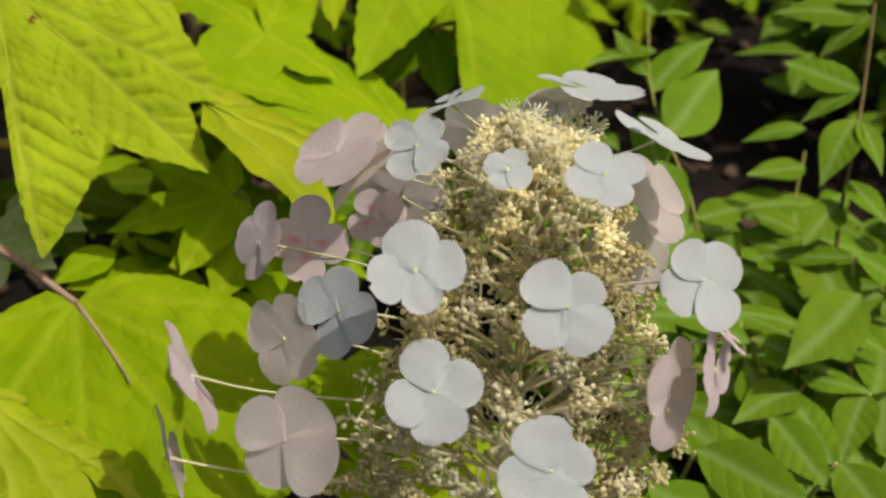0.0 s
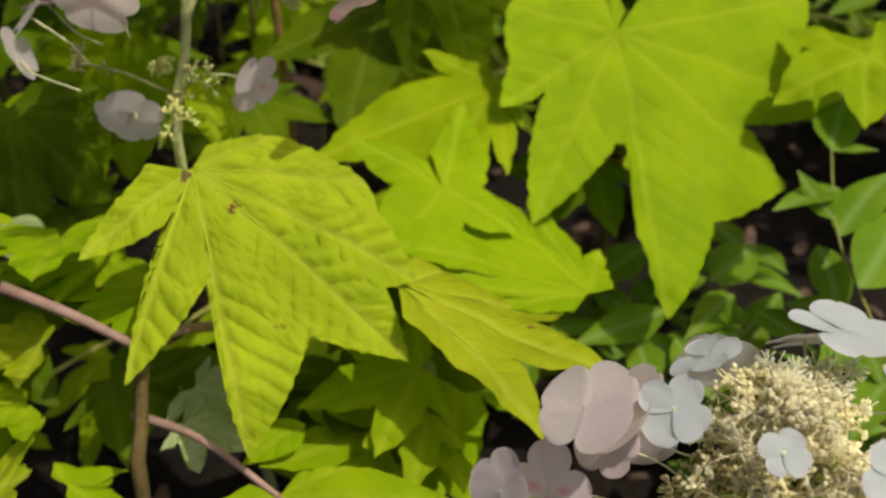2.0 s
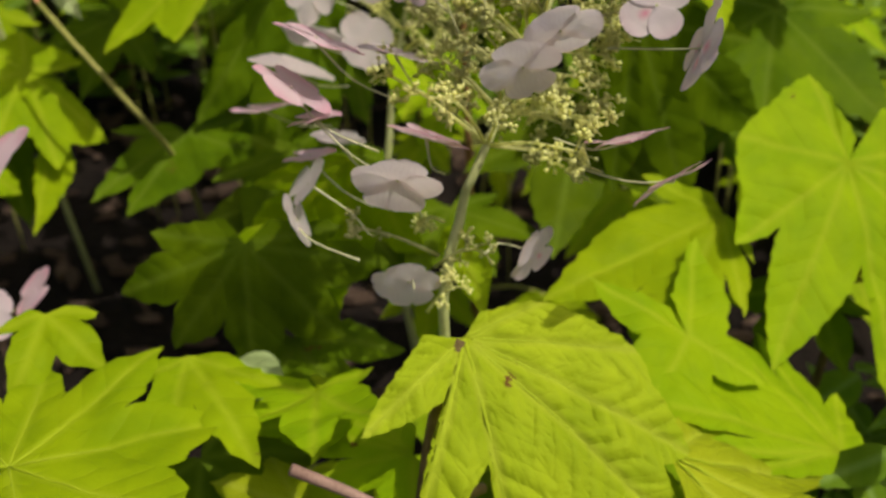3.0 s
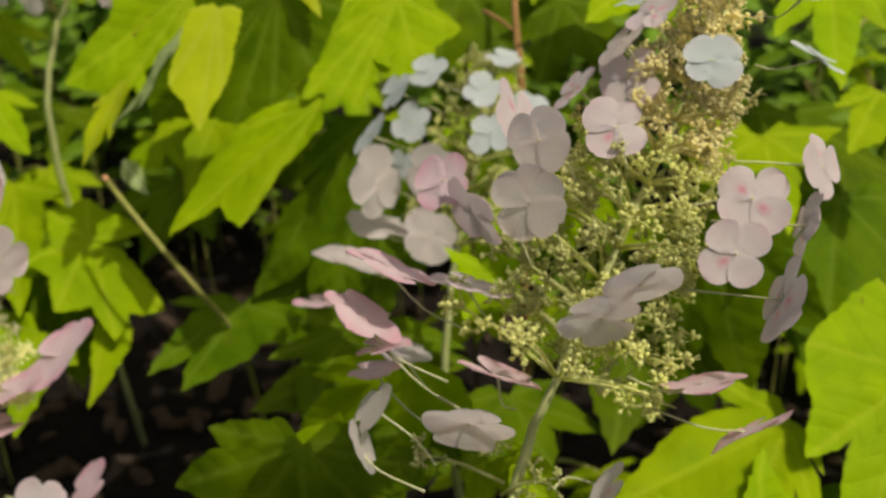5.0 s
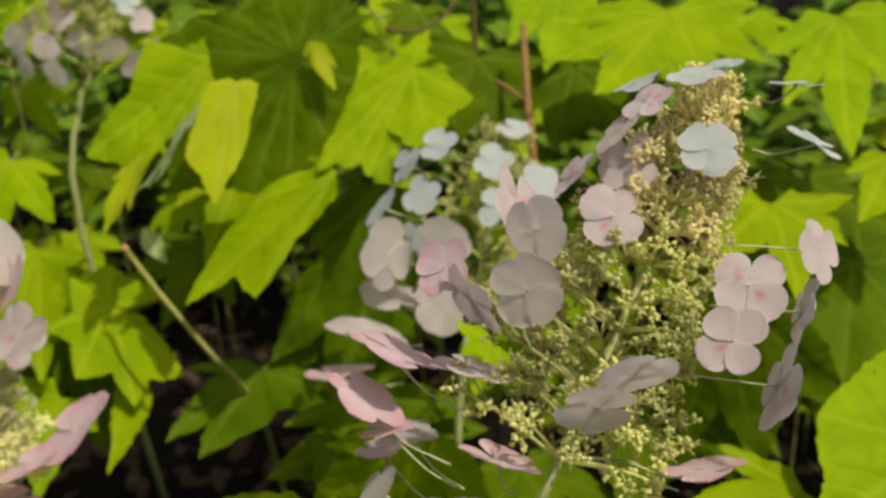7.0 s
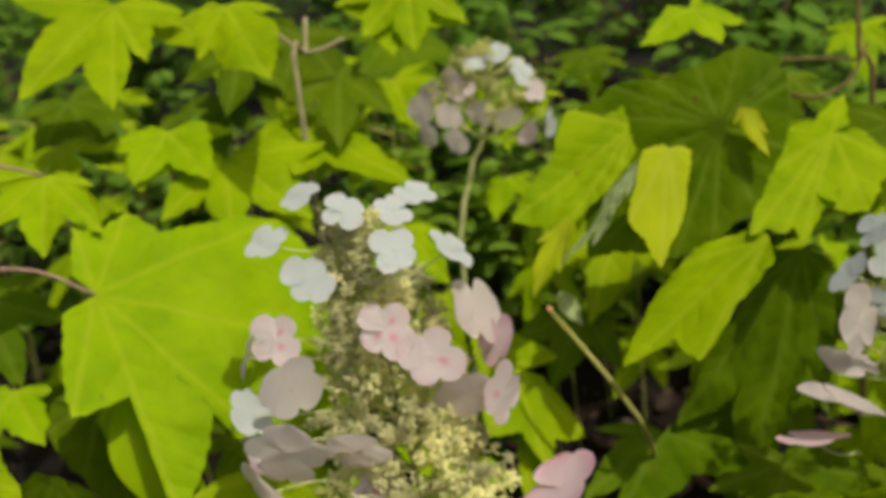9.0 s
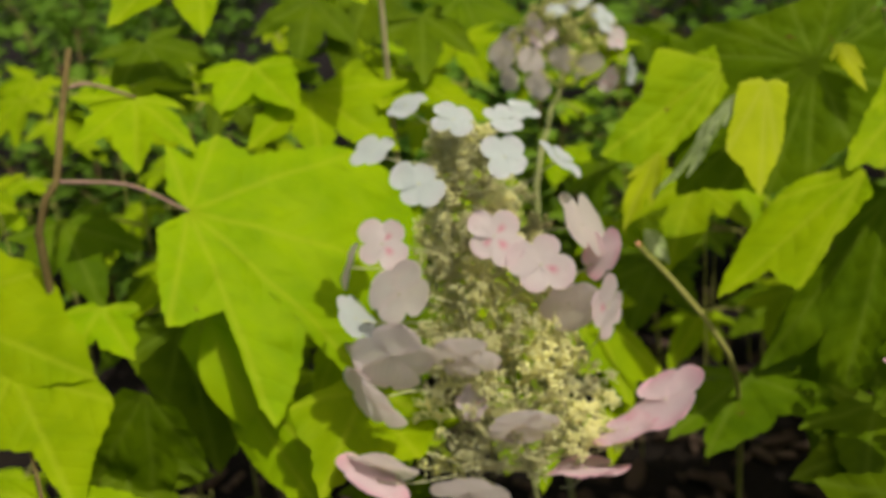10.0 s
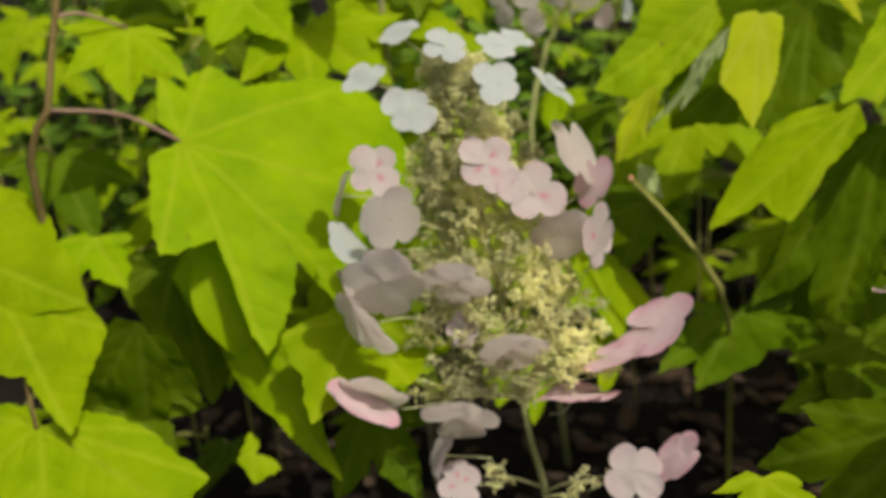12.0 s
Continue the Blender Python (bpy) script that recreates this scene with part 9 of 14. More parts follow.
stem(sprig_46, [(0.0517, 0.2210, 0.1097), (0.0532, 0.2410, 0.0548), (0.0241, 0.2610, 0.0000)], 0.001, 0.0024, GREENSTEM)
ovate_leaf(sprig_46, (0.0517, 0.2210, 0.1097), (-0.0055, 0.2343, 0.0991), (-0.21, -0.24, 1), 0.5, LEAF_SMALL)
ovate_leaf(sprig_46, (0.0517, 0.2210, 0.1097), (0.0978, 0.2115, 0.1162), (0.11, 0.07, 1), 0.5, LEAF_SMALL)
ovate_leaf(sprig_46, (0.0448, 0.2310, 0.0822), (0.0756, 0.2605, 0.0852), (0.05, -0.32, 1), 0.5, LEAF_SMALL)
ovate_leaf(sprig_46, (0.0448, 0.2310, 0.0822), (0.0261, 0.1835, 0.0780), (0.01, -0.21, 1), 0.4, LEAF_SMALL)
ovate_leaf(sprig_46, (0.0379, 0.2410, 0.0548), (0.0774, 0.2589, 0.0637), (0.02, -0.33, 1), 0.5, LEAF_SMALL)
ovate_leaf(sprig_46, (0.0379, 0.2410, 0.0548), (-0.0124, 0.2335, 0.0443), (-0.27, -0.29, 1), 0.5, LEAF_SMALL)
sprig_47 = thing("shrub_twig", (0.0974, 0.2655, 0.0000), "leafy green shrub twig low in the bed", "shrub", "small-leaved shrub twigs")
stem(sprig_47, [(0.1145, 0.2255, 0.0940), (0.1227, 0.2571, 0.0470), (0.0974, 0.2655, 0.0000)], 0.001, 0.0024, GREENSTEM)
ovate_leaf(sprig_47, (0.1145, 0.2255, 0.0940), (0.0679, 0.2519, 0.0959), (-0.05, -0.12, 1), 0.5, LEAF_SMALL)
ovate_leaf(sprig_47, (0.1145, 0.2255, 0.0940), (0.1666, 0.2143, 0.0811), (-0.25, -0.39, 1), 0.4, LEAF_SMALL)
ovate_leaf(sprig_47, (0.1102, 0.2355, 0.0705), (0.0986, 0.3027, 0.0857), (0.05, 0.06, 1), 0.5, LEAF_SMALL)
ovate_leaf(sprig_47, (0.1102, 0.2355, 0.0705), (0.1398, 0.1839, 0.0808), (-0.03, -0.24, 1), 0.4, LEAF_SMALL)
ovate_leaf(sprig_47, (0.1059, 0.2455, 0.0470), (0.0598, 0.2616, 0.0613), (0.03, -0.50, 1), 0.5, LEAF_SMALL)
ovate_leaf(sprig_47, (0.1059, 0.2455, 0.0470), (0.1597, 0.2436, 0.0377), (-0.04, -0.16, 1), 0.4, LEAF_SMALL)
sprig_48 = thing("shrub_twig", (0.2122, 0.3628, 0.0000), "leafy green shrub twig low in the bed", "shrub", "small-leaved shrub twigs")
stem(sprig_48, [(0.2180, 0.3228, 0.1133), (0.2211, 0.3500, 0.0567), (0.2122, 0.3628, 0.0000)], 0.001, 0.0024, GREENSTEM)
ovate_leaf(sprig_48, (0.2180, 0.3228, 0.1133), (0.2125, 0.3837, 0.1028), (-0.27, -0.22, 1), 0.4, LEAF_SMALL)
ovate_leaf(sprig_48, (0.2180, 0.3228, 0.1133), (0.2359, 0.2634, 0.1250), (0.07, -0.38, 1), 0.4, LEAF_SMALL)
ovate_leaf(sprig_48, (0.2166, 0.3328, 0.0850), (0.1651, 0.3592, 0.0815), (0.29, -0.43, 1), 0.5, LEAF_SMALL)
ovate_leaf(sprig_48, (0.2166, 0.3328, 0.0850), (0.2637, 0.2886, 0.0968), (0.05, -0.06, 1), 0.4, LEAF_SMALL)
ovate_leaf(sprig_48, (0.2151, 0.3428, 0.0567), (0.2490, 0.3936, 0.0578), (-0.08, -0.24, 1), 0.5, LEAF_SMALL)
ovate_leaf(sprig_48, (0.2151, 0.3428, 0.0567), (0.1808, 0.3096, 0.0454), (0.22, -0.13, 1), 0.4, LEAF_SMALL)
# Low shoots: lime leaves mixed with ones whose darker colour paints in shade.
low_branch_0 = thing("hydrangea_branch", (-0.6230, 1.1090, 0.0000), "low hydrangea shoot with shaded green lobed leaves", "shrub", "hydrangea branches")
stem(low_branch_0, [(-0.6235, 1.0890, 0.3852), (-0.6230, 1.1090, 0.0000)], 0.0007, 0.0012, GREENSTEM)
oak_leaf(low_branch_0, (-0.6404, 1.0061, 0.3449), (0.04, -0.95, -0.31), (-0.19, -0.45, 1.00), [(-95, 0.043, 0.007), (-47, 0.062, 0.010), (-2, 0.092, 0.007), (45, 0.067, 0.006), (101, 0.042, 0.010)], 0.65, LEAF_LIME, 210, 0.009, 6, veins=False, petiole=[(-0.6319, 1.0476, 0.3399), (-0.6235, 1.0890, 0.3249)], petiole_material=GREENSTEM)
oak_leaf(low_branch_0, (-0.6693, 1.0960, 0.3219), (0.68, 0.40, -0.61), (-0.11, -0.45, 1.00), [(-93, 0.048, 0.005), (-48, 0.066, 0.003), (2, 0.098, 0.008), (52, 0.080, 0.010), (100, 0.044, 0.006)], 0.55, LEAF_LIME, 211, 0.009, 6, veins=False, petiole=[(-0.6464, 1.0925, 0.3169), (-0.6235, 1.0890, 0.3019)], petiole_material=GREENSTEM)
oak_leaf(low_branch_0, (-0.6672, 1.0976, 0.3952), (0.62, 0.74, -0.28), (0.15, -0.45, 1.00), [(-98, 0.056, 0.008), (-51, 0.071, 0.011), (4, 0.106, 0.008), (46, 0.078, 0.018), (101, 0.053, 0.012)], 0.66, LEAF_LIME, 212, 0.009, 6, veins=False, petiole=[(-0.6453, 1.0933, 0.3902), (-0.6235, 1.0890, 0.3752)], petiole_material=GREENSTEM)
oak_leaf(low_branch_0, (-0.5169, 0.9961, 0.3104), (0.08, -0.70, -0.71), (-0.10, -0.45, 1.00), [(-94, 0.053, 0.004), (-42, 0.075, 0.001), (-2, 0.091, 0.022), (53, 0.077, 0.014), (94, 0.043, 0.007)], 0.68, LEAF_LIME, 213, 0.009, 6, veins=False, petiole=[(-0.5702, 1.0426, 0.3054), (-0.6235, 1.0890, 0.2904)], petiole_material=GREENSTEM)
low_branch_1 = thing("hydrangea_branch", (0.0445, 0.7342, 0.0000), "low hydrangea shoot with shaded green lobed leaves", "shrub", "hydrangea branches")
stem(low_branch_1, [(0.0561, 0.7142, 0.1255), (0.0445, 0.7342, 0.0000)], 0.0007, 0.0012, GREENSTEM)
oak_leaf(low_branch_1, (0.0527, 0.6609, 0.0957), (-0.07, -0.98, -0.21), (0.10, -0.45, 1.00), [(-90, 0.039, 0.008), (-49, 0.054, 0.012), (-6, 0.067, 0.007), (42, 0.050, 0.011), (98, 0.037, 0.005)], 0.60, LEAF_SHADED, 214, 0.009, 6, veins=False, petiole=[(0.0544, 0.6876, 0.0907), (0.0561, 0.7142, 0.0757)], petiole_material=GREENSTEM)
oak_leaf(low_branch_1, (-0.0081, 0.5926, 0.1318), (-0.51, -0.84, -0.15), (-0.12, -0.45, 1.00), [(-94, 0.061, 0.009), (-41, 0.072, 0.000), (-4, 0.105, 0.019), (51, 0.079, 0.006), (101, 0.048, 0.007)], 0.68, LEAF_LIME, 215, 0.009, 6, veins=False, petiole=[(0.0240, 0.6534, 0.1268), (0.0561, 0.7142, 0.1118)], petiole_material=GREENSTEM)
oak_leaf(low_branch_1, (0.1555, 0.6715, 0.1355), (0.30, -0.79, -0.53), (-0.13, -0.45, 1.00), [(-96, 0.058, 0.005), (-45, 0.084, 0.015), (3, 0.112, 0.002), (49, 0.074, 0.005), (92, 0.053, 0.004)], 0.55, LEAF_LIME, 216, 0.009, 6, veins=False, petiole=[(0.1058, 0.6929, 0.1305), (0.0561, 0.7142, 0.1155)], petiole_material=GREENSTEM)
oak_leaf(low_branch_1, (0.0243, 0.7720, 0.1328), (0.72, 0.36, -0.59), (-0.24, -0.45, 1.00), [(-93, 0.061, 0.012), (-51, 0.078, 0.019), (6, 0.105, 0.020), (52, 0.082, 0.011), (99, 0.051, 0.005)], 0.53, LEAF_SHADED, 217, 0.009, 6, veins=False, petiole=[(0.0402, 0.7431, 0.1278), (0.0561, 0.7142, 0.1128)], petiole_material=GREENSTEM)
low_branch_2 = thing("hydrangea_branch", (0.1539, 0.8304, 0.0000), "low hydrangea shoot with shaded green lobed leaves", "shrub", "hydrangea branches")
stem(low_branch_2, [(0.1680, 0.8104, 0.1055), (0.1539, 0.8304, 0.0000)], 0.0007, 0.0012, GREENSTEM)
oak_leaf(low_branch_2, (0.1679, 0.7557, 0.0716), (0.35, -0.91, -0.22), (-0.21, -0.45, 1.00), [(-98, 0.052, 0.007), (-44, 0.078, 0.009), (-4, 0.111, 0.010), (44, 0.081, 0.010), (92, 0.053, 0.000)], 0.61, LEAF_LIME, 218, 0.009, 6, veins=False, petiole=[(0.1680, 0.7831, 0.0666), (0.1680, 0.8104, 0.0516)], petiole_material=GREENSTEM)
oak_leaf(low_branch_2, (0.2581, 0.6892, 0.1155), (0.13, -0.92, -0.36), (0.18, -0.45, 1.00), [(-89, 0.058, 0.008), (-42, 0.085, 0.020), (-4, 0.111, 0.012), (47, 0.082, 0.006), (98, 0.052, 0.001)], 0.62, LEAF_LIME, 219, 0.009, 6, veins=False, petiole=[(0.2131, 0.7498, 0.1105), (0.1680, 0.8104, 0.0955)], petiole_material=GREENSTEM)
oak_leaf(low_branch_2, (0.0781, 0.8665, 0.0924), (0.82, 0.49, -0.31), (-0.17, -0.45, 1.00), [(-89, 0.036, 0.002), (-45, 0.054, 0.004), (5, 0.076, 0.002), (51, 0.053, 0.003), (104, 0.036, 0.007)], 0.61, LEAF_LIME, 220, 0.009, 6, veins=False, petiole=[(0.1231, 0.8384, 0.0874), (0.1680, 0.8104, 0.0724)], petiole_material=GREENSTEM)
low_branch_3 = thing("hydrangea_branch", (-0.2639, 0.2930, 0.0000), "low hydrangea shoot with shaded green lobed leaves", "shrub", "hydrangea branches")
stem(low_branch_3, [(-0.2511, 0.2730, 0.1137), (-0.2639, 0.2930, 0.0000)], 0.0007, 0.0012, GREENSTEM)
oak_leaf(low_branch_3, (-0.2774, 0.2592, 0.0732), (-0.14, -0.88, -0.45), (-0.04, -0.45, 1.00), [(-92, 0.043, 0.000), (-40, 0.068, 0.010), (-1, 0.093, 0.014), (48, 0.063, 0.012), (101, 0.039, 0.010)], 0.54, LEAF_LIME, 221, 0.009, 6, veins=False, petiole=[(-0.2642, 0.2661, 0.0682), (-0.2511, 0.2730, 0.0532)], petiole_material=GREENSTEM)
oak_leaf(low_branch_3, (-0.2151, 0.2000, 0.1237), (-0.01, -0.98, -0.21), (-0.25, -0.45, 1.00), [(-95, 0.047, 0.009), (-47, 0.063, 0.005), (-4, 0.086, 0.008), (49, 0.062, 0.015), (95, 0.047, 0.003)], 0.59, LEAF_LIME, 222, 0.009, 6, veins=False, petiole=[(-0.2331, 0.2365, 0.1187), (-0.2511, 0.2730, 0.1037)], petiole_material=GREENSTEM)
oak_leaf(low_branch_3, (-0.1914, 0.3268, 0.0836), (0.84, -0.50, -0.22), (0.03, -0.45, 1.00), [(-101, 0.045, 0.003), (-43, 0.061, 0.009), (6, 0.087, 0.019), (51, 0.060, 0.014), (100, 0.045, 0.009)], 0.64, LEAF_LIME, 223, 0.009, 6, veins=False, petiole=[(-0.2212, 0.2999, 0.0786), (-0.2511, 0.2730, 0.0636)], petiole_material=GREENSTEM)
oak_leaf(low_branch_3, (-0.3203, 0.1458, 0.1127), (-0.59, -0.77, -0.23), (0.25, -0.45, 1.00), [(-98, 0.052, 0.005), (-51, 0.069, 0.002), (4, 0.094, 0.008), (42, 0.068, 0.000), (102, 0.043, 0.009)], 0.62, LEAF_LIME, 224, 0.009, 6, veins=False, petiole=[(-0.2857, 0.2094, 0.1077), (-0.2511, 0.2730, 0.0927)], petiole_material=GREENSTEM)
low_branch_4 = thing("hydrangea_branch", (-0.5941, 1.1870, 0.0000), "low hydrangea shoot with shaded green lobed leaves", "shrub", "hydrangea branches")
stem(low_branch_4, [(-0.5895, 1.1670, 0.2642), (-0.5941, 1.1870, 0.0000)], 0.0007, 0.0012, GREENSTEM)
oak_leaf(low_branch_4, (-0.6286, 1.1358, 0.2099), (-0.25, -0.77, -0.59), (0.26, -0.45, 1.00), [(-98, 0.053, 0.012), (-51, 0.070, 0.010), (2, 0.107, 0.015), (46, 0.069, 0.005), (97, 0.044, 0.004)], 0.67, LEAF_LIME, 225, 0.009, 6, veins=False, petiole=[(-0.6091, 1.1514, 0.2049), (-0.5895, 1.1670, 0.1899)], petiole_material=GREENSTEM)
oak_leaf(low_branch_4, (-0.6985, 1.1655, 0.2742), (-0.52, -0.67, -0.54), (-0.03, -0.45, 1.00), [(-90, 0.054, 0.004), (-39, 0.075, 0.006), (-3, 0.104, 0.005), (47, 0.074, 0.011), (96, 0.047, 0.008)], 0.53, LEAF_SHADED, 226, 0.009, 6, veins=False, petiole=[(-0.6440, 1.1663, 0.2692), (-0.5895, 1.1670, 0.2542)], petiole_material=GREENSTEM)
oak_leaf(low_branch_4, (-0.5381, 1.1294, 0.1496), (0.71, -0.56, -0.43), (-0.04, -0.45, 1.00), [(-100, 0.041, 0.007), (-50, 0.066, 0.010), (-1, 0.086, 0.015), (50, 0.065, 0.013), (94, 0.036, 0.010)], 0.58, LEAF_SHADED, 227, 0.009, 6, veins=False, petiole=[(-0.5638, 1.1482, 0.1446), (-0.5895, 1.1670, 0.1296)], petiole_material=GREENSTEM)
oak_leaf(low_branch_4, (-0.4929, 1.0773, 0.2099), (0.19, -0.93, -0.32), (-0.21, -0.45, 1.00), [(-95, 0.054, 0.000), (-45, 0.069, 0.002), (-2, 0.104, 0.022), (54, 0.079, 0.015), (94, 0.051, 0.010)], 0.53, LEAF_SHADED, 228, 0.009, 6, veins=False, petiole=[(-0.5412, 1.1222, 0.2049), (-0.5895, 1.1670, 0.1899)], petiole_material=GREENSTEM)
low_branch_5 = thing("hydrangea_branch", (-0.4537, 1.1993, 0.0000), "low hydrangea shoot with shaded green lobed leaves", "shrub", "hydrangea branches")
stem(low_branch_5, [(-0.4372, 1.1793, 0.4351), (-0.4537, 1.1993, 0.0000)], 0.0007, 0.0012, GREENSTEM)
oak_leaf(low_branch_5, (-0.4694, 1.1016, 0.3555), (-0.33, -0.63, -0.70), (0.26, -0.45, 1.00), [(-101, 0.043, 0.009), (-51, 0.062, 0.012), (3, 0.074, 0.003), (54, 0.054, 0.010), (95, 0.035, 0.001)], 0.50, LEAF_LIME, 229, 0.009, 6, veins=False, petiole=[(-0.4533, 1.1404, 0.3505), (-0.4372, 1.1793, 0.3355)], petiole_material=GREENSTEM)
oak_leaf(low_branch_5, (-0.4433, 1.1161, 0.4451), (0.19, -0.87, -0.46), (0.13, -0.45, 1.00), [(-97, 0.042, 0.004), (-43, 0.065, 0.012), (-4, 0.082, 0.007), (42, 0.062, 0.010), (97, 0.041, 0.005)], 0.60, LEAF_SHADED, 230, 0.009, 6, veins=False, petiole=[(-0.4402, 1.1477, 0.4401), (-0.4372, 1.1793, 0.4251)], petiole_material=GREENSTEM)
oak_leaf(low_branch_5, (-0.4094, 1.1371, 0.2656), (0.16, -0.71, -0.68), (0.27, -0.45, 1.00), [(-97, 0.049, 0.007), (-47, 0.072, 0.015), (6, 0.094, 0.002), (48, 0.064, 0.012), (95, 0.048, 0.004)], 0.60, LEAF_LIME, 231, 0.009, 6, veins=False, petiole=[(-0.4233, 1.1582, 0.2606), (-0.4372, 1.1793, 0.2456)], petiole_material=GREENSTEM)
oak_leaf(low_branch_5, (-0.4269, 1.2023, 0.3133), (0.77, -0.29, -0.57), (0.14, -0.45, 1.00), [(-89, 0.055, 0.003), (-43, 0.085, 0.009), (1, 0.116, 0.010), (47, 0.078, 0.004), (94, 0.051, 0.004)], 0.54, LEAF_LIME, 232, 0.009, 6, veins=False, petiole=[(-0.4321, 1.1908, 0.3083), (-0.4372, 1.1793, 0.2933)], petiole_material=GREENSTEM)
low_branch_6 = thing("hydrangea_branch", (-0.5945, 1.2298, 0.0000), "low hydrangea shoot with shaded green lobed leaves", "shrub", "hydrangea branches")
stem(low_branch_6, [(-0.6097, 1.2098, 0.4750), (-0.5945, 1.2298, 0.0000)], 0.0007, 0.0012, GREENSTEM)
oak_leaf(low_branch_6, (-0.5469, 1.1723, 0.4850), (0.23, -0.85, -0.47), (0.05, -0.45, 1.00), [(-90, 0.052, 0.010), (-46, 0.075, 0.015), (-1, 0.101, 0.013), (47, 0.077, 0.003), (97, 0.050, 0.009)], 0.57, LEAF_SHADED, 233, 0.009, 6, veins=False, petiole=[(-0.5783, 1.1910, 0.4800), (-0.6097, 1.2098, 0.4650)], petiole_material=GREENSTEM)
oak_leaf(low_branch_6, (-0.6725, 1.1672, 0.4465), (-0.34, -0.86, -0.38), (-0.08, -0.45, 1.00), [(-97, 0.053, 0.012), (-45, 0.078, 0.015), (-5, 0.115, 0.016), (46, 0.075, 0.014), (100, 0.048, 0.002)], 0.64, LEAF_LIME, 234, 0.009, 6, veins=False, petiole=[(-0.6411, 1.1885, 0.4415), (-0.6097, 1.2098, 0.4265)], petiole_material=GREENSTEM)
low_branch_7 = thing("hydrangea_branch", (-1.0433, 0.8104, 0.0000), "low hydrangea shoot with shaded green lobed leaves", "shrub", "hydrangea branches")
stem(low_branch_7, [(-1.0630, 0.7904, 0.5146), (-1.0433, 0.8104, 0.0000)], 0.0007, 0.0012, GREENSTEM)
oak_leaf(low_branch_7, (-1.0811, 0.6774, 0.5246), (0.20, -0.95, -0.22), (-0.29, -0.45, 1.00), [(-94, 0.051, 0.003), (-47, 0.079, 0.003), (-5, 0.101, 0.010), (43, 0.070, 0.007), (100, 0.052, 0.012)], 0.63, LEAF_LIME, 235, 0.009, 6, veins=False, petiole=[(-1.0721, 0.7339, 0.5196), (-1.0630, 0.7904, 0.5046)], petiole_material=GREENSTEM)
oak_leaf(low_branch_7, (-1.0450, 0.8233, 0.4700), (0.78, -0.17, -0.61), (-0.02, -0.45, 1.00), [(-101, 0.061, 0.014), (-49, 0.077, 0.008), (-2, 0.109, 0.026), (44, 0.086, 0.007), (94, 0.054, 0.012)], 0.57, LEAF_SHADED, 236, 0.009, 6, veins=False, petiole=[(-1.0540, 0.8068, 0.4650), (-1.0630, 0.7904, 0.4500)], petiole_material=GREENSTEM)
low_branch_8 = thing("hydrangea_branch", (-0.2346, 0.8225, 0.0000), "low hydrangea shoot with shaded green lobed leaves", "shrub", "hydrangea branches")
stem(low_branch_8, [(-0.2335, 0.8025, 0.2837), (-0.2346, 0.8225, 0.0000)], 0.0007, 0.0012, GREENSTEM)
oak_leaf(low_branch_8, (-0.2212, 0.7554, 0.2937), (0.19, -0.95, -0.27), (-0.10, -0.45, 1.00), [(-92, 0.055, 0.003), (-41, 0.081, 0.002), (-3, 0.093, 0.014), (42, 0.081, 0.007), (96, 0.045, 0.007)], 0.56, LEAF_SHADED, 237, 0.009, 6, veins=False, petiole=[(-0.2273, 0.7790, 0.2887), (-0.2335, 0.8025, 0.2737)], petiole_material=GREENSTEM)
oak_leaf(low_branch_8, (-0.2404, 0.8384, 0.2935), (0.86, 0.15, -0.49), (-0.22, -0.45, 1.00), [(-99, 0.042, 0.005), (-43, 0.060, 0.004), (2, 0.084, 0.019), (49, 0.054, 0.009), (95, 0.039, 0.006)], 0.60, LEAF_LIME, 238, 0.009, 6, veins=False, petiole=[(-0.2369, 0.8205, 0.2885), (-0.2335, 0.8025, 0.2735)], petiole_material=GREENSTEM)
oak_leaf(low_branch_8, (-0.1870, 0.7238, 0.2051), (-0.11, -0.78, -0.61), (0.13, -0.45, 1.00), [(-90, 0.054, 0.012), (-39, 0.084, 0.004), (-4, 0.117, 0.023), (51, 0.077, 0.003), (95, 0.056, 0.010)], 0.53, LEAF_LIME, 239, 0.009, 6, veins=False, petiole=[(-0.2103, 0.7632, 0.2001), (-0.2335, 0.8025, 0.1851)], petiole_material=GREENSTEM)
oak_leaf(low_branch_8, (-0.2854, 0.7325, 0.2179), (-0.56, -0.79, -0.26), (-0.06, -0.45, 1.00), [(-100, 0.058, 0.009), (-45, 0.082, 0.002), (1, 0.098, 0.021), (48, 0.085, 0.014), (93, 0.053, 0.012)], 0.50, LEAF_SHADED, 240, 0.009, 6, veins=False, petiole=[(-0.2595, 0.7675, 0.2129), (-0.2335, 0.8025, 0.1979)], petiole_material=GREENSTEM)
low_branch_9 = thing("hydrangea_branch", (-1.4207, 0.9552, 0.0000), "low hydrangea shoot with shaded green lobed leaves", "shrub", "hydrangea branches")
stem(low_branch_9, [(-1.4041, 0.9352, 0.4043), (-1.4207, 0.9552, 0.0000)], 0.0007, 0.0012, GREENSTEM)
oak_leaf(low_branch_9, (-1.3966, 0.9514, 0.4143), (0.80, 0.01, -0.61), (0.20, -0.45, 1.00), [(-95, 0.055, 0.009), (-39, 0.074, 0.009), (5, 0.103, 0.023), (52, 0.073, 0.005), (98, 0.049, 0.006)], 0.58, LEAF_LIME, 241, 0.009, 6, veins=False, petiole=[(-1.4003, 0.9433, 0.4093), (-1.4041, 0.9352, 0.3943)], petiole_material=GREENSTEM)
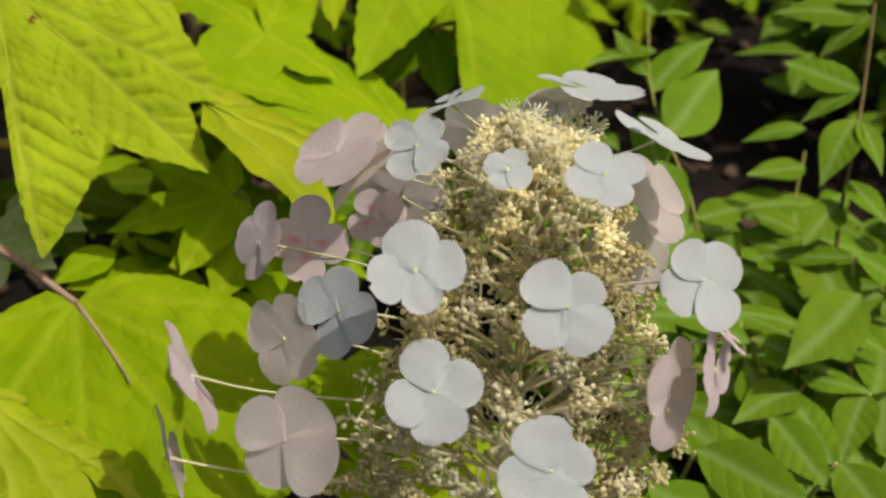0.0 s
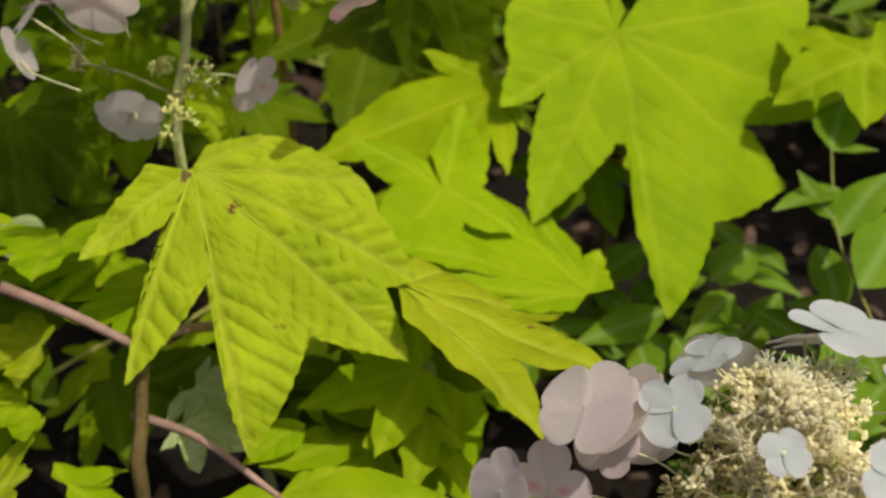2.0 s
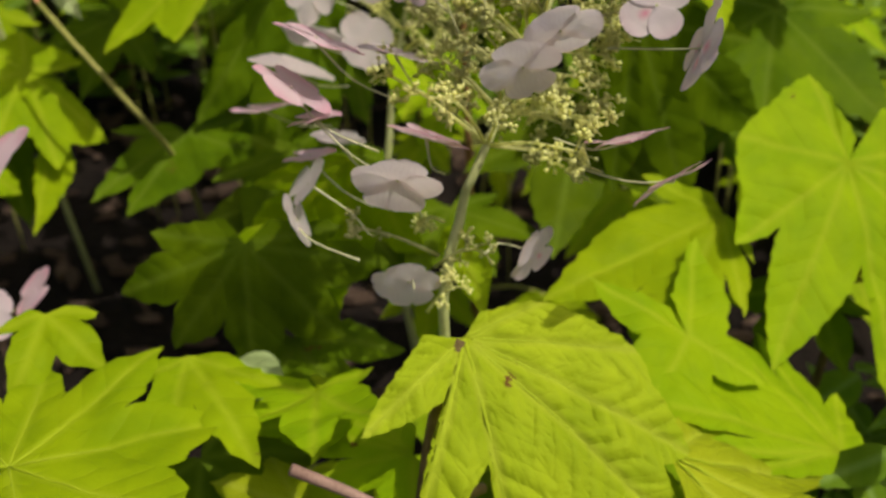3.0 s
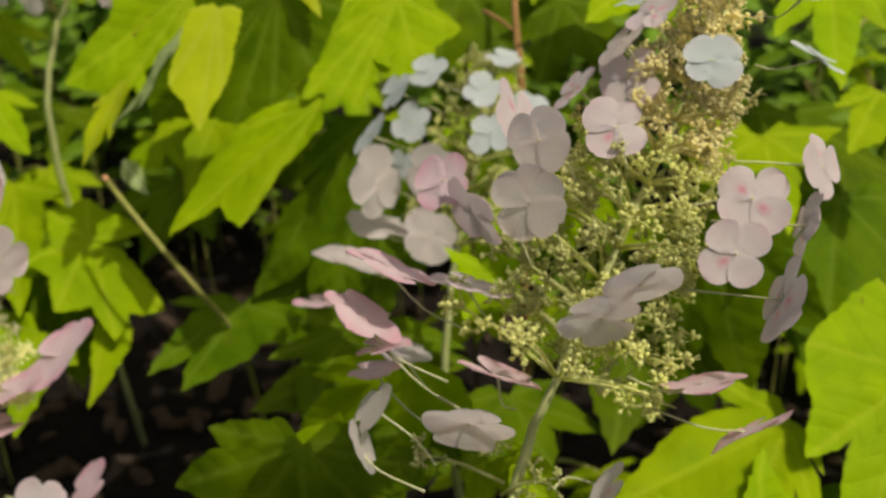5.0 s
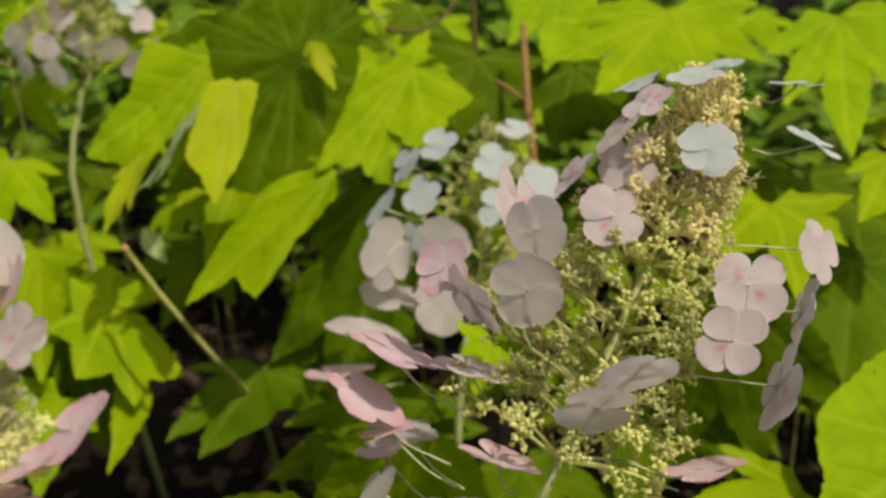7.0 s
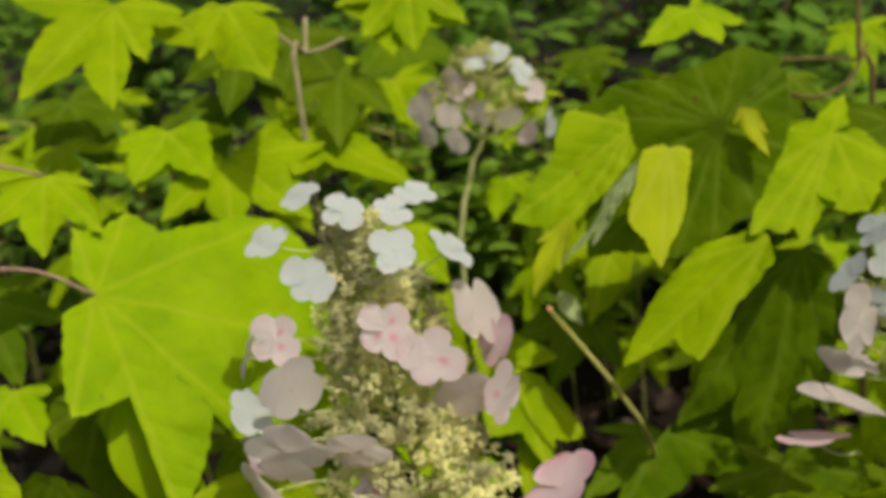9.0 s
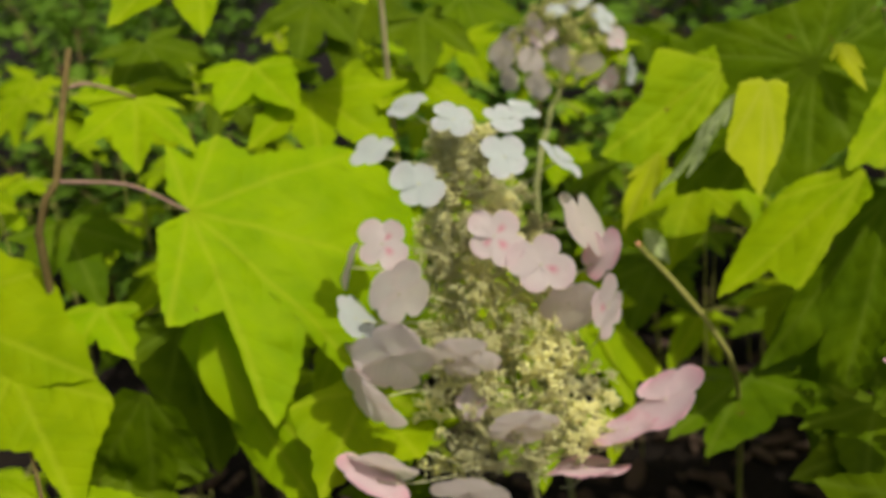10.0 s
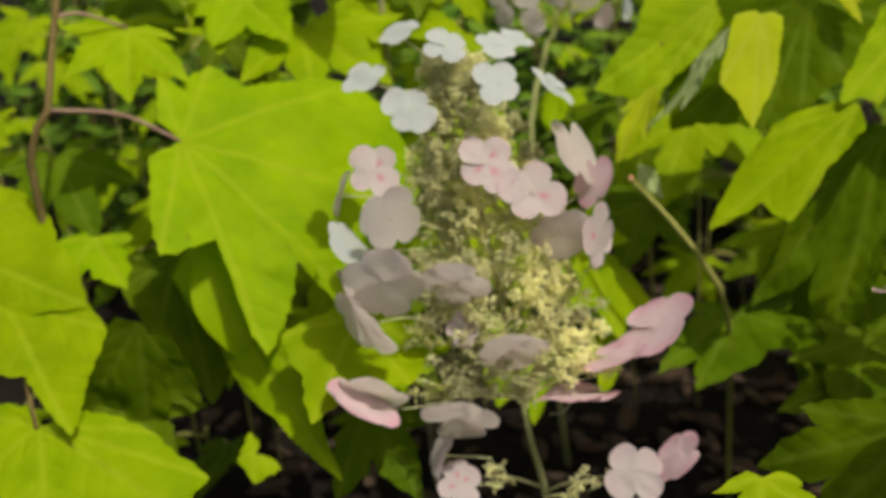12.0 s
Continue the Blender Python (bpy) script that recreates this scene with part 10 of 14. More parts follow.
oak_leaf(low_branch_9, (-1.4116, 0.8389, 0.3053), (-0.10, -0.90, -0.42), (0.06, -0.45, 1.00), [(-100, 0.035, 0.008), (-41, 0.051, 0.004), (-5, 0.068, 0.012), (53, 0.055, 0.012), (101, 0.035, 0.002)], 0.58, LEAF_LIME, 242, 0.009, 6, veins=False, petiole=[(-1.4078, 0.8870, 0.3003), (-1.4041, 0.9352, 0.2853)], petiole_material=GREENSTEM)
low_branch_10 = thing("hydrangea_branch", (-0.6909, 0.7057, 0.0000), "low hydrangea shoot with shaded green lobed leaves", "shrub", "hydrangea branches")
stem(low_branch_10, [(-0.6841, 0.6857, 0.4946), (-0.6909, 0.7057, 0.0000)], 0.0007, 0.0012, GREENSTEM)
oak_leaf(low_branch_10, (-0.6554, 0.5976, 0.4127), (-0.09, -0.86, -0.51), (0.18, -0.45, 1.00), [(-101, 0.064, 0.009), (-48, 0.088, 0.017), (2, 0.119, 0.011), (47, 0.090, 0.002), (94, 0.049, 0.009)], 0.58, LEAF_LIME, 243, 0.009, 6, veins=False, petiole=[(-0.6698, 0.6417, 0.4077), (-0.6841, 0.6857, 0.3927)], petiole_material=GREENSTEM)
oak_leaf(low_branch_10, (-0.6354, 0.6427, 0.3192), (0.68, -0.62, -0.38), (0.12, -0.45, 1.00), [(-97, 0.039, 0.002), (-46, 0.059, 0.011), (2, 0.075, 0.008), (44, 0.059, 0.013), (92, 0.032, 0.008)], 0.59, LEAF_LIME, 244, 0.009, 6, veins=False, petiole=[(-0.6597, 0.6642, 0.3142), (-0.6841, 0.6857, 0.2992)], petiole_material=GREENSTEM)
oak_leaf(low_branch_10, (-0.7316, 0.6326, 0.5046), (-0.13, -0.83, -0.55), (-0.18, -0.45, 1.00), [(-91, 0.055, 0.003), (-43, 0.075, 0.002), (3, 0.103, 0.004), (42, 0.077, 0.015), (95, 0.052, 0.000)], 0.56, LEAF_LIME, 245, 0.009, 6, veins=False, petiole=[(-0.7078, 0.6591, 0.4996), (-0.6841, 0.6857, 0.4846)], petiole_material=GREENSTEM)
oak_leaf(low_branch_10, (-0.7140, 0.7099, 0.3786), (0.89, 0.12, -0.44), (0.16, -0.45, 1.00), [(-99, 0.047, 0.008), (-42, 0.068, 0.010), (-2, 0.085, 0.001), (44, 0.066, 0.017), (104, 0.046, 0.003)], 0.50, LEAF_SHADED, 246, 0.009, 6, veins=False, petiole=[(-0.6990, 0.6978, 0.3736), (-0.6841, 0.6857, 0.3586)], petiole_material=GREENSTEM)
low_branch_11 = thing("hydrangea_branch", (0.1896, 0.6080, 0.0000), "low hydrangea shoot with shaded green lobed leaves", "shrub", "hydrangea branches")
stem(low_branch_11, [(0.1944, 0.5880, 0.1424), (0.1896, 0.6080, 0.0000)], 0.0007, 0.0012, GREENSTEM)
oak_leaf(low_branch_11, (0.2056, 0.5600, 0.0833), (0.36, -0.77, -0.53), (0.20, -0.45, 1.00), [(-93, 0.060, 0.013), (-39, 0.079, 0.010), (-5, 0.104, 0.017), (48, 0.081, 0.015), (94, 0.049, 0.008)], 0.63, LEAF_LIME, 247, 0.009, 6, veins=False, petiole=[(0.2000, 0.5740, 0.0783), (0.1944, 0.5880, 0.0633)], petiole_material=GREENSTEM)
oak_leaf(low_branch_11, (0.2061, 0.5955, 0.1524), (0.91, -0.38, -0.15), (0.30, -0.45, 1.00), [(-92, 0.041, 0.008), (-43, 0.061, 0.009), (-5, 0.079, 0.010), (45, 0.058, 0.006), (96, 0.038, 0.007)], 0.68, LEAF_SHADED, 248, 0.009, 6, veins=False, petiole=[(0.2002, 0.5918, 0.1474), (0.1944, 0.5880, 0.1324)], petiole_material=GREENSTEM)
oak_leaf(low_branch_11, (0.1716, 0.4884, 0.1275), (-0.05, -0.91, -0.42), (0.18, -0.45, 1.00), [(-90, 0.039, 0.002), (-40, 0.050, 0.009), (-5, 0.071, 0.016), (44, 0.050, 0.013), (94, 0.032, 0.000)], 0.52, LEAF_LIME, 249, 0.009, 6, veins=False, petiole=[(0.1830, 0.5382, 0.1225), (0.1944, 0.5880, 0.1075)], petiole_material=GREENSTEM)
low_branch_12 = thing("hydrangea_branch", (-0.9585, 0.6130, 0.0000), "low hydrangea shoot with shaded green lobed leaves", "shrub", "hydrangea branches")
stem(low_branch_12, [(-0.9514, 0.5930, 0.3424), (-0.9585, 0.6130, 0.0000)], 0.0007, 0.0012, GREENSTEM)
oak_leaf(low_branch_12, (-1.0081, 0.5874, 0.3201), (-0.57, -0.73, -0.37), (-0.05, -0.45, 1.00), [(-91, 0.041, 0.011), (-45, 0.061, 0.011), (6, 0.083, 0.015), (45, 0.057, 0.004), (100, 0.040, 0.010)], 0.60, LEAF_SHADED, 250, 0.009, 6, veins=False, petiole=[(-0.9797, 0.5902, 0.3151), (-0.9514, 0.5930, 0.3001)], petiole_material=GREENSTEM)
oak_leaf(low_branch_12, (-0.9956, 0.4810, 0.2950), (-0.22, -0.77, -0.60), (0.28, -0.45, 1.00), [(-94, 0.035, 0.005), (-39, 0.052, 0.013), (-5, 0.068, 0.015), (47, 0.056, 0.005), (95, 0.033, 0.001)], 0.55, LEAF_SHADED, 251, 0.009, 6, veins=False, petiole=[(-0.9735, 0.5370, 0.2900), (-0.9514, 0.5930, 0.2750)], petiole_material=GREENSTEM)
oak_leaf(low_branch_12, (-0.8978, 0.5857, 0.3524), (0.59, -0.73, -0.34), (-0.22, -0.45, 1.00), [(-89, 0.060, 0.014), (-40, 0.085, 0.001), (-6, 0.104, 0.016), (45, 0.086, 0.016), (104, 0.050, 0.010)], 0.60, LEAF_LIME, 252, 0.009, 6, veins=False, petiole=[(-0.9246, 0.5893, 0.3474), (-0.9514, 0.5930, 0.3324)], petiole_material=GREENSTEM)
oak_leaf(low_branch_12, (-0.9042, 0.5578, 0.2757), (0.56, -0.60, -0.57), (0.04, -0.45, 1.00), [(-93, 0.044, 0.009), (-42, 0.064, 0.016), (6, 0.096, 0.017), (47, 0.064, 0.004), (92, 0.040, 0.004)], 0.52, LEAF_SHADED, 253, 0.009, 6, veins=False, petiole=[(-0.9278, 0.5754, 0.2707), (-0.9514, 0.5930, 0.2557)], petiole_material=GREENSTEM)
low_branch_13 = thing("hydrangea_branch", (-0.2992, 0.9011, 0.0000), "low hydrangea shoot with shaded green lobed leaves", "shrub", "hydrangea branches")
stem(low_branch_13, [(-0.2870, 0.8811, 0.1825), (-0.2992, 0.9011, 0.0000)], 0.0007, 0.0012, GREENSTEM)
oak_leaf(low_branch_13, (-0.3557, 0.8672, 0.1922), (-0.63, -0.70, -0.33), (0.15, -0.45, 1.00), [(-98, 0.049, 0.011), (-40, 0.078, 0.013), (-5, 0.089, 0.014), (47, 0.075, 0.012), (94, 0.046, 0.007)], 0.65, LEAF_SHADED, 254, 0.009, 6, veins=False, petiole=[(-0.3214, 0.8742, 0.1872), (-0.2870, 0.8811, 0.1722)], petiole_material=GREENSTEM)
oak_leaf(low_branch_13, (-0.2183, 0.8150, 0.1925), (0.58, -0.52, -0.62), (0.01, -0.45, 1.00), [(-99, 0.057, 0.013), (-43, 0.077, 0.014), (-5, 0.108, 0.013), (43, 0.070, 0.001), (101, 0.052, 0.006)], 0.54, LEAF_LIME, 255, 0.009, 6, veins=False, petiole=[(-0.2527, 0.8481, 0.1875), (-0.2870, 0.8811, 0.1725)], petiole_material=GREENSTEM)
low_branch_14 = thing("hydrangea_branch", (-0.8466, 0.9177, 0.0000), "low hydrangea shoot with shaded green lobed leaves", "shrub", "hydrangea branches")
stem(low_branch_14, [(-0.8405, 0.8977, 0.4729), (-0.8466, 0.9177, 0.0000)], 0.0007, 0.0012, GREENSTEM)
oak_leaf(low_branch_14, (-0.8810, 0.8433, 0.3566), (-0.08, -0.93, -0.36), (0.20, -0.45, 1.00), [(-98, 0.038, 0.001), (-49, 0.051, 0.012), (-2, 0.080, 0.002), (50, 0.051, 0.008), (103, 0.032, 0.008)], 0.56, LEAF_LIME, 256, 0.009, 6, veins=False, petiole=[(-0.8608, 0.8705, 0.3516), (-0.8405, 0.8977, 0.3366)], petiole_material=GREENSTEM)
oak_leaf(low_branch_14, (-0.8079, 0.9168, 0.4048), (0.71, -0.48, -0.52), (0.07, -0.45, 1.00), [(-101, 0.050, 0.006), (-47, 0.062, 0.006), (1, 0.085, 0.021), (45, 0.073, 0.016), (97, 0.044, 0.008)], 0.55, LEAF_LIME, 257, 0.009, 6, veins=False, petiole=[(-0.8242, 0.9073, 0.3998), (-0.8405, 0.8977, 0.3848)], petiole_material=GREENSTEM)
oak_leaf(low_branch_14, (-0.8047, 0.7599, 0.3305), (0.28, -0.93, -0.22), (0.15, -0.45, 1.00), [(-89, 0.043, 0.001), (-42, 0.066, 0.007), (6, 0.083, 0.012), (42, 0.066, 0.002), (95, 0.037, 0.004)], 0.57, LEAF_LIME, 258, 0.009, 6, veins=False, petiole=[(-0.8226, 0.8288, 0.3255), (-0.8405, 0.8977, 0.3105)], petiole_material=GREENSTEM)
oak_leaf(low_branch_14, (-0.8684, 0.9110, 0.4829), (0.83, 0.26, -0.50), (-0.19, -0.45, 1.00), [(-89, 0.053, 0.005), (-42, 0.081, 0.019), (0, 0.108, 0.010), (53, 0.079, 0.005), (102, 0.056, 0.010)], 0.62, LEAF_SHADED, 259, 0.009, 6, veins=False, petiole=[(-0.8545, 0.9044, 0.4779), (-0.8405, 0.8977, 0.4629)], petiole_material=GREENSTEM)
low_branch_15 = thing("hydrangea_branch", (-0.2254, 1.0863, 0.0000), "low hydrangea shoot with shaded green lobed leaves", "shrub", "hydrangea branches")
stem(low_branch_15, [(-0.2138, 1.0663, 0.3567), (-0.2254, 1.0863, 0.0000)], 0.0007, 0.0012, GREENSTEM)
oak_leaf(low_branch_15, (-0.1697, 1.0759, 0.2882), (0.72, -0.57, -0.38), (-0.22, -0.45, 1.00), [(-94, 0.056, 0.009), (-45, 0.087, 0.005), (0, 0.100, 0.018), (51, 0.078, 0.009), (100, 0.052, 0.002)], 0.54, LEAF_LIME, 260, 0.009, 6, veins=False, petiole=[(-0.1917, 1.0711, 0.2832), (-0.2138, 1.0663, 0.2682)], petiole_material=GREENSTEM)
oak_leaf(low_branch_15, (-0.2454, 1.0629, 0.2814), (-0.48, -0.51, -0.71), (0.17, -0.45, 1.00), [(-89, 0.062, 0.012), (-47, 0.078, 0.015), (4, 0.102, 0.012), (47, 0.081, 0.000), (98, 0.058, 0.008)], 0.67, LEAF_SHADED, 261, 0.009, 6, veins=False, petiole=[(-0.2296, 1.0646, 0.2764), (-0.2138, 1.0663, 0.2614)], petiole_material=GREENSTEM)
oak_leaf(low_branch_15, (-0.2373, 1.0189, 0.3667), (-0.02, -0.87, -0.49), (-0.05, -0.45, 1.00), [(-91, 0.040, 0.001), (-41, 0.056, 0.008), (-3, 0.068, 0.011), (43, 0.055, 0.007), (100, 0.034, 0.004)], 0.59, LEAF_LIME, 262, 0.009, 6, veins=False, petiole=[(-0.2255, 1.0426, 0.3617), (-0.2138, 1.0663, 0.3467)], petiole_material=GREENSTEM)
oak_leaf(low_branch_15, (-0.2027, 0.9475, 0.3613), (0.29, -0.71, -0.64), (-0.01, -0.45, 1.00), [(-92, 0.041, 0.005), (-51, 0.068, 0.005), (4, 0.090, 0.010), (49, 0.063, 0.012), (93, 0.040, 0.005)], 0.53, LEAF_LIME, 263, 0.009, 6, veins=False, petiole=[(-0.2082, 1.0069, 0.3563), (-0.2138, 1.0663, 0.3413)], petiole_material=GREENSTEM)
low_branch_16 = thing("hydrangea_branch", (-0.2036, 1.0699, 0.0000), "low hydrangea shoot with shaded green lobed leaves", "shrub", "hydrangea branches")
stem(low_branch_16, [(-0.1939, 1.0499, 0.5119), (-0.2036, 1.0699, 0.0000)], 0.0007, 0.0012, GREENSTEM)
oak_leaf(low_branch_16, (-0.1939, 1.0099, 0.5219), (0.05, -0.70, -0.71), (-0.07, -0.45, 1.00), [(-97, 0.039, 0.006), (-48, 0.056, 0.001), (4, 0.085, 0.012), (42, 0.065, 0.006), (104, 0.038, 0.007)], 0.66, LEAF_LIME, 264, 0.009, 6, veins=False, petiole=[(-0.1939, 1.0299, 0.5169), (-0.1939, 1.0499, 0.5019)], petiole_material=GREENSTEM)
low_branch_17 = thing("hydrangea_branch", (-1.1359, 0.9171, 0.0000), "low hydrangea shoot with shaded green lobed leaves", "shrub", "hydrangea branches")
stem(low_branch_17, [(-1.1460, 0.8971, 0.3732), (-1.1359, 0.9171, 0.0000)], 0.0007, 0.0012, GREENSTEM)
oak_leaf(low_branch_17, (-1.2000, 0.8430, 0.3075), (-0.39, -0.81, -0.45), (-0.25, -0.45, 1.00), [(-97, 0.063, 0.013), (-40, 0.089, 0.013), (6, 0.109, 0.026), (51, 0.082, 0.000), (100, 0.052, 0.006)], 0.60, LEAF_LIME, 265, 0.009, 6, veins=False, petiole=[(-1.1730, 0.8700, 0.3025), (-1.1460, 0.8971, 0.2875)], petiole_material=GREENSTEM)
oak_leaf(low_branch_17, (-1.1321, 0.8201, 0.3832), (0.00, -0.95, -0.31), (-0.20, -0.45, 1.00), [(-95, 0.044, 0.007), (-40, 0.059, 0.015), (6, 0.090, 0.006), (49, 0.063, 0.005), (96, 0.043, 0.006)], 0.52, LEAF_LIME, 266, 0.009, 6, veins=False, petiole=[(-1.1391, 0.8586, 0.3782), (-1.1460, 0.8971, 0.3632)], petiole_material=GREENSTEM)
oak_leaf(low_branch_17, (-1.1253, 0.9409, 0.2810), (0.78, -0.38, -0.50), (0.04, -0.45, 1.00), [(-97, 0.059, 0.006), (-44, 0.076, 0.017), (-3, 0.099, 0.010), (43, 0.085, 0.019), (94, 0.053, 0.001)], 0.57, LEAF_LIME, 267, 0.009, 6, veins=False, petiole=[(-1.1356, 0.9190, 0.2760), (-1.1460, 0.8971, 0.2610)], petiole_material=GREENSTEM)
oak_leaf(low_branch_17, (-1.1266, 0.8243, 0.1851), (-0.02, -0.97, -0.25), (0.09, -0.45, 1.00), [(-96, 0.046, 0.001), (-49, 0.060, 0.006), (6, 0.087, 0.020), (54, 0.062, 0.010), (98, 0.038, 0.005)], 0.56, LEAF_LIME, 268, 0.009, 6, veins=False, petiole=[(-1.1363, 0.8607, 0.1801), (-1.1460, 0.8971, 0.1651)], petiole_material=GREENSTEM)
low_branch_18 = thing("hydrangea_branch", (-0.8855, 0.7573, 0.0000), "low hydrangea shoot with shaded green lobed leaves", "shrub", "hydrangea branches")
stem(low_branch_18, [(-0.8847, 0.7373, 0.2131), (-0.8855, 0.7573, 0.0000)], 0.0007, 0.0012, GREENSTEM)
oak_leaf(low_branch_18, (-0.9065, 0.6591, 0.1967), (-0.33, -0.89, -0.31), (-0.23, -0.45, 1.00), [(-90, 0.051, 0.003), (-46, 0.061, 0.014), (-3, 0.087, 0.006), (50, 0.073, 0.009), (92, 0.046, 0.004)], 0.61, LEAF_SHADED, 269, 0.009, 6, veins=False, petiole=[(-0.8956, 0.6982, 0.1917), (-0.8847, 0.7373, 0.1767)], petiole_material=GREENSTEM)
oak_leaf(low_branch_18, (-0.8635, 0.7245, 0.1363), (0.74, -0.55, -0.39), (0.17, -0.45, 1.00), [(-101, 0.047, 0.002), (-48, 0.063, 0.009), (3, 0.088, 0.020), (43, 0.068, 0.014), (100, 0.042, 0.010)], 0.65, LEAF_LIME, 270, 0.009, 6, veins=False, petiole=[(-0.8741, 0.7309, 0.1313), (-0.8847, 0.7373, 0.1163)], petiole_material=GREENSTEM)
oak_leaf(low_branch_18, (-0.7808, 0.6848, 0.2231), (0.53, -0.77, -0.35), (-0.23, -0.45, 1.00), [(-94, 0.058, 0.004), (-46, 0.071, 0.014), (-6, 0.103, 0.003), (53, 0.078, 0.001), (98, 0.052, 0.005)], 0.56, LEAF_SHADED, 271, 0.009, 6, veins=False, petiole=[(-0.8327, 0.7110, 0.2181), (-0.8847, 0.7373, 0.2031)], petiole_material=GREENSTEM)
oak_leaf(low_branch_18, (-0.9879, 0.7207, 0.1114), (-0.66, -0.72, -0.21), (0.03, -0.45, 1.00), [(-100, 0.040, 0.001), (-41, 0.058, 0.014), (3, 0.079, 0.004), (43, 0.058, 0.014), (98, 0.038, 0.004)], 0.54, LEAF_SHADED, 272, 0.009, 6, veins=False, petiole=[(-0.9363, 0.7290, 0.1064), (-0.8847, 0.7373, 0.0914)], petiole_material=GREENSTEM)
low_branch_19 = thing("hydrangea_branch", (-0.1283, 0.9024, 0.0000), "low hydrangea shoot with shaded green lobed leaves", "shrub", "hydrangea branches")
stem(low_branch_19, [(-0.1236, 0.8824, 0.0594), (-0.1283, 0.9024, 0.0000)], 0.0007, 0.0012, GREENSTEM)
oak_leaf(low_branch_19, (-0.1236, 0.8424, 0.0694), (-0.08, -0.86, -0.51), (-0.26, -0.45, 1.00), [(-89, 0.045, 0.005), (-43, 0.067, 0.003), (-1, 0.089, 0.012), (47, 0.068, 0.014), (93, 0.044, 0.002)], 0.56, LEAF_LIME, 273, 0.009, 6, veins=False, petiole=[(-0.1236, 0.8624, 0.0644), (-0.1236, 0.8824, 0.0494)], petiole_material=GREENSTEM)
low_branch_20 = thing("hydrangea_branch", (0.2315, 1.0326, 0.0000), "low hydrangea shoot with shaded green lobed leaves", "shrub", "hydrangea branches")
stem(low_branch_20, [(0.2410, 1.0126, 0.3650), (0.2315, 1.0326, 0.0000)], 0.0007, 0.0012, GREENSTEM)
oak_leaf(low_branch_20, (0.2197, 0.9577, 0.3425), (0.16, -0.95, -0.28), (-0.07, -0.45, 1.00), [(-95, 0.036, 0.008), (-44, 0.056, 0.003), (0, 0.077, 0.015), (48, 0.054, 0.001), (101, 0.033, 0.005)], 0.66, LEAF_LIME, 274, 0.009, 6, veins=False, petiole=[(0.2303, 0.9852, 0.3375), (0.2410, 1.0126, 0.3225)], petiole_material=GREENSTEM)
oak_leaf(low_branch_20, (0.1917, 0.8773, 0.2696), (-0.18, -0.69, -0.70), (0.30, -0.45, 1.00), [(-92, 0.054, 0.013), (-39, 0.077, 0.000), (3, 0.111, 0.026), (45, 0.085, 0.008), (100, 0.050, 0.008)], 0.66, LEAF_SHADED, 275, 0.009, 6, veins=False, petiole=[(0.2163, 0.9449, 0.2646), (0.2410, 1.0126, 0.2496)], petiole_material=GREENSTEM)
oak_leaf(low_branch_20, (0.3117, 1.0830, 0.3750), (0.56, -0.46, -0.69), (-0.13, -0.45, 1.00), [(-99, 0.036, 0.003), (-43, 0.055, 0.006), (2, 0.068, 0.016), (54, 0.048, 0.001), (99, 0.035, 0.002)], 0.67, LEAF_LIME, 276, 0.009, 6, veins=False, petiole=[(0.2763, 1.0478, 0.3700), (0.2410, 1.0126, 0.3550)], petiole_material=GREENSTEM)
low_branch_21 = thing("hydrangea_branch", (0.0233, 0.7154, 0.0000), "low hydrangea shoot with shaded green lobed leaves", "shrub", "hydrangea branches")
stem(low_branch_21, [(0.0290, 0.6954, 0.3343), (0.0233, 0.7154, 0.0000)], 0.0007, 0.0012, GREENSTEM)
oak_leaf(low_branch_21, (0.0084, 0.7045, 0.3443), (0.92, 0.22, -0.32), (-0.08, -0.45, 1.00), [(-97, 0.058, 0.004), (-42, 0.078, 0.002), (2, 0.106, 0.003), (43, 0.079, 0.005), (92, 0.051, 0.007)], 0.58, LEAF_SHADED, 277, 0.009, 6, veins=False, petiole=[(0.0187, 0.7000, 0.3393), (0.0290, 0.6954, 0.3243)], petiole_material=GREENSTEM)
oak_leaf(low_branch_21, (0.0497, 0.6064, 0.3283), (-0.17, -0.96, -0.22), (0.07, -0.45, 1.00), [(-99, 0.057, 0.007), (-39, 0.085, 0.001), (0, 0.110, 0.011), (51, 0.078, 0.002), (95, 0.056, 0.005)], 0.52, LEAF_LIME, 278, 0.009, 6, veins=False, petiole=[(0.0393, 0.6509, 0.3233), (0.0290, 0.6954, 0.3083)], petiole_material=GREENSTEM)
low_branch_22 = thing("hydrangea_branch", (-0.6966, 0.5506, 0.0000), "low hydrangea shoot with shaded green lobed leaves", "shrub", "hydrangea branches")
stem(low_branch_22, [(-0.6807, 0.5306, 0.2911), (-0.6966, 0.5506, 0.0000)], 0.0007, 0.0012, GREENSTEM)
oak_leaf(low_branch_22, (-0.6740, 0.4947, 0.2997), (-0.07, -0.91, -0.41), (0.25, -0.45, 1.00), [(-99, 0.047, 0.003), (-49, 0.063, 0.011), (3, 0.091, 0.005), (47, 0.060, 0.008), (97, 0.045, 0.009)], 0.64, LEAF_SHADED, 279, 0.009, 6, veins=False, petiole=[(-0.6774, 0.5127, 0.2947), (-0.6807, 0.5306, 0.2797)], petiole_material=GREENSTEM)
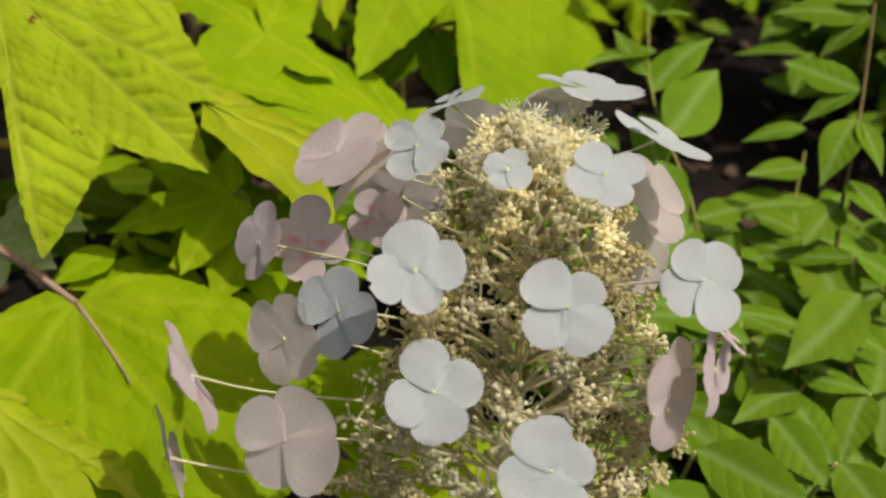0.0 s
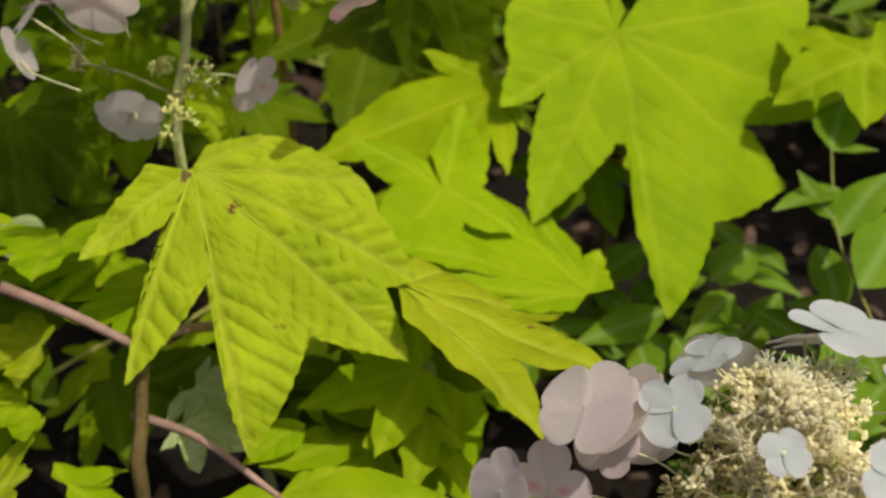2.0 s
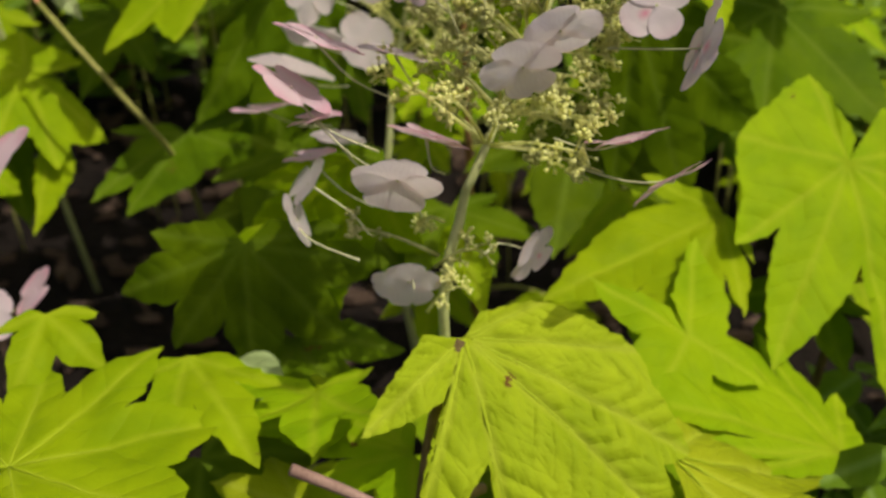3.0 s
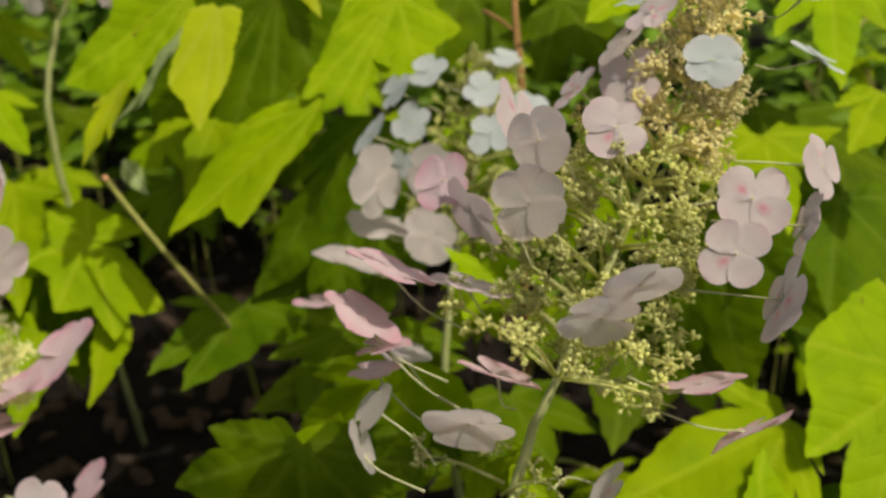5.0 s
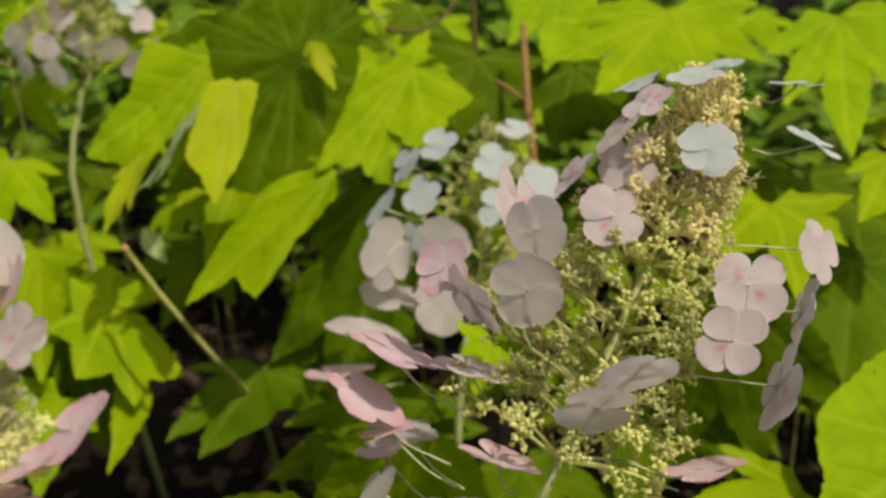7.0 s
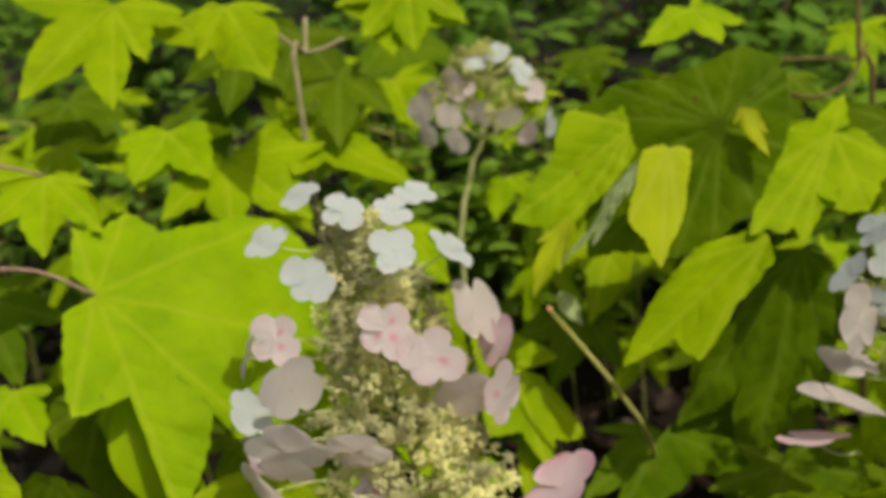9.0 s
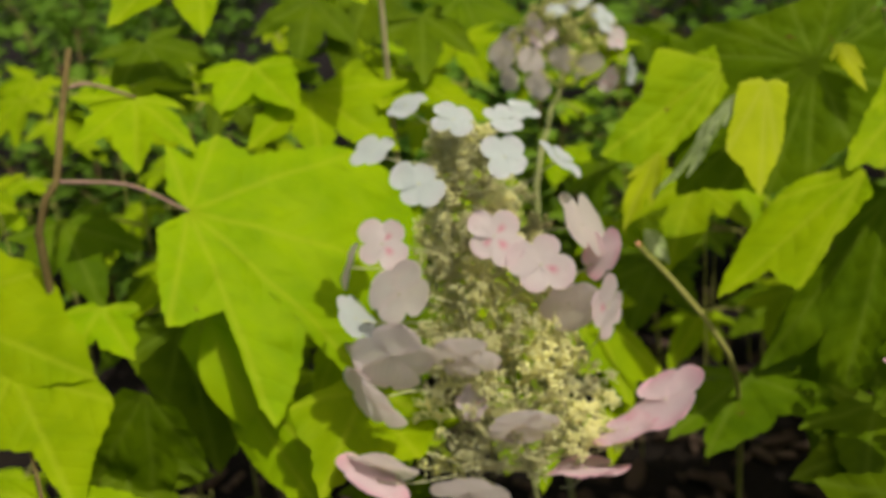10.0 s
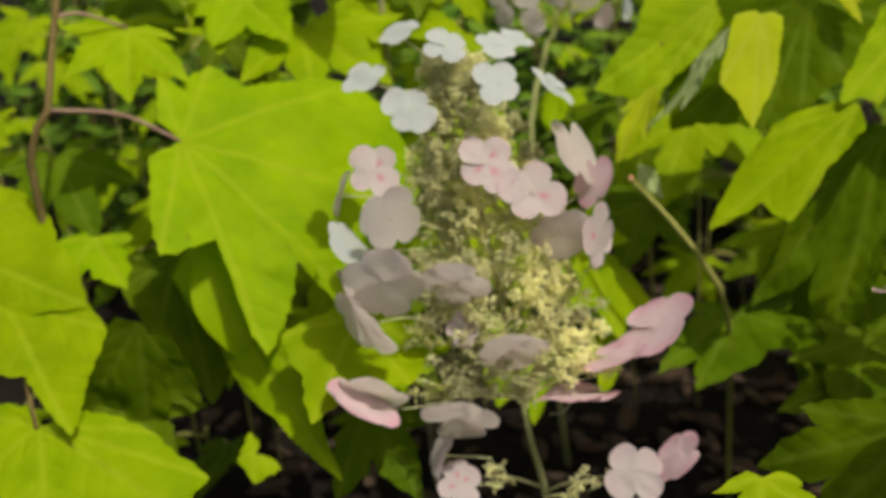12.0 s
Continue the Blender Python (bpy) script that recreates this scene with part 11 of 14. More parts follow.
oak_leaf(low_branch_22, (-0.7565, 0.4799, 0.3011), (-0.22, -0.74, -0.63), (0.16, -0.45, 1.00), [(-94, 0.043, 0.003), (-45, 0.064, 0.002), (-3, 0.084, 0.016), (43, 0.071, 0.009), (101, 0.038, 0.001)], 0.67, LEAF_LIME, 280, 0.009, 6, veins=False, petiole=[(-0.7186, 0.5053, 0.2961), (-0.6807, 0.5306, 0.2811)], petiole_material=GREENSTEM)
oak_leaf(low_branch_22, (-0.5879, 0.5292, 0.2636), (0.34, -0.68, -0.65), (0.01, -0.45, 1.00), [(-94, 0.062, 0.004), (-39, 0.088, 0.018), (0, 0.114, 0.025), (52, 0.078, 0.000), (101, 0.050, 0.005)], 0.65, LEAF_SHADED, 281, 0.009, 6, veins=False, petiole=[(-0.6343, 0.5299, 0.2586), (-0.6807, 0.5306, 0.2436)], petiole_material=GREENSTEM)
oak_leaf(low_branch_22, (-0.7045, 0.4584, 0.2115), (-0.00, -0.87, -0.50), (-0.16, -0.45, 1.00), [(-92, 0.038, 0.001), (-44, 0.058, 0.012), (5, 0.077, 0.004), (53, 0.060, 0.014), (102, 0.034, 0.005)], 0.67, LEAF_LIME, 282, 0.009, 6, veins=False, petiole=[(-0.6926, 0.4945, 0.2065), (-0.6807, 0.5306, 0.1915)], petiole_material=GREENSTEM)
low_branch_23 = thing("hydrangea_branch", (-0.0526, 0.3079, 0.0000), "low hydrangea shoot with shaded green lobed leaves", "shrub", "hydrangea branches")
stem(low_branch_23, [(-0.0567, 0.2879, 0.1507), (-0.0526, 0.3079, 0.0000)], 0.0007, 0.0012, GREENSTEM)
oak_leaf(low_branch_23, (-0.0749, 0.2274, 0.1607), (-0.15, -0.73, -0.67), (-0.13, -0.45, 1.00), [(-97, 0.054, 0.001), (-46, 0.086, 0.014), (3, 0.113, 0.005), (42, 0.086, 0.008), (98, 0.052, 0.012)], 0.52, LEAF_SHADED, 283, 0.009, 6, veins=False, petiole=[(-0.0658, 0.2577, 0.1557), (-0.0567, 0.2879, 0.1407)], petiole_material=GREENSTEM)
oak_leaf(low_branch_23, (-0.0131, 0.2021, 0.1040), (-0.01, -0.89, -0.46), (0.14, -0.45, 1.00), [(-90, 0.053, 0.010), (-42, 0.077, 0.004), (0, 0.095, 0.001), (52, 0.073, 0.001), (95, 0.048, 0.002)], 0.66, LEAF_LIME, 284, 0.009, 6, veins=False, petiole=[(-0.0349, 0.2450, 0.0990), (-0.0567, 0.2879, 0.0840)], petiole_material=GREENSTEM)
oak_leaf(low_branch_23, (-0.1177, 0.2765, 0.0892), (-0.67, -0.56, -0.50), (-0.12, -0.45, 1.00), [(-96, 0.043, 0.009), (-45, 0.058, 0.004), (-3, 0.074, 0.017), (54, 0.057, 0.006), (98, 0.039, 0.000)], 0.55, LEAF_LIME, 285, 0.009, 6, veins=False, petiole=[(-0.0872, 0.2822, 0.0842), (-0.0567, 0.2879, 0.0692)], petiole_material=GREENSTEM)
oak_leaf(low_branch_23, (-0.0210, 0.2854, 0.0825), (0.73, -0.61, -0.31), (0.09, -0.45, 1.00), [(-98, 0.043, 0.002), (-48, 0.065, 0.008), (4, 0.076, 0.019), (48, 0.055, 0.015), (101, 0.038, 0.002)], 0.54, LEAF_LIME, 286, 0.009, 6, veins=False, petiole=[(-0.0389, 0.2866, 0.0775), (-0.0567, 0.2879, 0.0625)], petiole_material=GREENSTEM)
low_branch_24 = thing("hydrangea_branch", (-0.4435, 0.7862, 0.0000), "low hydrangea shoot with shaded green lobed leaves", "shrub", "hydrangea branches")
stem(low_branch_24, [(-0.4433, 0.7662, 0.4492), (-0.4435, 0.7862, 0.0000)], 0.0007, 0.0012, GREENSTEM)
oak_leaf(low_branch_24, (-0.4028, 0.7351, 0.4194), (0.39, -0.69, -0.61), (-0.27, -0.45, 1.00), [(-94, 0.043, 0.004), (-39, 0.054, 0.006), (-2, 0.075, 0.015), (47, 0.062, 0.006), (102, 0.035, 0.007)], 0.54, LEAF_LIME, 287, 0.009, 6, veins=False, petiole=[(-0.4230, 0.7506, 0.4144), (-0.4433, 0.7662, 0.3994)], petiole_material=GREENSTEM)
oak_leaf(low_branch_24, (-0.4480, 0.6719, 0.3850), (-0.05, -0.93, -0.37), (0.18, -0.45, 1.00), [(-97, 0.061, 0.001), (-42, 0.088, 0.016), (-6, 0.120, 0.028), (46, 0.089, 0.006), (98, 0.049, 0.003)], 0.64, LEAF_LIME, 288, 0.009, 6, veins=False, petiole=[(-0.4457, 0.7190, 0.3800), (-0.4433, 0.7662, 0.3650)], petiole_material=GREENSTEM)
oak_leaf(low_branch_24, (-0.4720, 0.7023, 0.4592), (-0.18, -0.78, -0.60), (-0.08, -0.45, 1.00), [(-98, 0.048, 0.010), (-40, 0.064, 0.015), (-6, 0.092, 0.015), (51, 0.071, 0.016), (101, 0.045, 0.001)], 0.62, LEAF_SHADED, 289, 0.009, 6, veins=False, petiole=[(-0.4577, 0.7342, 0.4542), (-0.4433, 0.7662, 0.4392)], petiole_material=GREENSTEM)
oak_leaf(low_branch_24, (-0.4505, 0.7954, 0.3589), (0.64, 0.38, -0.66), (-0.09, -0.45, 1.00), [(-100, 0.040, 0.005), (-51, 0.063, 0.014), (3, 0.088, 0.012), (52, 0.064, 0.015), (103, 0.038, 0.002)], 0.63, LEAF_SHADED, 290, 0.009, 6, veins=False, petiole=[(-0.4469, 0.7808, 0.3539), (-0.4433, 0.7662, 0.3389)], petiole_material=GREENSTEM)
low_branch_25 = thing("hydrangea_branch", (-1.0056, 0.5683, 0.0000), "low hydrangea shoot with shaded green lobed leaves", "shrub", "hydrangea branches")
stem(low_branch_25, [(-1.0103, 0.5483, 0.5118), (-1.0056, 0.5683, 0.0000)], 0.0007, 0.0012, GREENSTEM)
oak_leaf(low_branch_25, (-0.9816, 0.5285, 0.5218), (0.63, -0.76, -0.17), (0.08, -0.45, 1.00), [(-92, 0.043, 0.010), (-42, 0.064, 0.014), (-2, 0.090, 0.020), (43, 0.072, 0.002), (95, 0.040, 0.005)], 0.50, LEAF_LIME, 291, 0.009, 6, veins=False, petiole=[(-0.9960, 0.5384, 0.5168), (-1.0103, 0.5483, 0.5018)], petiole_material=GREENSTEM)
oak_leaf(low_branch_25, (-1.0389, 0.4882, 0.3913), (0.13, -0.72, -0.68), (-0.20, -0.45, 1.00), [(-99, 0.045, 0.001), (-51, 0.058, 0.015), (-4, 0.083, 0.009), (42, 0.059, 0.009), (97, 0.046, 0.009)], 0.65, LEAF_SHADED, 292, 0.009, 6, veins=False, petiole=[(-1.0246, 0.5183, 0.3863), (-1.0103, 0.5483, 0.3713)], petiole_material=GREENSTEM)
low_branch_26 = thing("hydrangea_branch", (-0.7531, 0.8263, 0.0000), "low hydrangea shoot with shaded green lobed leaves", "shrub", "hydrangea branches")
stem(low_branch_26, [(-0.7490, 0.8063, 0.2545), (-0.7531, 0.8263, 0.0000)], 0.0007, 0.0012, GREENSTEM)
oak_leaf(low_branch_26, (-0.7266, 0.7211, 0.2645), (0.24, -0.72, -0.65), (0.19, -0.45, 1.00), [(-92, 0.049, 0.007), (-49, 0.077, 0.016), (-4, 0.102, 0.004), (53, 0.064, 0.005), (104, 0.051, 0.006)], 0.59, LEAF_LIME, 293, 0.009, 6, veins=False, petiole=[(-0.7378, 0.7637, 0.2595), (-0.7490, 0.8063, 0.2445)], petiole_material=GREENSTEM)
oak_leaf(low_branch_26, (-0.7714, 0.8116, 0.1454), (0.72, 0.20, -0.67), (0.09, -0.45, 1.00), [(-99, 0.046, 0.009), (-44, 0.058, 0.005), (-6, 0.080, 0.007), (45, 0.063, 0.013), (103, 0.043, 0.008)], 0.57, LEAF_LIME, 294, 0.009, 6, veins=False, petiole=[(-0.7602, 0.8089, 0.1404), (-0.7490, 0.8063, 0.1254)], petiole_material=GREENSTEM)
low_branch_27 = thing("hydrangea_branch", (-1.2452, 0.8857, 0.0000), "low hydrangea shoot with shaded green lobed leaves", "shrub", "hydrangea branches")
stem(low_branch_27, [(-1.2399, 0.8657, 0.4990), (-1.2452, 0.8857, 0.0000)], 0.0007, 0.0012, GREENSTEM)
oak_leaf(low_branch_27, (-1.2486, 0.8769, 0.4812), (0.75, 0.59, -0.29), (0.19, -0.45, 1.00), [(-96, 0.052, 0.008), (-44, 0.072, 0.006), (-5, 0.086, 0.023), (53, 0.067, 0.005), (104, 0.045, 0.001)], 0.63, LEAF_SHADED, 295, 0.009, 6, veins=False, petiole=[(-1.2442, 0.8713, 0.4762), (-1.2399, 0.8657, 0.4612)], petiole_material=GREENSTEM)
oak_leaf(low_branch_27, (-1.3175, 0.8251, 0.4924), (-0.19, -0.81, -0.55), (0.26, -0.45, 1.00), [(-100, 0.055, 0.001), (-50, 0.079, 0.018), (-3, 0.111, 0.022), (45, 0.078, 0.004), (102, 0.052, 0.001)], 0.56, LEAF_LIME, 296, 0.009, 6, veins=False, petiole=[(-1.2787, 0.8454, 0.4874), (-1.2399, 0.8657, 0.4724)], petiole_material=GREENSTEM)
oak_leaf(low_branch_27, (-1.2785, 0.7449, 0.4794), (0.22, -0.82, -0.52), (-0.10, -0.45, 1.00), [(-98, 0.048, 0.002), (-50, 0.063, 0.001), (-1, 0.077, 0.015), (47, 0.059, 0.001), (100, 0.043, 0.007)], 0.54, LEAF_LIME, 297, 0.009, 6, veins=False, petiole=[(-1.2592, 0.8053, 0.4744), (-1.2399, 0.8657, 0.4594)], petiole_material=GREENSTEM)
oak_leaf(low_branch_27, (-1.1148, 0.8560, 0.5090), (0.61, -0.67, -0.41), (-0.14, -0.45, 1.00), [(-90, 0.042, 0.006), (-40, 0.056, 0.003), (-1, 0.074, 0.009), (44, 0.056, 0.003), (99, 0.038, 0.008)], 0.55, LEAF_LIME, 298, 0.009, 6, veins=False, petiole=[(-1.1773, 0.8609, 0.5040), (-1.2399, 0.8657, 0.4890)], petiole_material=GREENSTEM)
low_branch_28 = thing("hydrangea_branch", (-1.0616, 0.9155, 0.0000), "low hydrangea shoot with shaded green lobed leaves", "shrub", "hydrangea branches")
stem(low_branch_28, [(-1.0446, 0.8955, 0.2326), (-1.0616, 0.9155, 0.0000)], 0.0007, 0.0012, GREENSTEM)
oak_leaf(low_branch_28, (-1.0446, 0.8555, 0.2426), (0.34, -0.88, -0.34), (-0.25, -0.45, 1.00), [(-95, 0.051, 0.010), (-46, 0.079, 0.017), (4, 0.106, 0.008), (53, 0.068, 0.013), (96, 0.052, 0.010)], 0.65, LEAF_SHADED, 299, 0.009, 6, veins=False, petiole=[(-1.0446, 0.8755, 0.2376), (-1.0446, 0.8955, 0.2226)], petiole_material=GREENSTEM)
low_branch_29 = thing("hydrangea_branch", (-0.3147, 0.8540, 0.0000), "low hydrangea shoot with shaded green lobed leaves", "shrub", "hydrangea branches")
stem(low_branch_29, [(-0.3249, 0.8340, 0.5016), (-0.3147, 0.8540, 0.0000)], 0.0007, 0.0012, GREENSTEM)
oak_leaf(low_branch_29, (-0.2809, 0.7672, 0.5112), (-0.03, -0.76, -0.65), (0.25, -0.45, 1.00), [(-89, 0.039, 0.002), (-39, 0.057, 0.008), (-1, 0.075, 0.018), (43, 0.065, 0.010), (104, 0.036, 0.007)], 0.56, LEAF_SHADED, 300, 0.009, 6, veins=False, petiole=[(-0.3029, 0.8006, 0.5062), (-0.3249, 0.8340, 0.4912)], petiole_material=GREENSTEM)
oak_leaf(low_branch_29, (-0.3500, 0.6840, 0.5116), (0.14, -0.78, -0.61), (-0.21, -0.45, 1.00), [(-89, 0.041, 0.010), (-49, 0.058, 0.007), (-2, 0.081, 0.011), (53, 0.062, 0.008), (99, 0.045, 0.005)], 0.59, LEAF_SHADED, 301, 0.009, 6, veins=False, petiole=[(-0.3374, 0.7590, 0.5066), (-0.3249, 0.8340, 0.4916)], petiole_material=GREENSTEM)
oak_leaf(low_branch_29, (-0.3470, 0.8566, 0.4968), (0.76, -0.02, -0.65), (-0.10, -0.45, 1.00), [(-101, 0.048, 0.003), (-44, 0.080, 0.015), (1, 0.100, 0.022), (54, 0.074, 0.006), (102, 0.052, 0.011)], 0.54, LEAF_LIME, 302, 0.009, 6, veins=False, petiole=[(-0.3360, 0.8453, 0.4918), (-0.3249, 0.8340, 0.4768)], petiole_material=GREENSTEM)
oak_leaf(low_branch_29, (-0.3217, 0.8682, 0.4281), (0.77, -0.26, -0.58), (0.06, -0.45, 1.00), [(-90, 0.055, 0.009), (-47, 0.071, 0.009), (-2, 0.103, 0.011), (44, 0.081, 0.001), (96, 0.055, 0.009)], 0.52, LEAF_LIME, 303, 0.009, 6, veins=False, petiole=[(-0.3233, 0.8511, 0.4231), (-0.3249, 0.8340, 0.4081)], petiole_material=GREENSTEM)
low_branch_30 = thing("hydrangea_branch", (0.0601, 1.1192, 0.0000), "low hydrangea shoot with shaded green lobed leaves", "shrub", "hydrangea branches")
stem(low_branch_30, [(0.0510, 1.0992, 0.1718), (0.0601, 1.1192, 0.0000)], 0.0007, 0.0012, GREENSTEM)
oak_leaf(low_branch_30, (0.0660, 1.0992, 0.0644), (0.88, -0.40, -0.24), (0.30, -0.45, 1.00), [(-97, 0.050, 0.010), (-45, 0.065, 0.011), (-5, 0.087, 0.005), (53, 0.061, 0.010), (97, 0.042, 0.005)], 0.58, LEAF_LIME, 304, 0.009, 6, veins=False, petiole=[(0.0585, 1.0992, 0.0594), (0.0510, 1.0992, 0.0444)], petiole_material=GREENSTEM)
oak_leaf(low_branch_30, (0.0527, 1.1046, 0.1818), (0.73, 0.08, -0.68), (0.04, -0.45, 1.00), [(-91, 0.044, 0.010), (-45, 0.056, 0.000), (6, 0.070, 0.007), (54, 0.056, 0.009), (100, 0.038, 0.001)], 0.58, LEAF_LIME, 305, 0.009, 6, veins=False, petiole=[(0.0519, 1.1019, 0.1768), (0.0510, 1.0992, 0.1618)], petiole_material=GREENSTEM)
oak_leaf(low_branch_30, (0.1307, 1.0182, 0.1284), (0.35, -0.66, -0.67), (-0.25, -0.45, 1.00), [(-93, 0.040, 0.008), (-40, 0.052, 0.006), (-5, 0.069, 0.016), (46, 0.060, 0.003), (95, 0.038, 0.001)], 0.57, LEAF_LIME, 306, 0.009, 6, veins=False, petiole=[(0.0909, 1.0587, 0.1234), (0.0510, 1.0992, 0.1084)], petiole_material=GREENSTEM)
oak_leaf(low_branch_30, (-0.0453, 1.0150, 0.0621), (-0.09, -0.88, -0.47), (0.08, -0.45, 1.00), [(-96, 0.039, 0.004), (-51, 0.056, 0.007), (-5, 0.073, 0.005), (43, 0.060, 0.006), (94, 0.035, 0.005)], 0.51, LEAF_SHADED, 307, 0.009, 6, veins=False, petiole=[(0.0029, 1.0571, 0.0571), (0.0510, 1.0992, 0.0421)], petiole_material=GREENSTEM)
low_branch_31 = thing("hydrangea_branch", (-0.5094, 0.9691, 0.0000), "low hydrangea shoot with shaded green lobed leaves", "shrub", "hydrangea branches")
stem(low_branch_31, [(-0.5287, 0.9491, 0.4291), (-0.5094, 0.9691, 0.0000)], 0.0007, 0.0012, GREENSTEM)
oak_leaf(low_branch_31, (-0.4967, 0.8891, 0.4391), (0.34, -0.73, -0.60), (-0.19, -0.45, 1.00), [(-91, 0.038, 0.007), (-49, 0.056, 0.006), (2, 0.071, 0.001), (50, 0.052, 0.013), (102, 0.038, 0.003)], 0.65, LEAF_SHADED, 308, 0.009, 6, veins=False, petiole=[(-0.5127, 0.9191, 0.4341), (-0.5287, 0.9491, 0.4191)], petiole_material=GREENSTEM)
oak_leaf(low_branch_31, (-0.5199, 0.9689, 0.4246), (0.92, 0.05, -0.40), (0.27, -0.45, 1.00), [(-91, 0.044, 0.009), (-43, 0.063, 0.006), (-4, 0.083, 0.000), (53, 0.054, 0.004), (103, 0.035, 0.005)], 0.67, LEAF_SHADED, 309, 0.009, 6, veins=False, petiole=[(-0.5243, 0.9590, 0.4196), (-0.5287, 0.9491, 0.4046)], petiole_material=GREENSTEM)
oak_leaf(low_branch_31, (-0.5694, 0.8693, 0.3544), (-0.16, -0.83, -0.54), (-0.25, -0.45, 1.00), [(-91, 0.044, 0.004), (-43, 0.063, 0.007), (6, 0.096, 0.019), (49, 0.060, 0.008), (95, 0.039, 0.005)], 0.55, LEAF_SHADED, 310, 0.009, 6, veins=False, petiole=[(-0.5490, 0.9092, 0.3494), (-0.5287, 0.9491, 0.3344)], petiole_material=GREENSTEM)
low_branch_32 = thing("hydrangea_branch", (-0.8347, 0.9803, 0.0000), "low hydrangea shoot with shaded green lobed leaves", "shrub", "hydrangea branches")
stem(low_branch_32, [(-0.8196, 0.9603, 0.1770), (-0.8347, 0.9803, 0.0000)], 0.0007, 0.0012, GREENSTEM)
oak_leaf(low_branch_32, (-0.8557, 0.9562, 0.1870), (-0.88, -0.43, -0.19), (-0.14, -0.45, 1.00), [(-93, 0.053, 0.011), (-48, 0.083, 0.015), (4, 0.093, 0.013), (45, 0.077, 0.014), (103, 0.052, 0.003)], 0.68, LEAF_LIME, 311, 0.009, 6, veins=False, petiole=[(-0.8376, 0.9582, 0.1820), (-0.8196, 0.9603, 0.1670)], petiole_material=GREENSTEM)
oak_leaf(low_branch_32, (-0.7834, 0.8843, 0.1679), (0.35, -0.61, -0.71), (0.15, -0.45, 1.00), [(-92, 0.045, 0.004), (-41, 0.064, 0.010), (-2, 0.093, 0.003), (52, 0.066, 0.002), (92, 0.044, 0.010)], 0.57, LEAF_LIME, 312, 0.009, 6, veins=False, petiole=[(-0.8015, 0.9223, 0.1629), (-0.8196, 0.9603, 0.1479)], petiole_material=GREENSTEM)
low_branch_33 = thing("hydrangea_branch", (-0.3171, 0.7340, 0.0000), "low hydrangea shoot with shaded green lobed leaves", "shrub", "hydrangea branches")
stem(low_branch_33, [(-0.3249, 0.7140, 0.3444), (-0.3171, 0.7340, 0.0000)], 0.0007, 0.0012, GREENSTEM)
oak_leaf(low_branch_33, (-0.3492, 0.6722, 0.2696), (-0.43, -0.82, -0.39), (-0.17, -0.45, 1.00), [(-94, 0.045, 0.005), (-47, 0.060, 0.003), (3, 0.075, 0.010), (49, 0.058, 0.013), (92, 0.040, 0.001)], 0.64, LEAF_LIME, 313, 0.009, 6, veins=False, petiole=[(-0.3370, 0.6931, 0.2646), (-0.3249, 0.7140, 0.2496)], petiole_material=GREENSTEM)
oak_leaf(low_branch_33, (-0.3006, 0.6759, 0.3544), (0.25, -0.84, -0.48), (-0.01, -0.45, 1.00), [(-98, 0.044, 0.007), (-48, 0.058, 0.009), (0, 0.074, 0.002), (45, 0.059, 0.012), (97, 0.042, 0.002)], 0.63, LEAF_LIME, 314, 0.009, 6, veins=False, petiole=[(-0.3127, 0.6950, 0.3494), (-0.3249, 0.7140, 0.3344)], petiole_material=GREENSTEM)
low_branch_34 = thing("hydrangea_branch", (0.0809, 0.5882, 0.0000), "low hydrangea shoot with shaded green lobed leaves", "shrub", "hydrangea branches")
stem(low_branch_34, [(0.0809, 0.5682, 0.2176), (0.0809, 0.5882, 0.0000)], 0.0007, 0.0012, GREENSTEM)
oak_leaf(low_branch_34, (0.0809, 0.5282, 0.2276), (-0.01, -0.97, -0.25), (-0.05, -0.45, 1.00), [(-96, 0.038, 0.006), (-51, 0.052, 0.009), (-5, 0.069, 0.001), (48, 0.049, 0.006), (103, 0.034, 0.008)], 0.61, LEAF_SHADED, 315, 0.009, 6, veins=False, petiole=[(0.0809, 0.5482, 0.2226), (0.0809, 0.5682, 0.2076)], petiole_material=GREENSTEM)
low_branch_35 = thing("hydrangea_branch", (0.3636, 0.7877, 0.0000), "low hydrangea shoot with shaded green lobed leaves", "shrub", "hydrangea branches")
stem(low_branch_35, [(0.3808, 0.7677, 0.1793), (0.3636, 0.7877, 0.0000)], 0.0007, 0.0012, GREENSTEM)
oak_leaf(low_branch_35, (0.3728, 0.7358, 0.1123), (-0.18, -0.69, -0.70), (-0.13, -0.45, 1.00), [(-90, 0.046, 0.004), (-47, 0.065, 0.005), (-2, 0.081, 0.015), (42, 0.071, 0.009), (95, 0.046, 0.010)], 0.65, LEAF_LIME, 316, 0.009, 6, veins=False, petiole=[(0.3768, 0.7517, 0.1073), (0.3808, 0.7677, 0.0923)], petiole_material=GREENSTEM)
oak_leaf(low_branch_35, (0.3009, 0.7044, 0.1893), (-0.06, -0.92, -0.39), (0.11, -0.45, 1.00), [(-94, 0.046, 0.011), (-41, 0.063, 0.006), (1, 0.085, 0.019), (47, 0.062, 0.002), (103, 0.041, 0.005)], 0.61, LEAF_LIME, 317, 0.009, 6, veins=False, petiole=[(0.3408, 0.7360, 0.1843), (0.3808, 0.7677, 0.1693)], petiole_material=GREENSTEM)
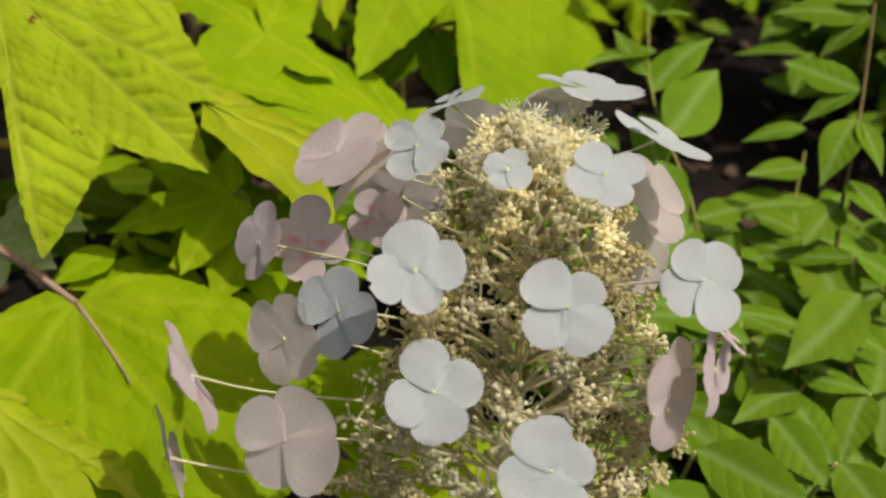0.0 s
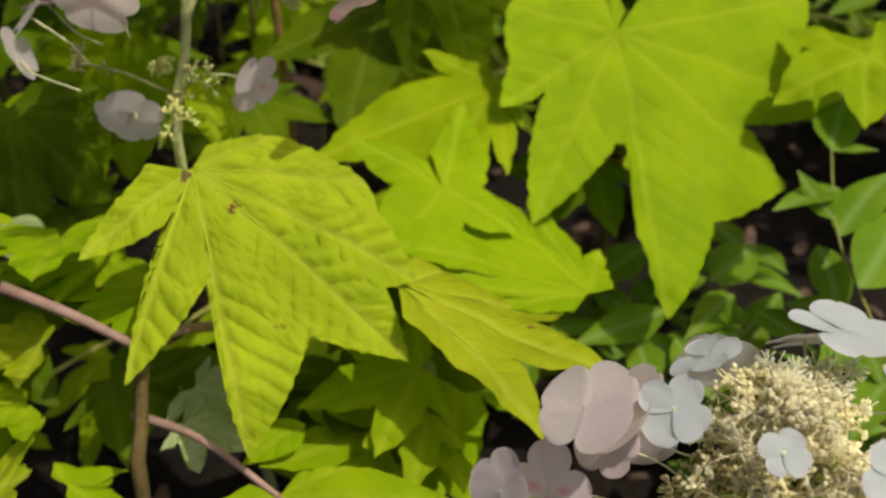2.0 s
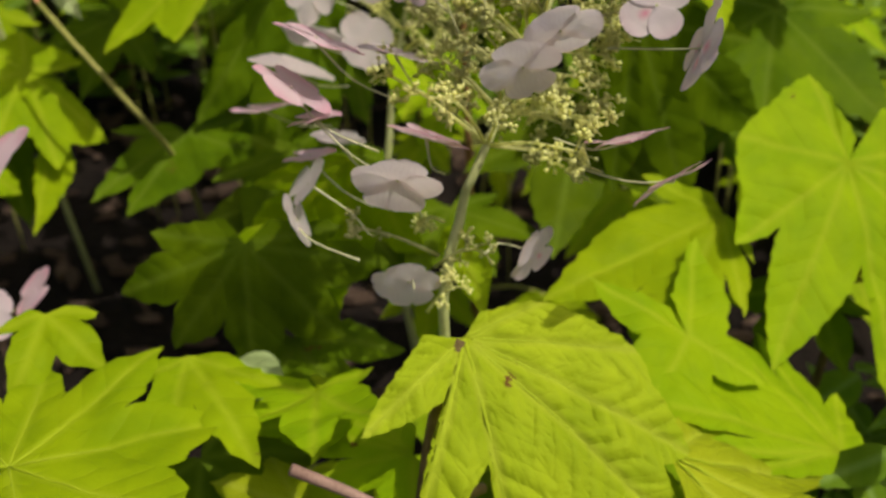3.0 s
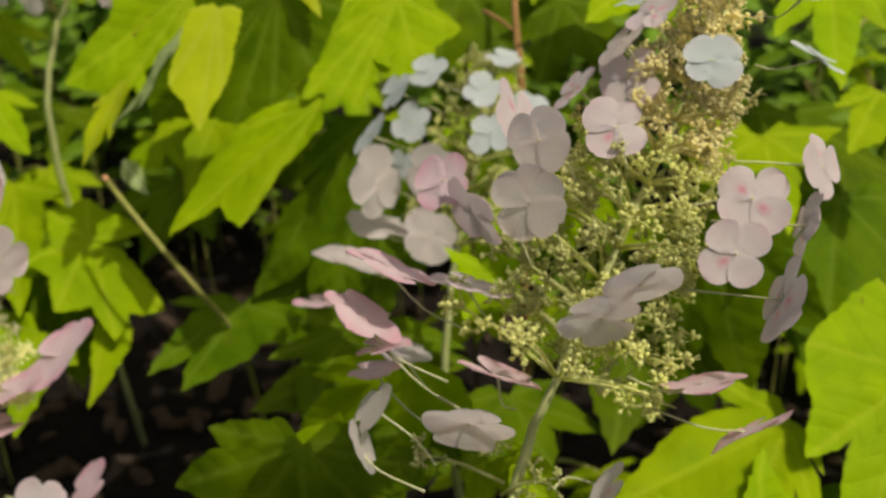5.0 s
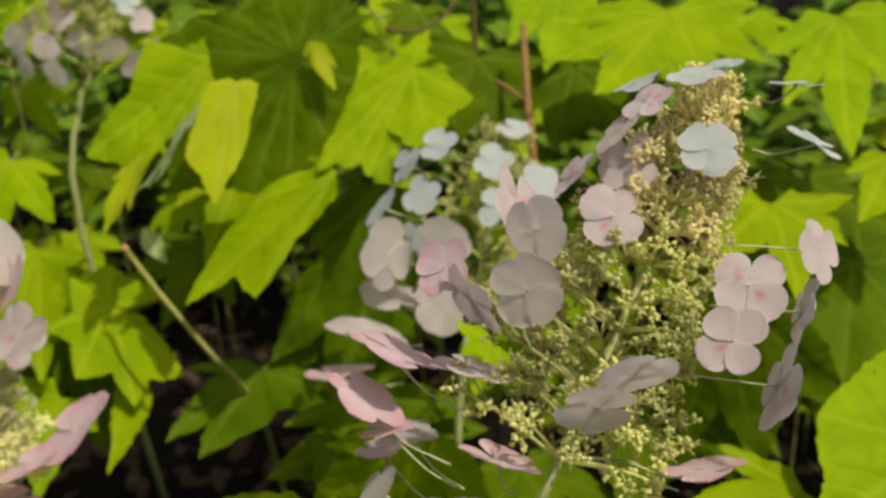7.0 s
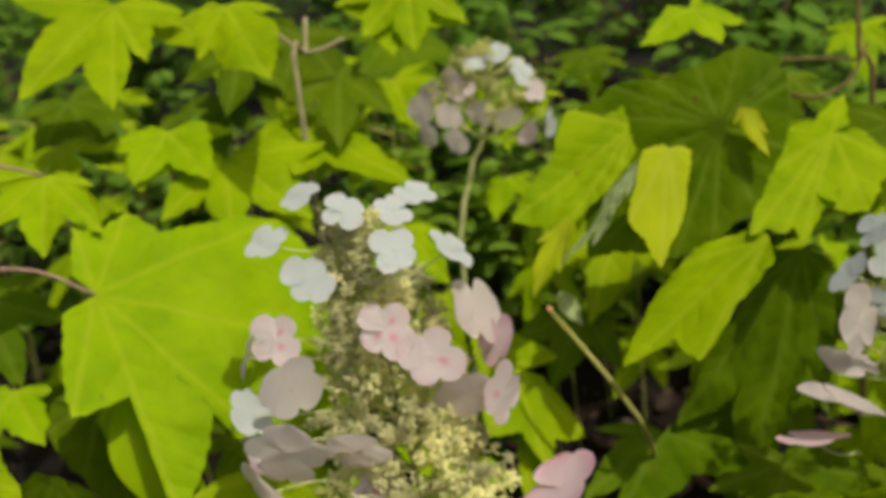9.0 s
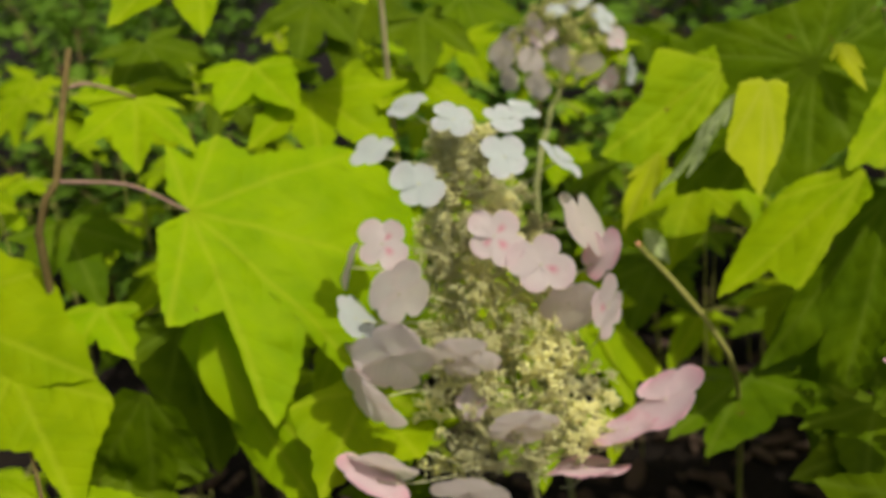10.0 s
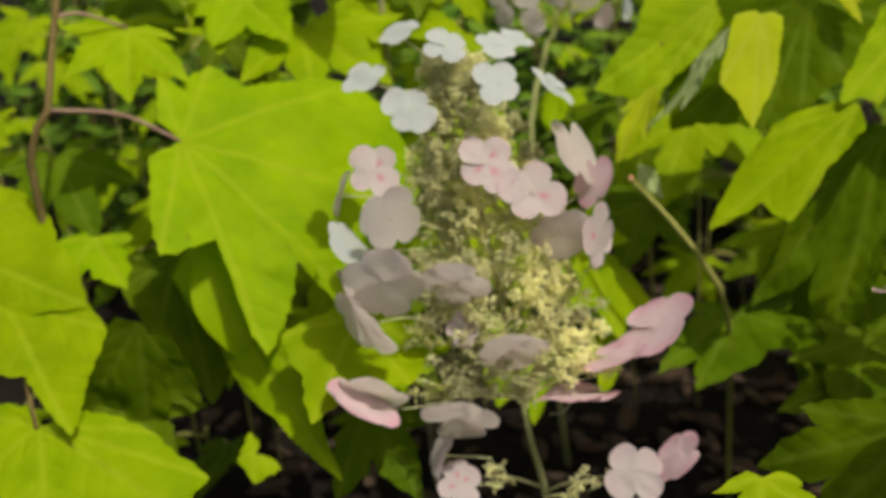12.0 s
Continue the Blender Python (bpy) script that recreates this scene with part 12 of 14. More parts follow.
oak_leaf(low_branch_35, (0.4136, 0.8571, 0.0739), (0.82, 0.05, -0.57), (0.11, -0.45, 1.00), [(-96, 0.061, 0.006), (-46, 0.090, 0.001), (2, 0.105, 0.024), (47, 0.083, 0.002), (104, 0.053, 0.012)], 0.58, LEAF_LIME, 318, 0.009, 6, veins=False, petiole=[(0.3972, 0.8124, 0.0689), (0.3808, 0.7677, 0.0539)], petiole_material=GREENSTEM)
oak_leaf(low_branch_35, (0.4359, 0.6133, 0.1697), (0.20, -0.68, -0.71), (0.08, -0.45, 1.00), [(-91, 0.040, 0.004), (-48, 0.049, 0.010), (-3, 0.068, 0.006), (49, 0.050, 0.001), (98, 0.037, 0.005)], 0.59, LEAF_LIME, 319, 0.009, 6, veins=False, petiole=[(0.4084, 0.6905, 0.1647), (0.3808, 0.7677, 0.1497)], petiole_material=GREENSTEM)
low_branch_36 = thing("hydrangea_branch", (0.0009, 1.2625, 0.0000), "low hydrangea shoot with shaded green lobed leaves", "shrub", "hydrangea branches")
stem(low_branch_36, [(-0.0011, 1.2425, 0.4215), (0.0009, 1.2625, 0.0000)], 0.0007, 0.0012, GREENSTEM)
oak_leaf(low_branch_36, (-0.0333, 1.2534, 0.4296), (0.74, 0.52, -0.44), (-0.06, -0.45, 1.00), [(-94, 0.057, 0.002), (-50, 0.081, 0.013), (6, 0.116, 0.009), (47, 0.083, 0.013), (92, 0.053, 0.001)], 0.52, LEAF_SHADED, 320, 0.009, 6, veins=False, petiole=[(-0.0172, 1.2480, 0.4246), (-0.0011, 1.2425, 0.4096)], petiole_material=GREENSTEM)
oak_leaf(low_branch_36, (0.0312, 1.1516, 0.4315), (0.21, -0.79, -0.58), (-0.11, -0.45, 1.00), [(-92, 0.044, 0.005), (-50, 0.059, 0.004), (1, 0.080, 0.011), (45, 0.057, 0.003), (100, 0.039, 0.005)], 0.62, LEAF_LIME, 321, 0.009, 6, veins=False, petiole=[(0.0151, 1.1971, 0.4265), (-0.0011, 1.2425, 0.4115)], petiole_material=GREENSTEM)
low_branch_37 = thing("hydrangea_branch", (-1.4075, 0.8225, 0.0000), "low hydrangea shoot with shaded green lobed leaves", "shrub", "hydrangea branches")
stem(low_branch_37, [(-1.3941, 0.8025, 0.1464), (-1.4075, 0.8225, 0.0000)], 0.0007, 0.0012, GREENSTEM)
oak_leaf(low_branch_37, (-1.4173, 0.7117, 0.0634), (0.16, -0.79, -0.60), (-0.05, -0.45, 1.00), [(-91, 0.036, 0.001), (-43, 0.061, 0.013), (5, 0.082, 0.017), (43, 0.056, 0.004), (99, 0.035, 0.005)], 0.59, LEAF_LIME, 322, 0.009, 6, veins=False, petiole=[(-1.4057, 0.7571, 0.0584), (-1.3941, 0.8025, 0.0434)], petiole_material=GREENSTEM)
oak_leaf(low_branch_37, (-1.3829, 0.7907, 0.0833), (0.40, -0.72, -0.57), (-0.01, -0.45, 1.00), [(-98, 0.049, 0.012), (-48, 0.067, 0.015), (1, 0.093, 0.006), (43, 0.078, 0.004), (93, 0.046, 0.010)], 0.63, LEAF_LIME, 323, 0.009, 6, veins=False, petiole=[(-1.3885, 0.7966, 0.0783), (-1.3941, 0.8025, 0.0633)], petiole_material=GREENSTEM)
oak_leaf(low_branch_37, (-1.3822, 0.7850, 0.1564), (0.01, -0.91, -0.41), (0.05, -0.45, 1.00), [(-100, 0.035, 0.003), (-41, 0.048, 0.005), (2, 0.066, 0.003), (46, 0.055, 0.003), (98, 0.036, 0.005)], 0.54, LEAF_SHADED, 324, 0.009, 6, veins=False, petiole=[(-1.3881, 0.7937, 0.1514), (-1.3941, 0.8025, 0.1364)], petiole_material=GREENSTEM)
low_branch_38 = thing("hydrangea_branch", (0.1095, 1.1386, 0.0000), "low hydrangea shoot with shaded green lobed leaves", "shrub", "hydrangea branches")
stem(low_branch_38, [(0.0957, 1.1186, 0.4221), (0.1095, 1.1386, 0.0000)], 0.0007, 0.0012, GREENSTEM)
oak_leaf(low_branch_38, (0.0957, 1.0786, 0.4321), (0.32, -0.91, -0.28), (-0.09, -0.45, 1.00), [(-100, 0.054, 0.006), (-47, 0.072, 0.010), (5, 0.101, 0.012), (42, 0.074, 0.010), (93, 0.046, 0.011)], 0.64, LEAF_LIME, 325, 0.009, 6, veins=False, petiole=[(0.0957, 1.0986, 0.4271), (0.0957, 1.1186, 0.4121)], petiole_material=GREENSTEM)
low_branch_39 = thing("hydrangea_branch", (-0.8897, 0.5451, 0.0000), "low hydrangea shoot with shaded green lobed leaves", "shrub", "hydrangea branches")
stem(low_branch_39, [(-0.8843, 0.5251, 0.3576), (-0.8897, 0.5451, 0.0000)], 0.0007, 0.0012, GREENSTEM)
oak_leaf(low_branch_39, (-0.9340, 0.4956, 0.3535), (-0.46, -0.68, -0.57), (0.07, -0.45, 1.00), [(-89, 0.049, 0.012), (-51, 0.065, 0.007), (-6, 0.099, 0.000), (54, 0.078, 0.002), (99, 0.051, 0.010)], 0.56, LEAF_LIME, 326, 0.009, 6, veins=False, petiole=[(-0.9091, 0.5104, 0.3485), (-0.8843, 0.5251, 0.3335)], petiole_material=GREENSTEM)
oak_leaf(low_branch_39, (-0.8581, 0.5063, 0.3676), (0.46, -0.70, -0.54), (-0.05, -0.45, 1.00), [(-96, 0.057, 0.013), (-48, 0.076, 0.004), (-6, 0.107, 0.009), (48, 0.082, 0.002), (95, 0.050, 0.003)], 0.51, LEAF_LIME, 327, 0.009, 6, veins=False, petiole=[(-0.8712, 0.5157, 0.3626), (-0.8843, 0.5251, 0.3476)], petiole_material=GREENSTEM)
oak_leaf(low_branch_39, (-0.8607, 0.4535, 0.2369), (0.11, -0.86, -0.50), (0.01, -0.45, 1.00), [(-101, 0.041, 0.008), (-43, 0.051, 0.010), (2, 0.077, 0.000), (49, 0.052, 0.002), (98, 0.032, 0.006)], 0.56, LEAF_LIME, 328, 0.009, 6, veins=False, petiole=[(-0.8725, 0.4893, 0.2319), (-0.8843, 0.5251, 0.2169)], petiole_material=GREENSTEM)
low_branch_40 = thing("hydrangea_branch", (-0.3778, 1.0548, 0.0000), "low hydrangea shoot with shaded green lobed leaves", "shrub", "hydrangea branches")
stem(low_branch_40, [(-0.3707, 1.0348, 0.4591), (-0.3778, 1.0548, 0.0000)], 0.0007, 0.0012, GREENSTEM)
oak_leaf(low_branch_40, (-0.4336, 1.0380, 0.4691), (0.37, 0.81, -0.45), (0.13, -0.45, 1.00), [(-92, 0.047, 0.010), (-50, 0.080, 0.003), (-6, 0.107, 0.017), (46, 0.079, 0.009), (100, 0.051, 0.006)], 0.53, LEAF_SHADED, 329, 0.009, 6, veins=False, petiole=[(-0.4022, 1.0364, 0.4641), (-0.3707, 1.0348, 0.4491)], petiole_material=GREENSTEM)
oak_leaf(low_branch_40, (-0.3628, 0.9952, 0.3681), (-0.26, -0.84, -0.48), (0.22, -0.45, 1.00), [(-91, 0.040, 0.000), (-48, 0.057, 0.003), (-1, 0.083, 0.012), (46, 0.067, 0.007), (102, 0.043, 0.005)], 0.53, LEAF_SHADED, 330, 0.009, 6, veins=False, petiole=[(-0.3668, 1.0150, 0.3631), (-0.3707, 1.0348, 0.3481)], petiole_material=GREENSTEM)
oak_leaf(low_branch_40, (-0.3158, 0.9513, 0.4205), (0.16, -0.95, -0.28), (-0.09, -0.45, 1.00), [(-97, 0.042, 0.003), (-39, 0.056, 0.011), (2, 0.078, 0.001), (44, 0.059, 0.001), (92, 0.034, 0.006)], 0.63, LEAF_LIME, 331, 0.009, 6, veins=False, petiole=[(-0.3433, 0.9930, 0.4155), (-0.3707, 1.0348, 0.4005)], petiole_material=GREENSTEM)
low_branch_41 = thing("hydrangea_branch", (-0.1218, 0.6283, 0.0000), "low hydrangea shoot with shaded green lobed leaves", "shrub", "hydrangea branches")
stem(low_branch_41, [(-0.1160, 0.6083, 0.3359), (-0.1218, 0.6283, 0.0000)], 0.0007, 0.0012, GREENSTEM)
oak_leaf(low_branch_41, (-0.1160, 0.5683, 0.3459), (-0.23, -0.67, -0.70), (-0.30, -0.45, 1.00), [(-93, 0.050, 0.007), (-42, 0.071, 0.006), (6, 0.098, 0.019), (46, 0.071, 0.018), (102, 0.048, 0.006)], 0.53, LEAF_LIME, 332, 0.009, 6, veins=False, petiole=[(-0.1160, 0.5883, 0.3409), (-0.1160, 0.6083, 0.3259)], petiole_material=GREENSTEM)
low_branch_42 = thing("hydrangea_branch", (-1.0360, 1.0459, 0.0000), "low hydrangea shoot with shaded green lobed leaves", "shrub", "hydrangea branches")
stem(low_branch_42, [(-1.0468, 1.0259, 0.5143), (-1.0360, 1.0459, 0.0000)], 0.0007, 0.0012, GREENSTEM)
oak_leaf(low_branch_42, (-1.0600, 1.0283, 0.5243), (0.62, 0.39, -0.68), (-0.09, -0.45, 1.00), [(-92, 0.037, 0.003), (-45, 0.055, 0.003), (-4, 0.075, 0.010), (52, 0.056, 0.002), (102, 0.034, 0.008)], 0.66, LEAF_LIME, 333, 0.009, 6, veins=False, petiole=[(-1.0534, 1.0271, 0.5193), (-1.0468, 1.0259, 0.5043)], petiole_material=GREENSTEM)
oak_leaf(low_branch_42, (-1.0336, 0.9436, 0.4890), (-0.18, -0.95, -0.26), (-0.12, -0.45, 1.00), [(-94, 0.037, 0.006), (-39, 0.054, 0.012), (-1, 0.080, 0.012), (48, 0.050, 0.008), (96, 0.033, 0.008)], 0.57, LEAF_SHADED, 334, 0.009, 6, veins=False, petiole=[(-1.0402, 0.9847, 0.4840), (-1.0468, 1.0259, 0.4690)], petiole_material=GREENSTEM)
low_branch_43 = thing("hydrangea_branch", (-0.9561, 0.7866, 0.0000), "low hydrangea shoot with shaded green lobed leaves", "shrub", "hydrangea branches")
stem(low_branch_43, [(-0.9716, 0.7666, 0.3256), (-0.9561, 0.7866, 0.0000)], 0.0007, 0.0012, GREENSTEM)
oak_leaf(low_branch_43, (-0.9716, 0.7266, 0.3356), (0.20, -0.80, -0.56), (-0.11, -0.45, 1.00), [(-93, 0.057, 0.011), (-46, 0.081, 0.004), (3, 0.104, 0.022), (50, 0.084, 0.009), (93, 0.051, 0.012)], 0.61, LEAF_LIME, 335, 0.009, 6, veins=False, petiole=[(-0.9716, 0.7466, 0.3306), (-0.9716, 0.7666, 0.3156)], petiole_material=GREENSTEM)
low_branch_44 = thing("hydrangea_branch", (-0.8194, 0.5770, 0.0000), "low hydrangea shoot with shaded green lobed leaves", "shrub", "hydrangea branches")
stem(low_branch_44, [(-0.8067, 0.5570, 0.2121), (-0.8194, 0.5770, 0.0000)], 0.0007, 0.0012, GREENSTEM)
oak_leaf(low_branch_44, (-0.8067, 0.5170, 0.2221), (-0.09, -0.98, -0.16), (-0.08, -0.45, 1.00), [(-94, 0.049, 0.000), (-51, 0.078, 0.004), (-2, 0.093, 0.008), (43, 0.070, 0.002), (98, 0.050, 0.002)], 0.59, LEAF_LIME, 336, 0.009, 6, veins=False, petiole=[(-0.8067, 0.5370, 0.2171), (-0.8067, 0.5570, 0.2021)], petiole_material=GREENSTEM)
low_branch_45 = thing("hydrangea_branch", (-0.7798, 0.8609, 0.0000), "low hydrangea shoot with shaded green lobed leaves", "shrub", "hydrangea branches")
stem(low_branch_45, [(-0.7710, 0.8409, 0.5106), (-0.7798, 0.8609, 0.0000)], 0.0007, 0.0012, GREENSTEM)
oak_leaf(low_branch_45, (-0.7206, 0.8187, 0.5206), (0.48, -0.82, -0.31), (-0.25, -0.45, 1.00), [(-97, 0.055, 0.009), (-48, 0.072, 0.002), (-3, 0.105, 0.012), (47, 0.074, 0.018), (98, 0.051, 0.007)], 0.55, LEAF_LIME, 337, 0.009, 6, veins=False, petiole=[(-0.7458, 0.8298, 0.5156), (-0.7710, 0.8409, 0.5006)], petiole_material=GREENSTEM)
oak_leaf(low_branch_45, (-0.8215, 0.7830, 0.4957), (-0.01, -0.90, -0.44), (0.03, -0.45, 1.00), [(-94, 0.036, 0.007), (-50, 0.056, 0.002), (-6, 0.072, 0.017), (49, 0.051, 0.007), (100, 0.034, 0.003)], 0.66, LEAF_SHADED, 338, 0.009, 6, veins=False, petiole=[(-0.7963, 0.8119, 0.4907), (-0.7710, 0.8409, 0.4757)], petiole_material=GREENSTEM)
low_branch_46 = thing("hydrangea_branch", (-0.1582, 0.7112, 0.0000), "low hydrangea shoot with shaded green lobed leaves", "shrub", "hydrangea branches")
stem(low_branch_46, [(-0.1391, 0.6912, 0.1538), (-0.1582, 0.7112, 0.0000)], 0.0007, 0.0012, GREENSTEM)
oak_leaf(low_branch_46, (-0.0711, 0.6251, 0.1638), (0.22, -0.71, -0.66), (0.01, -0.45, 1.00), [(-92, 0.044, 0.001), (-48, 0.063, 0.001), (1, 0.080, 0.016), (47, 0.053, 0.013), (99, 0.040, 0.002)], 0.51, LEAF_LIME, 339, 0.009, 6, veins=False, petiole=[(-0.1051, 0.6582, 0.1588), (-0.1391, 0.6912, 0.1438)], petiole_material=GREENSTEM)
oak_leaf(low_branch_46, (-0.2072, 0.6772, 0.1523), (-0.35, -0.92, -0.17), (-0.24, -0.45, 1.00), [(-94, 0.045, 0.002), (-48, 0.065, 0.002), (-3, 0.090, 0.004), (44, 0.067, 0.004), (104, 0.047, 0.002)], 0.59, LEAF_LIME, 340, 0.009, 6, veins=False, petiole=[(-0.1731, 0.6842, 0.1473), (-0.1391, 0.6912, 0.1323)], petiole_material=GREENSTEM)
low_branch_47 = thing("hydrangea_branch", (-0.3946, 1.0903, 0.0000), "low hydrangea shoot with shaded green lobed leaves", "shrub", "hydrangea branches")
stem(low_branch_47, [(-0.4057, 1.0703, 0.2174), (-0.3946, 1.0903, 0.0000)], 0.0007, 0.0012, GREENSTEM)
oak_leaf(low_branch_47, (-0.4145, 1.0951, 0.1678), (0.73, 0.37, -0.57), (0.28, -0.45, 1.00), [(-93, 0.054, 0.002), (-43, 0.080, 0.006), (2, 0.108, 0.008), (48, 0.084, 0.009), (103, 0.050, 0.005)], 0.65, LEAF_SHADED, 341, 0.009, 6, veins=False, petiole=[(-0.4101, 1.0827, 0.1628), (-0.4057, 1.0703, 0.1478)], petiole_material=GREENSTEM)
oak_leaf(low_branch_47, (-0.4494, 1.0091, 0.2274), (-0.43, -0.85, -0.30), (0.00, -0.45, 1.00), [(-90, 0.045, 0.008), (-50, 0.059, 0.004), (0, 0.091, 0.007), (47, 0.061, 0.000), (101, 0.040, 0.002)], 0.61, LEAF_SHADED, 342, 0.009, 6, veins=False, petiole=[(-0.4275, 1.0397, 0.2224), (-0.4057, 1.0703, 0.2074)], petiole_material=GREENSTEM)
oak_leaf(low_branch_47, (-0.4584, 1.0043, 0.1130), (-0.34, -0.81, -0.48), (0.23, -0.45, 1.00), [(-93, 0.058, 0.013), (-48, 0.076, 0.018), (-3, 0.103, 0.015), (42, 0.079, 0.016), (92, 0.053, 0.001)], 0.51, LEAF_LIME, 343, 0.009, 6, veins=False, petiole=[(-0.4320, 1.0373, 0.1080), (-0.4057, 1.0703, 0.0930)], petiole_material=GREENSTEM)
oak_leaf(low_branch_47, (-0.3005, 1.0128, 0.1551), (0.39, -0.63, -0.67), (0.25, -0.45, 1.00), [(-92, 0.041, 0.002), (-40, 0.059, 0.008), (3, 0.088, 0.008), (53, 0.060, 0.001), (104, 0.044, 0.004)], 0.53, LEAF_SHADED, 344, 0.009, 6, veins=False, petiole=[(-0.3531, 1.0415, 0.1501), (-0.4057, 1.0703, 0.1351)], petiole_material=GREENSTEM)
low_branch_48 = thing("hydrangea_branch", (-1.2756, 0.7842, 0.0000), "low hydrangea shoot with shaded green lobed leaves", "shrub", "hydrangea branches")
stem(low_branch_48, [(-1.2825, 0.7642, 0.3700), (-1.2756, 0.7842, 0.0000)], 0.0007, 0.0012, GREENSTEM)
oak_leaf(low_branch_48, (-1.2825, 0.7242, 0.3800), (0.10, -0.98, -0.16), (0.20, -0.45, 1.00), [(-91, 0.040, 0.007), (-39, 0.056, 0.004), (-1, 0.077, 0.004), (54, 0.058, 0.004), (99, 0.036, 0.001)], 0.51, LEAF_LIME, 345, 0.009, 6, veins=False, petiole=[(-1.2825, 0.7442, 0.3750), (-1.2825, 0.7642, 0.3600)], petiole_material=GREENSTEM)
low_branch_49 = thing("hydrangea_branch", (-1.1406, 0.5125, 0.0000), "low hydrangea shoot with shaded green lobed leaves", "shrub", "hydrangea branches")
stem(low_branch_49, [(-1.1410, 0.4925, 0.4284), (-1.1406, 0.5125, 0.0000)], 0.0007, 0.0012, GREENSTEM)
oak_leaf(low_branch_49, (-1.1733, 0.4834, 0.3500), (-0.28, -0.73, -0.62), (-0.30, -0.45, 1.00), [(-99, 0.040, 0.010), (-39, 0.055, 0.013), (5, 0.079, 0.009), (42, 0.060, 0.013), (96, 0.037, 0.004)], 0.52, LEAF_SHADED, 346, 0.009, 6, veins=False, petiole=[(-1.1572, 0.4879, 0.3450), (-1.1410, 0.4925, 0.3300)], petiole_material=GREENSTEM)
oak_leaf(low_branch_49, (-1.1087, 0.4216, 0.4384), (0.37, -0.87, -0.33), (-0.20, -0.45, 1.00), [(-94, 0.053, 0.006), (-51, 0.078, 0.008), (0, 0.118, 0.016), (47, 0.074, 0.008), (99, 0.055, 0.008)], 0.67, LEAF_LIME, 347, 0.009, 6, veins=False, petiole=[(-1.1249, 0.4570, 0.4334), (-1.1410, 0.4925, 0.4184)], petiole_material=GREENSTEM)
low_branch_50 = thing("hydrangea_branch", (-0.5487, 0.7767, 0.0000), "low hydrangea shoot with shaded green lobed leaves", "shrub", "hydrangea branches")
stem(low_branch_50, [(-0.5355, 0.7567, 0.3178), (-0.5487, 0.7767, 0.0000)], 0.0007, 0.0012, GREENSTEM)
oak_leaf(low_branch_50, (-0.5355, 0.7167, 0.3278), (-0.21, -0.81, -0.55), (-0.24, -0.45, 1.00), [(-94, 0.043, 0.000), (-40, 0.058, 0.009), (-3, 0.081, 0.021), (51, 0.067, 0.014), (95, 0.039, 0.005)], 0.52, LEAF_LIME, 348, 0.009, 6, veins=False, petiole=[(-0.5355, 0.7367, 0.3228), (-0.5355, 0.7567, 0.3078)], petiole_material=GREENSTEM)
low_branch_51 = thing("hydrangea_branch", (0.5674, 0.5669, 0.0000), "low hydrangea shoot with shaded green lobed leaves", "shrub", "hydrangea branches")
stem(low_branch_51, [(0.5642, 0.5469, 0.1827), (0.5674, 0.5669, 0.0000)], 0.0007, 0.0012, GREENSTEM)
oak_leaf(low_branch_51, (0.5642, 0.5069, 0.1927), (0.04, -0.79, -0.61), (0.00, -0.45, 1.00), [(-96, 0.052, 0.008), (-48, 0.068, 0.010), (-2, 0.099, 0.007), (44, 0.070, 0.015), (96, 0.050, 0.004)], 0.62, LEAF_LIME, 349, 0.009, 6, veins=False, petiole=[(0.5642, 0.5269, 0.1877), (0.5642, 0.5469, 0.1727)], petiole_material=GREENSTEM)
low_branch_52 = thing("hydrangea_branch", (-1.1934, 0.5574, 0.0000), "low hydrangea shoot with shaded green lobed leaves", "shrub", "hydrangea branches")
stem(low_branch_52, [(-1.1831, 0.5374, 0.1642), (-1.1934, 0.5574, 0.0000)], 0.0007, 0.0012, GREENSTEM)
oak_leaf(low_branch_52, (-1.2228, 0.5422, 0.1742), (0.46, 0.81, -0.36), (0.02, -0.45, 1.00), [(-94, 0.044, 0.009), (-44, 0.071, 0.006), (5, 0.098, 0.016), (49, 0.067, 0.008), (94, 0.045, 0.003)], 0.57, LEAF_SHADED, 350, 0.009, 6, veins=False, petiole=[(-1.2029, 0.5398, 0.1692), (-1.1831, 0.5374, 0.1542)], petiole_material=GREENSTEM)
oak_leaf(low_branch_52, (-1.1434, 0.4525, 0.1171), (0.05, -0.93, -0.36), (0.09, -0.45, 1.00), [(-92, 0.046, 0.002), (-47, 0.066, 0.002), (-2, 0.080, 0.016), (50, 0.057, 0.011), (95, 0.043, 0.005)], 0.55, LEAF_LIME, 351, 0.009, 6, veins=False, petiole=[(-1.1633, 0.4949, 0.1121), (-1.1831, 0.5374, 0.0971)], petiole_material=GREENSTEM)
low_branch_53 = thing("hydrangea_branch", (-0.0812, 0.7388, 0.0000), "low hydrangea shoot with shaded green lobed leaves", "shrub", "hydrangea branches")
stem(low_branch_53, [(-0.0938, 0.7188, 0.4934), (-0.0812, 0.7388, 0.0000)], 0.0007, 0.0012, GREENSTEM)
oak_leaf(low_branch_53, (-0.1300, 0.7202, 0.4792), (0.51, 0.73, -0.45), (0.23, -0.45, 1.00), [(-100, 0.052, 0.002), (-51, 0.066, 0.008), (0, 0.096, 0.009), (52, 0.068, 0.010), (97, 0.042, 0.010)], 0.64, LEAF_SHADED, 352, 0.009, 6, veins=False, petiole=[(-0.1119, 0.7195, 0.4742), (-0.0938, 0.7188, 0.4592)], petiole_material=GREENSTEM)
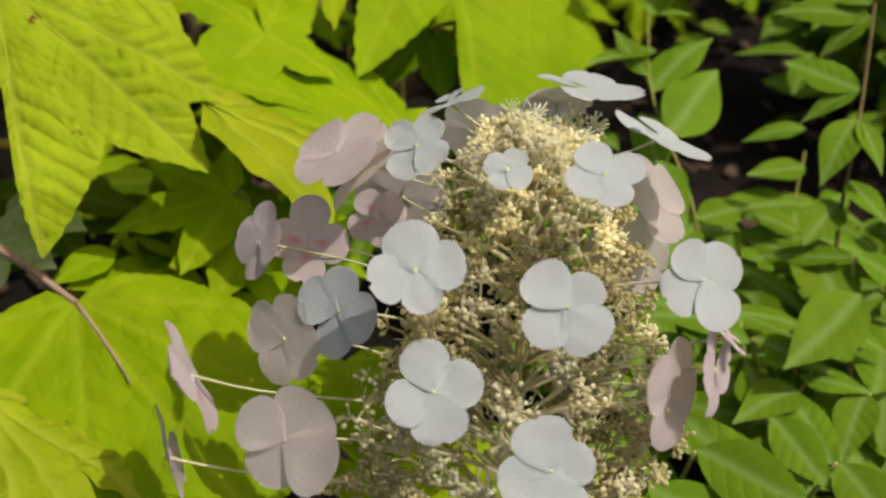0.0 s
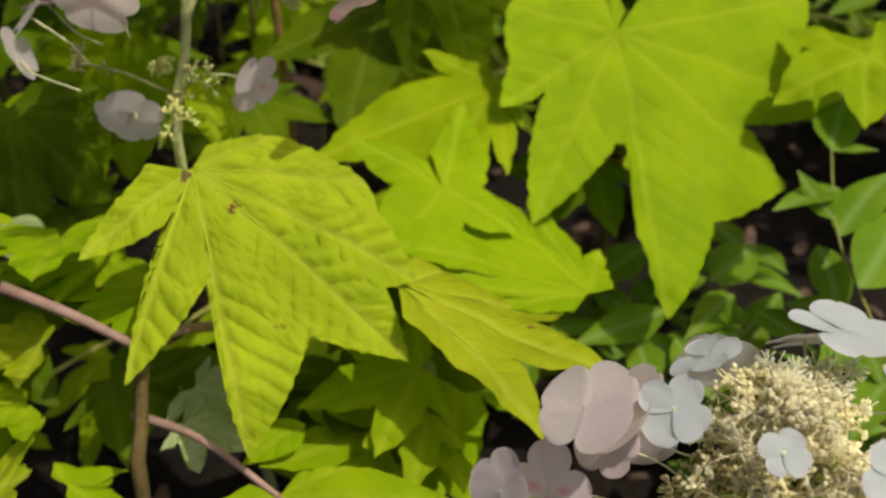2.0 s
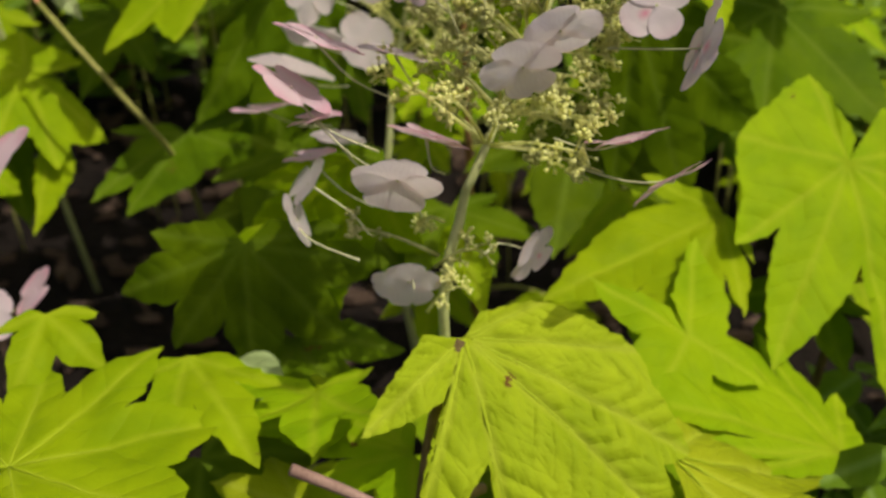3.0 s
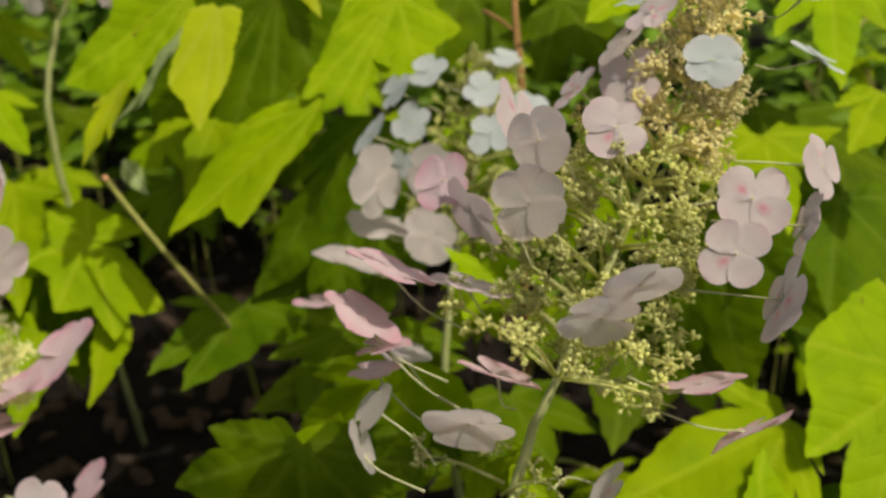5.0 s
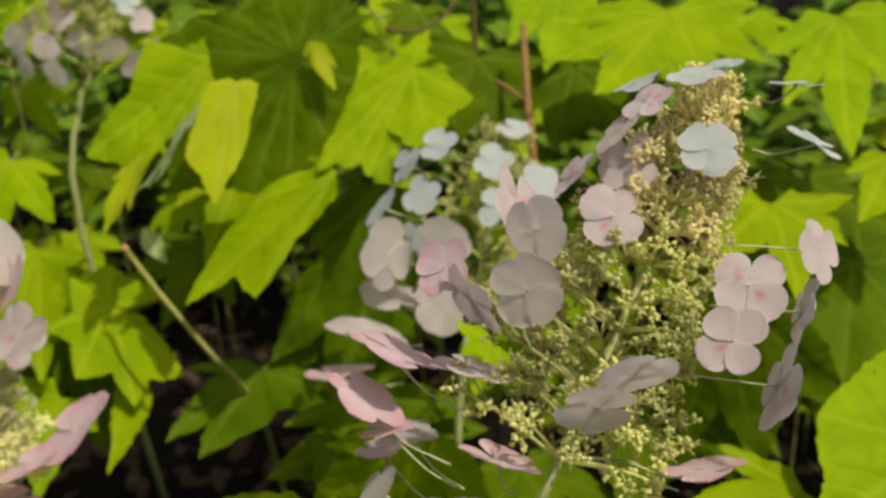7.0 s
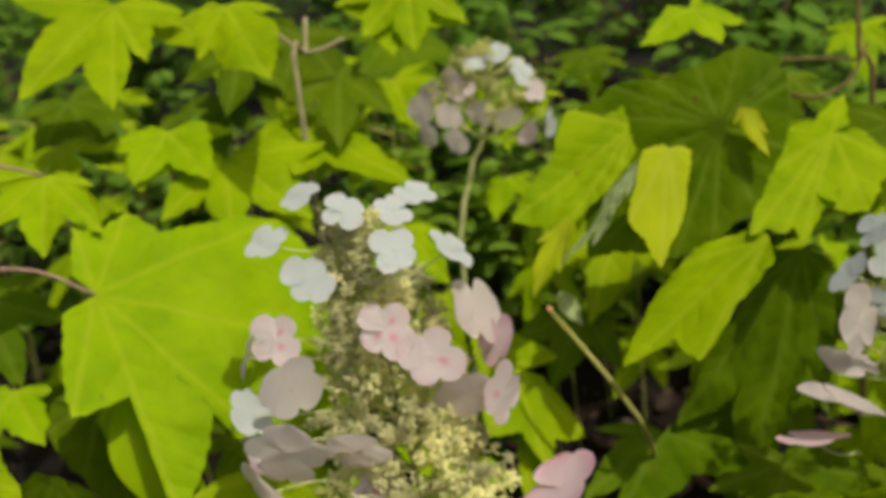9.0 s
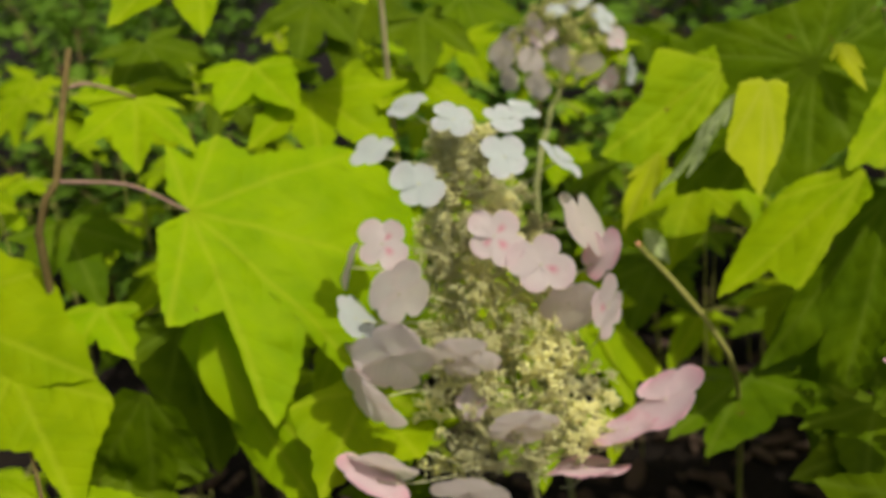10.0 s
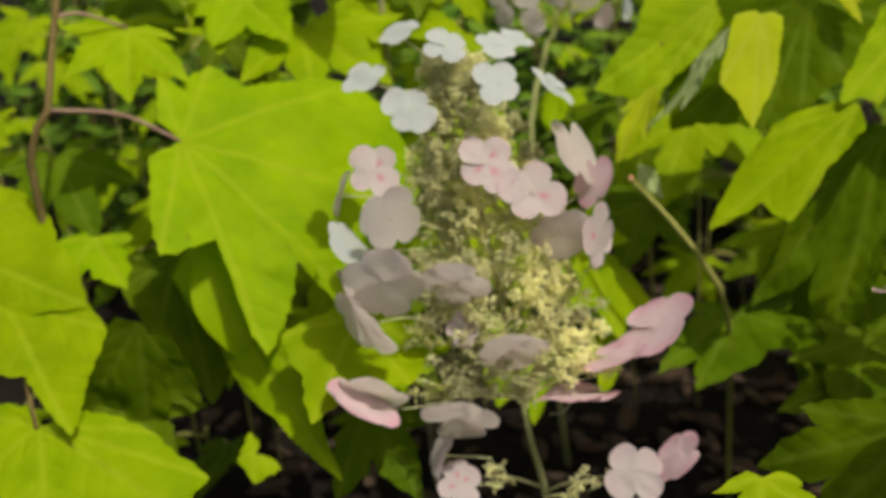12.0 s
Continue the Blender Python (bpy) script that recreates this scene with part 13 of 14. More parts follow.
oak_leaf(low_branch_53, (-0.0575, 0.6375, 0.5034), (0.44, -0.73, -0.52), (0.20, -0.45, 1.00), [(-94, 0.039, 0.005), (-39, 0.057, 0.001), (5, 0.089, 0.020), (54, 0.059, 0.001), (99, 0.040, 0.002)], 0.56, LEAF_LIME, 353, 0.009, 6, veins=False, petiole=[(-0.0756, 0.6781, 0.4984), (-0.0938, 0.7188, 0.4834)], petiole_material=GREENSTEM)
low_branch_54 = thing("hydrangea_branch", (0.1184, 1.1666, 0.0000), "low hydrangea shoot with shaded green lobed leaves", "shrub", "hydrangea branches")
stem(low_branch_54, [(0.1217, 1.1466, 0.2015), (0.1184, 1.1666, 0.0000)], 0.0007, 0.0012, GREENSTEM)
oak_leaf(low_branch_54, (0.1291, 1.0582, 0.1995), (0.09, -0.91, -0.39), (0.06, -0.45, 1.00), [(-98, 0.059, 0.008), (-50, 0.085, 0.001), (0, 0.108, 0.007), (42, 0.074, 0.004), (100, 0.055, 0.004)], 0.50, LEAF_LIME, 354, 0.009, 6, veins=False, petiole=[(0.1254, 1.1024, 0.1945), (0.1217, 1.1466, 0.1795)], petiole_material=GREENSTEM)
oak_leaf(low_branch_54, (0.1142, 1.1550, 0.2115), (0.92, -0.02, -0.40), (-0.27, -0.45, 1.00), [(-89, 0.053, 0.004), (-40, 0.072, 0.011), (4, 0.107, 0.022), (48, 0.070, 0.010), (102, 0.044, 0.007)], 0.61, LEAF_SHADED, 355, 0.009, 6, veins=False, petiole=[(0.1180, 1.1508, 0.2065), (0.1217, 1.1466, 0.1915)], petiole_material=GREENSTEM)
low_branch_55 = thing("hydrangea_branch", (-0.0482, 0.1834, 0.0000), "low hydrangea shoot with shaded green lobed leaves", "shrub", "hydrangea branches")
stem(low_branch_55, [(-0.0475, 0.1634, 0.0529), (-0.0482, 0.1834, 0.0000)], 0.0007, 0.0012, GREENSTEM)
oak_leaf(low_branch_55, (-0.0475, 0.1234, 0.0629), (-0.26, -0.71, -0.65), (0.29, -0.45, 1.00), [(-97, 0.050, 0.010), (-39, 0.062, 0.008), (0, 0.093, 0.004), (43, 0.062, 0.009), (99, 0.038, 0.004)], 0.56, LEAF_LIME, 356, 0.009, 6, veins=False, petiole=[(-0.0475, 0.1434, 0.0579), (-0.0475, 0.1634, 0.0429)], petiole_material=GREENSTEM)
low_branch_56 = thing("hydrangea_branch", (-0.5112, 0.9865, 0.0000), "low hydrangea shoot with shaded green lobed leaves", "shrub", "hydrangea branches")
stem(low_branch_56, [(-0.5296, 0.9665, 0.2663), (-0.5112, 0.9865, 0.0000)], 0.0007, 0.0012, GREENSTEM)
oak_leaf(low_branch_56, (-0.5296, 0.9265, 0.2763), (0.32, -0.92, -0.20), (-0.28, -0.45, 1.00), [(-92, 0.048, 0.011), (-39, 0.070, 0.007), (2, 0.086, 0.004), (46, 0.075, 0.000), (92, 0.042, 0.000)], 0.60, LEAF_SHADED, 357, 0.009, 6, veins=False, petiole=[(-0.5296, 0.9465, 0.2713), (-0.5296, 0.9665, 0.2563)], petiole_material=GREENSTEM)
low_branch_57 = thing("hydrangea_branch", (0.1841, 0.8523, 0.0000), "low hydrangea shoot with shaded green lobed leaves", "shrub", "hydrangea branches")
stem(low_branch_57, [(0.1675, 0.8323, 0.2647), (0.1841, 0.8523, 0.0000)], 0.0007, 0.0012, GREENSTEM)
oak_leaf(low_branch_57, (0.1094, 0.8440, 0.2747), (0.55, 0.44, -0.71), (-0.27, -0.45, 1.00), [(-94, 0.054, 0.010), (-47, 0.090, 0.002), (-1, 0.122, 0.025), (50, 0.082, 0.013), (99, 0.059, 0.013)], 0.58, LEAF_LIME, 358, 0.009, 6, veins=False, petiole=[(0.1384, 0.8381, 0.2697), (0.1675, 0.8323, 0.2547)], petiole_material=GREENSTEM)
oak_leaf(low_branch_57, (0.2257, 0.7405, 0.2575), (0.59, -0.79, -0.17), (-0.11, -0.45, 1.00), [(-95, 0.036, 0.003), (-39, 0.057, 0.001), (-5, 0.071, 0.015), (43, 0.055, 0.003), (103, 0.036, 0.008)], 0.51, LEAF_LIME, 359, 0.009, 6, veins=False, petiole=[(0.1966, 0.7864, 0.2525), (0.1675, 0.8323, 0.2375)], petiole_material=GREENSTEM)
low_branch_58 = thing("hydrangea_branch", (-0.1553, 0.5552, 0.0000), "low hydrangea shoot with shaded green lobed leaves", "shrub", "hydrangea branches")
stem(low_branch_58, [(-0.1410, 0.5352, 0.0854), (-0.1553, 0.5552, 0.0000)], 0.0007, 0.0012, GREENSTEM)
oak_leaf(low_branch_58, (-0.0885, 0.4929, 0.0753), (0.09, -0.97, -0.23), (-0.27, -0.45, 1.00), [(-89, 0.046, 0.009), (-39, 0.059, 0.009), (4, 0.084, 0.015), (47, 0.063, 0.011), (101, 0.040, 0.006)], 0.50, LEAF_LIME, 360, 0.009, 6, veins=False, petiole=[(-0.1147, 0.5141, 0.0703), (-0.1410, 0.5352, 0.0553)], petiole_material=GREENSTEM)
oak_leaf(low_branch_58, (-0.1934, 0.4975, 0.0954), (-0.17, -0.72, -0.67), (-0.18, -0.45, 1.00), [(-91, 0.042, 0.005), (-49, 0.067, 0.014), (2, 0.078, 0.004), (48, 0.065, 0.013), (101, 0.037, 0.007)], 0.58, LEAF_LIME, 361, 0.009, 6, veins=False, petiole=[(-0.1672, 0.5164, 0.0904), (-0.1410, 0.5352, 0.0754)], petiole_material=GREENSTEM)
low_branch_59 = thing("hydrangea_branch", (0.1325, 0.7458, 0.0000), "low hydrangea shoot with shaded green lobed leaves", "shrub", "hydrangea branches")
stem(low_branch_59, [(0.1311, 0.7258, 0.4751), (0.1325, 0.7458, 0.0000)], 0.0007, 0.0012, GREENSTEM)
oak_leaf(low_branch_59, (0.1311, 0.6858, 0.4851), (-0.18, -0.74, -0.65), (0.04, -0.45, 1.00), [(-99, 0.040, 0.011), (-45, 0.059, 0.014), (0, 0.087, 0.000), (43, 0.061, 0.013), (104, 0.040, 0.010)], 0.68, LEAF_LIME, 362, 0.009, 6, veins=False, petiole=[(0.1311, 0.7058, 0.4801), (0.1311, 0.7258, 0.4651)], petiole_material=GREENSTEM)
low_branch_60 = thing("hydrangea_branch", (0.4112, 1.4122, 0.0000), "low hydrangea shoot with shaded green lobed leaves", "shrub", "hydrangea branches")
stem(low_branch_60, [(0.3933, 1.3922, 0.3465), (0.4112, 1.4122, 0.0000)], 0.0007, 0.0012, GREENSTEM)
oak_leaf(low_branch_60, (0.3933, 1.3522, 0.3565), (-0.14, -0.90, -0.42), (-0.14, -0.45, 1.00), [(-90, 0.036, 0.002), (-50, 0.057, 0.005), (-3, 0.075, 0.007), (54, 0.057, 0.005), (102, 0.034, 0.002)], 0.66, LEAF_SHADED, 363, 0.009, 6, veins=False, petiole=[(0.3933, 1.3722, 0.3515), (0.3933, 1.3922, 0.3365)], petiole_material=GREENSTEM)
low_branch_61 = thing("hydrangea_branch", (-0.7261, 0.9493, 0.0000), "low hydrangea shoot with shaded green lobed leaves", "shrub", "hydrangea branches")
stem(low_branch_61, [(-0.7149, 0.9293, 0.2933), (-0.7261, 0.9493, 0.0000)], 0.0007, 0.0012, GREENSTEM)
oak_leaf(low_branch_61, (-0.7149, 0.8893, 0.3033), (0.03, -0.97, -0.25), (0.16, -0.45, 1.00), [(-100, 0.055, 0.005), (-49, 0.071, 0.017), (1, 0.092, 0.020), (45, 0.066, 0.000), (96, 0.052, 0.008)], 0.50, LEAF_SHADED, 364, 0.009, 6, veins=False, petiole=[(-0.7149, 0.9093, 0.2983), (-0.7149, 0.9293, 0.2833)], petiole_material=GREENSTEM)
low_branch_62 = thing("hydrangea_branch", (-0.9758, 0.5341, 0.0000), "low hydrangea shoot with shaded green lobed leaves", "shrub", "hydrangea branches")
stem(low_branch_62, [(-0.9586, 0.5141, 0.0794), (-0.9758, 0.5341, 0.0000)], 0.0007, 0.0012, GREENSTEM)
oak_leaf(low_branch_62, (-0.9185, 0.4880, 0.0789), (0.08, -0.98, -0.15), (-0.18, -0.45, 1.00), [(-95, 0.045, 0.003), (-49, 0.065, 0.013), (-6, 0.083, 0.010), (48, 0.069, 0.000), (94, 0.038, 0.001)], 0.63, LEAF_SHADED, 365, 0.009, 6, veins=False, petiole=[(-0.9386, 0.5011, 0.0739), (-0.9586, 0.5141, 0.0589)], petiole_material=GREENSTEM)
oak_leaf(low_branch_62, (-0.9988, 0.4602, 0.0894), (-0.21, -0.96, -0.17), (-0.23, -0.45, 1.00), [(-90, 0.054, 0.006), (-49, 0.087, 0.011), (5, 0.112, 0.014), (54, 0.076, 0.012), (104, 0.050, 0.006)], 0.58, LEAF_LIME, 366, 0.009, 6, veins=False, petiole=[(-0.9787, 0.4871, 0.0844), (-0.9586, 0.5141, 0.0694)], petiole_material=GREENSTEM)
low_branch_63 = thing("hydrangea_branch", (0.5065, 0.9537, 0.0000), "low hydrangea shoot with shaded green lobed leaves", "shrub", "hydrangea branches")
stem(low_branch_63, [(0.4982, 0.9337, 0.0792), (0.5065, 0.9537, 0.0000)], 0.0007, 0.0012, GREENSTEM)
oak_leaf(low_branch_63, (0.4982, 0.8937, 0.0892), (0.28, -0.83, -0.49), (-0.12, -0.45, 1.00), [(-95, 0.047, 0.011), (-51, 0.068, 0.011), (1, 0.083, 0.011), (54, 0.061, 0.005), (104, 0.043, 0.009)], 0.57, LEAF_LIME, 367, 0.009, 6, veins=False, petiole=[(0.4982, 0.9137, 0.0842), (0.4982, 0.9337, 0.0692)], petiole_material=GREENSTEM)
low_branch_64 = thing("hydrangea_branch", (-0.4954, 0.3149, 0.0000), "low hydrangea shoot with shaded green lobed leaves", "shrub", "hydrangea branches")
stem(low_branch_64, [(-0.4754, 0.2949, 0.0762), (-0.4954, 0.3149, 0.0000)], 0.0007, 0.0012, GREENSTEM)
oak_leaf(low_branch_64, (-0.4754, 0.2549, 0.0862), (-0.25, -0.75, -0.62), (0.07, -0.45, 1.00), [(-92, 0.051, 0.011), (-51, 0.070, 0.009), (1, 0.095, 0.004), (44, 0.070, 0.002), (92, 0.052, 0.011)], 0.61, LEAF_LIME, 368, 0.009, 6, veins=False, petiole=[(-0.4754, 0.2749, 0.0812), (-0.4754, 0.2949, 0.0662)], petiole_material=GREENSTEM)
low_branch_65 = thing("hydrangea_branch", (0.0210, 0.9879, 0.0000), "low hydrangea shoot with shaded green lobed leaves", "shrub", "hydrangea branches")
stem(low_branch_65, [(0.0047, 0.9679, 0.1354), (0.0210, 0.9879, 0.0000)], 0.0007, 0.0012, GREENSTEM)
oak_leaf(low_branch_65, (0.0047, 0.9279, 0.1454), (0.01, -0.76, -0.65), (-0.05, -0.45, 1.00), [(-95, 0.042, 0.004), (-48, 0.066, 0.014), (3, 0.092, 0.016), (48, 0.059, 0.005), (102, 0.037, 0.001)], 0.58, LEAF_LIME, 369, 0.009, 6, veins=False, petiole=[(0.0047, 0.9479, 0.1404), (0.0047, 0.9679, 0.1254)], petiole_material=GREENSTEM)
low_branch_66 = thing("hydrangea_branch", (-0.5160, 0.7581, 0.0000), "low hydrangea shoot with shaded green lobed leaves", "shrub", "hydrangea branches")
stem(low_branch_66, [(-0.5317, 0.7381, 0.5266), (-0.5160, 0.7581, 0.0000)], 0.0007, 0.0012, GREENSTEM)
oak_leaf(low_branch_66, (-0.5294, 0.6566, 0.5284), (-0.30, -0.89, -0.35), (-0.12, -0.45, 1.00), [(-98, 0.037, 0.001), (-40, 0.055, 0.004), (2, 0.071, 0.017), (45, 0.051, 0.002), (95, 0.036, 0.003)], 0.65, LEAF_LIME, 370, 0.009, 6, veins=False, petiole=[(-0.5306, 0.6974, 0.5234), (-0.5317, 0.7381, 0.5084)], petiole_material=GREENSTEM)
oak_leaf(low_branch_66, (-0.5341, 0.7396, 0.5366), (0.58, 0.80, -0.18), (-0.28, -0.45, 1.00), [(-99, 0.053, 0.004), (-49, 0.072, 0.017), (0, 0.106, 0.018), (51, 0.078, 0.010), (97, 0.053, 0.011)], 0.67, LEAF_SHADED, 371, 0.009, 6, veins=False, petiole=[(-0.5329, 0.7388, 0.5316), (-0.5317, 0.7381, 0.5166)], petiole_material=GREENSTEM)
low_branch_67 = thing("hydrangea_branch", (-1.0731, 1.0963, 0.0000), "low hydrangea shoot with shaded green lobed leaves", "shrub", "hydrangea branches")
stem(low_branch_67, [(-1.0928, 1.0763, 0.3486), (-1.0731, 1.0963, 0.0000)], 0.0007, 0.0012, GREENSTEM)
oak_leaf(low_branch_67, (-1.0928, 1.0363, 0.3586), (0.26, -0.77, -0.58), (-0.29, -0.45, 1.00), [(-94, 0.044, 0.003), (-40, 0.068, 0.010), (2, 0.092, 0.003), (53, 0.065, 0.016), (98, 0.046, 0.005)], 0.52, LEAF_LIME, 372, 0.009, 6, veins=False, petiole=[(-1.0928, 1.0563, 0.3536), (-1.0928, 1.0763, 0.3386)], petiole_material=GREENSTEM)
low_branch_68 = thing("hydrangea_branch", (-0.2688, 1.2308, 0.0000), "low hydrangea shoot with shaded green lobed leaves", "shrub", "hydrangea branches")
stem(low_branch_68, [(-0.2548, 1.2108, 0.1881), (-0.2688, 1.2308, 0.0000)], 0.0007, 0.0012, GREENSTEM)
oak_leaf(low_branch_68, (-0.2548, 1.1708, 0.1981), (-0.04, -0.86, -0.51), (0.23, -0.45, 1.00), [(-101, 0.039, 0.002), (-43, 0.061, 0.014), (-2, 0.087, 0.002), (49, 0.064, 0.012), (96, 0.038, 0.010)], 0.67, LEAF_LIME, 373, 0.009, 6, veins=False, petiole=[(-0.2548, 1.1908, 0.1931), (-0.2548, 1.2108, 0.1781)], petiole_material=GREENSTEM)
low_branch_69 = thing("hydrangea_branch", (-0.8423, 1.1033, 0.0000), "low hydrangea shoot with shaded green lobed leaves", "shrub", "hydrangea branches")
stem(low_branch_69, [(-0.8441, 1.0833, 0.4962), (-0.8423, 1.1033, 0.0000)], 0.0007, 0.0012, GREENSTEM)
oak_leaf(low_branch_69, (-0.8441, 1.0433, 0.5062), (-0.36, -0.91, -0.22), (0.29, -0.45, 1.00), [(-96, 0.043, 0.008), (-49, 0.061, 0.006), (-2, 0.083, 0.018), (45, 0.058, 0.012), (92, 0.038, 0.001)], 0.67, LEAF_LIME, 374, 0.009, 6, veins=False, petiole=[(-0.8441, 1.0633, 0.5012), (-0.8441, 1.0833, 0.4862)], petiole_material=GREENSTEM)
low_branch_70 = thing("hydrangea_branch", (-0.3146, 1.2768, 0.0000), "low hydrangea shoot with shaded green lobed leaves", "shrub", "hydrangea branches")
stem(low_branch_70, [(-0.3167, 1.2568, 0.4000), (-0.3146, 1.2768, 0.0000)], 0.0007, 0.0012, GREENSTEM)
oak_leaf(low_branch_70, (-0.3167, 1.2168, 0.4100), (0.29, -0.67, -0.69), (-0.00, -0.45, 1.00), [(-101, 0.058, 0.012), (-43, 0.092, 0.010), (-3, 0.110, 0.027), (50, 0.083, 0.020), (93, 0.057, 0.013)], 0.50, LEAF_LIME, 375, 0.009, 6, veins=False, petiole=[(-0.3167, 1.2368, 0.4050), (-0.3167, 1.2568, 0.3900)], petiole_material=GREENSTEM)
low_branch_71 = thing("hydrangea_branch", (0.2833, 1.2437, 0.0000), "low hydrangea shoot with shaded green lobed leaves", "shrub", "hydrangea branches")
stem(low_branch_71, [(0.2638, 1.2237, 0.1566), (0.2833, 1.2437, 0.0000)], 0.0007, 0.0012, GREENSTEM)
oak_leaf(low_branch_71, (0.2638, 1.1837, 0.1666), (0.39, -0.89, -0.23), (-0.22, -0.45, 1.00), [(-98, 0.057, 0.008), (-45, 0.082, 0.009), (-4, 0.116, 0.008), (51, 0.076, 0.006), (99, 0.048, 0.002)], 0.64, LEAF_LIME, 376, 0.009, 6, veins=False, petiole=[(0.2638, 1.2037, 0.1616), (0.2638, 1.2237, 0.1466)], petiole_material=GREENSTEM)
low_branch_72 = thing("hydrangea_branch", (-0.8295, 0.8378, 0.0000), "low hydrangea shoot with shaded green lobed leaves", "shrub", "hydrangea branches")
stem(low_branch_72, [(-0.8414, 0.8178, 0.0747), (-0.8295, 0.8378, 0.0000)], 0.0007, 0.0012, GREENSTEM)
oak_leaf(low_branch_72, (-0.8414, 0.7778, 0.0847), (-0.00, -0.91, -0.42), (0.15, -0.45, 1.00), [(-89, 0.059, 0.010), (-44, 0.077, 0.013), (2, 0.116, 0.005), (42, 0.078, 0.014), (102, 0.056, 0.013)], 0.66, LEAF_SHADED, 377, 0.009, 6, veins=False, petiole=[(-0.8414, 0.7978, 0.0797), (-0.8414, 0.8178, 0.0647)], petiole_material=GREENSTEM)
low_branch_73 = thing("hydrangea_branch", (-0.9252, 0.8616, 0.0000), "low hydrangea shoot with shaded green lobed leaves", "shrub", "hydrangea branches")
stem(low_branch_73, [(-0.9313, 0.8416, 0.4963), (-0.9252, 0.8616, 0.0000)], 0.0007, 0.0012, GREENSTEM)
oak_leaf(low_branch_73, (-0.9313, 0.8016, 0.5063), (-0.07, -0.71, -0.70), (-0.23, -0.45, 1.00), [(-100, 0.065, 0.003), (-49, 0.078, 0.009), (3, 0.116, 0.016), (53, 0.078, 0.001), (101, 0.054, 0.003)], 0.57, LEAF_SHADED, 378, 0.009, 6, veins=False, petiole=[(-0.9313, 0.8216, 0.5013), (-0.9313, 0.8416, 0.4863)], petiole_material=GREENSTEM)
low_branch_74 = thing("hydrangea_branch", (-1.3831, 0.8519, 0.0000), "low hydrangea shoot with shaded green lobed leaves", "shrub", "hydrangea branches")
stem(low_branch_74, [(-1.3817, 0.8319, 0.4953), (-1.3831, 0.8519, 0.0000)], 0.0007, 0.0012, GREENSTEM)
oak_leaf(low_branch_74, (-1.3817, 0.7919, 0.5053), (-0.18, -0.77, -0.62), (-0.01, -0.45, 1.00), [(-92, 0.043, 0.002), (-46, 0.064, 0.004), (4, 0.081, 0.008), (53, 0.067, 0.011), (100, 0.046, 0.002)], 0.51, LEAF_SHADED, 379, 0.009, 6, veins=False, petiole=[(-1.3817, 0.8119, 0.5003), (-1.3817, 0.8319, 0.4853)], petiole_material=GREENSTEM)

oak_leaf(branch_d, (-0.4147, 0.5182, 0.5222), (-0.760, -0.443, -0.476), (0.122, -0.816, 0.565), [(-150, 0.022, 0.001), (-54, 0.058, 0.003), (0, 0.129, 0.006), (19, 0.108, 0.005), (34, 0.050, 0.003)], [(-59, 0.026), (-16, 0.073), (10, 0.115), (24, 0.077)], LEAF_LIME, 301, cup=0.1, wave=0.004, step=0.004)
# Filling leaves behind; the darker ones carry their shade in the base colour.
oak_leaf(branch_a, (-0.0379, 0.1227, 0.1756), (-0.778, -0.577, -0.246), (0.018, -0.413, 0.910), [(-100, 0.061, 0.005), (-46, 0.093, 0.007), (0, 0.097, 0.008), (48, 0.090, 0.007), (104, 0.055, 0.004)], 0.70, LEAF_SHADED, 311)
oak_leaf(branch_a, (-0.1510, 0.0953, 0.1937), (0.543, -0.702, -0.461), (0.171, -0.445, 0.879), [(-100, 0.044, 0.004), (-46, 0.068, 0.005), (0, 0.062, 0.005), (48, 0.066, 0.005), (104, 0.040, 0.003)], 0.70, LEAF_SHADED, 312)
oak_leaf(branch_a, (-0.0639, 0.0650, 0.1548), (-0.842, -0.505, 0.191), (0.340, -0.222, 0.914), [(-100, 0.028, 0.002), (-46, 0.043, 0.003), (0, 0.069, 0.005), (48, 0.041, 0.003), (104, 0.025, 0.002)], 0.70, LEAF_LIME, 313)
oak_leaf(branch_b, (0.0982, 0.5038, 0.3425), (-0.198, -0.836, -0.511), (0.061, -0.531, 0.845), [(-100, 0.094, 0.007), (-46, 0.145, 0.012), (0, 0.180, 0.014), (48, 0.139, 0.011), (104, 0.085, 0.007)], 0.70, LEAF_SHADED, 314)
oak_leaf(branch_b, (-0.0626, 0.4389, 0.2836), (-0.198, -0.902, -0.384), (0.088, -0.407, 0.909), [(-100, 0.072, 0.006), (-46, 0.111, 0.009), (0, 0.141, 0.011), (48, 0.107, 0.009), (104, 0.065, 0.005)], 0.70, LEAF_SHADED, 315)
oak_leaf(branch_b, (0.0909, 0.2782, 0.2155), (-0.652, -0.713, -0.257), (0.064, -0.390, 0.918), [(-100, 0.044, 0.004), (-46, 0.068, 0.005), (0, 0.078, 0.006), (48, 0.066, 0.005), (104, 0.040, 0.003)], 0.70, LEAF_SHADED, 316)
oak_leaf(branch_a, (-0.2155, 0.0908, 0.1811), (0.893, -0.443, -0.078), (-0.054, -0.278, 0.959), [(-100, 0.039, 0.003), (-46, 0.060, 0.005), (0, 0.055, 0.004), (48, 0.057, 0.005), (104, 0.035, 0.003)], 0.70, LEAF_SHADED, 317)
oak_leaf(branch_a, (-0.2646, 0.2117, 0.2294), (0.620, -0.754, -0.217), (0.024, -0.259, 0.966), [(-100, 0.050, 0.004), (-46, 0.076, 0.006), (0, 0.073, 0.006), (48, 0.074, 0.006), (104, 0.045, 0.004)], 0.70, LEAF_SHADED, 318)
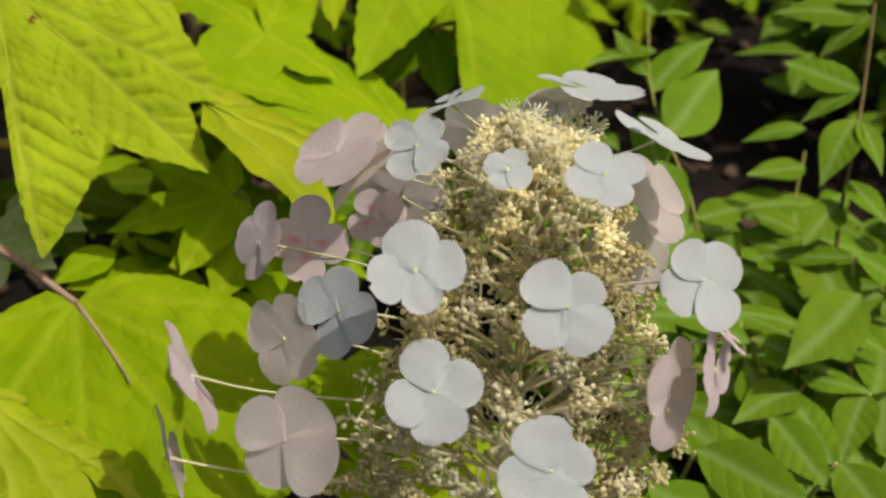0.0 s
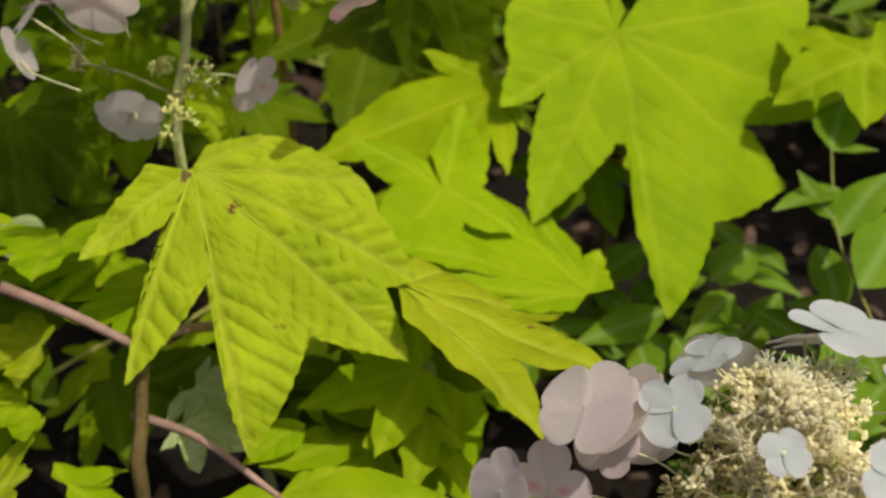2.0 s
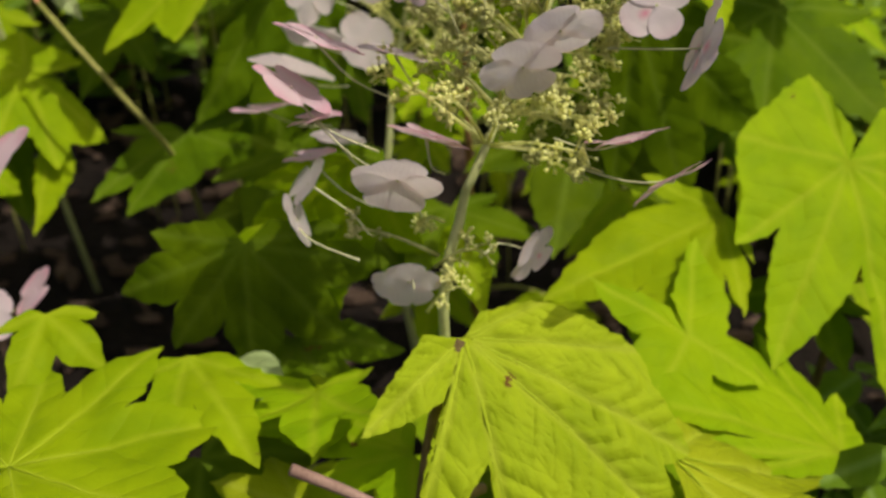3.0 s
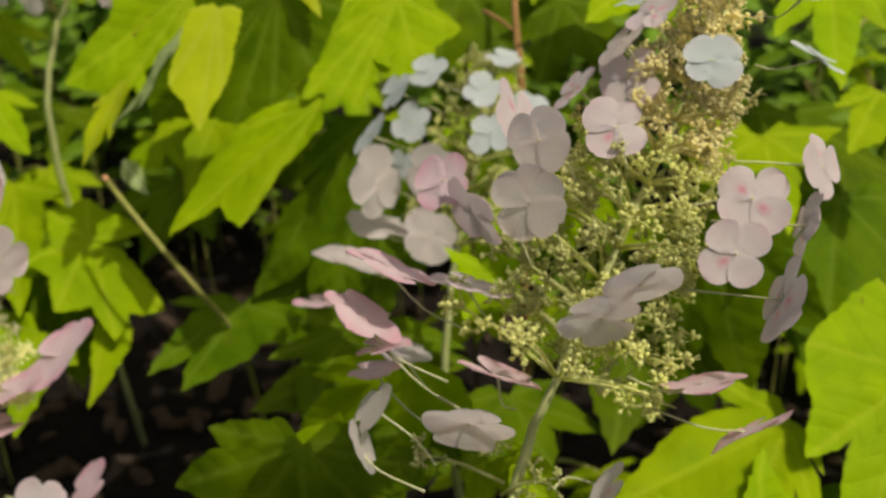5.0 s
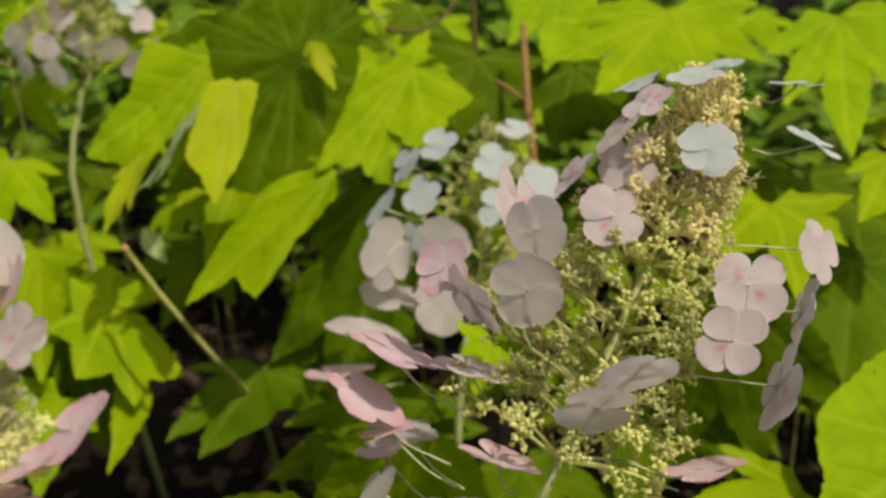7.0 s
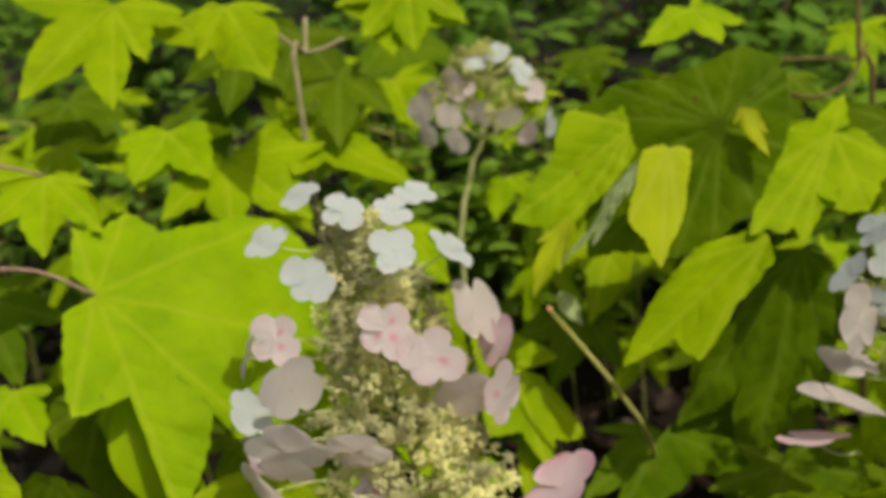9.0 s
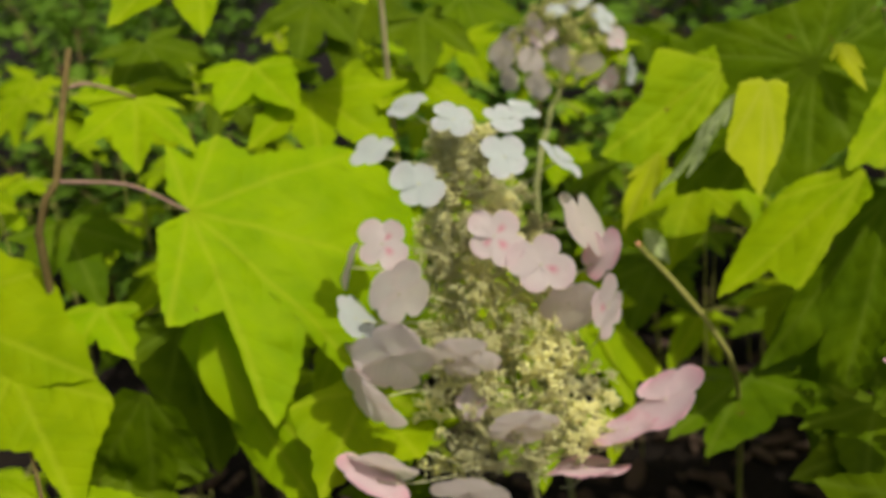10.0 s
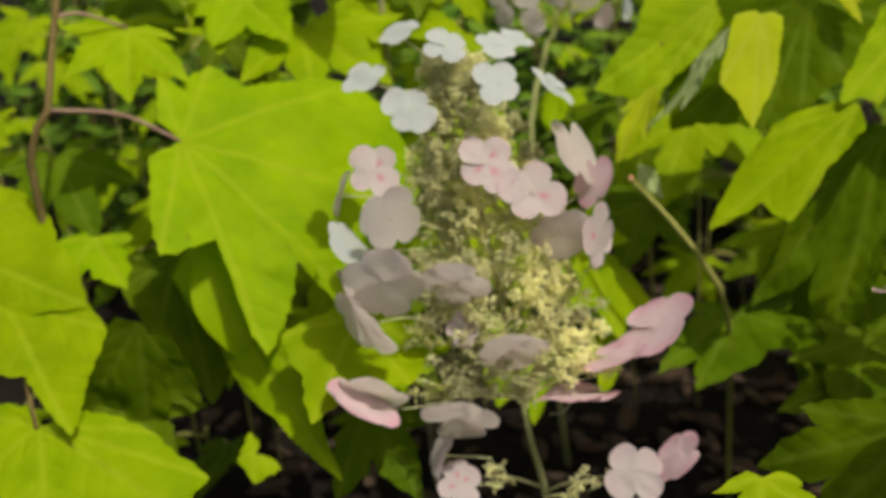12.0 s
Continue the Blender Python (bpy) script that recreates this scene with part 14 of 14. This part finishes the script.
oak_leaf(branch_a, (-0.3035, 0.1099, 0.2180), (0.769, -0.497, -0.401), (0.195, -0.414, 0.889), [(-100, 0.050, 0.004), (-46, 0.076, 0.006), (0, 0.083, 0.007), (48, 0.074, 0.006), (104, 0.045, 0.004)], 0.70, LEAF_SHADED, 319)
oak_leaf(branch_c, (-0.2052, 0.5811, 0.5010), (-0.299, -0.753, -0.586), (0.007, -0.616, 0.788), [(-100, 0.066, 0.005), (-46, 0.102, 0.008), (0, 0.097, 0.008), (48, 0.098, 0.008), (104, 0.060, 0.005)], 0.70, LEAF_SHADED, 320)
oak_leaf(branch_c, (-0.1240, 0.6045, 0.4844), (-0.222, -0.790, -0.572), (0.040, -0.594, 0.804), [(-100, 0.066, 0.005), (-46, 0.102, 0.008), (0, 0.087, 0.007), (48, 0.098, 0.008), (104, 0.060, 0.005)], 0.70, LEAF_SHADED, 321)
oak_leaf(branch_c, (0.0704, 0.5818, 0.3874), (0.137, -0.867, -0.479), (0.119, -0.466, 0.877), [(-100, 0.066, 0.005), (-46, 0.102, 0.008), (0, 0.099, 0.008), (48, 0.098, 0.008), (104, 0.060, 0.005)], 0.70, LEAF_SHADED, 322)
oak_leaf(branch_c, (-0.2977, 0.4200, 0.2638), (0.602, -0.772, -0.204), (0.015, -0.244, 0.970), [(-100, 0.066, 0.005), (-46, 0.102, 0.008), (0, 0.089, 0.007), (48, 0.098, 0.008), (104, 0.060, 0.005)], 0.70, LEAF_SHADED, 323)
oak_leaf(branch_d, (-0.5967, 0.5684, 0.2735), (-0.141, -0.769, -0.623), (0.058, -0.635, 0.771), [(-100, 0.066, 0.005), (-46, 0.102, 0.008), (0, 0.093, 0.007), (48, 0.098, 0.008), (104, 0.060, 0.005)], 0.70, LEAF_SHADED, 324)
oak_leaf(branch_d, (-0.4814, 0.5971, 0.3216), (-0.231, -0.834, -0.501), (0.056, -0.525, 0.849), [(-100, 0.050, 0.004), (-46, 0.076, 0.006), (0, 0.093, 0.007), (48, 0.074, 0.006), (104, 0.045, 0.004)], 0.70, LEAF_SHADED, 325)
oak_leaf(branch_e, (-0.9983, 0.5866, 0.5564), (0.670, -0.497, -0.551), (0.294, -0.505, 0.812), [(-100, 0.055, 0.004), (-46, 0.085, 0.007), (0, 0.109, 0.009), (48, 0.082, 0.007), (104, 0.050, 0.004)], 0.70, LEAF_SHADED, 326)
oak_leaf(branch_f, (-0.8569, 0.3470, 0.3460), (0.428, -0.554, -0.714), (0.376, -0.609, 0.698), [(-101, 0.039, 0.002), (-68, 0.053, 0.003), (-23, 0.073, 0.004), (0, 0.135, 0.007), (22, 0.097, 0.005), (82, 0.047, 0.002)], [(-85, 0.046), (-42, 0.061), (-8, 0.097), (9, 0.119), (46, 0.066)], LEAF_SHADED, 327)
oak_leaf(branch_f, (-0.8607, 0.2456, 0.2595), (0.775, -0.291, -0.562), (0.390, -0.480, 0.786), [(-100, 0.044, 0.004), (-46, 0.068, 0.005), (0, 0.064, 0.005), (48, 0.066, 0.005), (104, 0.040, 0.003)], 0.70, LEAF_SHADED, 328)
oak_leaf(branch_e, (-0.9638, 0.3576, 0.4283), (0.622, -0.490, -0.611), (0.328, -0.546, 0.771), [(-100, 0.050, 0.004), (-46, 0.076, 0.006), (0, 0.092, 0.007), (48, 0.074, 0.006), (104, 0.045, 0.004)], 0.70, LEAF_SHADED, 329)
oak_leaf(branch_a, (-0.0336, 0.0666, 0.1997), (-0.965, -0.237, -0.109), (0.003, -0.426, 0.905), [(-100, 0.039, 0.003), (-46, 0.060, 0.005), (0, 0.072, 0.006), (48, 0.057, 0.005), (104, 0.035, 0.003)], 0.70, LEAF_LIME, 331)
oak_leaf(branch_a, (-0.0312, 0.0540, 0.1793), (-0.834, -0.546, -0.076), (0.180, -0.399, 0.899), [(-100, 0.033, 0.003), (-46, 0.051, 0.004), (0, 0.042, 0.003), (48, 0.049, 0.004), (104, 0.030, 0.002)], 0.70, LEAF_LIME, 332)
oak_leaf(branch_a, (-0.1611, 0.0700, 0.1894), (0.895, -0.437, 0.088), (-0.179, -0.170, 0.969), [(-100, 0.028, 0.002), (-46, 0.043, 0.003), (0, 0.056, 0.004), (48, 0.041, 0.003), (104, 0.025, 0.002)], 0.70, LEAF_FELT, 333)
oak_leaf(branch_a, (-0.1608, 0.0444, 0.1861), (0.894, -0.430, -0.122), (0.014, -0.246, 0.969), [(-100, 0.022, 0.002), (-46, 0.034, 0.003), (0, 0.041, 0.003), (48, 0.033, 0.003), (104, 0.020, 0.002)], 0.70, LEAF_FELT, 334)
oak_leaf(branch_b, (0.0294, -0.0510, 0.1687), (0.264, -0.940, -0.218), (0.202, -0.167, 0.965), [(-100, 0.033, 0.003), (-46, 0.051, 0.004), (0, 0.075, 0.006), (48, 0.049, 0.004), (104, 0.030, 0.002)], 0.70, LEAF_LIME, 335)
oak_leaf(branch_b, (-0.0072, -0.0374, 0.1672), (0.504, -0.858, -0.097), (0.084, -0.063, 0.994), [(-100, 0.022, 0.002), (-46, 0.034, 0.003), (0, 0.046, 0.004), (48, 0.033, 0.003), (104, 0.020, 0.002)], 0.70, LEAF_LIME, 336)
oak_leaf(branch_g, (-0.8399, 0.8405, 0.5779), (-0.062, -0.764, -0.642), (0.244, -0.635, 0.733), [(-100, 0.077, 0.006), (-46, 0.119, 0.010), (0, 0.127, 0.010), (48, 0.115, 0.009), (104, 0.070, 0.006)], 0.70, LEAF_SHADED, 337)
oak_leaf(branch_g, (-0.8918, 0.7909, 0.5755), (0.036, -0.765, -0.642), (0.274, -0.611, 0.743), [(-100, 0.055, 0.004), (-46, 0.085, 0.007), (0, 0.100, 0.008), (48, 0.082, 0.007), (104, 0.050, 0.004)], 0.70, LEAF_SHADED, 338)
oak_leaf(branch_g, (-0.7352, 0.8894, 0.5639), (0.441, -0.695, -0.568), (0.324, -0.467, 0.823), [(-100, 0.066, 0.005), (-46, 0.102, 0.008), (0, 0.140, 0.011), (48, 0.098, 0.008), (104, 0.060, 0.005)], 0.70, LEAF_SHADED, 339)
oak_leaf(branch_c, (-0.1655, 0.3587, 0.2437), (0.435, -0.882, -0.182), (0.145, -0.131, 0.981), [(-100, 0.055, 0.004), (-46, 0.085, 0.007), (0, 0.078, 0.006), (48, 0.082, 0.007), (104, 0.050, 0.004)], 0.70, LEAF_SHADED, 341)
oak_leaf(branch_c, (-0.2633, 0.4152, 0.2473), (-0.209, -0.883, -0.420), (0.227, -0.461, 0.858), [(-100, 0.077, 0.006), (-46, 0.119, 0.010), (0, 0.098, 0.008), (48, 0.115, 0.009), (104, 0.070, 0.006)], 0.70, LEAF_SHADED, 342)
oak_leaf(branch_c, (0.1195, 0.6048, 0.3536), (0.063, -0.842, -0.536), (0.265, -0.504, 0.822), [(-100, 0.055, 0.004), (-46, 0.085, 0.007), (0, 0.090, 0.007), (48, 0.082, 0.007), (104, 0.050, 0.004)], 0.70, LEAF_SHADED, 343)


# ---- mulch ----
def chip_data(k):
    """A splintered piece of bark."""
    rng = random.Random(k)
    n = 7
    verts = []
    for z, s in ((0.0, 1.0), (0.28, 0.86)):
        for i in range(n):
            a = 2 * math.pi * i / n
            r = s * rng.uniform(0.75, 1.1)
            verts.append((math.cos(a) * r, math.sin(a) * r * 0.36, z * rng.uniform(0.6, 1.2) + 0.08 * math.cos(a)))
    faces = [tuple(range(n))[::-1], tuple(range(n, 2 * n))]
    faces += [(i, (i + 1) % n, n + (i + 1) % n, n + i) for i in range(n)]
    me = bpy.data.meshes.new("bark_chip")
    me.from_pydata(verts, [], faces)
    me.materials.append(CHIP)
    return me


CHIPS = [chip_data(k) for k in range(8)]
rng = random.Random(5)
for i in range(300):
    c = new("bark_chip", CHIPS[i % 8])
    c.parent = ground
    x, y = rng.uniform(-1.05, 0.1), rng.uniform(0.35, 1.35)
    c.matrix_local = pose(x, y, 0.006, rng.uniform(-18, 18), rng.uniform(-18, 18), rng.uniform(0, 360)) @ Matrix.Scale(rng.uniform(0.008, 0.034), 4)

rest_v, rest_f = [], []
for i in range(1600):
    m = pose(rng.uniform(-1.8, 1.2), rng.uniform(-0.5, 2.6), 0.004, rng.uniform(-15, 15), rng.uniform(-15, 15), rng.uniform(0, 360)) @ Matrix.Scale(rng.uniform(0.006, 0.024), 4)
    d = CHIPS[i % 8]
    rest_f += [tuple(q + len(rest_v) for q in p.vertices) for p in d.polygons]
    rest_v += [m @ v.co for v in d.vertices]
loose = mesh_object("mulch", rest_v, rest_f, CHIP, ground, smooth=False)
tagged(loose, "loose brown bark mulch", kind="stuff")


# ---- shrubs further back ----
def far_shrub(at, height, wide, count, material, seed, label):
    """A leafy bush: stems from one foot and a crown of many small leaves."""
    rng = random.Random(seed)
    bush = thing("bush", at, label, "bush", "bushes behind the bed")
    tips = []
    for i in range(9):
        a = rng.uniform(0, 2 * math.pi)
        r = wide * rng.uniform(0.2, 0.95)
        tip = Vector(at) + Vector((math.cos(a) * r, math.sin(a) * r, height * rng.uniform(0.55, 1.0)))
        tips.append(tip)
        stem(bush, [tip, Vector(at) + Vector((math.cos(a) * r * 0.4, math.sin(a) * r * 0.4, height * 0.4)), Vector(at)], 0.002, 0.005, BARK, "stem", 7, 6)
    verts, faces, loops = [], [], []
    for i in range(count):
        t = rng.choice(tips)
        p = Vector(at).lerp(t, rng.uniform(0.35, 1.05)) + Vector((rng.gauss(0, 0.05), rng.gauss(0, 0.05), rng.gauss(0, 0.05)))
        p.z = max(p.z, 0.02)
        a = rng.uniform(0, 2 * math.pi)
        ln = rng.uniform(0.035, 0.065)
        m = aim(p - Vector(at), (math.cos(a), math.sin(a), rng.uniform(-0.5, 0.3)), (rng.uniform(-0.4, 0.4), rng.uniform(-0.6, 0.2), 1), ln)
        b = len(verts)
        w = rng.uniform(0.24, 0.32)
        for u, h in ((0, 0.02), (0.3, w), (0.65, w * 0.8), (1, 0.01)):
            for c in (-1, 0, 1):
                verts.append(m @ Vector((u, c * h, 0.25 * abs(c * h) - 0.12 * u * u)))
                loops.append((u * ln, abs(c * h) * ln))
        for r in range(3):
            for c in range(2):
                faces.append((b + r * 3 + c, b + r * 3 + 3 + c, b + r * 3 + 4 + c, b + r * 3 + 1 + c))
    uvs = [loops[q] for f in faces for q in f]
    tagged(mesh_object("foliage", verts, faces, material, bush, uvs), kind="stuff")
    return bush


for i, (x, y, h, w, n, mat) in enumerate((
        (-1.25, 1.05, 0.42, 0.26, 500, LEAF_FAR), (-0.70, 1.15, 0.45, 0.26, 500, LEAF_SMALL), (-0.15, 1.10, 0.40, 0.26, 500, LEAF_SMALL), (0.35, 0.85, 0.36, 0.28, 600, LEAF_SMALL),
        (-1.55, 1.25, 0.55, 0.35, 700, LEAF_FAR), (-0.95, 1.45, 0.60, 0.35, 800, LEAF_FAR), (-0.40, 1.50, 0.55, 0.38, 800, LEAF_FAR),
        (0.20, 1.30, 0.50, 0.38, 800, LEAF_SMALL), (0.75, 0.95, 0.45, 0.36, 800, LEAF_SMALL), (0.62, 0.55, 0.32, 0.26, 500, LEAF_SMALL), (-1.9, 2.0, 0.7, 0.5, 800, LEAF_FAR),
        (-1.1, 2.2, 0.75, 0.55, 900, LEAF_FAR), (-0.3, 2.3, 0.7, 0.55, 900, LEAF_FAR), (0.6, 2.0, 0.65, 0.5, 800, LEAF_FAR), (1.2, 1.5, 0.6, 0.5, 700, LEAF_FAR))):
    far_shrub((x, y, 0), h, w, n, mat, 40 + i, "dense dark green bush at the back of the bed" if mat is LEAF_FAR else "bright green small-leaved bush beside the hydrangeas")
for i, (x, y) in enumerate(((-2.3, 2.9), (-1.5, 2.9), (-0.8, 3.0), (0.0, 3.0), (1.0, 2.7), (-2.4, 1.7), (-3.2, 3.6), (-1.9, 4.0), (-0.6, 4.2), (0.8, 3.9), (2.0, 3.2), (-3.0, 2.4))):
    far_shrub((x, y, 0), 1.0, 0.8, 1400, LEAF_FAR, 70 + i, "dense dark green bush at the back of the bed")
